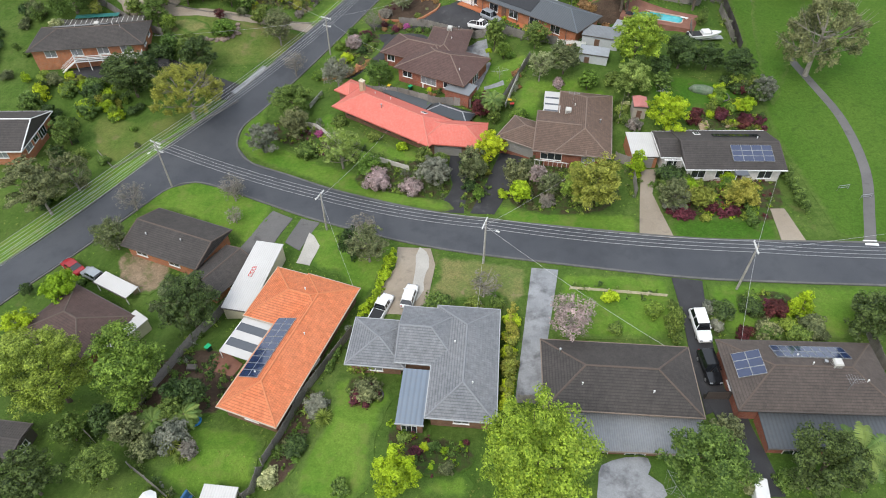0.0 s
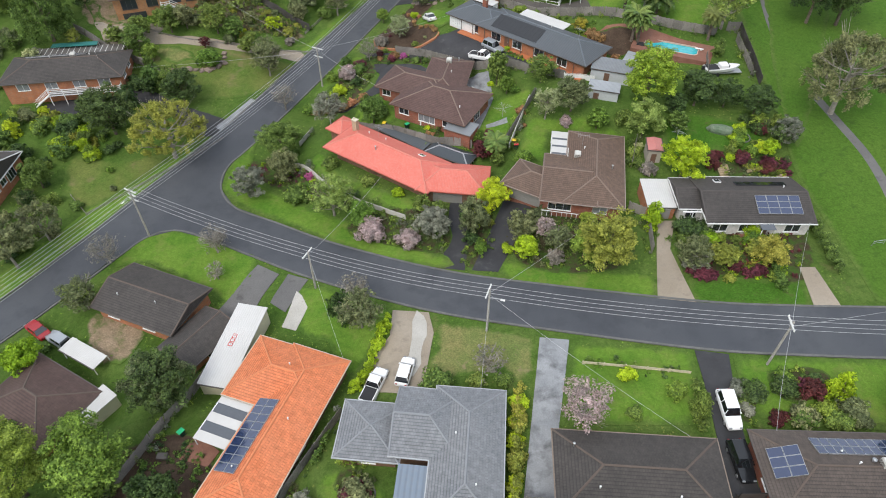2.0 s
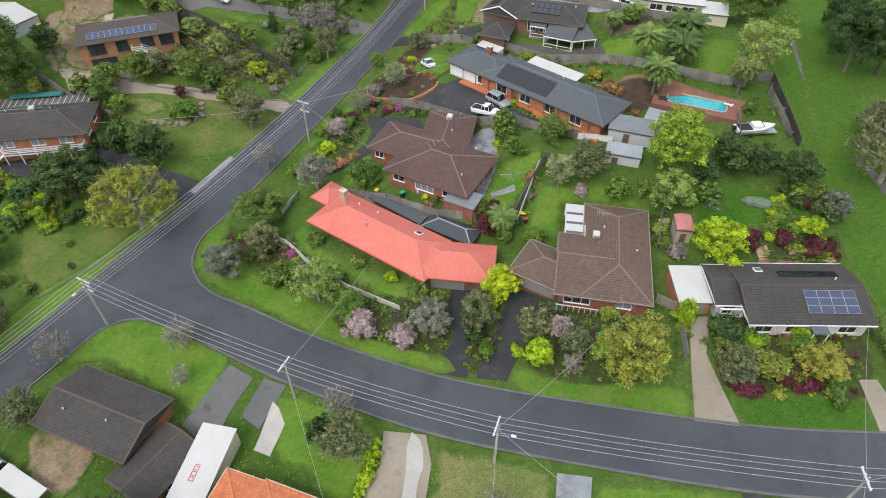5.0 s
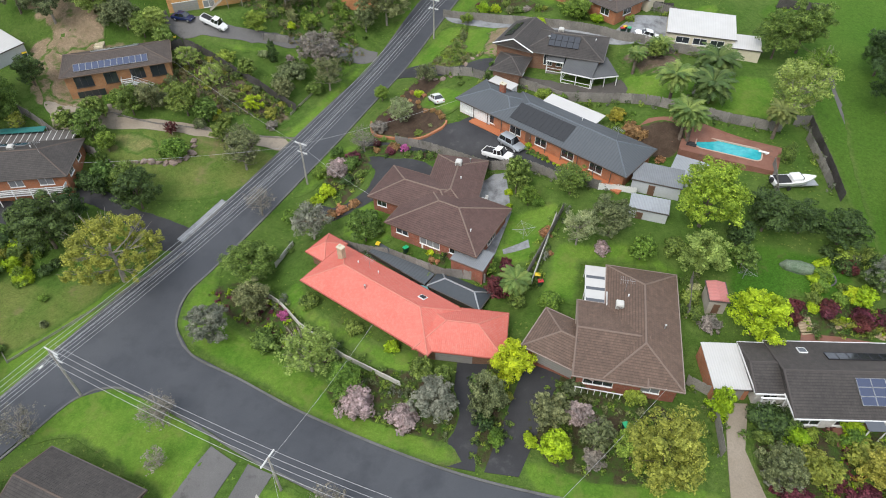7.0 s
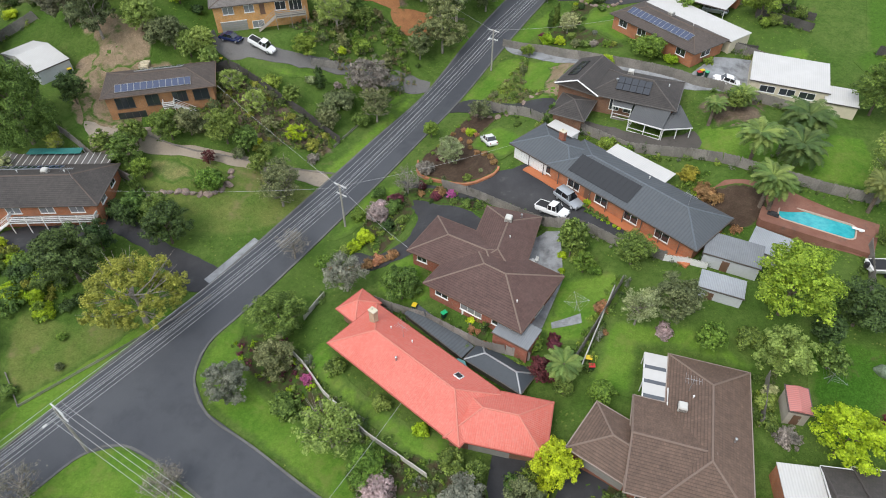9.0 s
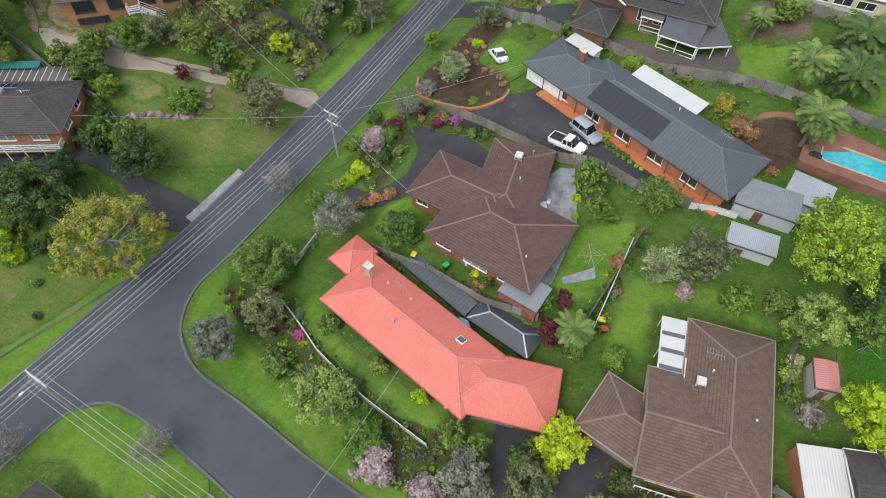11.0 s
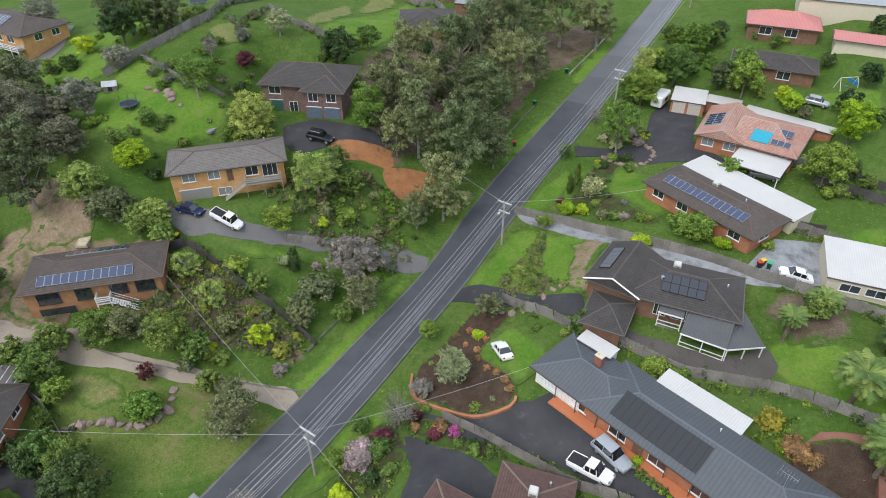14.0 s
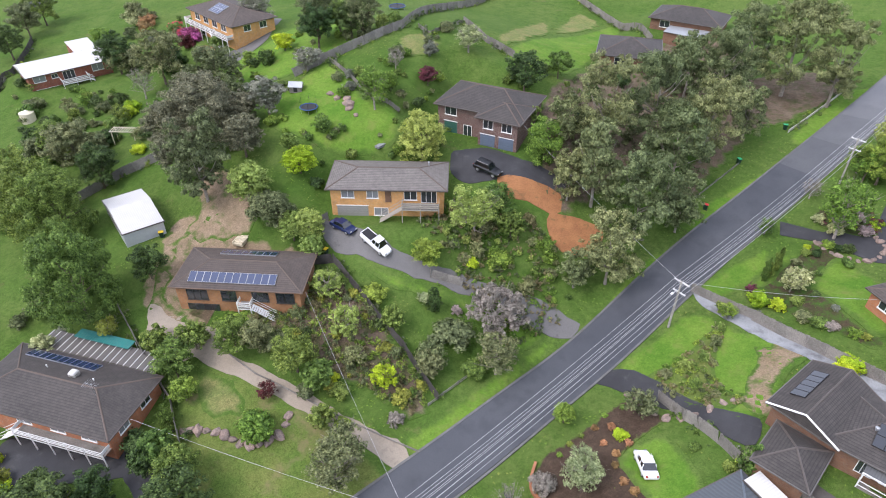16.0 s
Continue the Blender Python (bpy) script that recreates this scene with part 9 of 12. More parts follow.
tree(19.8, 202.9, 2.74, 5.74, "fresh", "round", 0.2)
tree(12.4, 196.9, 1.82, 3.64, "bare", "sparse", 0.25, True)
shrub(13.8, 191.1, 1.05, 1.58, "white")
shrub(17.1, 190.2, 1.21, 1.81, "white")
shrub(19.0, 192.1, 1.04, 1.56, "pink")
shrub(16.3, 158.9, 1.47, 2.20, "lime")
tree(3.2, 166.7, 1.23, 2.46, "fresh", "sparse", 0.25, True)
hedge(-7.2, 63.0, -10.6, 53.4, 1.6, 1.6, "lime")
hedge(9.1, 51.4, 8.5, 47.0, 1.5, 1.8, "yellow")
hedge(8.5, 47.0, 7.9, 42.1, 1.5, 1.8, "yellow")
hedge(7.9, 42.1, 7.3, 39.0, 1.5, 1.8, "yellow")
hedge(-13.3, 47.4, -14.2, 44.0, 0.9, 1.2, "mid")
hedge(29.5, 51.3, 28.9, 46.5, 1.3, 1.6, "mid")
hedge(-11.3, 43.5, -8.1, 43.2, 1.0, 1.3, "fresh")
hedge(45.3, 72.0, 44.8, 66.4, 1.6, 1.8, "mid")
hedge(32.2, 75.8, 37.2, 75.7, 1.0, 0.7, "mid")
hedge(-24.4, 114.3, -14.0, 114.8, 0.8, 0.8, "orange")
hedge(47.9, 90.6, 53.3, 89.5, 1.0, 1.0, "yellow")
hedge(25.5, 127.7, 28.7, 128.4, 1.0, 0.9, "fresh")
hedge(53.7, 77.9, 53.5, 69.4, 1.6, 1.8, "mid")
hedge(12.2, 122.9, 15.1, 120.1, 0.8, 0.6, "mid")
hedge(27.1, 128.6, 29.6, 129.2, 0.9, 0.8, "fresh")

undergrowth([(-37.3, 45.5), (-29.5, 47.7), (-24.8, 42.2), (-27.5, 39.0), (-32.2, 37.8), (-35.8, 34.4), (-38.2, 39.0)], ["mid", "fresh", "dark"])
undergrowth([(-11.7, 40.9), (-9.5, 38.6), (-7.2, 38.9), (-7.4, 41.5), (-9.6, 42.8), (-11.4, 42.6)], ["fresh", "mid", "olive"])
undergrowth([(-5.9, 35.8), (-2.7, 34.6), (2.9, 33.3), (3.0, 30.3), (-1.4, 29.3), (-5.7, 31.6)], ["mid", "lime", "purple"])
undergrowth([(-19.1, 34.7), (-16.6, 42.1), (-15.2, 39.4), (-16.2, 30.9), (-19.0, 29.7)], ["olive", "mid", "fresh"])
undergrowth([(38.5, 53.4), (45.0, 53.9), (44.2, 50.7), (39.2, 49.8)], ["mid", "fresh", "dark"])
undergrowth([(33.5, 51.5), (36.1, 50.2), (34.8, 46.9), (33.3, 46.9)], ["fresh", "mid", "olive"])
undergrowth([(35.0, 77.7), (41.6, 79.6), (52.1, 77.7), (48.9, 68.0), (41.3, 68.6), (32.9, 70.1)], ["mid", "lime", "purple"])
undergrowth([(-13.4, 86.2), (-5.0, 85.3), (0.7, 83.2), (0.7, 76.6), (-6.3, 78.3), (-14.6, 82.4)], ["olive", "mid", "fresh"])
undergrowth([(3.3, 85.1), (8.0, 85.6), (7.6, 77.9), (5.8, 73.2), (3.0, 73.5)], ["mid", "fresh", "dark"])
undergrowth([(10.2, 83.0), (21.8, 82.4), (27.6, 74.4), (21.1, 70.3), (10.9, 73.3)], ["fresh", "mid", "olive"])
undergrowth([(-35.4, 100.5), (-28.4, 102.9), (-21.2, 94.8), (-15.4, 90.9), (-15.2, 87.5), (-26.8, 93.9)], ["mid", "lime", "purple"])
undergrowth([(43.7, 92.8), (51.2, 93.4), (54.8, 91.1), (54.1, 89.0), (44.1, 89.0)], ["olive", "mid", "fresh"])
undergrowth([(-21.0, 123.7), (-16.8, 130.2), (-13.5, 127.3), (-14.0, 121.9), (-17.3, 117.0), (-19.9, 118.9)], ["fresh", "mid", "olive"])
undergrowth([(13.3, 193.1), (18.9, 197.3), (22.8, 191.2), (20.0, 188.4), (14.6, 189.6)], ["mid", "lime", "purple"])
undergrowth([(-3.2, 157.4), (0.2, 159.4), (6.3, 150.2), (4.0, 149.8), (-3.0, 153.5)], ["olive", "mid", "fresh"])
undergrowth([(-16.2, 130.8), (-8.9, 129.8), (-1.2, 125.3), (-1.7, 123.5), (-9.2, 126.7), (-15.1, 129.2)], ["mid", "fresh", "dark"])
undergrowth([(-1.7, 102.9), (-1.2, 104.4), (0.2, 105.7), (0.1, 102.8), (-0.9, 100.1), (-2.1, 100.6)], ["fresh", "mid", "olive"])
# -- clipped golden hedges before the park house
hedge(39.6, 71.0, 41.2, 71.3, 0.6, 0.5, "gold")
hedge(42.0, 70.9, 43.6, 70.7, 0.6, 0.5, "gold")
shrub(43.7, 75.2, 1.0, 1.5, "lime")
# -- clipped conifers before the balcony house
for x, y, r, h, c in ((-77.5, 106.8, 1.3, 3.4, "lime"), (-73.5, 107.5, 1.1, 2.6, "bright"), (-71.2, 110.5, 1.0, 2.2, "yellow"), (-69.0, 104.9, 1.2, 1.6, "lime"), (-66.9, 104.1, 1.0, 1.6, "bright"), (-74.0, 112.1, 1.0, 2.0, "lime")):
    shrub(x, y, r, h, c, "column" if h > 2 * r else "mound")
# -- the island bed of the long grey house
tree(-8.9, 136.3, 2.75, 4.6, "white", "sparse", 0.2, True)
shrub(-12.6, 134.6, 1.6, 2.4, "bare")
tree(-12.9, 144.1, 1.5, 3.3, "fresh", "round", 0.25)
shrub(-6.0, 143.6, 0.85, 1.2, "lime")
shrub(-5.5, 131.5, 0.8, 1.0, "mid")
shrub(-11.6, 131.9, 0.7, 0.9, "mid")
tree(-4.6, 147.4, 2.0, 4.0, "olive", "sparse", 0.2)
for x, y, r in ((-9.1, 144.2, 0.5), (-7.2, 144.8, 0.55), (-4.9, 142.9, 0.5), (-5.9, 141.0, 0.55), (-7.6, 142.2, 0.45), (-4.4, 137.3, 0.55), (-3.2, 136.0, 0.6), (-2.1, 134.3, 0.6), (-1.5, 132.7, 0.6), (-5.7, 139.5, 0.5)):
    shrub(x, y, r, 1.5 * r, "orange", "mound", "small rust-orange shrub in bare soil")
for x, y, c in ((-11.2, 141.0, "yellow"), (-10.3, 142.6, "mid"), (-12.0, 139.2, "fresh"), (-8.4, 146.4, "fresh"), (-6.6, 148.2, "mid"), (-10.9, 137.4, "purple"), (-3.4, 132.0, "olive"), (-9.4, 132.6, "olive")):
    shrub(x, y, 0.42, 0.6, c)
# -- the curving bed of the long brown house
for x, y, r, h, c in ((9.1, 170.1, 1.1, 1.8, "lime"), (12.3, 182.7, 0.8, 1.2, "mid"), (13.6, 182.7, 0.75, 1.2, "dark"), (15.2, 184.9, 0.95, 1.4, "fresh"), (16.5, 184.4, 0.8, 1.3, "dark"), (17.5, 181.0, 0.9, 1.4, "mid"), (17.3, 165.1, 0.85, 1.5, "fresh"), (13.8, 166.9, 1.3, 1.3, "mid"), (12.2, 167.9, 1.2, 1.2, "olive"), (15.2, 166.4, 0.9, 1.0, "bare"), (5.8, 173.1, 0.8, 1.3, "purple"), (11.2, 180.2, 0.75, 1.1, "olive"), (13.9, 178.4, 0.6, 0.9, "mid"), (13.4, 172.6, 0.7, 1.0, "dark"), (11.4, 171.2, 0.9, 1.2, "mid"), (15.4, 169.2, 0.6, 0.8, "grey"), (7.0, 171.6, 0.8, 1.0, "dark"), (18.6, 164.8, 0.6, 0.9, "yellow"), (12.4, 184.2, 0.6, 0.9, "lime")):
    shrub(x, y, r, h, c, "mound", "clipped round %s shrub in a curving bed" % WORDS[c])
for x, y in ((7.2, 175.6), (8.0, 176.5), (8.6, 178.3)):
    tree(x, y, 0.55, 4.2, "mid", "column", 0.03)
tree(10.6, 173.9, 1.9, 4.2, "white", "sparse", 0.2, True)
# -- the weedy bed across the lawn above the road
for x, y, r, h, c in ((-2.6, 154.6, 0.9, 1.1, "olive"), (-0.6, 156.4, 1.0, 1.5, "pale"), (0.9, 153.6, 0.9, 1.0, "mid"), (1.2, 158.4, 0.8, 1.5, "pale"), (2.4, 161.2, 0.8, 1.8, "sage"), (3.2, 151.8, 0.7, 0.8, "olive"), (2.8, 164.2, 0.6, 1.4, "pale")):
    shrub(x, y, r, h, c, "sparse", "straggling %s shrub in a weedy bed" % WORDS[c])
undergrowth([(-4.7, 153.0), (-1.6, 157.4), (0.4, 161.5), (2.6, 166.0), (3.4, 164.5), (2.6, 159.0), (3.2, 154.5), (6.0, 150.4), (5.0, 148.9)], ["olive", "fresh", "straw"], 8.0, 0.35, "low straggling weeds in a rock garden")
# -- the hill: flowers below the balcony, the drive's shrubs
for x, y, r, c in ((-137.9, 215.8, 2.0, "red"), (-133.5, 212.0, 1.8, "red"), (-124.2, 204.4, 1.5, "red"), (-121.2, 203.3, 1.4, "pink"), (-118.0, 202.5, 1.3, "magenta")):
    shrub(x, y, r, 1.5 * r, c)
shrub(-31.8, 154.4, 0.8, 1.3, "pink")
# ---- fences: posts and bays on shared meshes ----
BAYS = {}


def bay_mesh(kind, h):
    key = (kind, h)
    if key in BAYS:
        return BAYS[key]
    rng = np.random.RandomState(len(BAYS) + 3)
    mat = {"paling": M_FENCE, "dark": surface("dark_palings", (0.06, 0.055, 0.05), (0.09, 0.085, 0.08), None, 0.5, 9.0, 0.85, 0.2, 0.01, vary=0.15), "rail": M_FENCE, "white": plain("aged_white_paint", (0.55, 0.53, 0.48), 0.6), "cream": M_FENCE_NEW, "picket": M_WHITE}[kind]
    bm, post = bmesh.new(), bmesh.new()
    if kind in ("paling", "dark"):
        # one sheet of palings: every board a step in depth and height
        edge = []
        for k in range(20):
            x, d, top = -1.2 + 0.12 * k, 0.012 * (k % 2), h + 0.05 * rng.normal()
            edge += [(x, d, top), (x + 0.12, d, top)]
        cols = [[bm.verts.new((x, y + o, z)) for y, z, o in ((d, 0.02, -0.012), (d, t, -0.012), (d, t, 0.018), (d, 0.02, 0.018))] for x, d, t in edge]
        for p, q in zip(cols, cols[1:]):
            for i in range(4):
                bm.faces.new((p[i], q[i], q[(i + 1) % 4], p[(i + 1) % 4]))
    elif kind == "picket":
        cols = []
        for k in range(16):
            for x, t in ((0.15 * k, h), (0.15 * k + 0.1, h), (0.15 * k + 0.101, 0.82 * h), (0.15 * k + 0.149, 0.82 * h)):
                cols.append([bm.verts.new((x - 1.2, y, z)) for y, z in ((-0.015, 0.05), (-0.015, t), (0.015, t), (0.015, 0.05))])
        for p, q in zip(cols, cols[1:]):
            for i in range(4):
                bm.faces.new((p[i], q[i], q[(i + 1) % 4], p[(i + 1) % 4]))
    elif kind == "white":
        box(bm, -1.2, -0.03, 0.02, 1.2, 0.03, h - 0.03)
    parts = [("fence_panel", bm)]
    if kind == "rail":
        parts = [("rail", boxed(-1.2, -0.02, z - 0.06, 1.2, 0.03, z + 0.06)) for z in (0.3 * h, 0.85 * h)]
    elif kind == "cream":
        parts = [("board", boxed(-1.2, -0.02, z - 0.1, 1.2, 0.03, z + 0.1)) for z in (0.3, 0.55)]
    elif kind == "white":
        parts.append(("coping", boxed(-1.2, -0.05, h - 0.02, 1.2, 0.05, h + 0.02)))
    box(post, -0.06, -0.05, -0.4, 0.06, 0.07, h + 0.06)
    out = []
    for name, b in parts + [("post", post)]:
        me = bpy.data.meshes.new(name)
        b.to_mesh(me)
        b.free()
        me.materials.append(mat)
        out.append(me)
    BAYS[key] = out
    return out


FENCE_WORDS = {"paling": "weathered grey timber paling fence", "dark": "dark stained paling fence", "rail": "low weathered timber rail fence", "white": "low pale painted fence on posts", "cream": "low cream two-rail front fence", "picket": "white picket fence"}


def fence(kind, h, line):
    pts = [Vector(p) for p in line]
    if kind != "rail":
        FENCE_LINES.append(pts)
    t = thing("fence", pose(pts[0].x, pts[0].y, zg(*pts[0])), FENCE_WORDS[kind] + " along a boundary", "fence")
    inv = t.matrix_basis.inverted()
    bays = bay_mesh(kind, h)
    for a, b in zip(pts, pts[1:]):
        n = max(1, round((b - a).length / 2.4))
        ang = math.atan2(b.y - a.y, b.x - a.x)
        for i in range(n):
            p, q = a.lerp(b, i / n), a.lerp(b, (i + 1) / n)
            c = (p + q) / 2
            z0, z1 = zg(*p), zg(*q)
            ln = math.hypot((q - p).length, z1 - z0)
            lie = Matrix.Translation((c.x, c.y, (z0 + z1) / 2)) @ Matrix.Rotation(ang, 4, "Z") @ Matrix.Rotation(-math.atan2(z1 - z0, (q - p).length), 4, "Y") @ Matrix.Diagonal((ln / 2.4, 1, 1, 1))
            for me in bays:
                m = lie if me is not bays[-1] else Matrix.Translation((p.x, p.y, z0)) @ Matrix.Rotation(ang, 4, "Z")
                o = new(me.name, me)
                o.parent = t
                o.matrix_basis = inv @ m


# ---- fences ----
fence("picket", 0.9, [(-3.8, 104.5), (0.7, 102.7), (4.2, 101.5)])
fence("dark", 1.6, [(20.4, 173.0), (29.0, 168.6), (36.9, 164.0), (43.3, 162.5)])
fence("dark", 1.0, [(30.0, 38.7), (33.4, 38.5)])
fence("paling", 1.7, [(-15.8, 106.8), (-8.4, 103.9), (-0.8, 99.8), (5.0, 98.3)])
fence("paling", 1.7, [(-9.3, 130.3), (-1.1, 125.7), (8.7, 120.6), (15.7, 115.4), (21.9, 113.2)])
fence("picket", 1.2, [(21.9, 113.2), (24.7, 113.1), (27.3, 112.4)])
fence("white", 1.3, [(15.3, 108.4), (13.1, 102.7), (11.2, 97.8)])
fence("white", 1.0, [(-26.2, 99.9), (-19.8, 93.1), (-13.4, 88.1), (-5.6, 83.4)])
fence("white", 1.0, [(-25.7, 105.1), (-23.9, 109.6)])
fence("rail", 0.5, [(-58.5, 88.6), (-49.8, 97.8), (-44.4, 103.5), (-40.3, 108.1)])
fence("rail", 0.5, [(-62.5, 92.7), (-58.5, 88.6)])
fence("paling", 1.8, [(8.4, 141.6), (12.6, 139.7), (19.0, 136.2), (28.1, 133.6), (35.9, 129.1), (44.0, 127.0), (52.3, 125.6)])
fence("dark", 1.2, [(32.2, 116.4), (38.4, 116.4)])
fence("paling", 1.8, [(48.0, 116.9), (46.4, 109.4)])
fence("dark", 1.8, [(57.9, 128.2), (56.4, 111.0)])
fence("paling", 1.8, [(8.5, 95.9), (10.3, 98.4), (14.1, 105.2), (16.6, 109.8)])
fence("paling", 1.8, [(28.0, 82.5), (30.3, 80.7), (29.5, 73.4)])
fence("paling", 1.8, [(30.2, 91.7), (32.2, 97.9)])
fence("paling", 1.8, [(55.2, 127.8), (57.9, 128.2)])
fence("dark", 1.8, [(74.5, 163.6), (64.3, 164.6)])
fence("rail", 0.6, [(-29.4, 140.0), (-25.1, 149.2)])
fence("dark", 1.7, [(-54.5, 152.5), (-51.5, 153.7), (-47.2, 151.1), (-41.0, 148.0), (-36.1, 145.9), (-28.7, 141.2)])
fence("rail", 0.4, [(-63.0, 136.4), (-51.8, 134.1), (-38.7, 133.8), (-27.7, 133.9)])
fence("paling", 1.7, [(-2.9, 150.3), (1.9, 146.3), (6.1, 142.3)])
fence("paling", 1.8, [(6.3, 167.0), (14.4, 161.5), (28.8, 153.4), (37.4, 148.3), (44.8, 145.0)])
fence("paling", 1.6, [(-1.9, 171.1), (6.4, 167.3), (16.1, 160.9), (21.9, 157.6)])
fence("paling", 1.7, [(39.0, 163.2), (45.3, 160.2)])
fence("dark", 1.7, [(45.4, 174.4), (54.4, 169.8)])
fence("dark", 1.5, [(46.6, 180.7), (51.0, 176.0), (55.6, 173.3)])
fence("paling", 1.6, [(41.7, 179.4), (46.9, 181.6)])
fence("paling", 1.7, [(39.9, 133.6), (40.0, 132.9)])
fence("rail", 0.5, [(-17.3, 177.6), (-10.3, 178.6)])
fence("paling", 1.6, [(-37.0, 156.9), (-32.6, 158.1)])
fence("paling", 1.8, [(-78.0, 184.9), (-73.6, 190.3), (-69.6, 196.7), (-66.2, 206.0), (-68.5, 220.0), (-71.3, 243.1), (-69.0, 265.0)])
fence("paling", 0.9, [(-73.6, 190.0), (-66.0, 185.5), (-61.5, 182.5), (-54.6, 181.7)])
fence("paling", 0.8, [(-63.7, 208.2), (-59.8, 205.2), (-58.8, 212.0), (-58.2, 218.8)])
fence("paling", 1.5, [(-58.2, 218.8), (-49.9, 210.4), (-43.3, 208.4)])
fence("paling", 1.8, [(-47.6, 275.7), (-34.3, 263.0), (-23.0, 251.4)])
fence("paling", 1.8, [(-103.7, 152.2), (-99.3, 159.3), (-93.9, 163.6)])
fence("dark", 1.7, [(-158.0, 177.6), (-172.9, 196.9), (-178.1, 202.9)])
fence("white", 0.6, [(8.5, 216.9), (18.6, 237.7)])
fence("rail", 0.5, [(-5.1, 190.0), (1.3, 203.6)])
fence("paling", 1.8, [(-75.0, 134.3), (-66.2, 129.8), (-59.7, 126.7), (-54.5, 122.5)])
fence("paling", 1.5, [(-56.2, 156.9), (-55.5, 159.3)])
fence("paling", 1.8, [(-36.5, 39.6), (-34.3, 44.6), (-31.2, 53.8), (-30.4, 57.0)])
fence("paling", 1.8, [(-20.9, 29.7), (-16.9, 41.3), (-11.8, 50.2)])
fence("paling", 1.6, [(-34.6, 31.6), (-29.8, 28.5)])
fence("paling", 1.6, [(-43.8, 37.9), (-40.1, 35.0)])
fence("rail", 0.9, [(-62.2, 53.8), (-58.4, 56.2)])
fence("paling", 1.8, [(53.4, 51.7), (52.2, 42.0)])
fence("paling", 1.7, [(-20.9, 29.7), (-21.8, 28.9), (-23.5, 29.4)])
fence("cream", 0.7, [(16.9, 55.1), (29.3, 53.3)])
fence("paling", 1.7, [(8.5, 38.4), (11.5, 38.2)])
fence("paling", 1.6, [(56.1, 124.4), (55.6, 113.5)])

# ---- power poles and wires ----
M_ARM = plain("galvanised_arm", (0.68, 0.68, 0.66), 0.6)


def power_pole(x, y, h, ang, arms=1, lamp=False):
    z = zg(x, y)
    t = thing("power_pole", pose(x, y, z, 0, 0, ang), "weathered timber power pole with crossarms by the road", "power pole", "power poles along the streets")
    part("pole", tube(bmesh.new(), [(0, 0, -0.6), (0, 0, h * 0.5), (0, 0, h)], [0.17, 0.145, 0.115], 10), M_TIMBER, t)
    for k in range(arms):
        zz = h - (0.3, 2.0, 1.15)[k]
        w = (1.15, 0.95, 0.7)[k]
        arm = part("crossarm", boxed(-w, 0.1, zz - 0.08, w, 0.26, zz + 0.08, 0.01), M_ARM, t)
        for i in range(4):
            xx = -w + 0.1 + i * (2 * w - 0.2) / 3
            part("insulator", tube(bmesh.new(), [(xx, 0.16, zz + 0.06), (xx, 0.16, zz + 0.14), (xx, 0.16, zz + 0.22)], [0.04, 0.085, 0.05], 8), M_WHITE, arm)
        part("brace", tube(bmesh.new(), [(-w * 0.55, 0.16, zz - 0.05), (0, 0.14, zz - 0.55), (w * 0.55, 0.16, zz - 0.05)], 0.018, 5), M_STEEL, t)
    if lamp:
        arm = part("lamp_arm", tube(bmesh.new(), [(0, -0.1, h - 1.6), (0, -0.8, h - 1.25), (0, -1.5, h - 1.2)], 0.03, 6), M_STEEL, t)
        part("lamp_head", boxed(-0.13, -1.95, h - 1.27, 0.13, -1.4, h - 1.13, 0.03), M_WHITE, arm)
    return z + h


def wire(a, b, sag=0.6, r=0.022, label="pale overhead power line between poles"):
    a, b = Vector(a), Vector(b)
    path = [a.lerp(b, i / 14) - Vector((0, 0, 4 * sag * (i / 14) * (1 - i / 14))) for i in range(15)]
    o = part("power_line", tube(bmesh.new(), path, r, 5), plain("aluminium_wire", (0.5, 0.5, 0.5), 0.45, 0.4))
    tagged(o, label, "power line", "overhead wires")


LINE_B = [(-78, 40, 8.4), (-46.8, 84, 9.6), (-23.8, 122.9, 8.4), (-3.7, 163.6, 8.3), (16.7, 202, 8.2), (38, 246, 8.4)]
LINE_A = [(-46.8, 84, 9.6), (-18.1, 71, 7.4), (5.7, 61, 8.0), (38.8, 54.6, 8.2), (76, 54.6, 8.2)]
TOPS = {}
for i, (x, y, h) in enumerate(LINE_B):
    TOPS[(x, y)] = power_pole(x, y, h, math.degrees(math.atan2(44, 23)) - 90, 3 if i == 1 else 2, i in (1, 3))
for i, (x, y, h) in enumerate(LINE_A[1:]):
    TOPS[(x, y)] = power_pole(x, y, h, (66, 70, 84, 90)[i], 1, i == 1)
for line, u, rows in ((LINE_B, Vector((0.86, -0.5)), ((0.08, (-1.05, -0.35, 0.35, 1.05)), (1.78, (-0.85, -0.28, 0.28, 0.85)))), (LINE_A, Vector((0.3, 0.95)), ((0.15, (-1.0, -0.34, 0.32, 0.98)),))):
    for (x, y, h), (X, Y, H) in zip(line, line[1:]):
        for down, offs in rows:
            for k in offs:
                o = u * k
                wire((x + o.x, y + o.y, zg(x, y) + h - down), (X + o.x, Y + o.y, zg(X, Y) + H - down), 0.7)
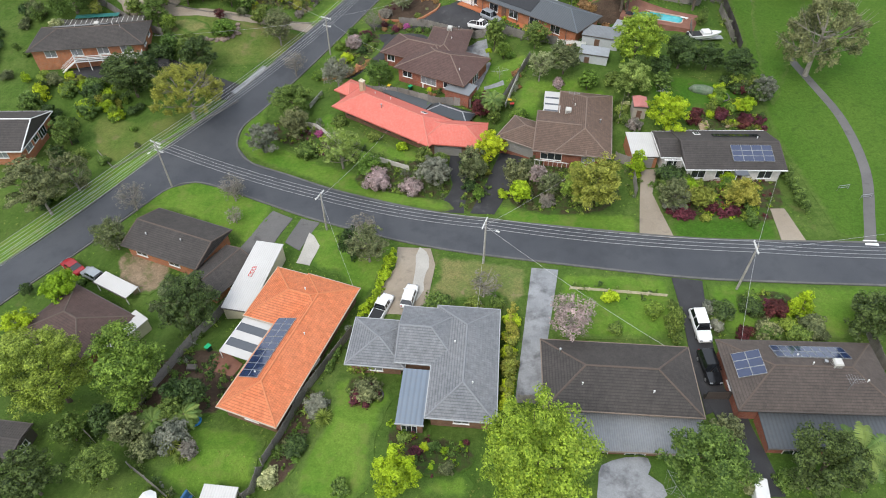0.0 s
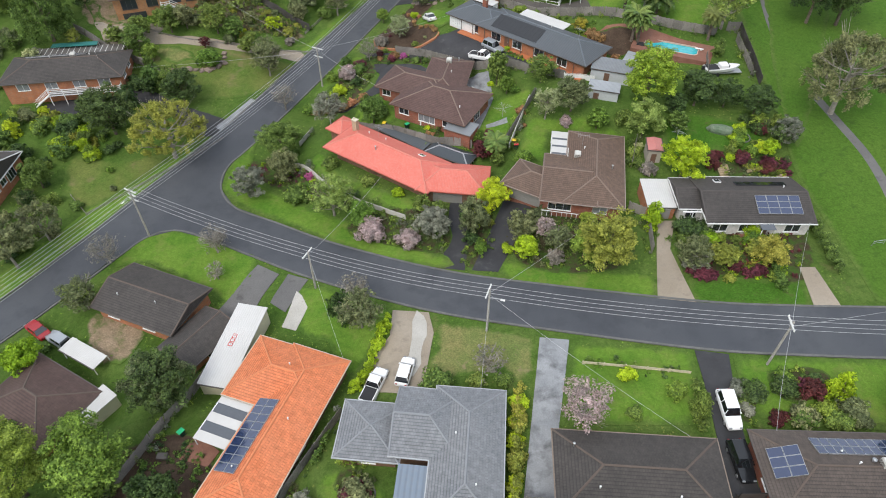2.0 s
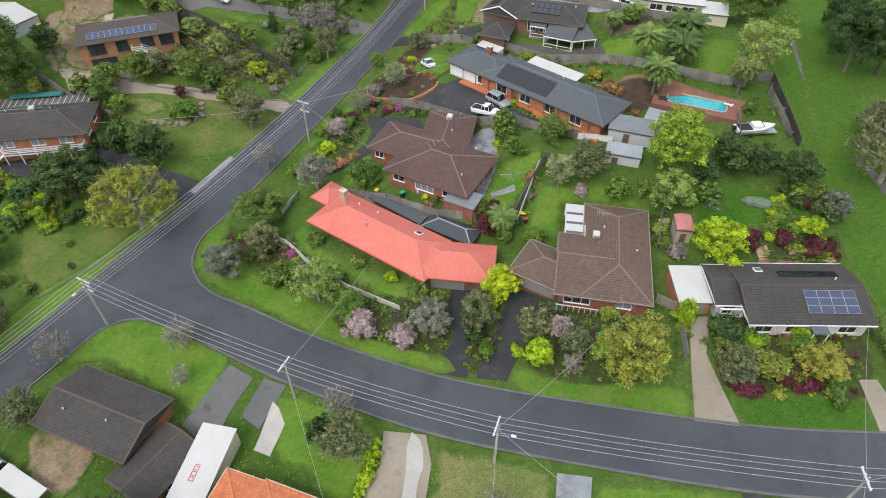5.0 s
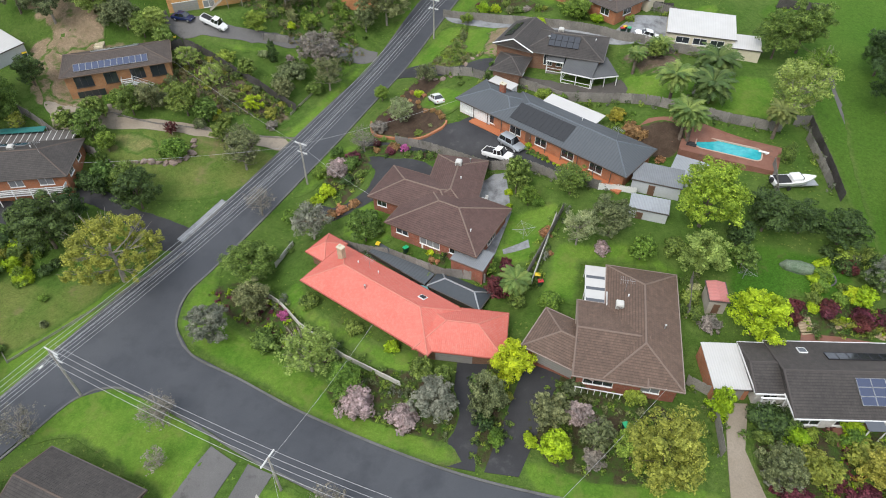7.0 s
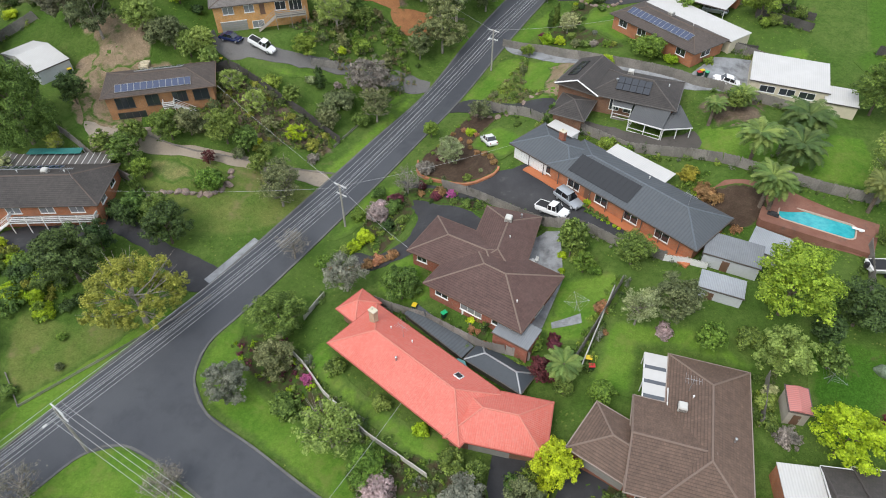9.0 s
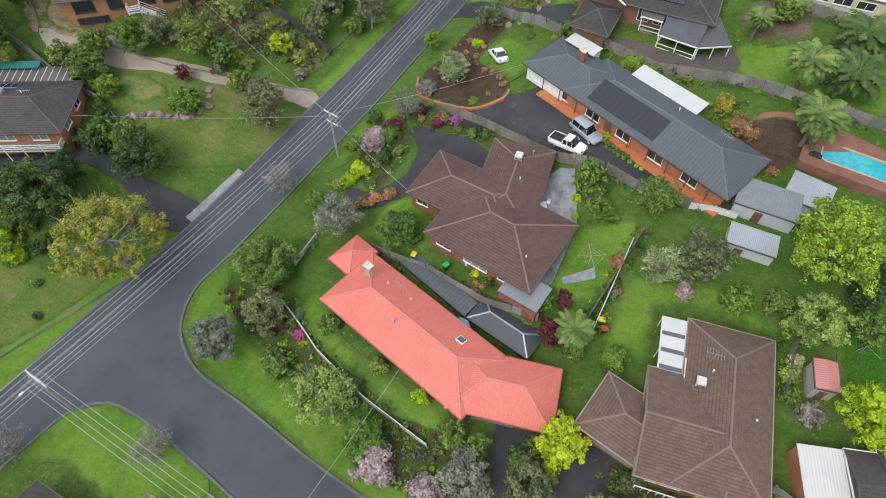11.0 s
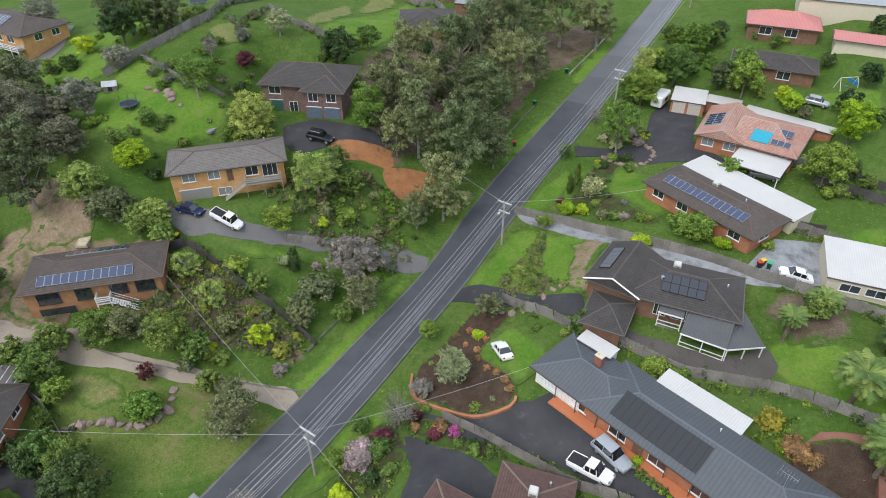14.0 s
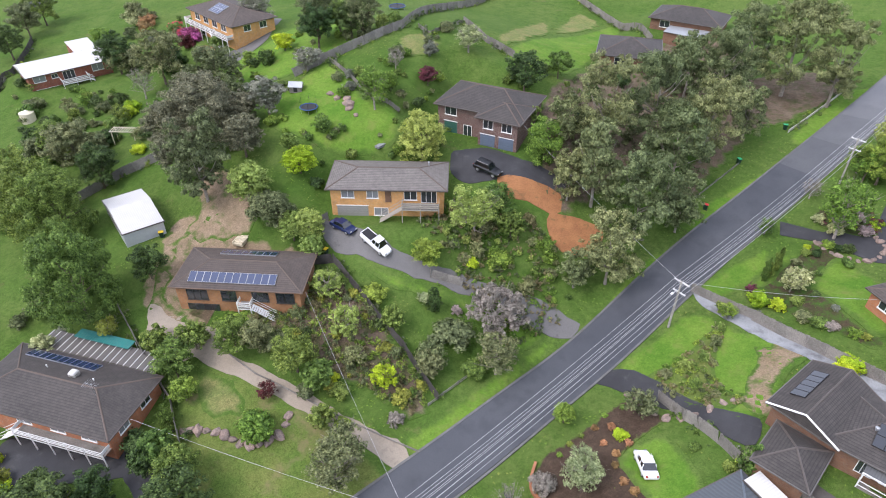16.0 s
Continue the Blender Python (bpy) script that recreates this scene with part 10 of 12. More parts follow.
for p, q in (((-18.1, 71, 8.6), (-9.5, 90.4, 6.8)), ((-18.1, 71, 8.3), (-12.2, 56.6, 4.6)), ((5.7, 61, 12.3), (24.6, 80.0, 9.2)), ((5.7, 61, 12.2), (4.4, 50.8, 7.3)), ((5.7, 61, 12.0), (26.5, 44.3, 8.2)), ((38.8, 54.6, 14.3), (51.6, 76.3, 9.6)), ((38.8, 54.6, 14.2), (35.5, 44.6, 8.5)), ((-23.8, 122.9, 11.0), (-60.4, 121.5, 8.2)), ((-23.8, 122.9, 11.2), (-11.9, 112.8, 9.5)), ((-23.8, 122.9, 11.1), (-50.4, 145.0, 13.6)), ((-23.8, 122.9, 11.3), (1.2, 134.9, 12.3)), ((-3.7, 163.6, 17.4), (19.0, 169.0, 18.2)), ((-3.7, 163.6, 17.2), (-33.3, 184.6, 25.0)), ((38.8, 54.6, 14.0), (90, 66, 12))):
    wire(p, q, 0.5, 0.018, "thin service wire from a pole to a house")

# ---- vehicles ----
def car(x, y, ang, kind, paint, label, lift=0.08):
    """A parked vehicle, nose towards +x of its pose."""
    L, W = {"sedan": (4.6, 1.78), "hatch": (4.2, 1.76), "suv": (4.8, 1.9), "ute": (5.2, 1.86), "van": (5.6, 2.1)}[kind]
    c, s = math.cos(radians(ang)), math.sin(radians(ang))
    f, b = zg(x + c * 1.4, y + s * 1.4), zg(x - c * 1.4, y - s * 1.4)
    t = thing("car", Matrix.Translation((x, y, (f + b) / 2 + lift)) @ Matrix.Rotation(radians(ang), 4, "Z") @ Matrix.Rotation(-math.atan2(f - b, 2.8), 4, "Y"), label, "car" if kind != "ute" else "pickup")
    hl, hw = L / 2, W / 2
    hb = {"sedan": 0.86, "hatch": 0.9, "suv": 1.02, "ute": 1.05, "van": 1.15}[kind]
    ht = {"sedan": 1.44, "hatch": 1.5, "suv": 1.76, "ute": 1.78, "van": 2.3}[kind]
    g0 = 0.24 if kind in ("sedan", "hatch") else 0.32
    stations = [(-hl, 0.82, g0 + 0.16, hb * 0.8), (-hl + 0.12, 0.93, g0, hb * 0.97), (-hl * 0.55, 1.0, g0 - 0.04, hb), (hl * 0.3, 1.0, g0 - 0.04, hb * 0.99), (hl * 0.72, 0.97, g0 - 0.02, hb * 0.88), (hl - 0.12, 0.88, g0, hb * 0.74), (hl, 0.72, g0 + 0.14, hb * 0.62)]
    bm, rings = bmesh.new(), []
    for px, k, z0, z1 in stations:
        w = hw * k
        rings.append([bm.verts.new((px, q * w * m, zz)) for q, m, zz in ((-1, 0.9, z0), (-1, 1.0, z0 + 0.18), (-1, 1.0, z1 - 0.16), (-1, 0.9, z1), (1, 0.9, z1), (1, 1.0, z1 - 0.16), (1, 1.0, z0 + 0.18), (1, 0.9, z0))])
    for p, q in zip(rings, rings[1:]):
        for i in range(8):
            bm.faces.new((p[i], p[(i + 1) % 8], q[(i + 1) % 8], q[i]))
    bm.faces.new(rings[0])
    bm.faces.new(rings[-1][::-1])
    bmesh.ops.recalc_face_normals(bm, faces=bm.faces[:])
    body = part("body", bm, paint, t)
    r0, r1, b0, b1 = {"sedan": (-0.85, 0.35, -1.5, 1.05), "hatch": (-1.45, 0.35, -1.85, 1.0), "suv": (-1.85, 0.3, -2.15, 0.95), "ute": (-0.2, 0.75, -0.5, 1.35), "van": (-2.4, 1.2, -2.6, 1.9)}[kind]
    bm = bmesh.new()
    lo = [bm.verts.new(p) for p in ((b0, -hw * 0.9, hb - 0.03), (b1, -hw * 0.88, hb - 0.05), (b1, hw * 0.88, hb - 0.05), (b0, hw * 0.9, hb - 0.03))]
    hi = [bm.verts.new(p) for p in ((r0, -hw * 0.74, ht - 0.06), (r1, -hw * 0.72, ht - 0.06), (r1, hw * 0.72, ht - 0.06), (r0, hw * 0.74, ht - 0.06))]
    for i in range(4):
        bm.faces.new((lo[i], lo[(i + 1) % 4], hi[(i + 1) % 4], hi[i]))
    bm.faces.new(hi)
    part("window_band", bm, M_CARGLASS, t)
    part("roof_panel", boxed(r0 - 0.06, -hw * 0.77, ht - 0.07, r1 + 0.05, hw * 0.77, ht, 0.03), paint, t)
    for px, dx in ((b0 * 0.5 + r0 * 0.5, 0), ((b0 + b1) / 2 - 0.1, 0), (b1 * 0.62 + r1 * 0.38, 0)):
        for q in (-1, 1):
            part("pillar", tube(bmesh.new(), [(px, q * hw * 0.9, hb - 0.05), (px * 0.9 + (r0 + r1) * 0.05, q * hw * 0.755, ht - 0.05)], 0.045, 5), paint, t)
    if kind == "ute":
        bm = bmesh.new()
        box(bm, -hl + 0.05, -hw * 0.93, hb - 0.02, -0.6, -hw * 0.82, hb + 0.1)
        box(bm, -hl + 0.05, hw * 0.82, hb - 0.02, -0.6, hw * 0.93, hb + 0.1)
        box(bm, -hl + 0.02, -hw * 0.82, hb - 0.02, -hl + 0.12, hw * 0.82, hb + 0.1)
        part("tub_rail", bm, paint, t)
        part("tray_cover", boxed(-hl + 0.13, -hw * 0.81, hb, -0.6, hw * 0.81, hb + 0.07, 0.02), M_BLACK, t)
        for q in (-1, 1):
            part("sports_bar", tube(bmesh.new(), [(-0.75, q * hw * 0.8, hb), (-0.6, q * hw * 0.7, ht - 0.15)], 0.04, 6), M_BLACK, t)
    for px in (-L * 0.29, L * 0.31):
        for q in (-1, 1):
            r = 0.32 if kind in ("sedan", "hatch") else 0.37
            w = part("wheel", tube(bmesh.new(), [(px, q * (hw - 0.2), r - 0.06), (px, q * (hw - 0.02), r - 0.06)], r, 16), M_BLACK, t)
            part("rim", tube(bmesh.new(), [(px, q * (hw - 0.03), r - 0.06), (px, q * (hw + 0.005), r - 0.06)], [r * 0.66, r * 0.6], 12), M_STEEL, w)
    for q in (-1, 1):
        part("headlight", boxed(hl - 0.2, q * hw * 0.62 - 0.17, hb * 0.66, hl - 0.03, q * hw * 0.62 + 0.17, hb * 0.66 + 0.13, 0.02), M_CURTAIN, t)
        part("tail_light", boxed(-hl - 0.005, q * hw * 0.66 - 0.12, hb * 0.68, -hl + 0.1, q * hw * 0.66 + 0.12, hb * 0.68 + 0.2, 0.02), plain("red_lens", (0.3, 0.01, 0.01), 0.25), t)
        part("mirror", boxed(b1 - 0.35, q * hw * 1.0 - 0.1, hb, b1 - 0.2, q * hw * 1.0 + 0.1, hb + 0.15, 0.03), paint, t)
    part("number_plate", boxed(-hl - 0.02, -0.18, hb * 0.5, -hl + 0.03, 0.18, hb * 0.5 + 0.11), M_WHITE, t)
    return t


P_WHITE = plain("white_car_paint", (0.78, 0.78, 0.77), 0.25, 0.0, 0.6, 0.05)
P_SILVER = plain("silver_car_paint", (0.42, 0.44, 0.46), 0.28, 0.5, 0.6, 0.05)
P_BLACK = plain("black_car_paint", (0.012, 0.013, 0.015), 0.2, 0.0, 0.6, 0.05)
P_BLUE = plain("dark_blue_car_paint", (0.012, 0.02, 0.07), 0.22, 0.0, 0.6, 0.05)
P_RED = plain("red_car_paint", (0.32, 0.02, 0.025), 0.25, 0.0, 0.6, 0.05)
car(-4.5, 54.6, 78, "hatch", P_WHITE, "white hatchback parked on a concrete driveway")
car(-8.2, 53.1, 70, "ute", P_WHITE, "white dual-cab pickup with a black tray cover")
car(32.2, 48.5, 272, "suv", P_WHITE, "tall white four-wheel-drive parked on the driveway")
car(31.7, 42.5, 272, "suv", P_BLACK, "black sport utility car between two houses")
car(-56.2, 65.2, 145, "sedan", P_RED, "red car on the grass beside a hedge")
car(-52.4, 63.4, 150, "hatch", P_SILVER, "silver car nosing under a white carport")
car(-2.6, 139.8, 114, "sedan", P_WHITE, "older white sedan parked on the lawn")
car(7.7, 122.9, -33, "ute", P_WHITE, "white dual-cab pickup on the asphalt forecourt")
car(9.8, 124.2, -47, "suv", P_SILVER, "silver wagon with a dark roof on the forecourt")
car(-46.1, 157.0, -12, "ute", P_WHITE, "white pickup with a steel tray on the shared drive")
car(-52.0, 157.9, -14, "sedan", P_BLUE, "dark blue car with its boot raised")
car(-36.1, 176.6, -10, "suv", P_BLACK, "black car on the hill house's court")
car(38.4, 176.6, -22, "suv", P_SILVER, "silver car under a white carport")
car(36.0, 152.2, 170, "sedan", P_WHITE, "white car with a blue cover in the turning yard")
car(51.9, 196.8, -30, "hatch", P_SILVER, "silver car in a far driveway")

# ---- solar panels ----
solar(TERRA_HOUSE, TERRA[0], "l", 1.75, 9.0, 9, 2, 1.02, 1.5)
solar(LODGE_HOUSE, LODGE, "b", 8.5, LODGE.W - 1.6, 11, 1, 0.95, 1.5)
solar(SUNNY_HOUSE, SUNNY, "f", 8.6, 1.7, 12, 1, 1.0, 1.7)
solar(SUNNY_HOUSE, SUNNY, "b", 9.2, 7.4, 8, 1, 1.0, 1.6)
solar(ROWAN_HOUSE, ROWAN, "f", 9.6, 2.4, 14, 1, 0.98, 1.65)
solar(PARK_HOUSE, PARK[0], "f", 10.6, 2.9, 4, 3, 1.55, 1.0)
solar(PARK_HOUSE, PARK[0], "b", 9.5, 7.6, 6, 1, 1.2, 1.2, True)
solar(PANEL9_HOUSE, PANEL9[0], "l", 2.3, 5.4, 3, 2, 1.05, 1.5)
solar(PANEL9_HOUSE, PANEL9[0], "b", 9.8, 7.2, 9, 2, 0.9, 1.15)
solar(DUSK_HOUSE, DUSK[0], "f", 6.8, 3.0, 5, 2, 1.05, 1.35, True)
solar(DUSK_HOUSE, DUSK[1], "l", 1.8, 5.2, 5, 1, 1.05, 1.6, True)
solar(RUST_HOUSE, RUST[1], "l", 2.1, 6.0, 5, 2, 1.0, 1.4)
solar(RUST_HOUSE, RUST[0], "f", 6.2, 5.2, 5, 1, 1.0, 1.6)
solar(RUST_HOUSE, RUST[0], "f", 7.6, 2.4, 3, 1, 1.0, 1.3)


def heater_mat(b, u, v, w, h):
    m = b.face(u, v, "f") @ pose(0, 0, 0.06)
    t = thing("solar_pool_heater", m, "black rubber pool-heating mat lying on the roof", "solar heater")
    part("mat", boxed(-w / 2, -h / 2, -0.03, w / 2, h / 2, 0.02, 0.01), plain("heater_rubber", (0.028, 0.03, 0.034), 0.7), t)
    for k in range(12):
        x = -w / 2 + (k + 0.5) * w / 12
        part("rib", tube(bmesh.new(), [(x, -h / 2, 0.025), (x, h / 2, 0.025)], 0.022, 5), MATS["heater_rubber"], t)


heater_mat(GREY[1], 8.6, 2.45, 10.4, 3.4)


t = thing("roof_tarpaulin", RUST[0].face(4.3, 3.0, "f") @ pose(0, 0, 0.05), "bright turquoise tarpaulin tied over tiles", "tarpaulin")
bm = bmesh.new()
bmesh.ops.create_grid(bm, x_segments=8, y_segments=8, size=1.0, matrix=Matrix.Diagonal((1.5, 1.5, 1, 1)))
for v in bm.verts:
    v.co.z = 0.06 + 0.05 * noise.noise((v.co.x * 1.6, v.co.y * 1.6, 2.0))
bmesh.ops.solidify(bm, geom=bm.faces[:], thickness=0.02)
part("sheet", bm, plain("turquoise_tarp", (0.02, 0.33, 0.45), 0.5), t)


# ---- awnings, verandahs, balconies ----
def slab_roof(corner, ang, w, d, z, strips, label, rail=False):
    """A flat patio roof of white and dark sheets on posts. strips: widths along w and whether dark."""
    x, y = corner
    t = thing("patio_awning", Matrix.Translation((x, y, z)) @ Matrix.Rotation(radians(ang), 4, "Z"), label, "awning")
    v = 0.0
    for wd, dark in strips:
        part("dark_sheet" if dark else "white_sheet", boxed(0.15 if dark else 0, v + 0.01, -0.06 if dark else -0.1, w - 0.15 if dark else w, v + wd - 0.01, 0.0), plain("smoked_sheet", (0.1, 0.11, 0.125), 0.3) if dark else ROOF_WHITE, t)
        if dark:
            part("edge", boxed(0, v + 0.01, -0.1, 0.14, v + wd - 0.01, 0.0), M_WHITE, t)
            part("edge", boxed(w - 0.14, v + 0.01, -0.1, w, v + wd - 0.01, 0.0), M_WHITE, t)
        v += wd
    for px in (0.1, w - 0.1):
        for k in range(3):
            py = 0.1 + (v - 0.2) * k / 2
            g = zg(*(t.matrix_basis @ Vector((px, py, 0))).xy) - z
            part("post", boxed(px - 0.05, py - 0.05, g - 0.1, px + 0.05, py + 0.05, -0.1), M_WHITE, t)
    if rail:
        part("rail", boxed(0.02, 0.1, -1.7, 0.1, v - 0.1, -1.6), M_WHITE, t)
        part("side_screen", boxed(0.03, 0.1, -2.5, 0.08, v - 0.1, -1.75), M_CREAM, t)


slab_roof((-28.2, 46.4), -20, 4.5, 6.2, 4.3, [(1.2, False), (1.25, True), (1.2, False), (1.25, True), (1.2, False)], "white patio roof with smoked strips on posts", True)
slab_roof((17.0, 91.4), -9, 2.7, 7.8, 9.15, [(1.5, False), (0.5, True), (1.5, False), (0.5, True), (1.5, False), (0.5, True), (1.8, False)], "white and grey striped patio awning beside tiled roof")
slab_roof((19.6, 90.6), -9, 2.2, 3.7, 9.3, [(1.0, False), (0.8, True), (1.9, False)], "white and grey striped awning over a back door")


def balcony(b, u0, u1, depth, z, label, stairs=None, rail_mat=None):
    """A deck in front of a wing with posts, two rails and balusters; stairs run down from one end."""
    rail_mat = rail_mat or M_WHITE
    t = thing("balcony", b.m @ pose(0, 0, z), label, "balcony")
    o = b.over
    part("deck", boxed(u0, o - depth, -0.04, u1, o, 0.0), M_FENCE, t)
    part("beam", boxed(u0, o - depth, -0.26, u1, o - depth + 0.1, -0.04), rail_mat, t)
    m = max(2, round((u1 - u0) / 2.4) + 1)
    for k in range(m):
        x = u0 + (u1 - u0) * k / (m - 1)
        g = zg(*(t.matrix_basis @ Vector((x, o - depth, 0))).xy) - z
        part("post", boxed(x - 0.06, o - depth - 0.02, min(g, 0) - 0.2, x + 0.06, o - depth + 0.1, 1.05), rail_mat, t)
    for h in (0.3, 0.62, 0.98):
        part("rail", boxed(u0, o - depth, h - 0.09, u1, o - depth + 0.05, h + 0.05), rail_mat, t)
    for x in (u0, u1):
        part("rail", boxed(x - 0.03, o - depth, 0.5, x + 0.03, o - 0.1, 1.0), rail_mat, t)
    if stairs:
        x, way = stairs
        y0, y1 = o - depth, o - depth + 1.1
        g = zg(*(t.matrix_basis @ Vector((x + way * 3, y0, 0))).xy) - z
        n = max(4, int(-g / 0.18))
        run = way * 0.27
        for k in range(n):
            q0, q1 = sorted((x + run * k, x + run * (k + 1)))
            part("tread", boxed(q0, y0, g * (k + 1) / n - 0.05, q1, y1, g * (k + 1) / n), rail_mat, t)
        for y in (y0, y1):
            part("stringer", tube(bmesh.new(), [(x, y, -0.1), (x + run * n, y, g)], 0.07, 4), rail_mat, t)
            part("handrail", tube(bmesh.new(), [(x, y, 0.95), (x + run * n, y, g + 0.95)], 0.04, 4), rail_mat, t)
            part("handrail", tube(bmesh.new(), [(x, y, 0.5), (x + run * n, y, g + 0.5)], 0.035, 4), rail_mat, t)


balcony(LODGE, 8.5, 21.4, 1.5, 6.1, "long white-railed balcony on the upper floor", (8.5, -1))
balcony(SUNNY, 9.6, 11.4, 1.5, 11.5, "white timber landing with steps down", (11.4, 1))
balcony(GOLD, 11.6, 17.2, 1.8, 18.0, "timber balcony with grey rails and steps", (11.6, -1), plain("weathered_rail", (0.36, 0.33, 0.28), 0.7))
balcony(FAR_WHITE, 6.8, 12.6, 2.6, 13.5, "white-railed entrance deck with steps", (12.6, 1))
balcony(HILL, 0.4, 20.0, 1.7, 24.5, "long white-railed balcony round a hillside house", (12.0, 1))
solar(HILL_HOUSE, HILL, "f", 10.0, 3.2, 4, 2, 1.05, 1.6)


def sheeted_verandah(p0, p1, depth, eave, pitch, sheet, label, rails=True):
    """An open verandah: a sloping sheet roof on white posts over a raised timber deck with two rails."""
    b = Block(p0, p1, depth, eave, pitch, "skillion", 0.1)
    t = thing("verandah", b.m @ pose(0, 0, 0), label, "verandah", "sheeted verandahs")
    part("roof_sheet", b.roof(), sheet, t)
    part("fascia", boxed(-0.04, -0.06, eave - 0.2, b.L + 0.04, -0.004, eave + 0.01), M_WHITE, t)
    zf = eave - 2.5
    part("deck", boxed(0.1, 0.1, zf - 0.12, b.L - 0.1, depth - 0.1, zf), M_FENCE, t)
    n = max(2, round(b.L / 2.2) + 1)
    for k in range(n):
        u = 0.12 + (b.L - 0.24) * k / (n - 1)
        g = b.m @ Vector((u, 0.15, 0))
        part("post", boxed(u - 0.06, 0.1, zg(g.x, g.y) - 0.2, u + 0.06, 0.22, eave - 0.12), M_WHITE, t)
    if rails:
        for z in (0.35, 0.95):
            part("rail", boxed(0.1, 0.12, zf + z, b.L - 0.1, 0.19, zf + z + 0.1), M_WHITE, t)
            for u in (0.08, b.L - 0.15):
                part("rail", boxed(u, 0.2, zf + z, u + 0.07, depth - 0.2, zf + z + 0.1), M_WHITE, t)
        part("screen", boxed(0.14, 0.14, zf - 0.7, b.L - 0.14, 0.17, zf - 0.12), M_FENCE, t)


sheeted_verandah((16.7, 143.1), (19.6, 142.1), 1.9, 15.5, 20, ROOF_DULL, "narrow grey-sheeted verandah with white rails")
sheeted_verandah((18.9, 139.8), (23.9, 137.6), 4.4, 15.1, 14, ROOF_DULL, "grey-sheeted verandah with white posts and rails")
sheeted_verandah((24.0, 137.6), (28.6, 138.6), 5.4, 15.05, 7, ROOF_DULL, "weathered grey sheet roof over an open deck", False)


# -- the pergola behind the balcony house
t = thing("pergola", LODGE.m @ pose(0, 11.4, 0), "white-beamed pergola under smoky sheeting behind the tiled house", "pergola")
for k in range(18):
    part("rafter", boxed(2 + k * 1.05, -0.6, 8.0, 2.08 + k * 1.05, 2.6, 8.12), M_WHITE, t)
part("roof_sheet", boxed(1.8, -0.6, 8.04, 20.2, 2.6, 8.07), plain("smoky_sheet", (0.13, 0.12, 0.11), 0.4), t)
for v in (-0.4, 1.0, 2.4):
    part("beam", boxed(1.8, v, 7.86, 20.2, v + 0.09, 8.0), M_WHITE, t)
for u in (2, 8, 14, 20):
    q = t.matrix_basis @ Vector((u, 2.4, 0))
    part("post", boxed(u - 0.05, 2.36, zg(q.x, q.y) - 0.1, u + 0.05, 2.46, 7.86), M_WHITE, t)
# -- the teal shelter behind it
t = thing("garden_shelter", pose(-73.8, 130.0, zg(-73.8, 130), 0, 0, 8), "teal corrugated lean-to roof on white posts", "shelter")
bm = boxed(-4.4, -0.8, 1.75, 4.4, 0.8, 1.82)
auto_uv(bm)
part("roof_sheet", bm, sheet_metal("teal_sheet", (0.02, 0.16, 0.15), (0.025, 0.19, 0.17), 0.2, 0.5), t)
for x in (-4.3, 0, 4.3):
    part("post", boxed(x - 0.04, 0.7, -0.2, x + 0.04, 0.78, 1.75), M_WHITE, t)
# -- verandah of the long grey house
t = thing("verandah", GREY[1].m @ pose(0, 0, 10.75), "orange paved verandah with dark posts under the eave", "verandah")
part("floor_slab", boxed(-3.5, -0.9, -0.3, 25.0, 0.5, 0.03), plain("terracotta_slab", (0.5, 0.17, 0.07), 0.8), t)
for k in range(10):
    part("post", boxed(-3.4 + 2.9 * k, 0.08, 0.03, -3.3 + 2.9 * k, 0.18, 2.3), M_GUTTER, t)
# -- white posts under the tan house's front verandah
t = thing("verandah_screen", pose(17.3, 80.6, 6.7, 0, 0, -11), "white verandah balustrade under the eave", "balustrade")
for k in range(8):
    part("baluster", boxed(-2.6 + 0.72 * k, -0.1, 0, -2.54 + 0.72 * k, -0.04, 1.0), M_WHITE, t)
part("rail", boxed(-2.7, -0.12, 1.0, 2.7, -0.02, 1.08), M_WHITE, t)
# -- square carport posts on the weathered-red house
for x, y in ((32.4, 177.2), (39.0, 173.1), (42.5, 178.6)):
    tagged(part("carport_post", boxed(x - 0.06, y - 0.06, zg(x, y) - 0.2, x + 0.06, y + 0.06, 19.25), M_WHITE), "thin white steel carport post", "post", "carport posts")
for x, y in ((-50.6, 60.9), (-45.4, 58.2), (-49.4, 62.8), (-44.2, 60.0)):
    tagged(part("carport_post", boxed(x - 0.05, y - 0.05, zg(x, y) - 0.2, x + 0.05, y + 0.05, 0.95), M_WHITE), "thin white steel carport post", "post", "carport posts")

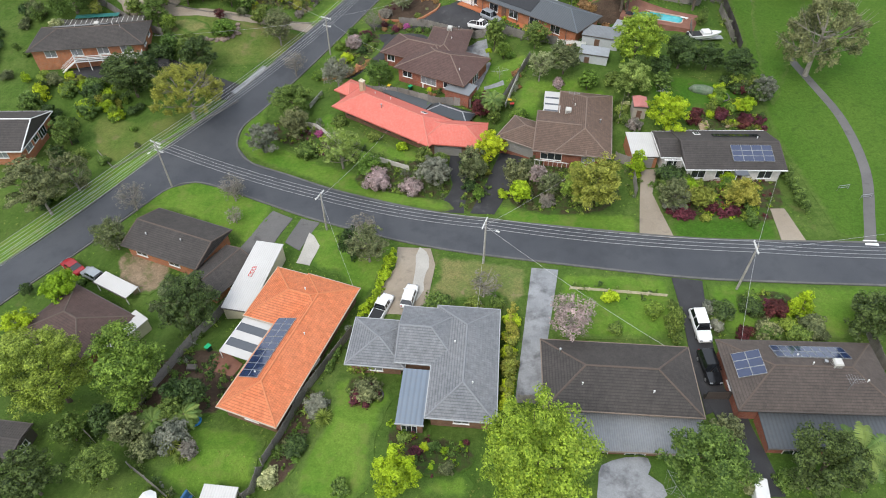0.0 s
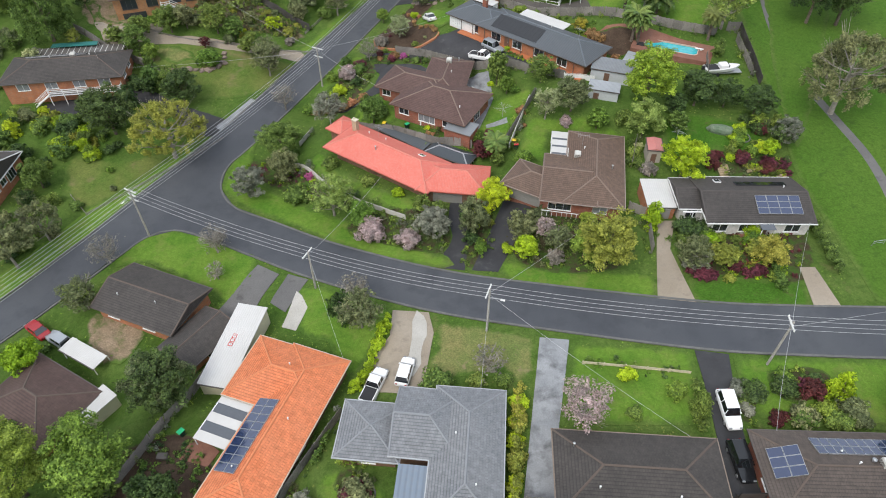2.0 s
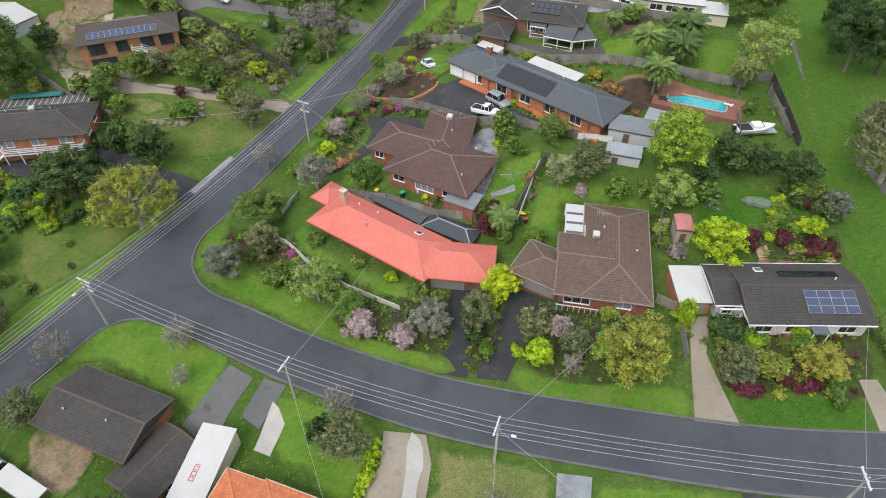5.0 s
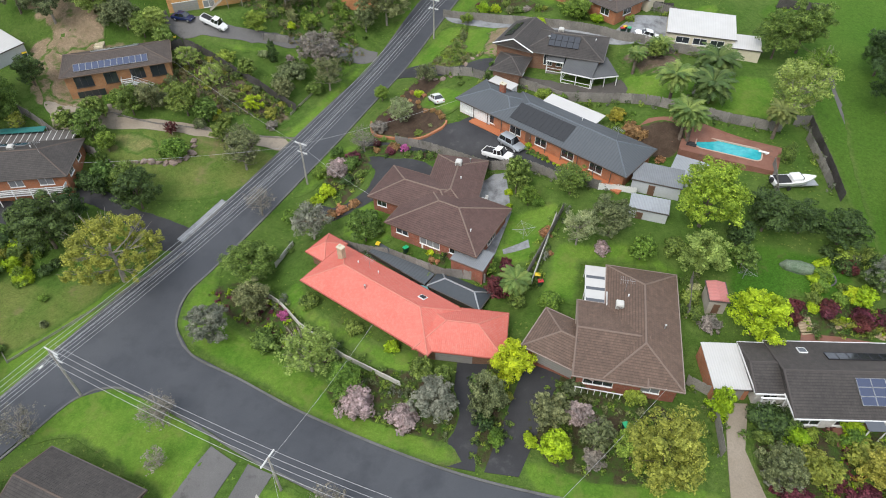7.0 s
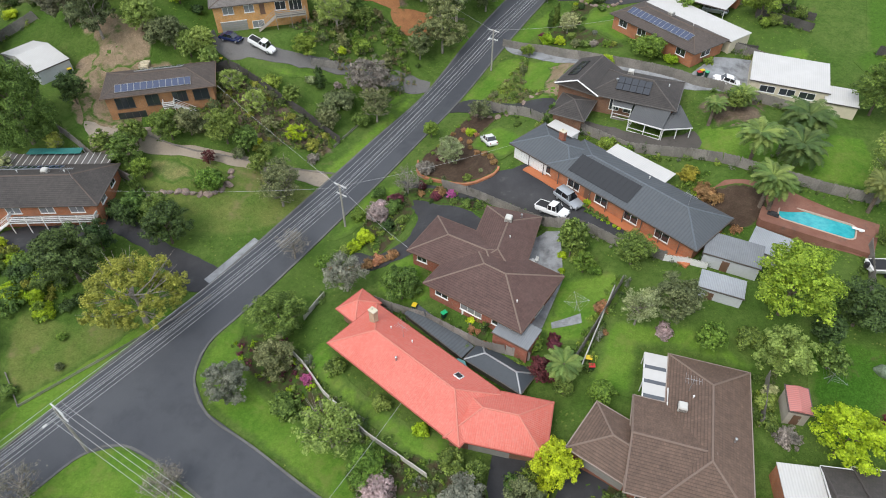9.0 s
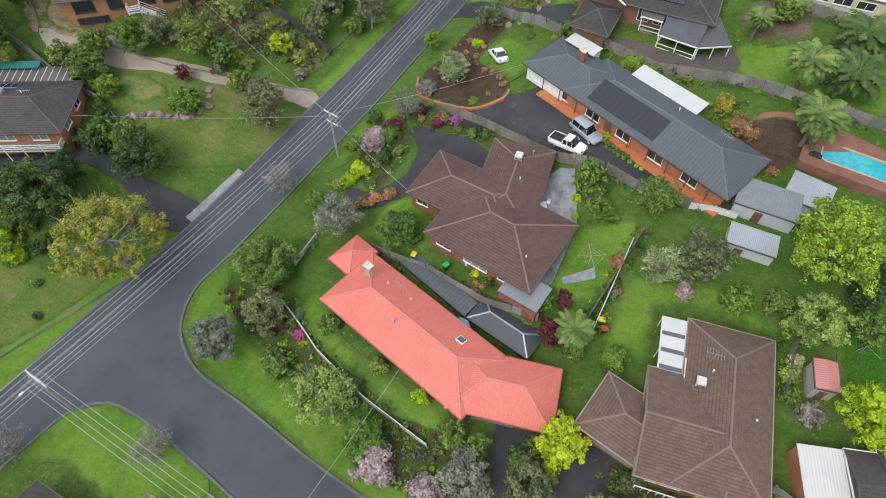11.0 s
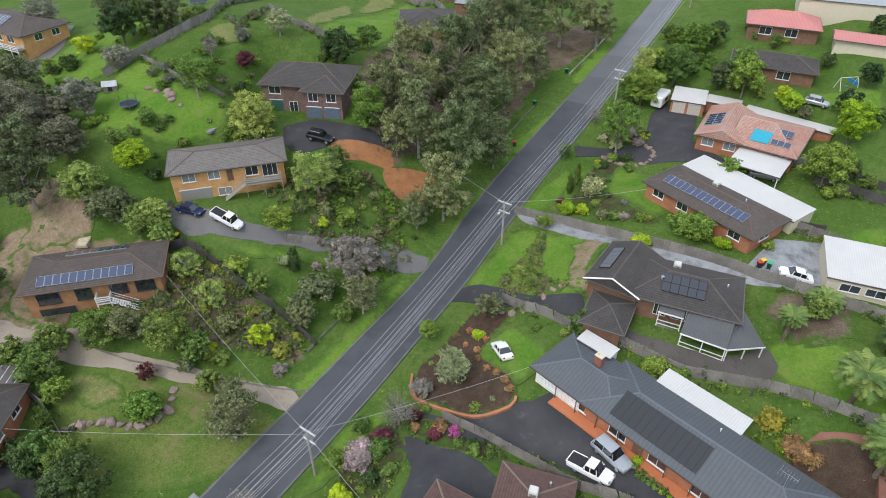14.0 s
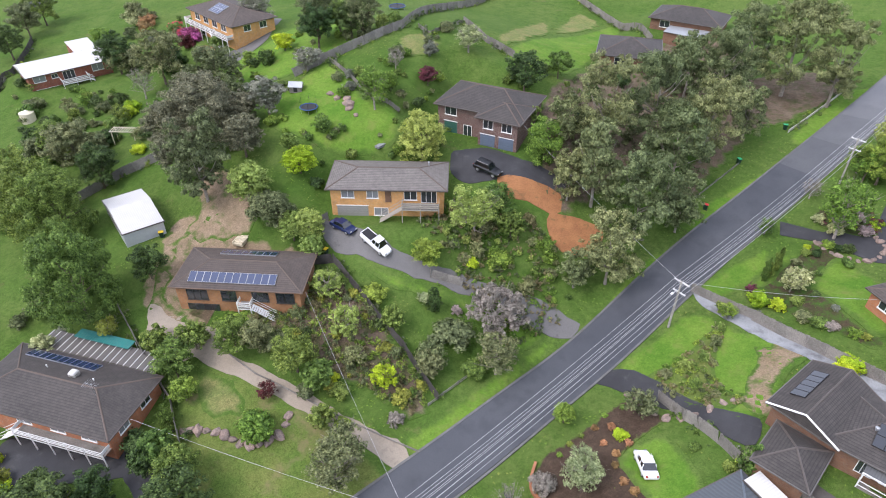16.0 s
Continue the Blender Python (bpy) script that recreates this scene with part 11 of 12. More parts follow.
# ---- pool, boat, garden things ----
def pool():
    m = pose(42.7, 120.9, 12.75, 0, 0, -23)
    t = thing("swimming_pool", m, "turquoise swimming pool with rounded corners and pale coping", "swimming pool")
    water, n, l, b = nodes_of("pool_water")
    co = n.new("ShaderNodeNewGeometry").outputs["Position"]
    w = noise_tex(n, l, 1.4, co, 3.0)
    c = mix_rgb(n, l, ramp(n, l, w, 0.3, 0.7), (0.03, 0.33, 0.38), (0.06, 0.45, 0.48))
    l.new(c, b.inputs["Base Color"])
    b.inputs["Roughness"].default_value = 0.08
    bump_of(n, l, w, 0.15, 0.05, b)

    def rim(a, b2, r):
        out = []
        for cx, cy, k in ((a - r, b2 - r, 0), (r - a, b2 - r, 1), (r - a, r - b2, 2), (a - r, r - b2, 3)):
            out += [(cx + r * math.cos(math.pi / 2 * (k + j / 6)), cy + r * math.sin(math.pi / 2 * (k + j / 6))) for j in range(7)]
        return out

    def ring(name, inner, outer, z0, z1, mat):
        bm = bmesh.new()
        lo, hi = [[bm.verts.new((x, y, z)) for x, y in inner] for z in (z0, z1)]
        lo2, hi2 = [[bm.verts.new((x, y, z)) for x, y in outer] for z in (z0, z1)]
        for k in range(len(inner)):
            q = (k + 1) % len(inner)
            for f in ((hi[k], hi2[k], hi2[q], hi[q]), (hi2[k], lo2[k], lo2[q], hi2[q]), (lo[k], hi[k], hi[q], lo[q])):
                bm.faces.new(f)
        part(name, bm, mat, t)

    bm = bmesh.new()
    bm.faces.new([bm.verts.new((x, y, -0.16)) for x, y in rim(4.75, 1.6, 0.9)])
    part("water", bm, water, t)
    ring("pool_wall", rim(4.75, 1.6, 0.9), rim(4.8, 1.65, 0.9), -1.5, 0.02, plain("pool_tile", (0.2, 0.5, 0.55), 0.3))
    ring("coping", rim(4.74, 1.59, 0.9), rim(4.92, 1.77, 1.0), -0.6, 0.06, plain("pool_coping", (0.5, 0.38, 0.3), 0.8))
    ring("paving", rim(4.92, 1.77, 1.0), rim(7.0, 3.3, 0.6), -1.2, 0.0, M_PAVER)
    part("diving_board", boxed(4.2, 0.5, 0.25, 5.7, 0.95, 0.32, 0.02), M_WHITE, t)
    part("board_stand", boxed(5.1, 0.55, 0.06, 5.5, 0.9, 0.25), M_WHITE, t)


pool()


def boat():
    x, y = 49.6, 113.4
    t = thing("boat", pose(x, y, zg(x, y), 0, 0, 5), "white motor boat under a dark cover on a trailer", "boat")
    bm, rings = bmesh.new(), []
    for px, w, z0, z1 in ((-2.9, 1.05, 0.6, 1.35), (-1, 1.15, 0.5, 1.35), (1.2, 1.05, 0.55, 1.45), (2.6, 0.55, 0.8, 1.6), (3.4, 0.06, 1.3, 1.7)):
        rings.append([bm.verts.new(p) for p in ((px, 0, z0), (px, -w * 0.8, z0 + 0.25), (px, -w, z1), (px, w, z1), (px, w * 0.8, z0 + 0.25))])
    for p, q in zip(rings, rings[1:]):
        for i in range(5):
            bm.faces.new((p[i], p[(i + 1) % 5], q[(i + 1) % 5], q[i]))
    bm.faces.new(rings[0])
    bm.faces.new(rings[-1][::-1])
    bmesh.ops.recalc_face_normals(bm, faces=bm.faces[:])
    part("hull", bm, P_WHITE, t)
    part("cabin", boxed(-0.4, -0.75, 1.4, 1.2, 0.75, 2.0, 0.12), P_WHITE, t)
    part("windscreen", boxed(1.05, -0.7, 1.55, 1.3, 0.7, 1.95, 0.03), M_CARGLASS, t)
    part("cover", boxed(-2.6, -0.9, 1.36, -0.5, 0.9, 1.5, 0.04), M_BLACK, t)
    part("engine", boxed(-3.4, -0.25, 0.9, -2.9, 0.25, 1.7, 0.08), M_BLACK, t)
    part("trailer_frame", boxed(-2.6, -0.7, 0.38, 3.9, 0.7, 0.5), M_STEEL, t)
    for q in (-0.95, 0.95):
        part("wheel", tube(bmesh.new(), [(-0.6, q - 0.1, 0.3), (-0.6, q + 0.1, 0.3)], 0.3, 14), M_BLACK, t)


boat()


def bin_at(x, y, body, lid, label):
    t = thing("wheelie_bin", pose(x, y, zg(x, y), 0, 0, 37 * x), label, "rubbish bin", "wheelie bins")
    bm = bmesh.new()
    lo = [bm.verts.new(p) for p in ((-0.2, -0.24, 0.05), (0.2, -0.24, 0.05), (0.2, 0.24, 0.05), (-0.2, 0.24, 0.05))]
    hi = [bm.verts.new(p) for p in ((-0.29, -0.36, 1.0), (0.29, -0.36, 1.0), (0.29, 0.36, 1.0), (-0.29, 0.36, 1.0))]
    for i in range(4):
        bm.faces.new((lo[i], lo[(i + 1) % 4], hi[(i + 1) % 4], hi[i]))
    bm.faces.new(lo[::-1])
    bm.faces.new(hi)
    part("body", bm, body, t)
    part("lid", boxed(-0.32, -0.4, 1.0, 0.32, 0.4, 1.1, 0.03), lid, t)
    for q in (-0.22, 0.22):
        part("wheel", tube(bmesh.new(), [(q - 0.04, 0.3, 0.1), (q + 0.04, 0.3, 0.1)], 0.1, 10), M_BLACK, t)


BIN = plain("dark_green_plastic", (0.012, 0.04, 0.025), 0.5)
LIDS = {"yellow": plain("yellow_lid", (0.7, 0.5, 0.02), 0.4), "green": plain("green_lid", (0.02, 0.4, 0.16), 0.4), "red": plain("red_lid", (0.5, 0.03, 0.03), 0.4)}
for x, y, c in ((-6.1, 104.0, "green"), (-10.2, 105.5, "yellow"), (12.0, 98.6, "yellow"), (12.3, 97.6, "red"), (-37.4, 184.6, "yellow"), (-36.3, 184.1, "green"), (-35.4, 183.6, "green"), (-53.5, 154.8, "yellow"), (-79.1, 147.7, "yellow"), (33.1, 153.7, "green"), (32.4, 154.3, "yellow"), (31.9, 153.9, "red"), (19.9, 76.8, "green"), (47.1, 209.4, "yellow"), (48.1, 209.2, "red"), (-30.1, 47.6, "green"), (1.0, 203.4, "green"), (7.8, 217.9, "green"), (-2.6, 189.4, "red")):
    bin_at(x, y, BIN, LIDS[c], "dark green wheelie bin with a %s lid" % c)


def clothes_line(x, y, ang):
    t = thing("clothes_line", pose(x, y, zg(x, y), 0, 0, ang), "rotary metal clothes line on a back lawn", "clothes line")
    part("mast", tube(bmesh.new(), [(0, 0, -0.2), (0, 0, 2.0)], 0.035, 8), M_STEEL, t)
    for k in range(4):
        a = math.pi / 2 * k
        part("arm", tube(bmesh.new(), [(0, 0, 1.8), (1.7 * math.cos(a), 1.7 * math.sin(a), 2.05)], 0.022, 6), M_STEEL, t)
    for r in (0.7, 1.2, 1.65):
        part("line", tube(bmesh.new(), [(r * math.cos(math.pi / 2 * k), r * math.sin(math.pi / 2 * k), 1.85 + 0.1 * r) for k in range(5)], 0.01, 4), M_STEEL, t)


clothes_line(10.6, 106.0, 10)
clothes_line(38.5, 97.2, 30)
clothes_line(23.4, 27.3, 20)


def trampoline(x, y, r=1.9):
    t = thing("trampoline", pose(x, y, zg(x, y)), "round black trampoline with a safety rim", "trampoline")
    ring = [(r * math.cos(math.pi / 12 * k), r * math.sin(math.pi / 12 * k), 0.8) for k in range(25)]
    part("rim", tube(bmesh.new(), ring, 0.1, 6), plain("blue_pad", (0.03, 0.08, 0.2), 0.6), t)
    part("bed", tube(bmesh.new(), [(0, 0, 0.77), (0, 0, 0.8)], r - 0.15, 24), M_BLACK, t)
    for k in range(6):
        a = math.pi / 3 * k
        part("leg", tube(bmesh.new(), [(r * math.cos(a), r * math.sin(a), -0.1), (r * math.cos(a), r * math.sin(a), 0.8)], 0.03, 6), M_STEEL, t)
        part("net_pole", tube(bmesh.new(), [(r * math.cos(a), r * math.sin(a), 0.8), (r * math.cos(a), r * math.sin(a), 2.3)], 0.025, 6), M_BLACK, t)


trampoline(-69.2, 176.1, 1.5)
trampoline(-78.0, 226.0)
trampoline(54.0, 212.9)


def rock(x, y, r, k):
    bm = bmesh.new()
    bmesh.ops.create_icosphere(bm, subdivisions=2, radius=1.0)
    rng = np.random.RandomState(k)
    for v in bm.verts:
        v.co *= 1 + 0.16 * rng.normal() * 0.8
    o = part("rock", bm, surface("pinkish_rock", (0.3, 0.22, 0.18), (0.2, 0.16, 0.14), (0.1, 0.1, 0.07), 1.2, 9.0, 0.9, 0.5, 0.03, vary=0.2))
    o.matrix_basis = pose(x, y, zg(x, y) + 0.1 * r, 0, 0, 63 * k) @ Matrix.Diagonal((r * 1.25, r * 0.85, r * 0.7, 1))
    tagged(o, "pinkish garden rock edging the grass bank", "rock", "ring of rocks on the bank")


for i, p in enumerate(smooth_line([(-55.4, 124.1), (-52.8, 125.3), (-50.4, 125.8), (-48, 125.8), (-46, 126.6), (-44.4, 128.6), (-44.7, 131.2)], 0.95)):
    rock(p.x, p.y, 0.5 + 0.12 * ((i * 7) % 3), i)
for i, p in enumerate(smooth_line([(-6.4, 150.4), (-4.2, 148.6), (-1.5, 147.6), (1.5, 148.4), (5.0, 150.6)], 1.1)):
    rock(p.x, p.y, 0.38 + 0.1 * ((i * 5) % 3), 40 + i)
for i, p in enumerate(smooth_line([(13.5, 186.0), (16.5, 183.2), (20.0, 182.6), (22.3, 185.4), (20.5, 190)], 0.9)):
    rock(p.x, p.y, 0.36 + 0.1 * ((i * 5) % 3), 70 + i)

# -- the brick rim of the island bed
bm = bmesh.new()
line = smooth_line([(-14.3, 137.4), (-13.5, 133.8), (-8.5, 131.2), (-4.7, 130.1), (-1.3, 130.5), (-0.7, 131.6)], 0.5)
for p, q in zip(line, line[1:]):
    d = (q - p).normalized() * 0.5
    s = Vector((-d.y, d.x)) * 0.32
    a = [(p - s), (q - s), (q + s), (p + s)]
    lo = [bm.verts.new((v.x, v.y, zg(v.x, v.y) - 0.2)) for v in a]
    hi = [bm.verts.new((v.x, v.y, zg(v.x, v.y) + 0.45)) for v in a]
    for i in range(4):
        bm.faces.new((lo[i], lo[(i + 1) % 4], hi[(i + 1) % 4], hi[i]))
    bm.faces.new(hi)
    bm.faces.new(lo[::-1])
auto_uv(bm)
tagged(part("garden_wall", bm, BRICK_ORANGE), "low curved orange brick rim of a garden island", "garden wall", kind="structure")

# -- water tank, caravan, play frame, sheds' oddments
t = thing("water_tank", pose(-141.0, 171.5, zg(-141, 171.5)), "round cream plastic water tank", "water tank")
part("shell", tube(bmesh.new(), [(0, 0, -0.2), (0, 0, 2.0), (0, 0, 2.35)], [1.5, 1.5, 0.5], 24), M_CREAM, t)
part("hatch", tube(bmesh.new(), [(0, 0, 2.35), (0, 0, 2.45)], 0.3, 12), M_WHITE, t)
t = thing("caravan", pose(25.4, 202.4, zg(25.4, 202.4), 0, 0, 62), "white caravan parked at the end of a court", "caravan")
part("shell", boxed(-2.6, -1.1, 0.5, 2.6, 1.1, 2.6, 0.2), P_WHITE, t)
part("window", boxed(-0.8, -1.13, 1.4, 0.8, -1.09, 2.0), M_CARGLASS, t)
part("front_window", boxed(2.58, -0.7, 1.4, 2.63, 0.7, 2.0), M_CARGLASS, t)
part("drawbar", boxed(2.6, -0.08, 0.45, 3.9, 0.08, 0.55), M_STEEL, t)
for q in (-1.0, 1.0):
    part("wheel", tube(bmesh.new(), [(0, q - 0.1, 0.32), (0, q + 0.1, 0.32)], 0.32, 14), M_BLACK, t)
t = thing("swing_frame", pose(58.5, 202.0, zg(58.5, 202), 0, 0, 15), "blue and white play frame with a slide on a lawn", "play frame")
for x in (-1.8, 1.8):
    for q in (-1, 1):
        part("leg", tube(bmesh.new(), [(x, q, -0.1), (x, 0, 2.2)], 0.05, 6), M_WHITE, t)
part("top_bar", tube(bmesh.new(), [(-1.8, 0, 2.2), (1.8, 0, 2.2)], 0.05, 6), M_WHITE, t)
part("slide", boxed(1.9, -0.3, 0.1, 2.1, 2.2, 1.2), plain("blue_plastic", (0.02, 0.2, 0.5), 0.4), t)
part("seat", boxed(-0.4, -0.1, 0.5, 0.4, 0.1, 0.55), plain("blue_plastic", (0.02, 0.2, 0.5), 0.4), t)
t = thing("barrier", pose(61.0, 74.0, zg(61, 74), 0, 0, 10), "grey steel barrier beside the footpath", "barrier")
part("rail", tube(bmesh.new(), [(-0.9, 0, 0), (-0.9, 0, 0.9), (0.9, 0, 0.9), (0.9, 0, 0)], 0.04, 6), M_STEEL, t)
part("mid_rail", tube(bmesh.new(), [(-0.9, 0, 0.5), (0.9, 0, 0.5)], 0.03, 6), M_STEEL, t)
copy_thing(t, pose(63.6, 72.0, zg(63.6, 72), 0, 0, 10))


def palm(x, y, h, r, col="mid", n=54):
    """A feather palm: each frond an arching rib with two rows of narrow leaflets that hang from it."""
    COUNT[0] += 1
    k = COUNT[0]
    t = thing("palm_tree", pose(x, y, zg(x, y), 0, 0, 53 * k), "palm with a ringed trunk and arching feathery fronds", "palm tree", "palms by the pool")
    lean = 0.05 * h * ((k % 3) - 1)
    rings = 14
    part("trunk", tube(bmesh.new(), [(0, 0, -0.3)] + [(lean * (i / rings) ** 1.5, 0, h * i / rings) for i in range(1, rings + 1)], [0.32] + [(0.22 if i % 2 else 0.25) + 0.05 * (1 - i / rings) for i in range(1, rings + 1)], 9), M_TRUNK, t)
    rng = np.random.RandomState(k)
    for i in range(n):
        a = 2.4 * i + 0.3 * rng.random()
        up = 1.25 - 1.75 * (i / n)
        own = r * (0.85 + 0.25 * rng.random())
        vs, fs, m = [], [], 15
        ca, sa = math.cos(a), math.sin(a)

        def at(d, off, z):
            vs.append((lean + d * ca - off * sa, d * sa + off * ca, z))
            return len(vs) - 1

        p, q, tilt = 0.0, h - 0.1, math.atan(up)
        rib = []
        for j in range(2 * m + 1):
            s = j / (2 * m)
            rib.append((at(p, -0.025 * (1.3 - s), q), at(p, 0.025 * (1.3 - s), q), p, q, s))
            bend = tilt - 1.35 * s ** 1.4
            p, q = p + own / (2 * m) * math.cos(bend), q + own / (2 * m) * math.sin(bend)
        for u, v in zip(rib, rib[1:]):
            fs.append((u[0], v[0], v[1], u[1]))
        for j in range(2, m):
            u, v = rib[2 * j], rib[2 * j + 2]
            for side in (-1, 1):
                w = 0.19 * own * math.sin(math.pi * (0.12 + 0.84 * u[4])) * (0.85 + 0.3 * rng.random())
                d, z = u[2] + 0.45 * w, u[3] - (0.2 + 0.35 * rng.random()) * w
                k0, k1 = (u[0], v[0]) if side < 0 else (u[1], v[1])
                fs.append((k0, k1, at(d + 0.026 * own, side * w, z), at(d - 0.016 * own, side * w * 0.97, z)))
        raw("frond", vs, fs, M_FROND[col], t)


M_FROND = {"mid": leaf_mat("palm_fronds", (0.075, 0.14, 0.028), (0.21, 0.3, 0.085)), "dark": leaf_mat("dark_palm_fronds", (0.04, 0.08, 0.02), (0.135, 0.205, 0.06)), "olive": leaf_mat("dry_palm_fronds", (0.09, 0.12, 0.03), (0.22, 0.25, 0.08))}
for x, y, h, r in ((31.7, 141.2, 4.0, 1.5), (35.4, 130.9, 5.5, 2.6), (44.6, 138.8, 3.6, 3.3), (42.0, 131.4, 3.8, 3.1), (35.8, 123.4, 5.5, 2.4), (36.8, 122.8, 5.0, 2.2), (8.6, 96.2, 4.0, 1.9), (36.8, 145.0, 2.5, 1.8), (42.0, 30.0, 4.5, 2.5), (-30.2, 37.8, 1.3, 1.7), (-33.6, 36.8, 1.2, 1.5)):
    palm(x, y, h, r * 1.3, "dark" if r > 2.9 else "mid")
palm(50.5, 124.1, 5.0, 2.6, "olive")

# -- white cladding on the end wall of the long grey house
b = GREY[0]
part_of = thing("wall_cladding", b.m @ pose(0, 0, 0), "white boarded end wall with a glass door", "wall cladding")
for k in range(13):
    u = b.over + 0.05 + k * 0.5
    part("board", boxed(u, b.over - 0.03, 10.6, u + 0.47, b.over - 0.004, 12.95), M_WHITE, part_of)
for k in range(14):
    v = b.over + 0.05 + k * 0.5
    part("board", boxed(b.over - 0.03, v, 10.6, b.over - 0.004, v + 0.47, 12.95), M_WHITE, part_of)
# -- red bars painted on the white carport roof
t = thing("roof_marking", pose(-27.2, 59.4, 3.86, 0, 0, -12), "four red outlined bars on the white steel roof", "marking")
RED_BAR = plain("red_marking", (0.55, 0.06, 0.05), 0.6)
for k in range(4):
    bm = bmesh.new()
    for x0, y0, x1, y1 in ((-0.3, 0, 0.3, 0.08), (-0.3, 0.44, 0.3, 0.52), (-0.3, 0.08, -0.22, 0.44), (0.22, 0.08, 0.3, 0.44)):
        box(bm, x0, y0 + k * 0.62, 0, x1, y1 + k * 0.62, 0.012)
    part("bar", bm, RED_BAR, t)
# -- timber deck, table and umbrella, trailer, steps
t = thing("garden_table", pose(4.6, 113.8, zg(4.6, 113.8) + 0.1, 0, 0, 20), "white outdoor table with chairs on a patio", "table")
part("tabletop", boxed(-0.8, -0.5, 0.7, 0.8, 0.5, 0.75, 0.02), M_WHITE, t)
for x, y in ((-0.7, -0.4), (0.7, -0.4), (0.7, 0.4), (-0.7, 0.4)):
    part("leg", boxed(x - 0.03, y - 0.03, 0, x + 0.03, y + 0.03, 0.7), M_WHITE, t)


def garden_chair(x, y, a):
    t = thing("garden_chair", pose(x, y, zg(x, y) + 0.1, 0, 0, a), "white plastic garden chair beside a table", "chair", "chairs round the garden table")
    part("seat", boxed(-0.24, -0.24, 0.4, 0.24, 0.24, 0.44, 0.01), M_WHITE, t)
    part("backrest", boxed(-0.24, 0.2, 0.44, 0.24, 0.25, 0.85, 0.01), M_WHITE, t)
    for px, py in ((-0.2, -0.2), (0.2, -0.2), (0.2, 0.2), (-0.2, 0.2)):
        part("leg", boxed(px - 0.025, py - 0.025, 0, px + 0.025, py + 0.025, 0.4), M_WHITE, t)


for x, y, a in ((4.2, 115.0, 20), (5.6, 114.6, -30), (4.0, 112.7, 190), (5.3, 112.6, 160)):
    garden_chair(x, y, a)
x, y = -3.6, 96.6
t = thing("garden_umbrella", pose(x, y, zg(x, y)), "faded teal garden umbrella on a thin pole", "umbrella")
part("pole", tube(bmesh.new(), [(0, 0, -0.1), (0, 0, 2.2)], 0.03, 6), M_STEEL, t)
part("canopy", tube(bmesh.new(), [(0, 0, 1.85), (0, 0, 2.1), (0, 0, 2.35)], [1.15, 0.6, 0.03], 8), plain("teal_canvas", (0.12, 0.3, 0.29), 0.8), t)
x, y = 16.6, 136.4
t = thing("trailer", pose(x, y, zg(x, y), 0, 0, -14), "grey steel box trailer beside the house", "trailer")
part("tray", boxed(-1.3, -0.75, 0.5, 1.3, 0.75, 0.58), M_STEEL, t)
for x0, y0, x1, y1 in ((-1.3, -0.75, 1.3, -0.7), (-1.3, 0.7, 1.3, 0.75), (-1.3, -0.7, -1.25, 0.7), (1.25, -0.7, 1.3, 0.7)):
    part("side", boxed(x0, y0, 0.58, x1, y1, 0.95), M_STEEL, t)
part("drawbar", boxed(1.3, -0.05, 0.46, 2.6, 0.05, 0.54), M_STEEL, t)
for q in (-0.85, 0.85):
    part("wheel", tube(bmesh.new(), [(0, q - 0.09, 0.3), (0, q + 0.09, 0.3)], 0.3, 12), M_BLACK, t)
t = thing("garden_steps", pose(44.7, 89.3, zg(44.7, 89.3), 0, 0, 8), "sandstone garden steps up a terrace", "steps")
for k in range(6):
    part("step", boxed(-0.9, 0.36 * k, 0.02, 0.9, 0.36 * k + 0.36, 0.12 + 0.13 * k, 0.02), surface("sandstone", (0.42, 0.33, 0.22), (0.36, 0.28, 0.18), None, 0.6, 8.0, 0.9, 0.3, 0.01), t)
x, y = 46.0, 98.6
t = thing("covered_dinghy", pose(x, y, zg(x, y), 0, 0, -18), "upturned dinghy under a mossy green cover", "dinghy")
part("cover", tube(bmesh.new(), [(-2.3, 0, 0.3), (-1.6, 0, 0.35), (0, 0, 0.4), (1.6, 0, 0.35), (2.3, 0, 0.3)], [0.15, 0.75, 0.95, 0.8, 0.2], 12), surface("mossy_canvas", (0.1, 0.15, 0.09), (0.16, 0.2, 0.14), (0.06, 0.1, 0.03), 0.8, 7.0, 0.8, 0.3, 0.03), t)

# -- the porch of the house by the park
b = PARK[1]
t = thing("porch", b.m @ pose(0, 0, 0), "small white-posted porch with slatted rails", "porch")
for u in (0.6, 1.9, 3.2):
    part("post", boxed(u - 0.06, -0.55, b.floor - 0.3, u + 0.06, -0.43, b.eave - 0.25), M_WHITE, t)
part("beam", boxed(0.4, -0.6, b.eave - 0.25, 3.4, -0.4, b.eave - 0.1), M_WHITE, t)
for k in range(3):
    part("rail", boxed(0.6, -0.52, b.floor + 0.3 + 0.3 * k, 3.2, -0.47, b.floor + 0.38 + 0.3 * k), M_WHITE, t)
b = PARK[0]
t = thing("porch_roof", b.m @ pose(8.2, 0, b.eave - 0.02), "small grey glazed porch roof over the front door", "porch roof")
part("sheet", boxed(-1.0, -1.3, -0.05, 1.0, 0.05, 0.0), plain("smoked_sheet", (0.1, 0.11, 0.125), 0.3), t)
for u in (-0.9, 0.9):
    part("post", boxed(u - 0.05, -1.25, b.floor - b.eave - 0.3, u + 0.05, -1.15, -0.05), M_WHITE, t)
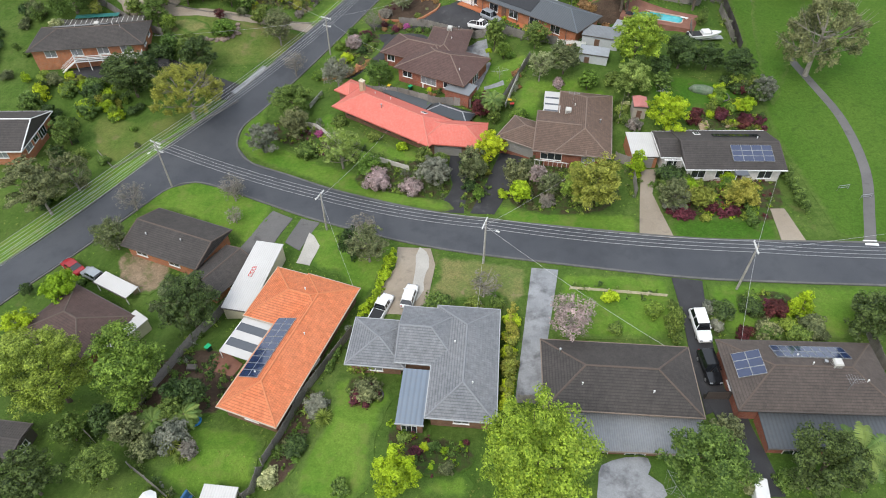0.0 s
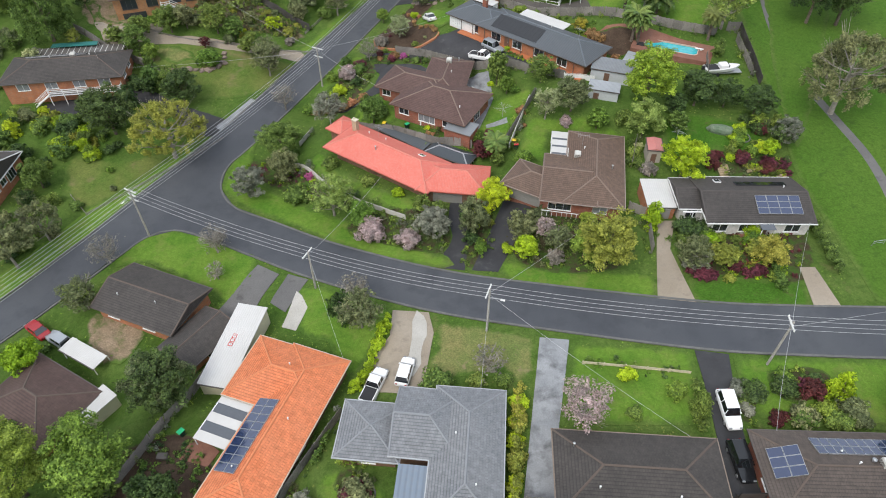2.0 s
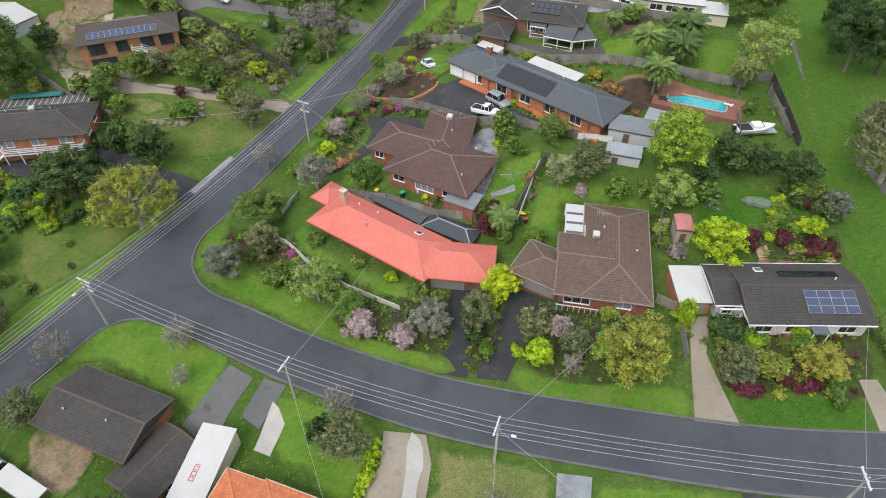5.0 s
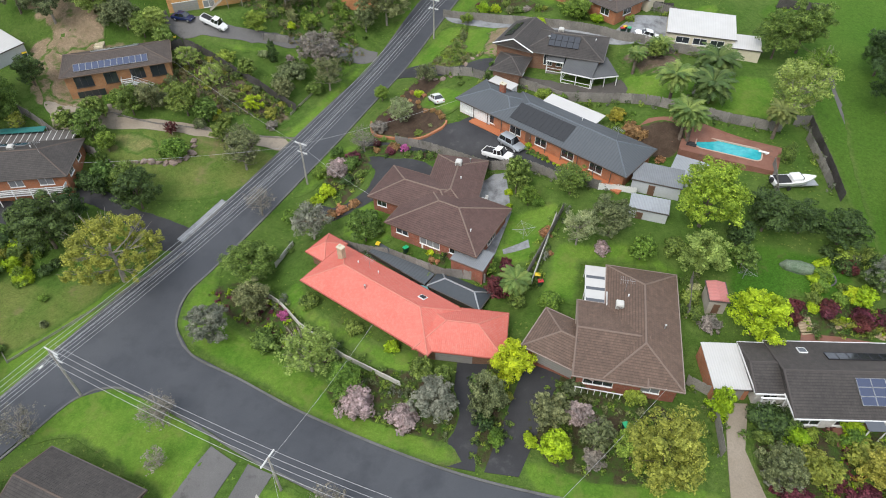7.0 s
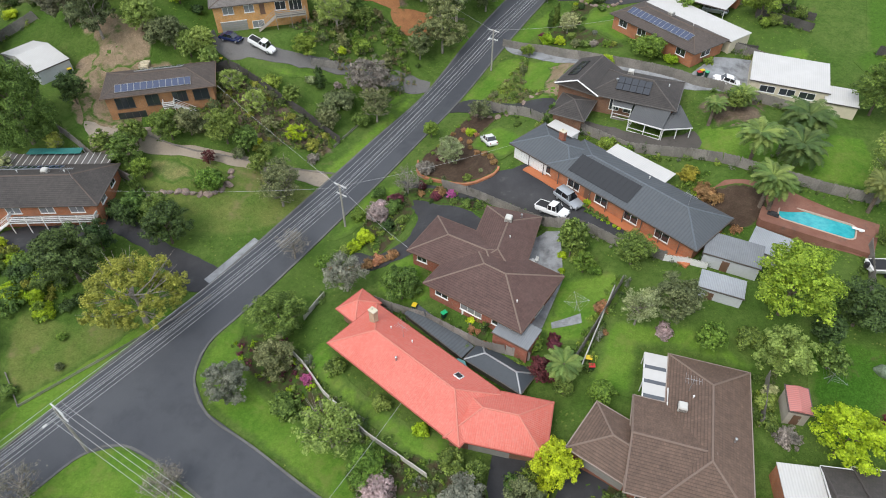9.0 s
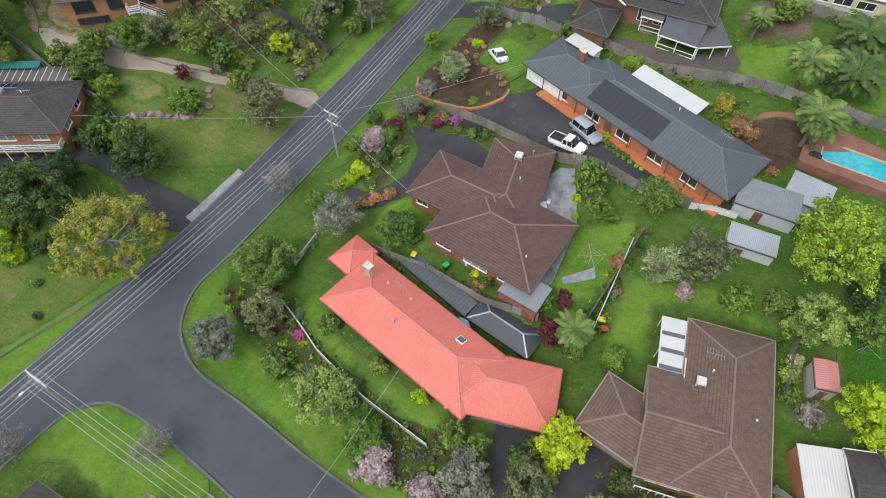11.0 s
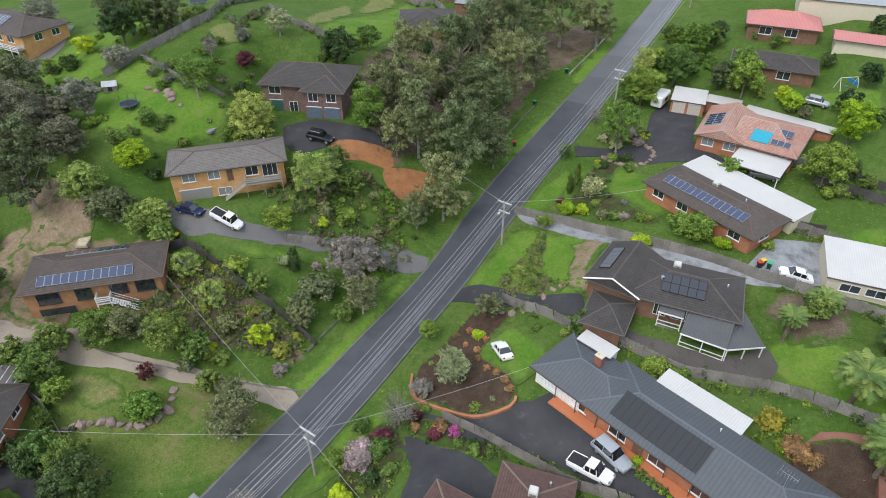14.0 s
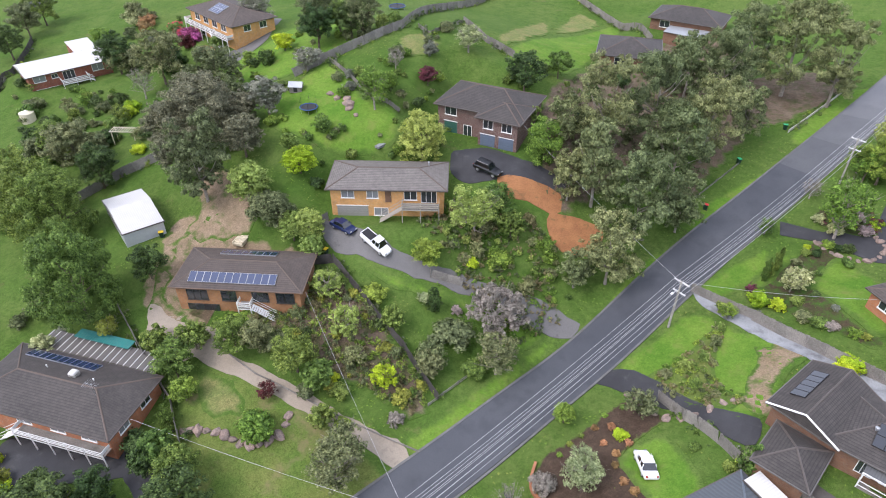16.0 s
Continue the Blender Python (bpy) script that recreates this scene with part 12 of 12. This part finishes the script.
# -- round stone ring and topiary bed edges
for x, y, r in ((48.9, 97.4, 1.6), (-8.9, 39.4, 1.9)):
    bm = tube(bmesh.new(), [(r * math.cos(math.pi / 10 * k), r * math.sin(math.pi / 10 * k), 0.06) for k in range(21)], 0.12, 6)
    o = part("bed_edging", bm, M_KERB)
    o.matrix_basis = pose(x, y, zg(x, y))
    tagged(o, "round stone edging of a garden bed", "edging")
# -- antennas, hose box and clutter in the back yards
for x, y, w, d, h, col, lab in ((-31.5, 44.8, 1.2, 0.8, 0.5, "dark_gutter", "dark plastic planter box in a back yard"), (36.2, 83.0, 0.9, 0.9, 0.8, "dark_gutter", "black compost bin beside a fence")):
    tagged(part("garden_box", boxed(x - w / 2, y - d / 2, zg(x, y) - 0.1, x + w / 2, y + d / 2, zg(x, y) + h, 0.06), MATS[col]), lab, "garden box")

# -- the terraced garden behind the house by the park
patch("terrace", [(43.2, 88.1), (43.7, 89.4), (48.2, 89.0), (52.2, 88.3), (54.3, 87.8), (54.0, 86.9)], 0.09, M_PAVER, "clay-paved terrace behind the house", "terrace", False)
STONE = surface("sandstone", (0.42, 0.33, 0.22), (0.36, 0.28, 0.18), None, 0.6, 8.0, 0.9, 0.3, 0.01)
rng = np.random.RandomState(8)
t = thing("retaining_wall", pose(48.4, 90.2, zg(48.4, 90.2)), "curved wall of stacked sandstone blocks", "garden wall")
for q in smooth_line([(0, 0), (1.6, 0.2), (3.2, -0.3), (5.0, -1.4)], 0.62):
    for k in range(2):
        bm = boxed(-0.3, -0.2, 0, 0.3, 0.2, 0.3, 0.05)
        part("stone", bm, STONE, t).matrix_basis = pose(q.x + 0.2 * (k % 2) + 0.04 * rng.normal(), q.y + 0.05 * k, zg(48.4 + q.x, 90.2 + q.y) - zg(48.4, 90.2) - 0.08 + 0.3 * k, 0, 0, 20 * rng.normal() - 12)
hedge(48.8, 91.0, 51.3, 90.5, 0.8, 0.7, "lime", "low clipped lime-green hedge on a terrace")
hedge(51.3, 90.5, 53.6, 89.1, 0.8, 0.7, "lime", "low clipped lime-green hedge on a terrace")
hedge(51.1, 92.0, 53.9, 90.4, 1.1, 0.9, "purple", "low dark plum hedge on a terrace")
for dz, r, h in ((0.0, 1.05, 0.55), (0.45, 0.6, 0.6), (0.95, 0.75, 1.0)):
    o = shrub(48.9, 97.4, r, h, "fresh" if dz else "lime", label="tiered clipped topiary bush in a round bed")
    o.matrix_basis = Matrix.Translation((0, 0, dz)) @ o.matrix_basis

# -- back yards below the terracotta house
x, y = -29.2, 37.6
t = thing("paddling_pool", pose(x, y, zg(x, y)), "small round blue paddling pool on bare soil", "paddling pool")
part("rim", tube(bmesh.new(), [(0.62 * math.cos(math.pi / 10 * k), 0.62 * math.sin(math.pi / 10 * k), 0.2) for k in range(21)], 0.13, 8), plain("blue_plastic", (0.02, 0.2, 0.5), 0.4), t)
part("water", tube(bmesh.new(), [(0, 0, 0.0), (0, 0, 0.16)], 0.6, 20), plain("shallow_water", (0.3, 0.42, 0.45), 0.1), t)
x, y = -28.1, 28.6
t = thing("folded_gazebo", pose(x, y, zg(x, y), 0, 0, 70), "folded blue canvas swing seat on the lawn", "swing seat")
part("canvas", boxed(-0.7, -0.25, 0.2, 0.7, 0.05, 1.5, 0.08), plain("blue_canvas", (0.03, 0.12, 0.26), 0.8), t)
part("seat", boxed(-0.65, -0.6, 0.35, 0.65, -0.1, 0.45, 0.03), plain("blue_canvas", (0.03, 0.12, 0.26), 0.8), t)
for q in (-0.75, 0.75):
    part("leg", tube(bmesh.new(), [(q, -0.6, -0.05), (q, 0, 1.5), (q, 0.5, -0.05)], 0.03, 6), M_STEEL, t)
x, y = -31.0, 27.6
t = thing("garden_umbrella", pose(x, y, zg(x, y)), "white garden umbrella on a thin pole", "umbrella")
part("pole", tube(bmesh.new(), [(0, 0, -0.1), (0, 0, 2.2)], 0.03, 6), M_STEEL, t)
part("canopy", tube(bmesh.new(), [(0, 0, 1.85), (0, 0, 2.1), (0, 0, 2.35)], [1.0, 0.55, 0.03], 8), M_WHITE, t)


def yucca(x, y, h, r, label="spiky green yucca with a rosette of narrow leaves"):
    """A rosette of stiff narrow blades on a short stem."""
    COUNT[0] += 1
    t = thing("yucca", pose(x, y, zg(x, y), 0, 0, 61 * COUNT[0]), label, "yucca")
    part("stem", tube(bmesh.new(), [(0, 0, -0.2), (0, 0, h)], [0.14, 0.1], 7), M_TRUNK, t)
    rng = np.random.RandomState(COUNT[0])
    vs, fs = [], []
    for i in range(130):
        a, e = 2.4 * i, 1.35 - 1.9 * (i / 130)
        ln = r * (0.8 + 0.3 * rng.random())
        d = Vector((math.cos(a) * math.cos(e), math.sin(a) * math.cos(e), math.sin(e)))
        w = Vector((-math.sin(a), math.cos(a), 0)) * 0.045
        o, m, q = Vector((0, 0, h)), Vector((0, 0, h)) + d * ln * 0.6, Vector((0, 0, h - 0.12 * ln)) + d * ln
        k = len(vs)
        vs += [o - w * 0.6, o + w * 0.6, m + w, q, m - w]
        fs.append((k, k + 1, k + 2, k + 3, k + 4))
    raw("leaves", [v[:] for v in vs], fs, LEAF["pale"], t)


yucca(-30.6, 33.9, 0.9, 1.5)
yucca(-29.4, 32.9, 0.5, 1.1)
yucca(-13.7, 36.9, 0.7, 1.4, "pale striped spiky yucca on the lawn's edge")
x, y = 32.1, 27.2
t = thing("garden_trailer", pose(x, y, zg(x, y), 0, 0, 80), "small white box trailer in a side passage", "trailer")
part("body", boxed(-1.2, -0.7, 0.45, 1.2, 0.7, 1.6, 0.05), M_WHITE, t)
part("drawbar", boxed(1.2, -0.04, 0.42, 2.2, 0.04, 0.5), M_STEEL, t)
for q in (-0.75, 0.75):
    part("wheel", tube(bmesh.new(), [(0, q - 0.08, 0.3), (0, q + 0.08, 0.3)], 0.3, 12), M_BLACK, t)
t = thing("passage_gate", pose(31.6, 38.6, zg(31.6, 38.6), 0, 0, 0), "black steel gate across the side passage", "gate")
part("frame", boxed(-1.5, -0.03, 0.1, 1.5, 0.03, 1.7, 0.02), M_BLACK, t)
for k in range(9):
    part("slat", boxed(-1.45, -0.06, 0.16 + 0.17 * k, 1.45, -0.03, 0.28 + 0.17 * k), M_GUTTER, t)

# -- a slatted garden arbour on the slope, a covered barbecue by the pool
t = thing("garden_arbour", pose(-108.6, 169.1, zg(-108.6, 169.1), 0, 0, 22), "cream timber arbour with a slatted top", "arbour")
for x in (-2.2, 2.1):
    for y in (-0.9, 0.8):
        part("post", boxed(x, y, -0.4, x + 0.12, y + 0.12, 2.3), M_CREAM, t)
for y in (-0.95, 0.85):
    part("beam", boxed(-2.5, y, 2.3, 2.5, y + 0.1, 2.45), M_CREAM, t)
for k in range(10):
    part("slat", boxed(-2.35 + 0.5 * k, -1.2, 2.45, -2.25 + 0.5 * k, 1.2, 2.53), M_CREAM, t)
t = thing("barbecue", pose(37.2, 121.7, zg(37.2, 121.7) + 0.1, 0, 0, -25), "barbecue under a black cover beside the pool", "barbecue")
part("cover", boxed(-0.75, -0.35, 0.1, 0.75, 0.35, 0.95, 0.08), M_BLACK, t)
part("hood", boxed(-0.45, -0.3, 0.95, 0.45, 0.3, 1.2, 0.1), M_BLACK, t)
for x in (-0.7, 0.6):
    part("leg", boxed(x, -0.05, -0.1, x + 0.1, 0.05, 0.12), M_STEEL, t)
# -- the hill yard: a small hen house, boulders and garden steps
t = thing("hen_house", pose(-75.0, 180.9, zg(-75.0, 180.9), 0, 0, 20), "small grey hen house with a pitched sheet roof", "hen house")
part("body", boxed(-1.1, -0.8, -0.1, 1.1, 0.8, 1.1), M_FENCE, t)
bm = bmesh.new()
for q in (-1, 1):
    f = [bm.verts.new(c) for c in ((-1.3, q * 0.95, 1.0), (1.3, q * 0.95, 1.0), (1.3, 0, 1.75), (-1.3, 0, 1.75))]
    bm.faces.new(f if q < 0 else f[::-1])
auto_uv(bm)
part("roof_sheet", bm, ROOF_ZINC, t)
for u in (-1.1, 1.06):
    bm = bmesh.new()
    a = [bm.verts.new((u, y, z)) for y, z in ((-0.8, 1.1), (0.8, 1.1), (0, 1.68))]
    b = [bm.verts.new((u + 0.04, v.co.y, v.co.z)) for v in a]
    bm.faces.new(a[::-1])
    bm.faces.new(b)
    for k in range(3):
        bm.faces.new((a[k], a[(k + 1) % 3], b[(k + 1) % 3], b[k]))
    part("gable", bm, M_WHITE, t)
part("hatch", boxed(-0.35, -0.83, 0.1, 0.35, -0.8, 0.9), M_BLACK, t)
for i, (x, y, r) in enumerate(((-67.7, 180.8, 0.6), (-65.8, 180.2, 0.7), (-64.0, 180.4, 0.8), (-63.2, 179.3, 0.9), (-62.4, 178.4, 0.7), (-60.6, 177.4, 0.5))):
    rock(x, y, r, 40 + i)
t = thing("garden_steps", pose(-54.5, 175.1, zg(-54.5, 175.1), 0, 0, -17), "narrow grey concrete garden steps", "steps")
for k in range(6):
    part("step", boxed(-0.45, -1.2 + 0.4 * k, -0.3, 0.45, -0.8 + 0.4 * k, 0.06 + 0.03 * k), M_CONC_GREY, t)
t = thing("garden_steps", pose(-66.8, 151.8, zg(-66.8, 151.8), 0, 0, 8), "short timber steps up a sandy bank", "steps")
for k in range(6):
    part("step", boxed(-0.8, -1.3 + 0.42 * k, -0.3, 0.8, -0.92 + 0.42 * k, 0.1 + 0.1 * k), M_FENCE_NEW, t)
for q in (-0.86, 0.8):
    part("stringer", boxed(q, -1.35, -0.3, q + 0.06, 1.3, 0.35), M_FENCE_NEW, t)

# ---- overgrown banks and the growth along fences ----
thicket([(-60.2, 139.7), (-52.1, 149.8), (-44.8, 150.2), (-37.6, 146.7), (-30.0, 141.5), (-29.9, 138.4), (-38.2, 138.6), (-46.6, 138.6), (-54.3, 138.2)], 62, ["olive", "fresh", "straw", "mid", "sage", "yellow", "dark"], 0.35, 1.15, 11)
thicket([(-33.0, 205.0), (-21.0, 248.0), (-4.0, 251.8), (0.0, 240.0), (-4.0, 220.0), (-13.0, 201.0), (-19.0, 187.0), (-24.0, 178.0), (-27.9, 179.5), (-31.8, 192.1)], 30, ["olive", "mid", "olive", "dark"], 0.6, 2.2, 12)
thicket([(-43.8, 170.6), (-32.0, 172.0), (-24.0, 172.0), (-18.0, 160.0), (-23.0, 152.0), (-33.7, 159.3), (-42.2, 163.4)], 40, ["mid", "olive", "fresh", "straw", "pale"], 0.35, 1.2, 13)
thicket([(-100.0, 128.0), (-83.2, 139.5), (-81.1, 128.5), (-86.0, 112.0), (-98.0, 112.0)], 16, ["dark", "mid", "olive"], 0.8, 2.2, 14)
thicket([(-125.0, 178.0), (-98.0, 192.0), (-84.0, 196.0), (-78.0, 186.0), (-84.0, 168.0), (-100.0, 160.0), (-118.0, 164.0)], 26, ["olive", "dark", "mid", "fresh"], 0.7, 2.4, 15)
thicket([(-96.0, 200.0), (-78.0, 214.0), (-66.0, 206.0), (-70.0, 192.0), (-80.0, 190.0)], 12, ["fresh", "mid", "olive"], 0.5, 1.6, 16)
thicket([(-62.0, 72.0), (-50.0, 80.0), (-56.0, 100.0), (-70.0, 106.0), (-75.8, 95.7), (-74.0, 82.0)], 10, ["dark", "mid", "fresh", "olive"], 0.6, 1.6, 17)
thicket([(52.8, 87.1), (56.1, 92.1), (56.0, 110.0), (50.0, 108.0), (46.0, 98.0), (44.0, 94.0)], 14, ["dark", "mid", "purple", "fresh"], 0.6, 1.6, 18)
thicket([(-84.2, 112.1), (-58.6, 113.6), (-55.0, 103.4), (-71.1, 102.6), (-80.4, 104.5)], 30, ["mid", "dark", "lime", "fresh", "yellow", "dark"], 0.6, 1.7, 136)
thicket([(-77.8, 103.1), (-70.3, 103.3), (-61.6, 89.7), (-65.9, 88.2), (-72.5, 93.1)], 14, ["mid", "dark", "olive"], 0.6, 1.8, 121)
thicket([(-75.5, 173.0), (-51.2, 176.5), (-49.9, 175.0), (-61.0, 170.4), (-59.6, 166.0), (-68.0, 163.8)], 16, ["fresh", "mid", "olive"], 0.5, 1.6, 124)
thicket([(-39.1, 165.1), (-28.3, 171.3), (-16.5, 170.6), (-17.2, 161.5), (-26.8, 162.7), (-36.7, 159.6)], 34, ["fresh", "sage", "olive", "mid", "pale"], 0.4, 1.4, 135)
thicket([(-149.4, 175.0), (-124.0, 179.9), (-102.9, 170.6), (-105.7, 162.5), (-114.3, 160.1), (-128.0, 159.2)], 22, ["olive", "dark", "mid"], 0.7, 2.4, 132)
thicket([(-158.3, 212.4), (-135.3, 214.1), (-117.7, 197.2), (-142.7, 197.2)], 14, ["olive", "grey", "mid"], 0.8, 2.2, 125)
thicket([(-75.0, 91.3), (-66.1, 92.3), (-60.0, 83.4), (-65.4, 81.0), (-70.9, 81.0)], 10, ["mid", "olive"], 0.6, 1.6, 123)
thicket([(-58.1, 185.4), (-52.4, 195.8), (-46.0, 184.7), (-52.8, 175.4)], 10, ["fresh", "mid", "olive"], 0.5, 1.3, 124)
thicket([(-154.2, 177.8), (-143.2, 182.4), (-133.2, 186.9), (-112.8, 179.1), (-113.5, 169.8), (-136.2, 174.8), (-143.9, 170.5)], 22, ["mid", "olive", "fresh", "dark"], 0.6, 1.9, 227)
thicket([(-133.0, 157.8), (-126.3, 160.6), (-110.6, 150.9), (-102.4, 143.6), (-110.2, 140.5)], 12, ["dark", "mid"], 1.0, 2.6, 218)
thicket([(-163.4, 228.0), (-151.6, 231.8), (-130.0, 210.5), (-140.7, 207.2)], 10, ["olive", "mid"], 0.8, 2.2, 217)
thicket([(-71.9, 182.8), (-58.1, 206.8), (-54.7, 200.3), (-65.5, 180.1)], 16, ["mid", "olive", "grey", "fresh"], 0.5, 1.5, 224)
thicket([(-63.4, 184.6), (-53.3, 197.2), (-51.0, 192.1), (-56.2, 181.4)], 10, ["fresh", "mid"], 0.5, 1.4, 219)
thicket([(-44.5, 202.8), (-38.5, 212.4), (-34.5, 205.3), (-37.5, 199.1), (-43.3, 199.8)], 8, ["mid", "dark"], 0.6, 1.6, 218)
thicket([(46.5, 228.7), (59.2, 233.3), (56.5, 220.0), (46.3, 217.5)], 10, ["mid", "fresh", "dark"], 0.6, 1.8, 221)
thicket([(29.9, 216.6), (37.3, 221.6), (40.6, 216.0), (33.0, 209.0)], 9, ["fresh", "mid"], 0.7, 1.9, 221)
undergrowth([(-60.2, 139.7), (-52.1, 149.8), (-44.8, 150.2), (-37.6, 146.7), (-30.0, 141.5), (-29.9, 138.4), (-46.6, 138.6)], ["straw", "fresh", "olive", "mid"], 12.0, 0.5, "tangled green growth over a sloping bank")
undergrowth([(-33.0, 205.0), (-21.0, 248.0), (-4.0, 251.8), (0.0, 240.0), (-4.0, 220.0), (-13.0, 201.0), (-19.0, 187.0), (-24.0, 178.0), (-27.9, 179.5)], ["olive", "mid", "olive"], 2.5, 0.5, "scattered low growth under gum trees")
undergrowth([(-43.8, 170.6), (-32.0, 172.0), (-24.0, 172.0), (-18.0, 160.0), (-23.0, 152.0), (-33.7, 159.3), (-42.2, 163.4)], ["straw", "olive", "fresh"], 7.0, 0.45, "tangled green growth over a sloping bank")


def fence_growth():
    """Weeds and climbers at the foot of the fences."""
    rng = np.random.RandomState(77)
    groups = {c: [] for c in ("mid", "fresh", "olive", "dark", "grey")}
    names = list(groups)
    for pts in FENCE_LINES:
        for a, b in zip(pts, pts[1:]):
            d = b - a
            nrm = Vector((-d.y, d.x)).normalized()
            s = 0.0
            while s < d.length:
                s += 0.35 + 1.1 * rng.random() ** 2
                for side in (-1, 1):
                    if rng.random() < 0.62:
                        p = a + d * min(1, s / d.length) + nrm * side * (0.25 + 0.7 * rng.random())
                        if not paved(p.x, p.y):
                            r = 0.16 + 0.5 * rng.random() ** 1.5
                            groups[names[rng.randint(5) if rng.random() < 0.7 else 0]].append((p.x, p.y, zg(p.x, p.y) + r * 0.55, r, r * (0.7 + 0.8 * rng.random())))
    for c, lob in groups.items():
        tagged(new("fence_weeds", leaf_cloud("fence_weeds", lob, 80 * len(lob), 0.145, LEAF[c], 5, 0.3)), "%s weeds and climbers along the fences" % WORDS[c], "weeds", kind="stuff")


fence_growth()


def tufts(count, seed):
    """Uneven grass: tussocks and clover over lawns and verges."""
    rng = np.random.RandomState(seed)
    m_a = leaf_mat("grass_blades", (0.085, 0.175, 0.016), (0.15, 0.25, 0.035))
    m_b = leaf_mat("straw_blades", (0.11, 0.17, 0.03), (0.19, 0.23, 0.055))
    vs, fs = ([], []), ([], [])
    done = 0
    while done < count:
        x, y = rng.uniform(-82, 54), rng.uniform(24, 215)
        if noise.noise((x * 0.09, y * 0.09, 3.0)) < -0.12 + 0.3 * rng.random() - 0.15 or paved(x, y):
            continue
        done += 1
        k = 1 if noise.noise((x * 0.16, y * 0.16, 9.0)) > 0.22 else 0
        z, r, h, a = zg(x, y), 0.08 + 0.12 * rng.random(), 0.03 + 0.06 * rng.random(), 6.28 * rng.random()
        for j in range(3):
            ca, sa = math.cos(a + 2.1 * j), math.sin(a + 2.1 * j)
            o = len(vs[k])
            vs[k].extend(((x - sa * 0.06, y + ca * 0.06, z), (x + sa * 0.06, y - ca * 0.06, z), (x + r * ca + sa * 0.05, y + r * sa - ca * 0.05, z + h), (x + r * ca - sa * 0.05, y + r * sa + ca * 0.05, z + h)))
            fs[k].append((o, o + 1, o + 2, o + 3))
    for k, (mat, word) in enumerate(((m_a, "green"), (m_b, "straw-coloured"))):
        me = bpy.data.meshes.new("grass_tufts")
        me.from_pydata(vs[k], [], fs[k])
        me.materials.append(mat)
        tagged(new("grass_tufts", me), "scattered %s grass tufts over the lawns" % word, "grass", kind="stuff")


tufts(16000, 4)
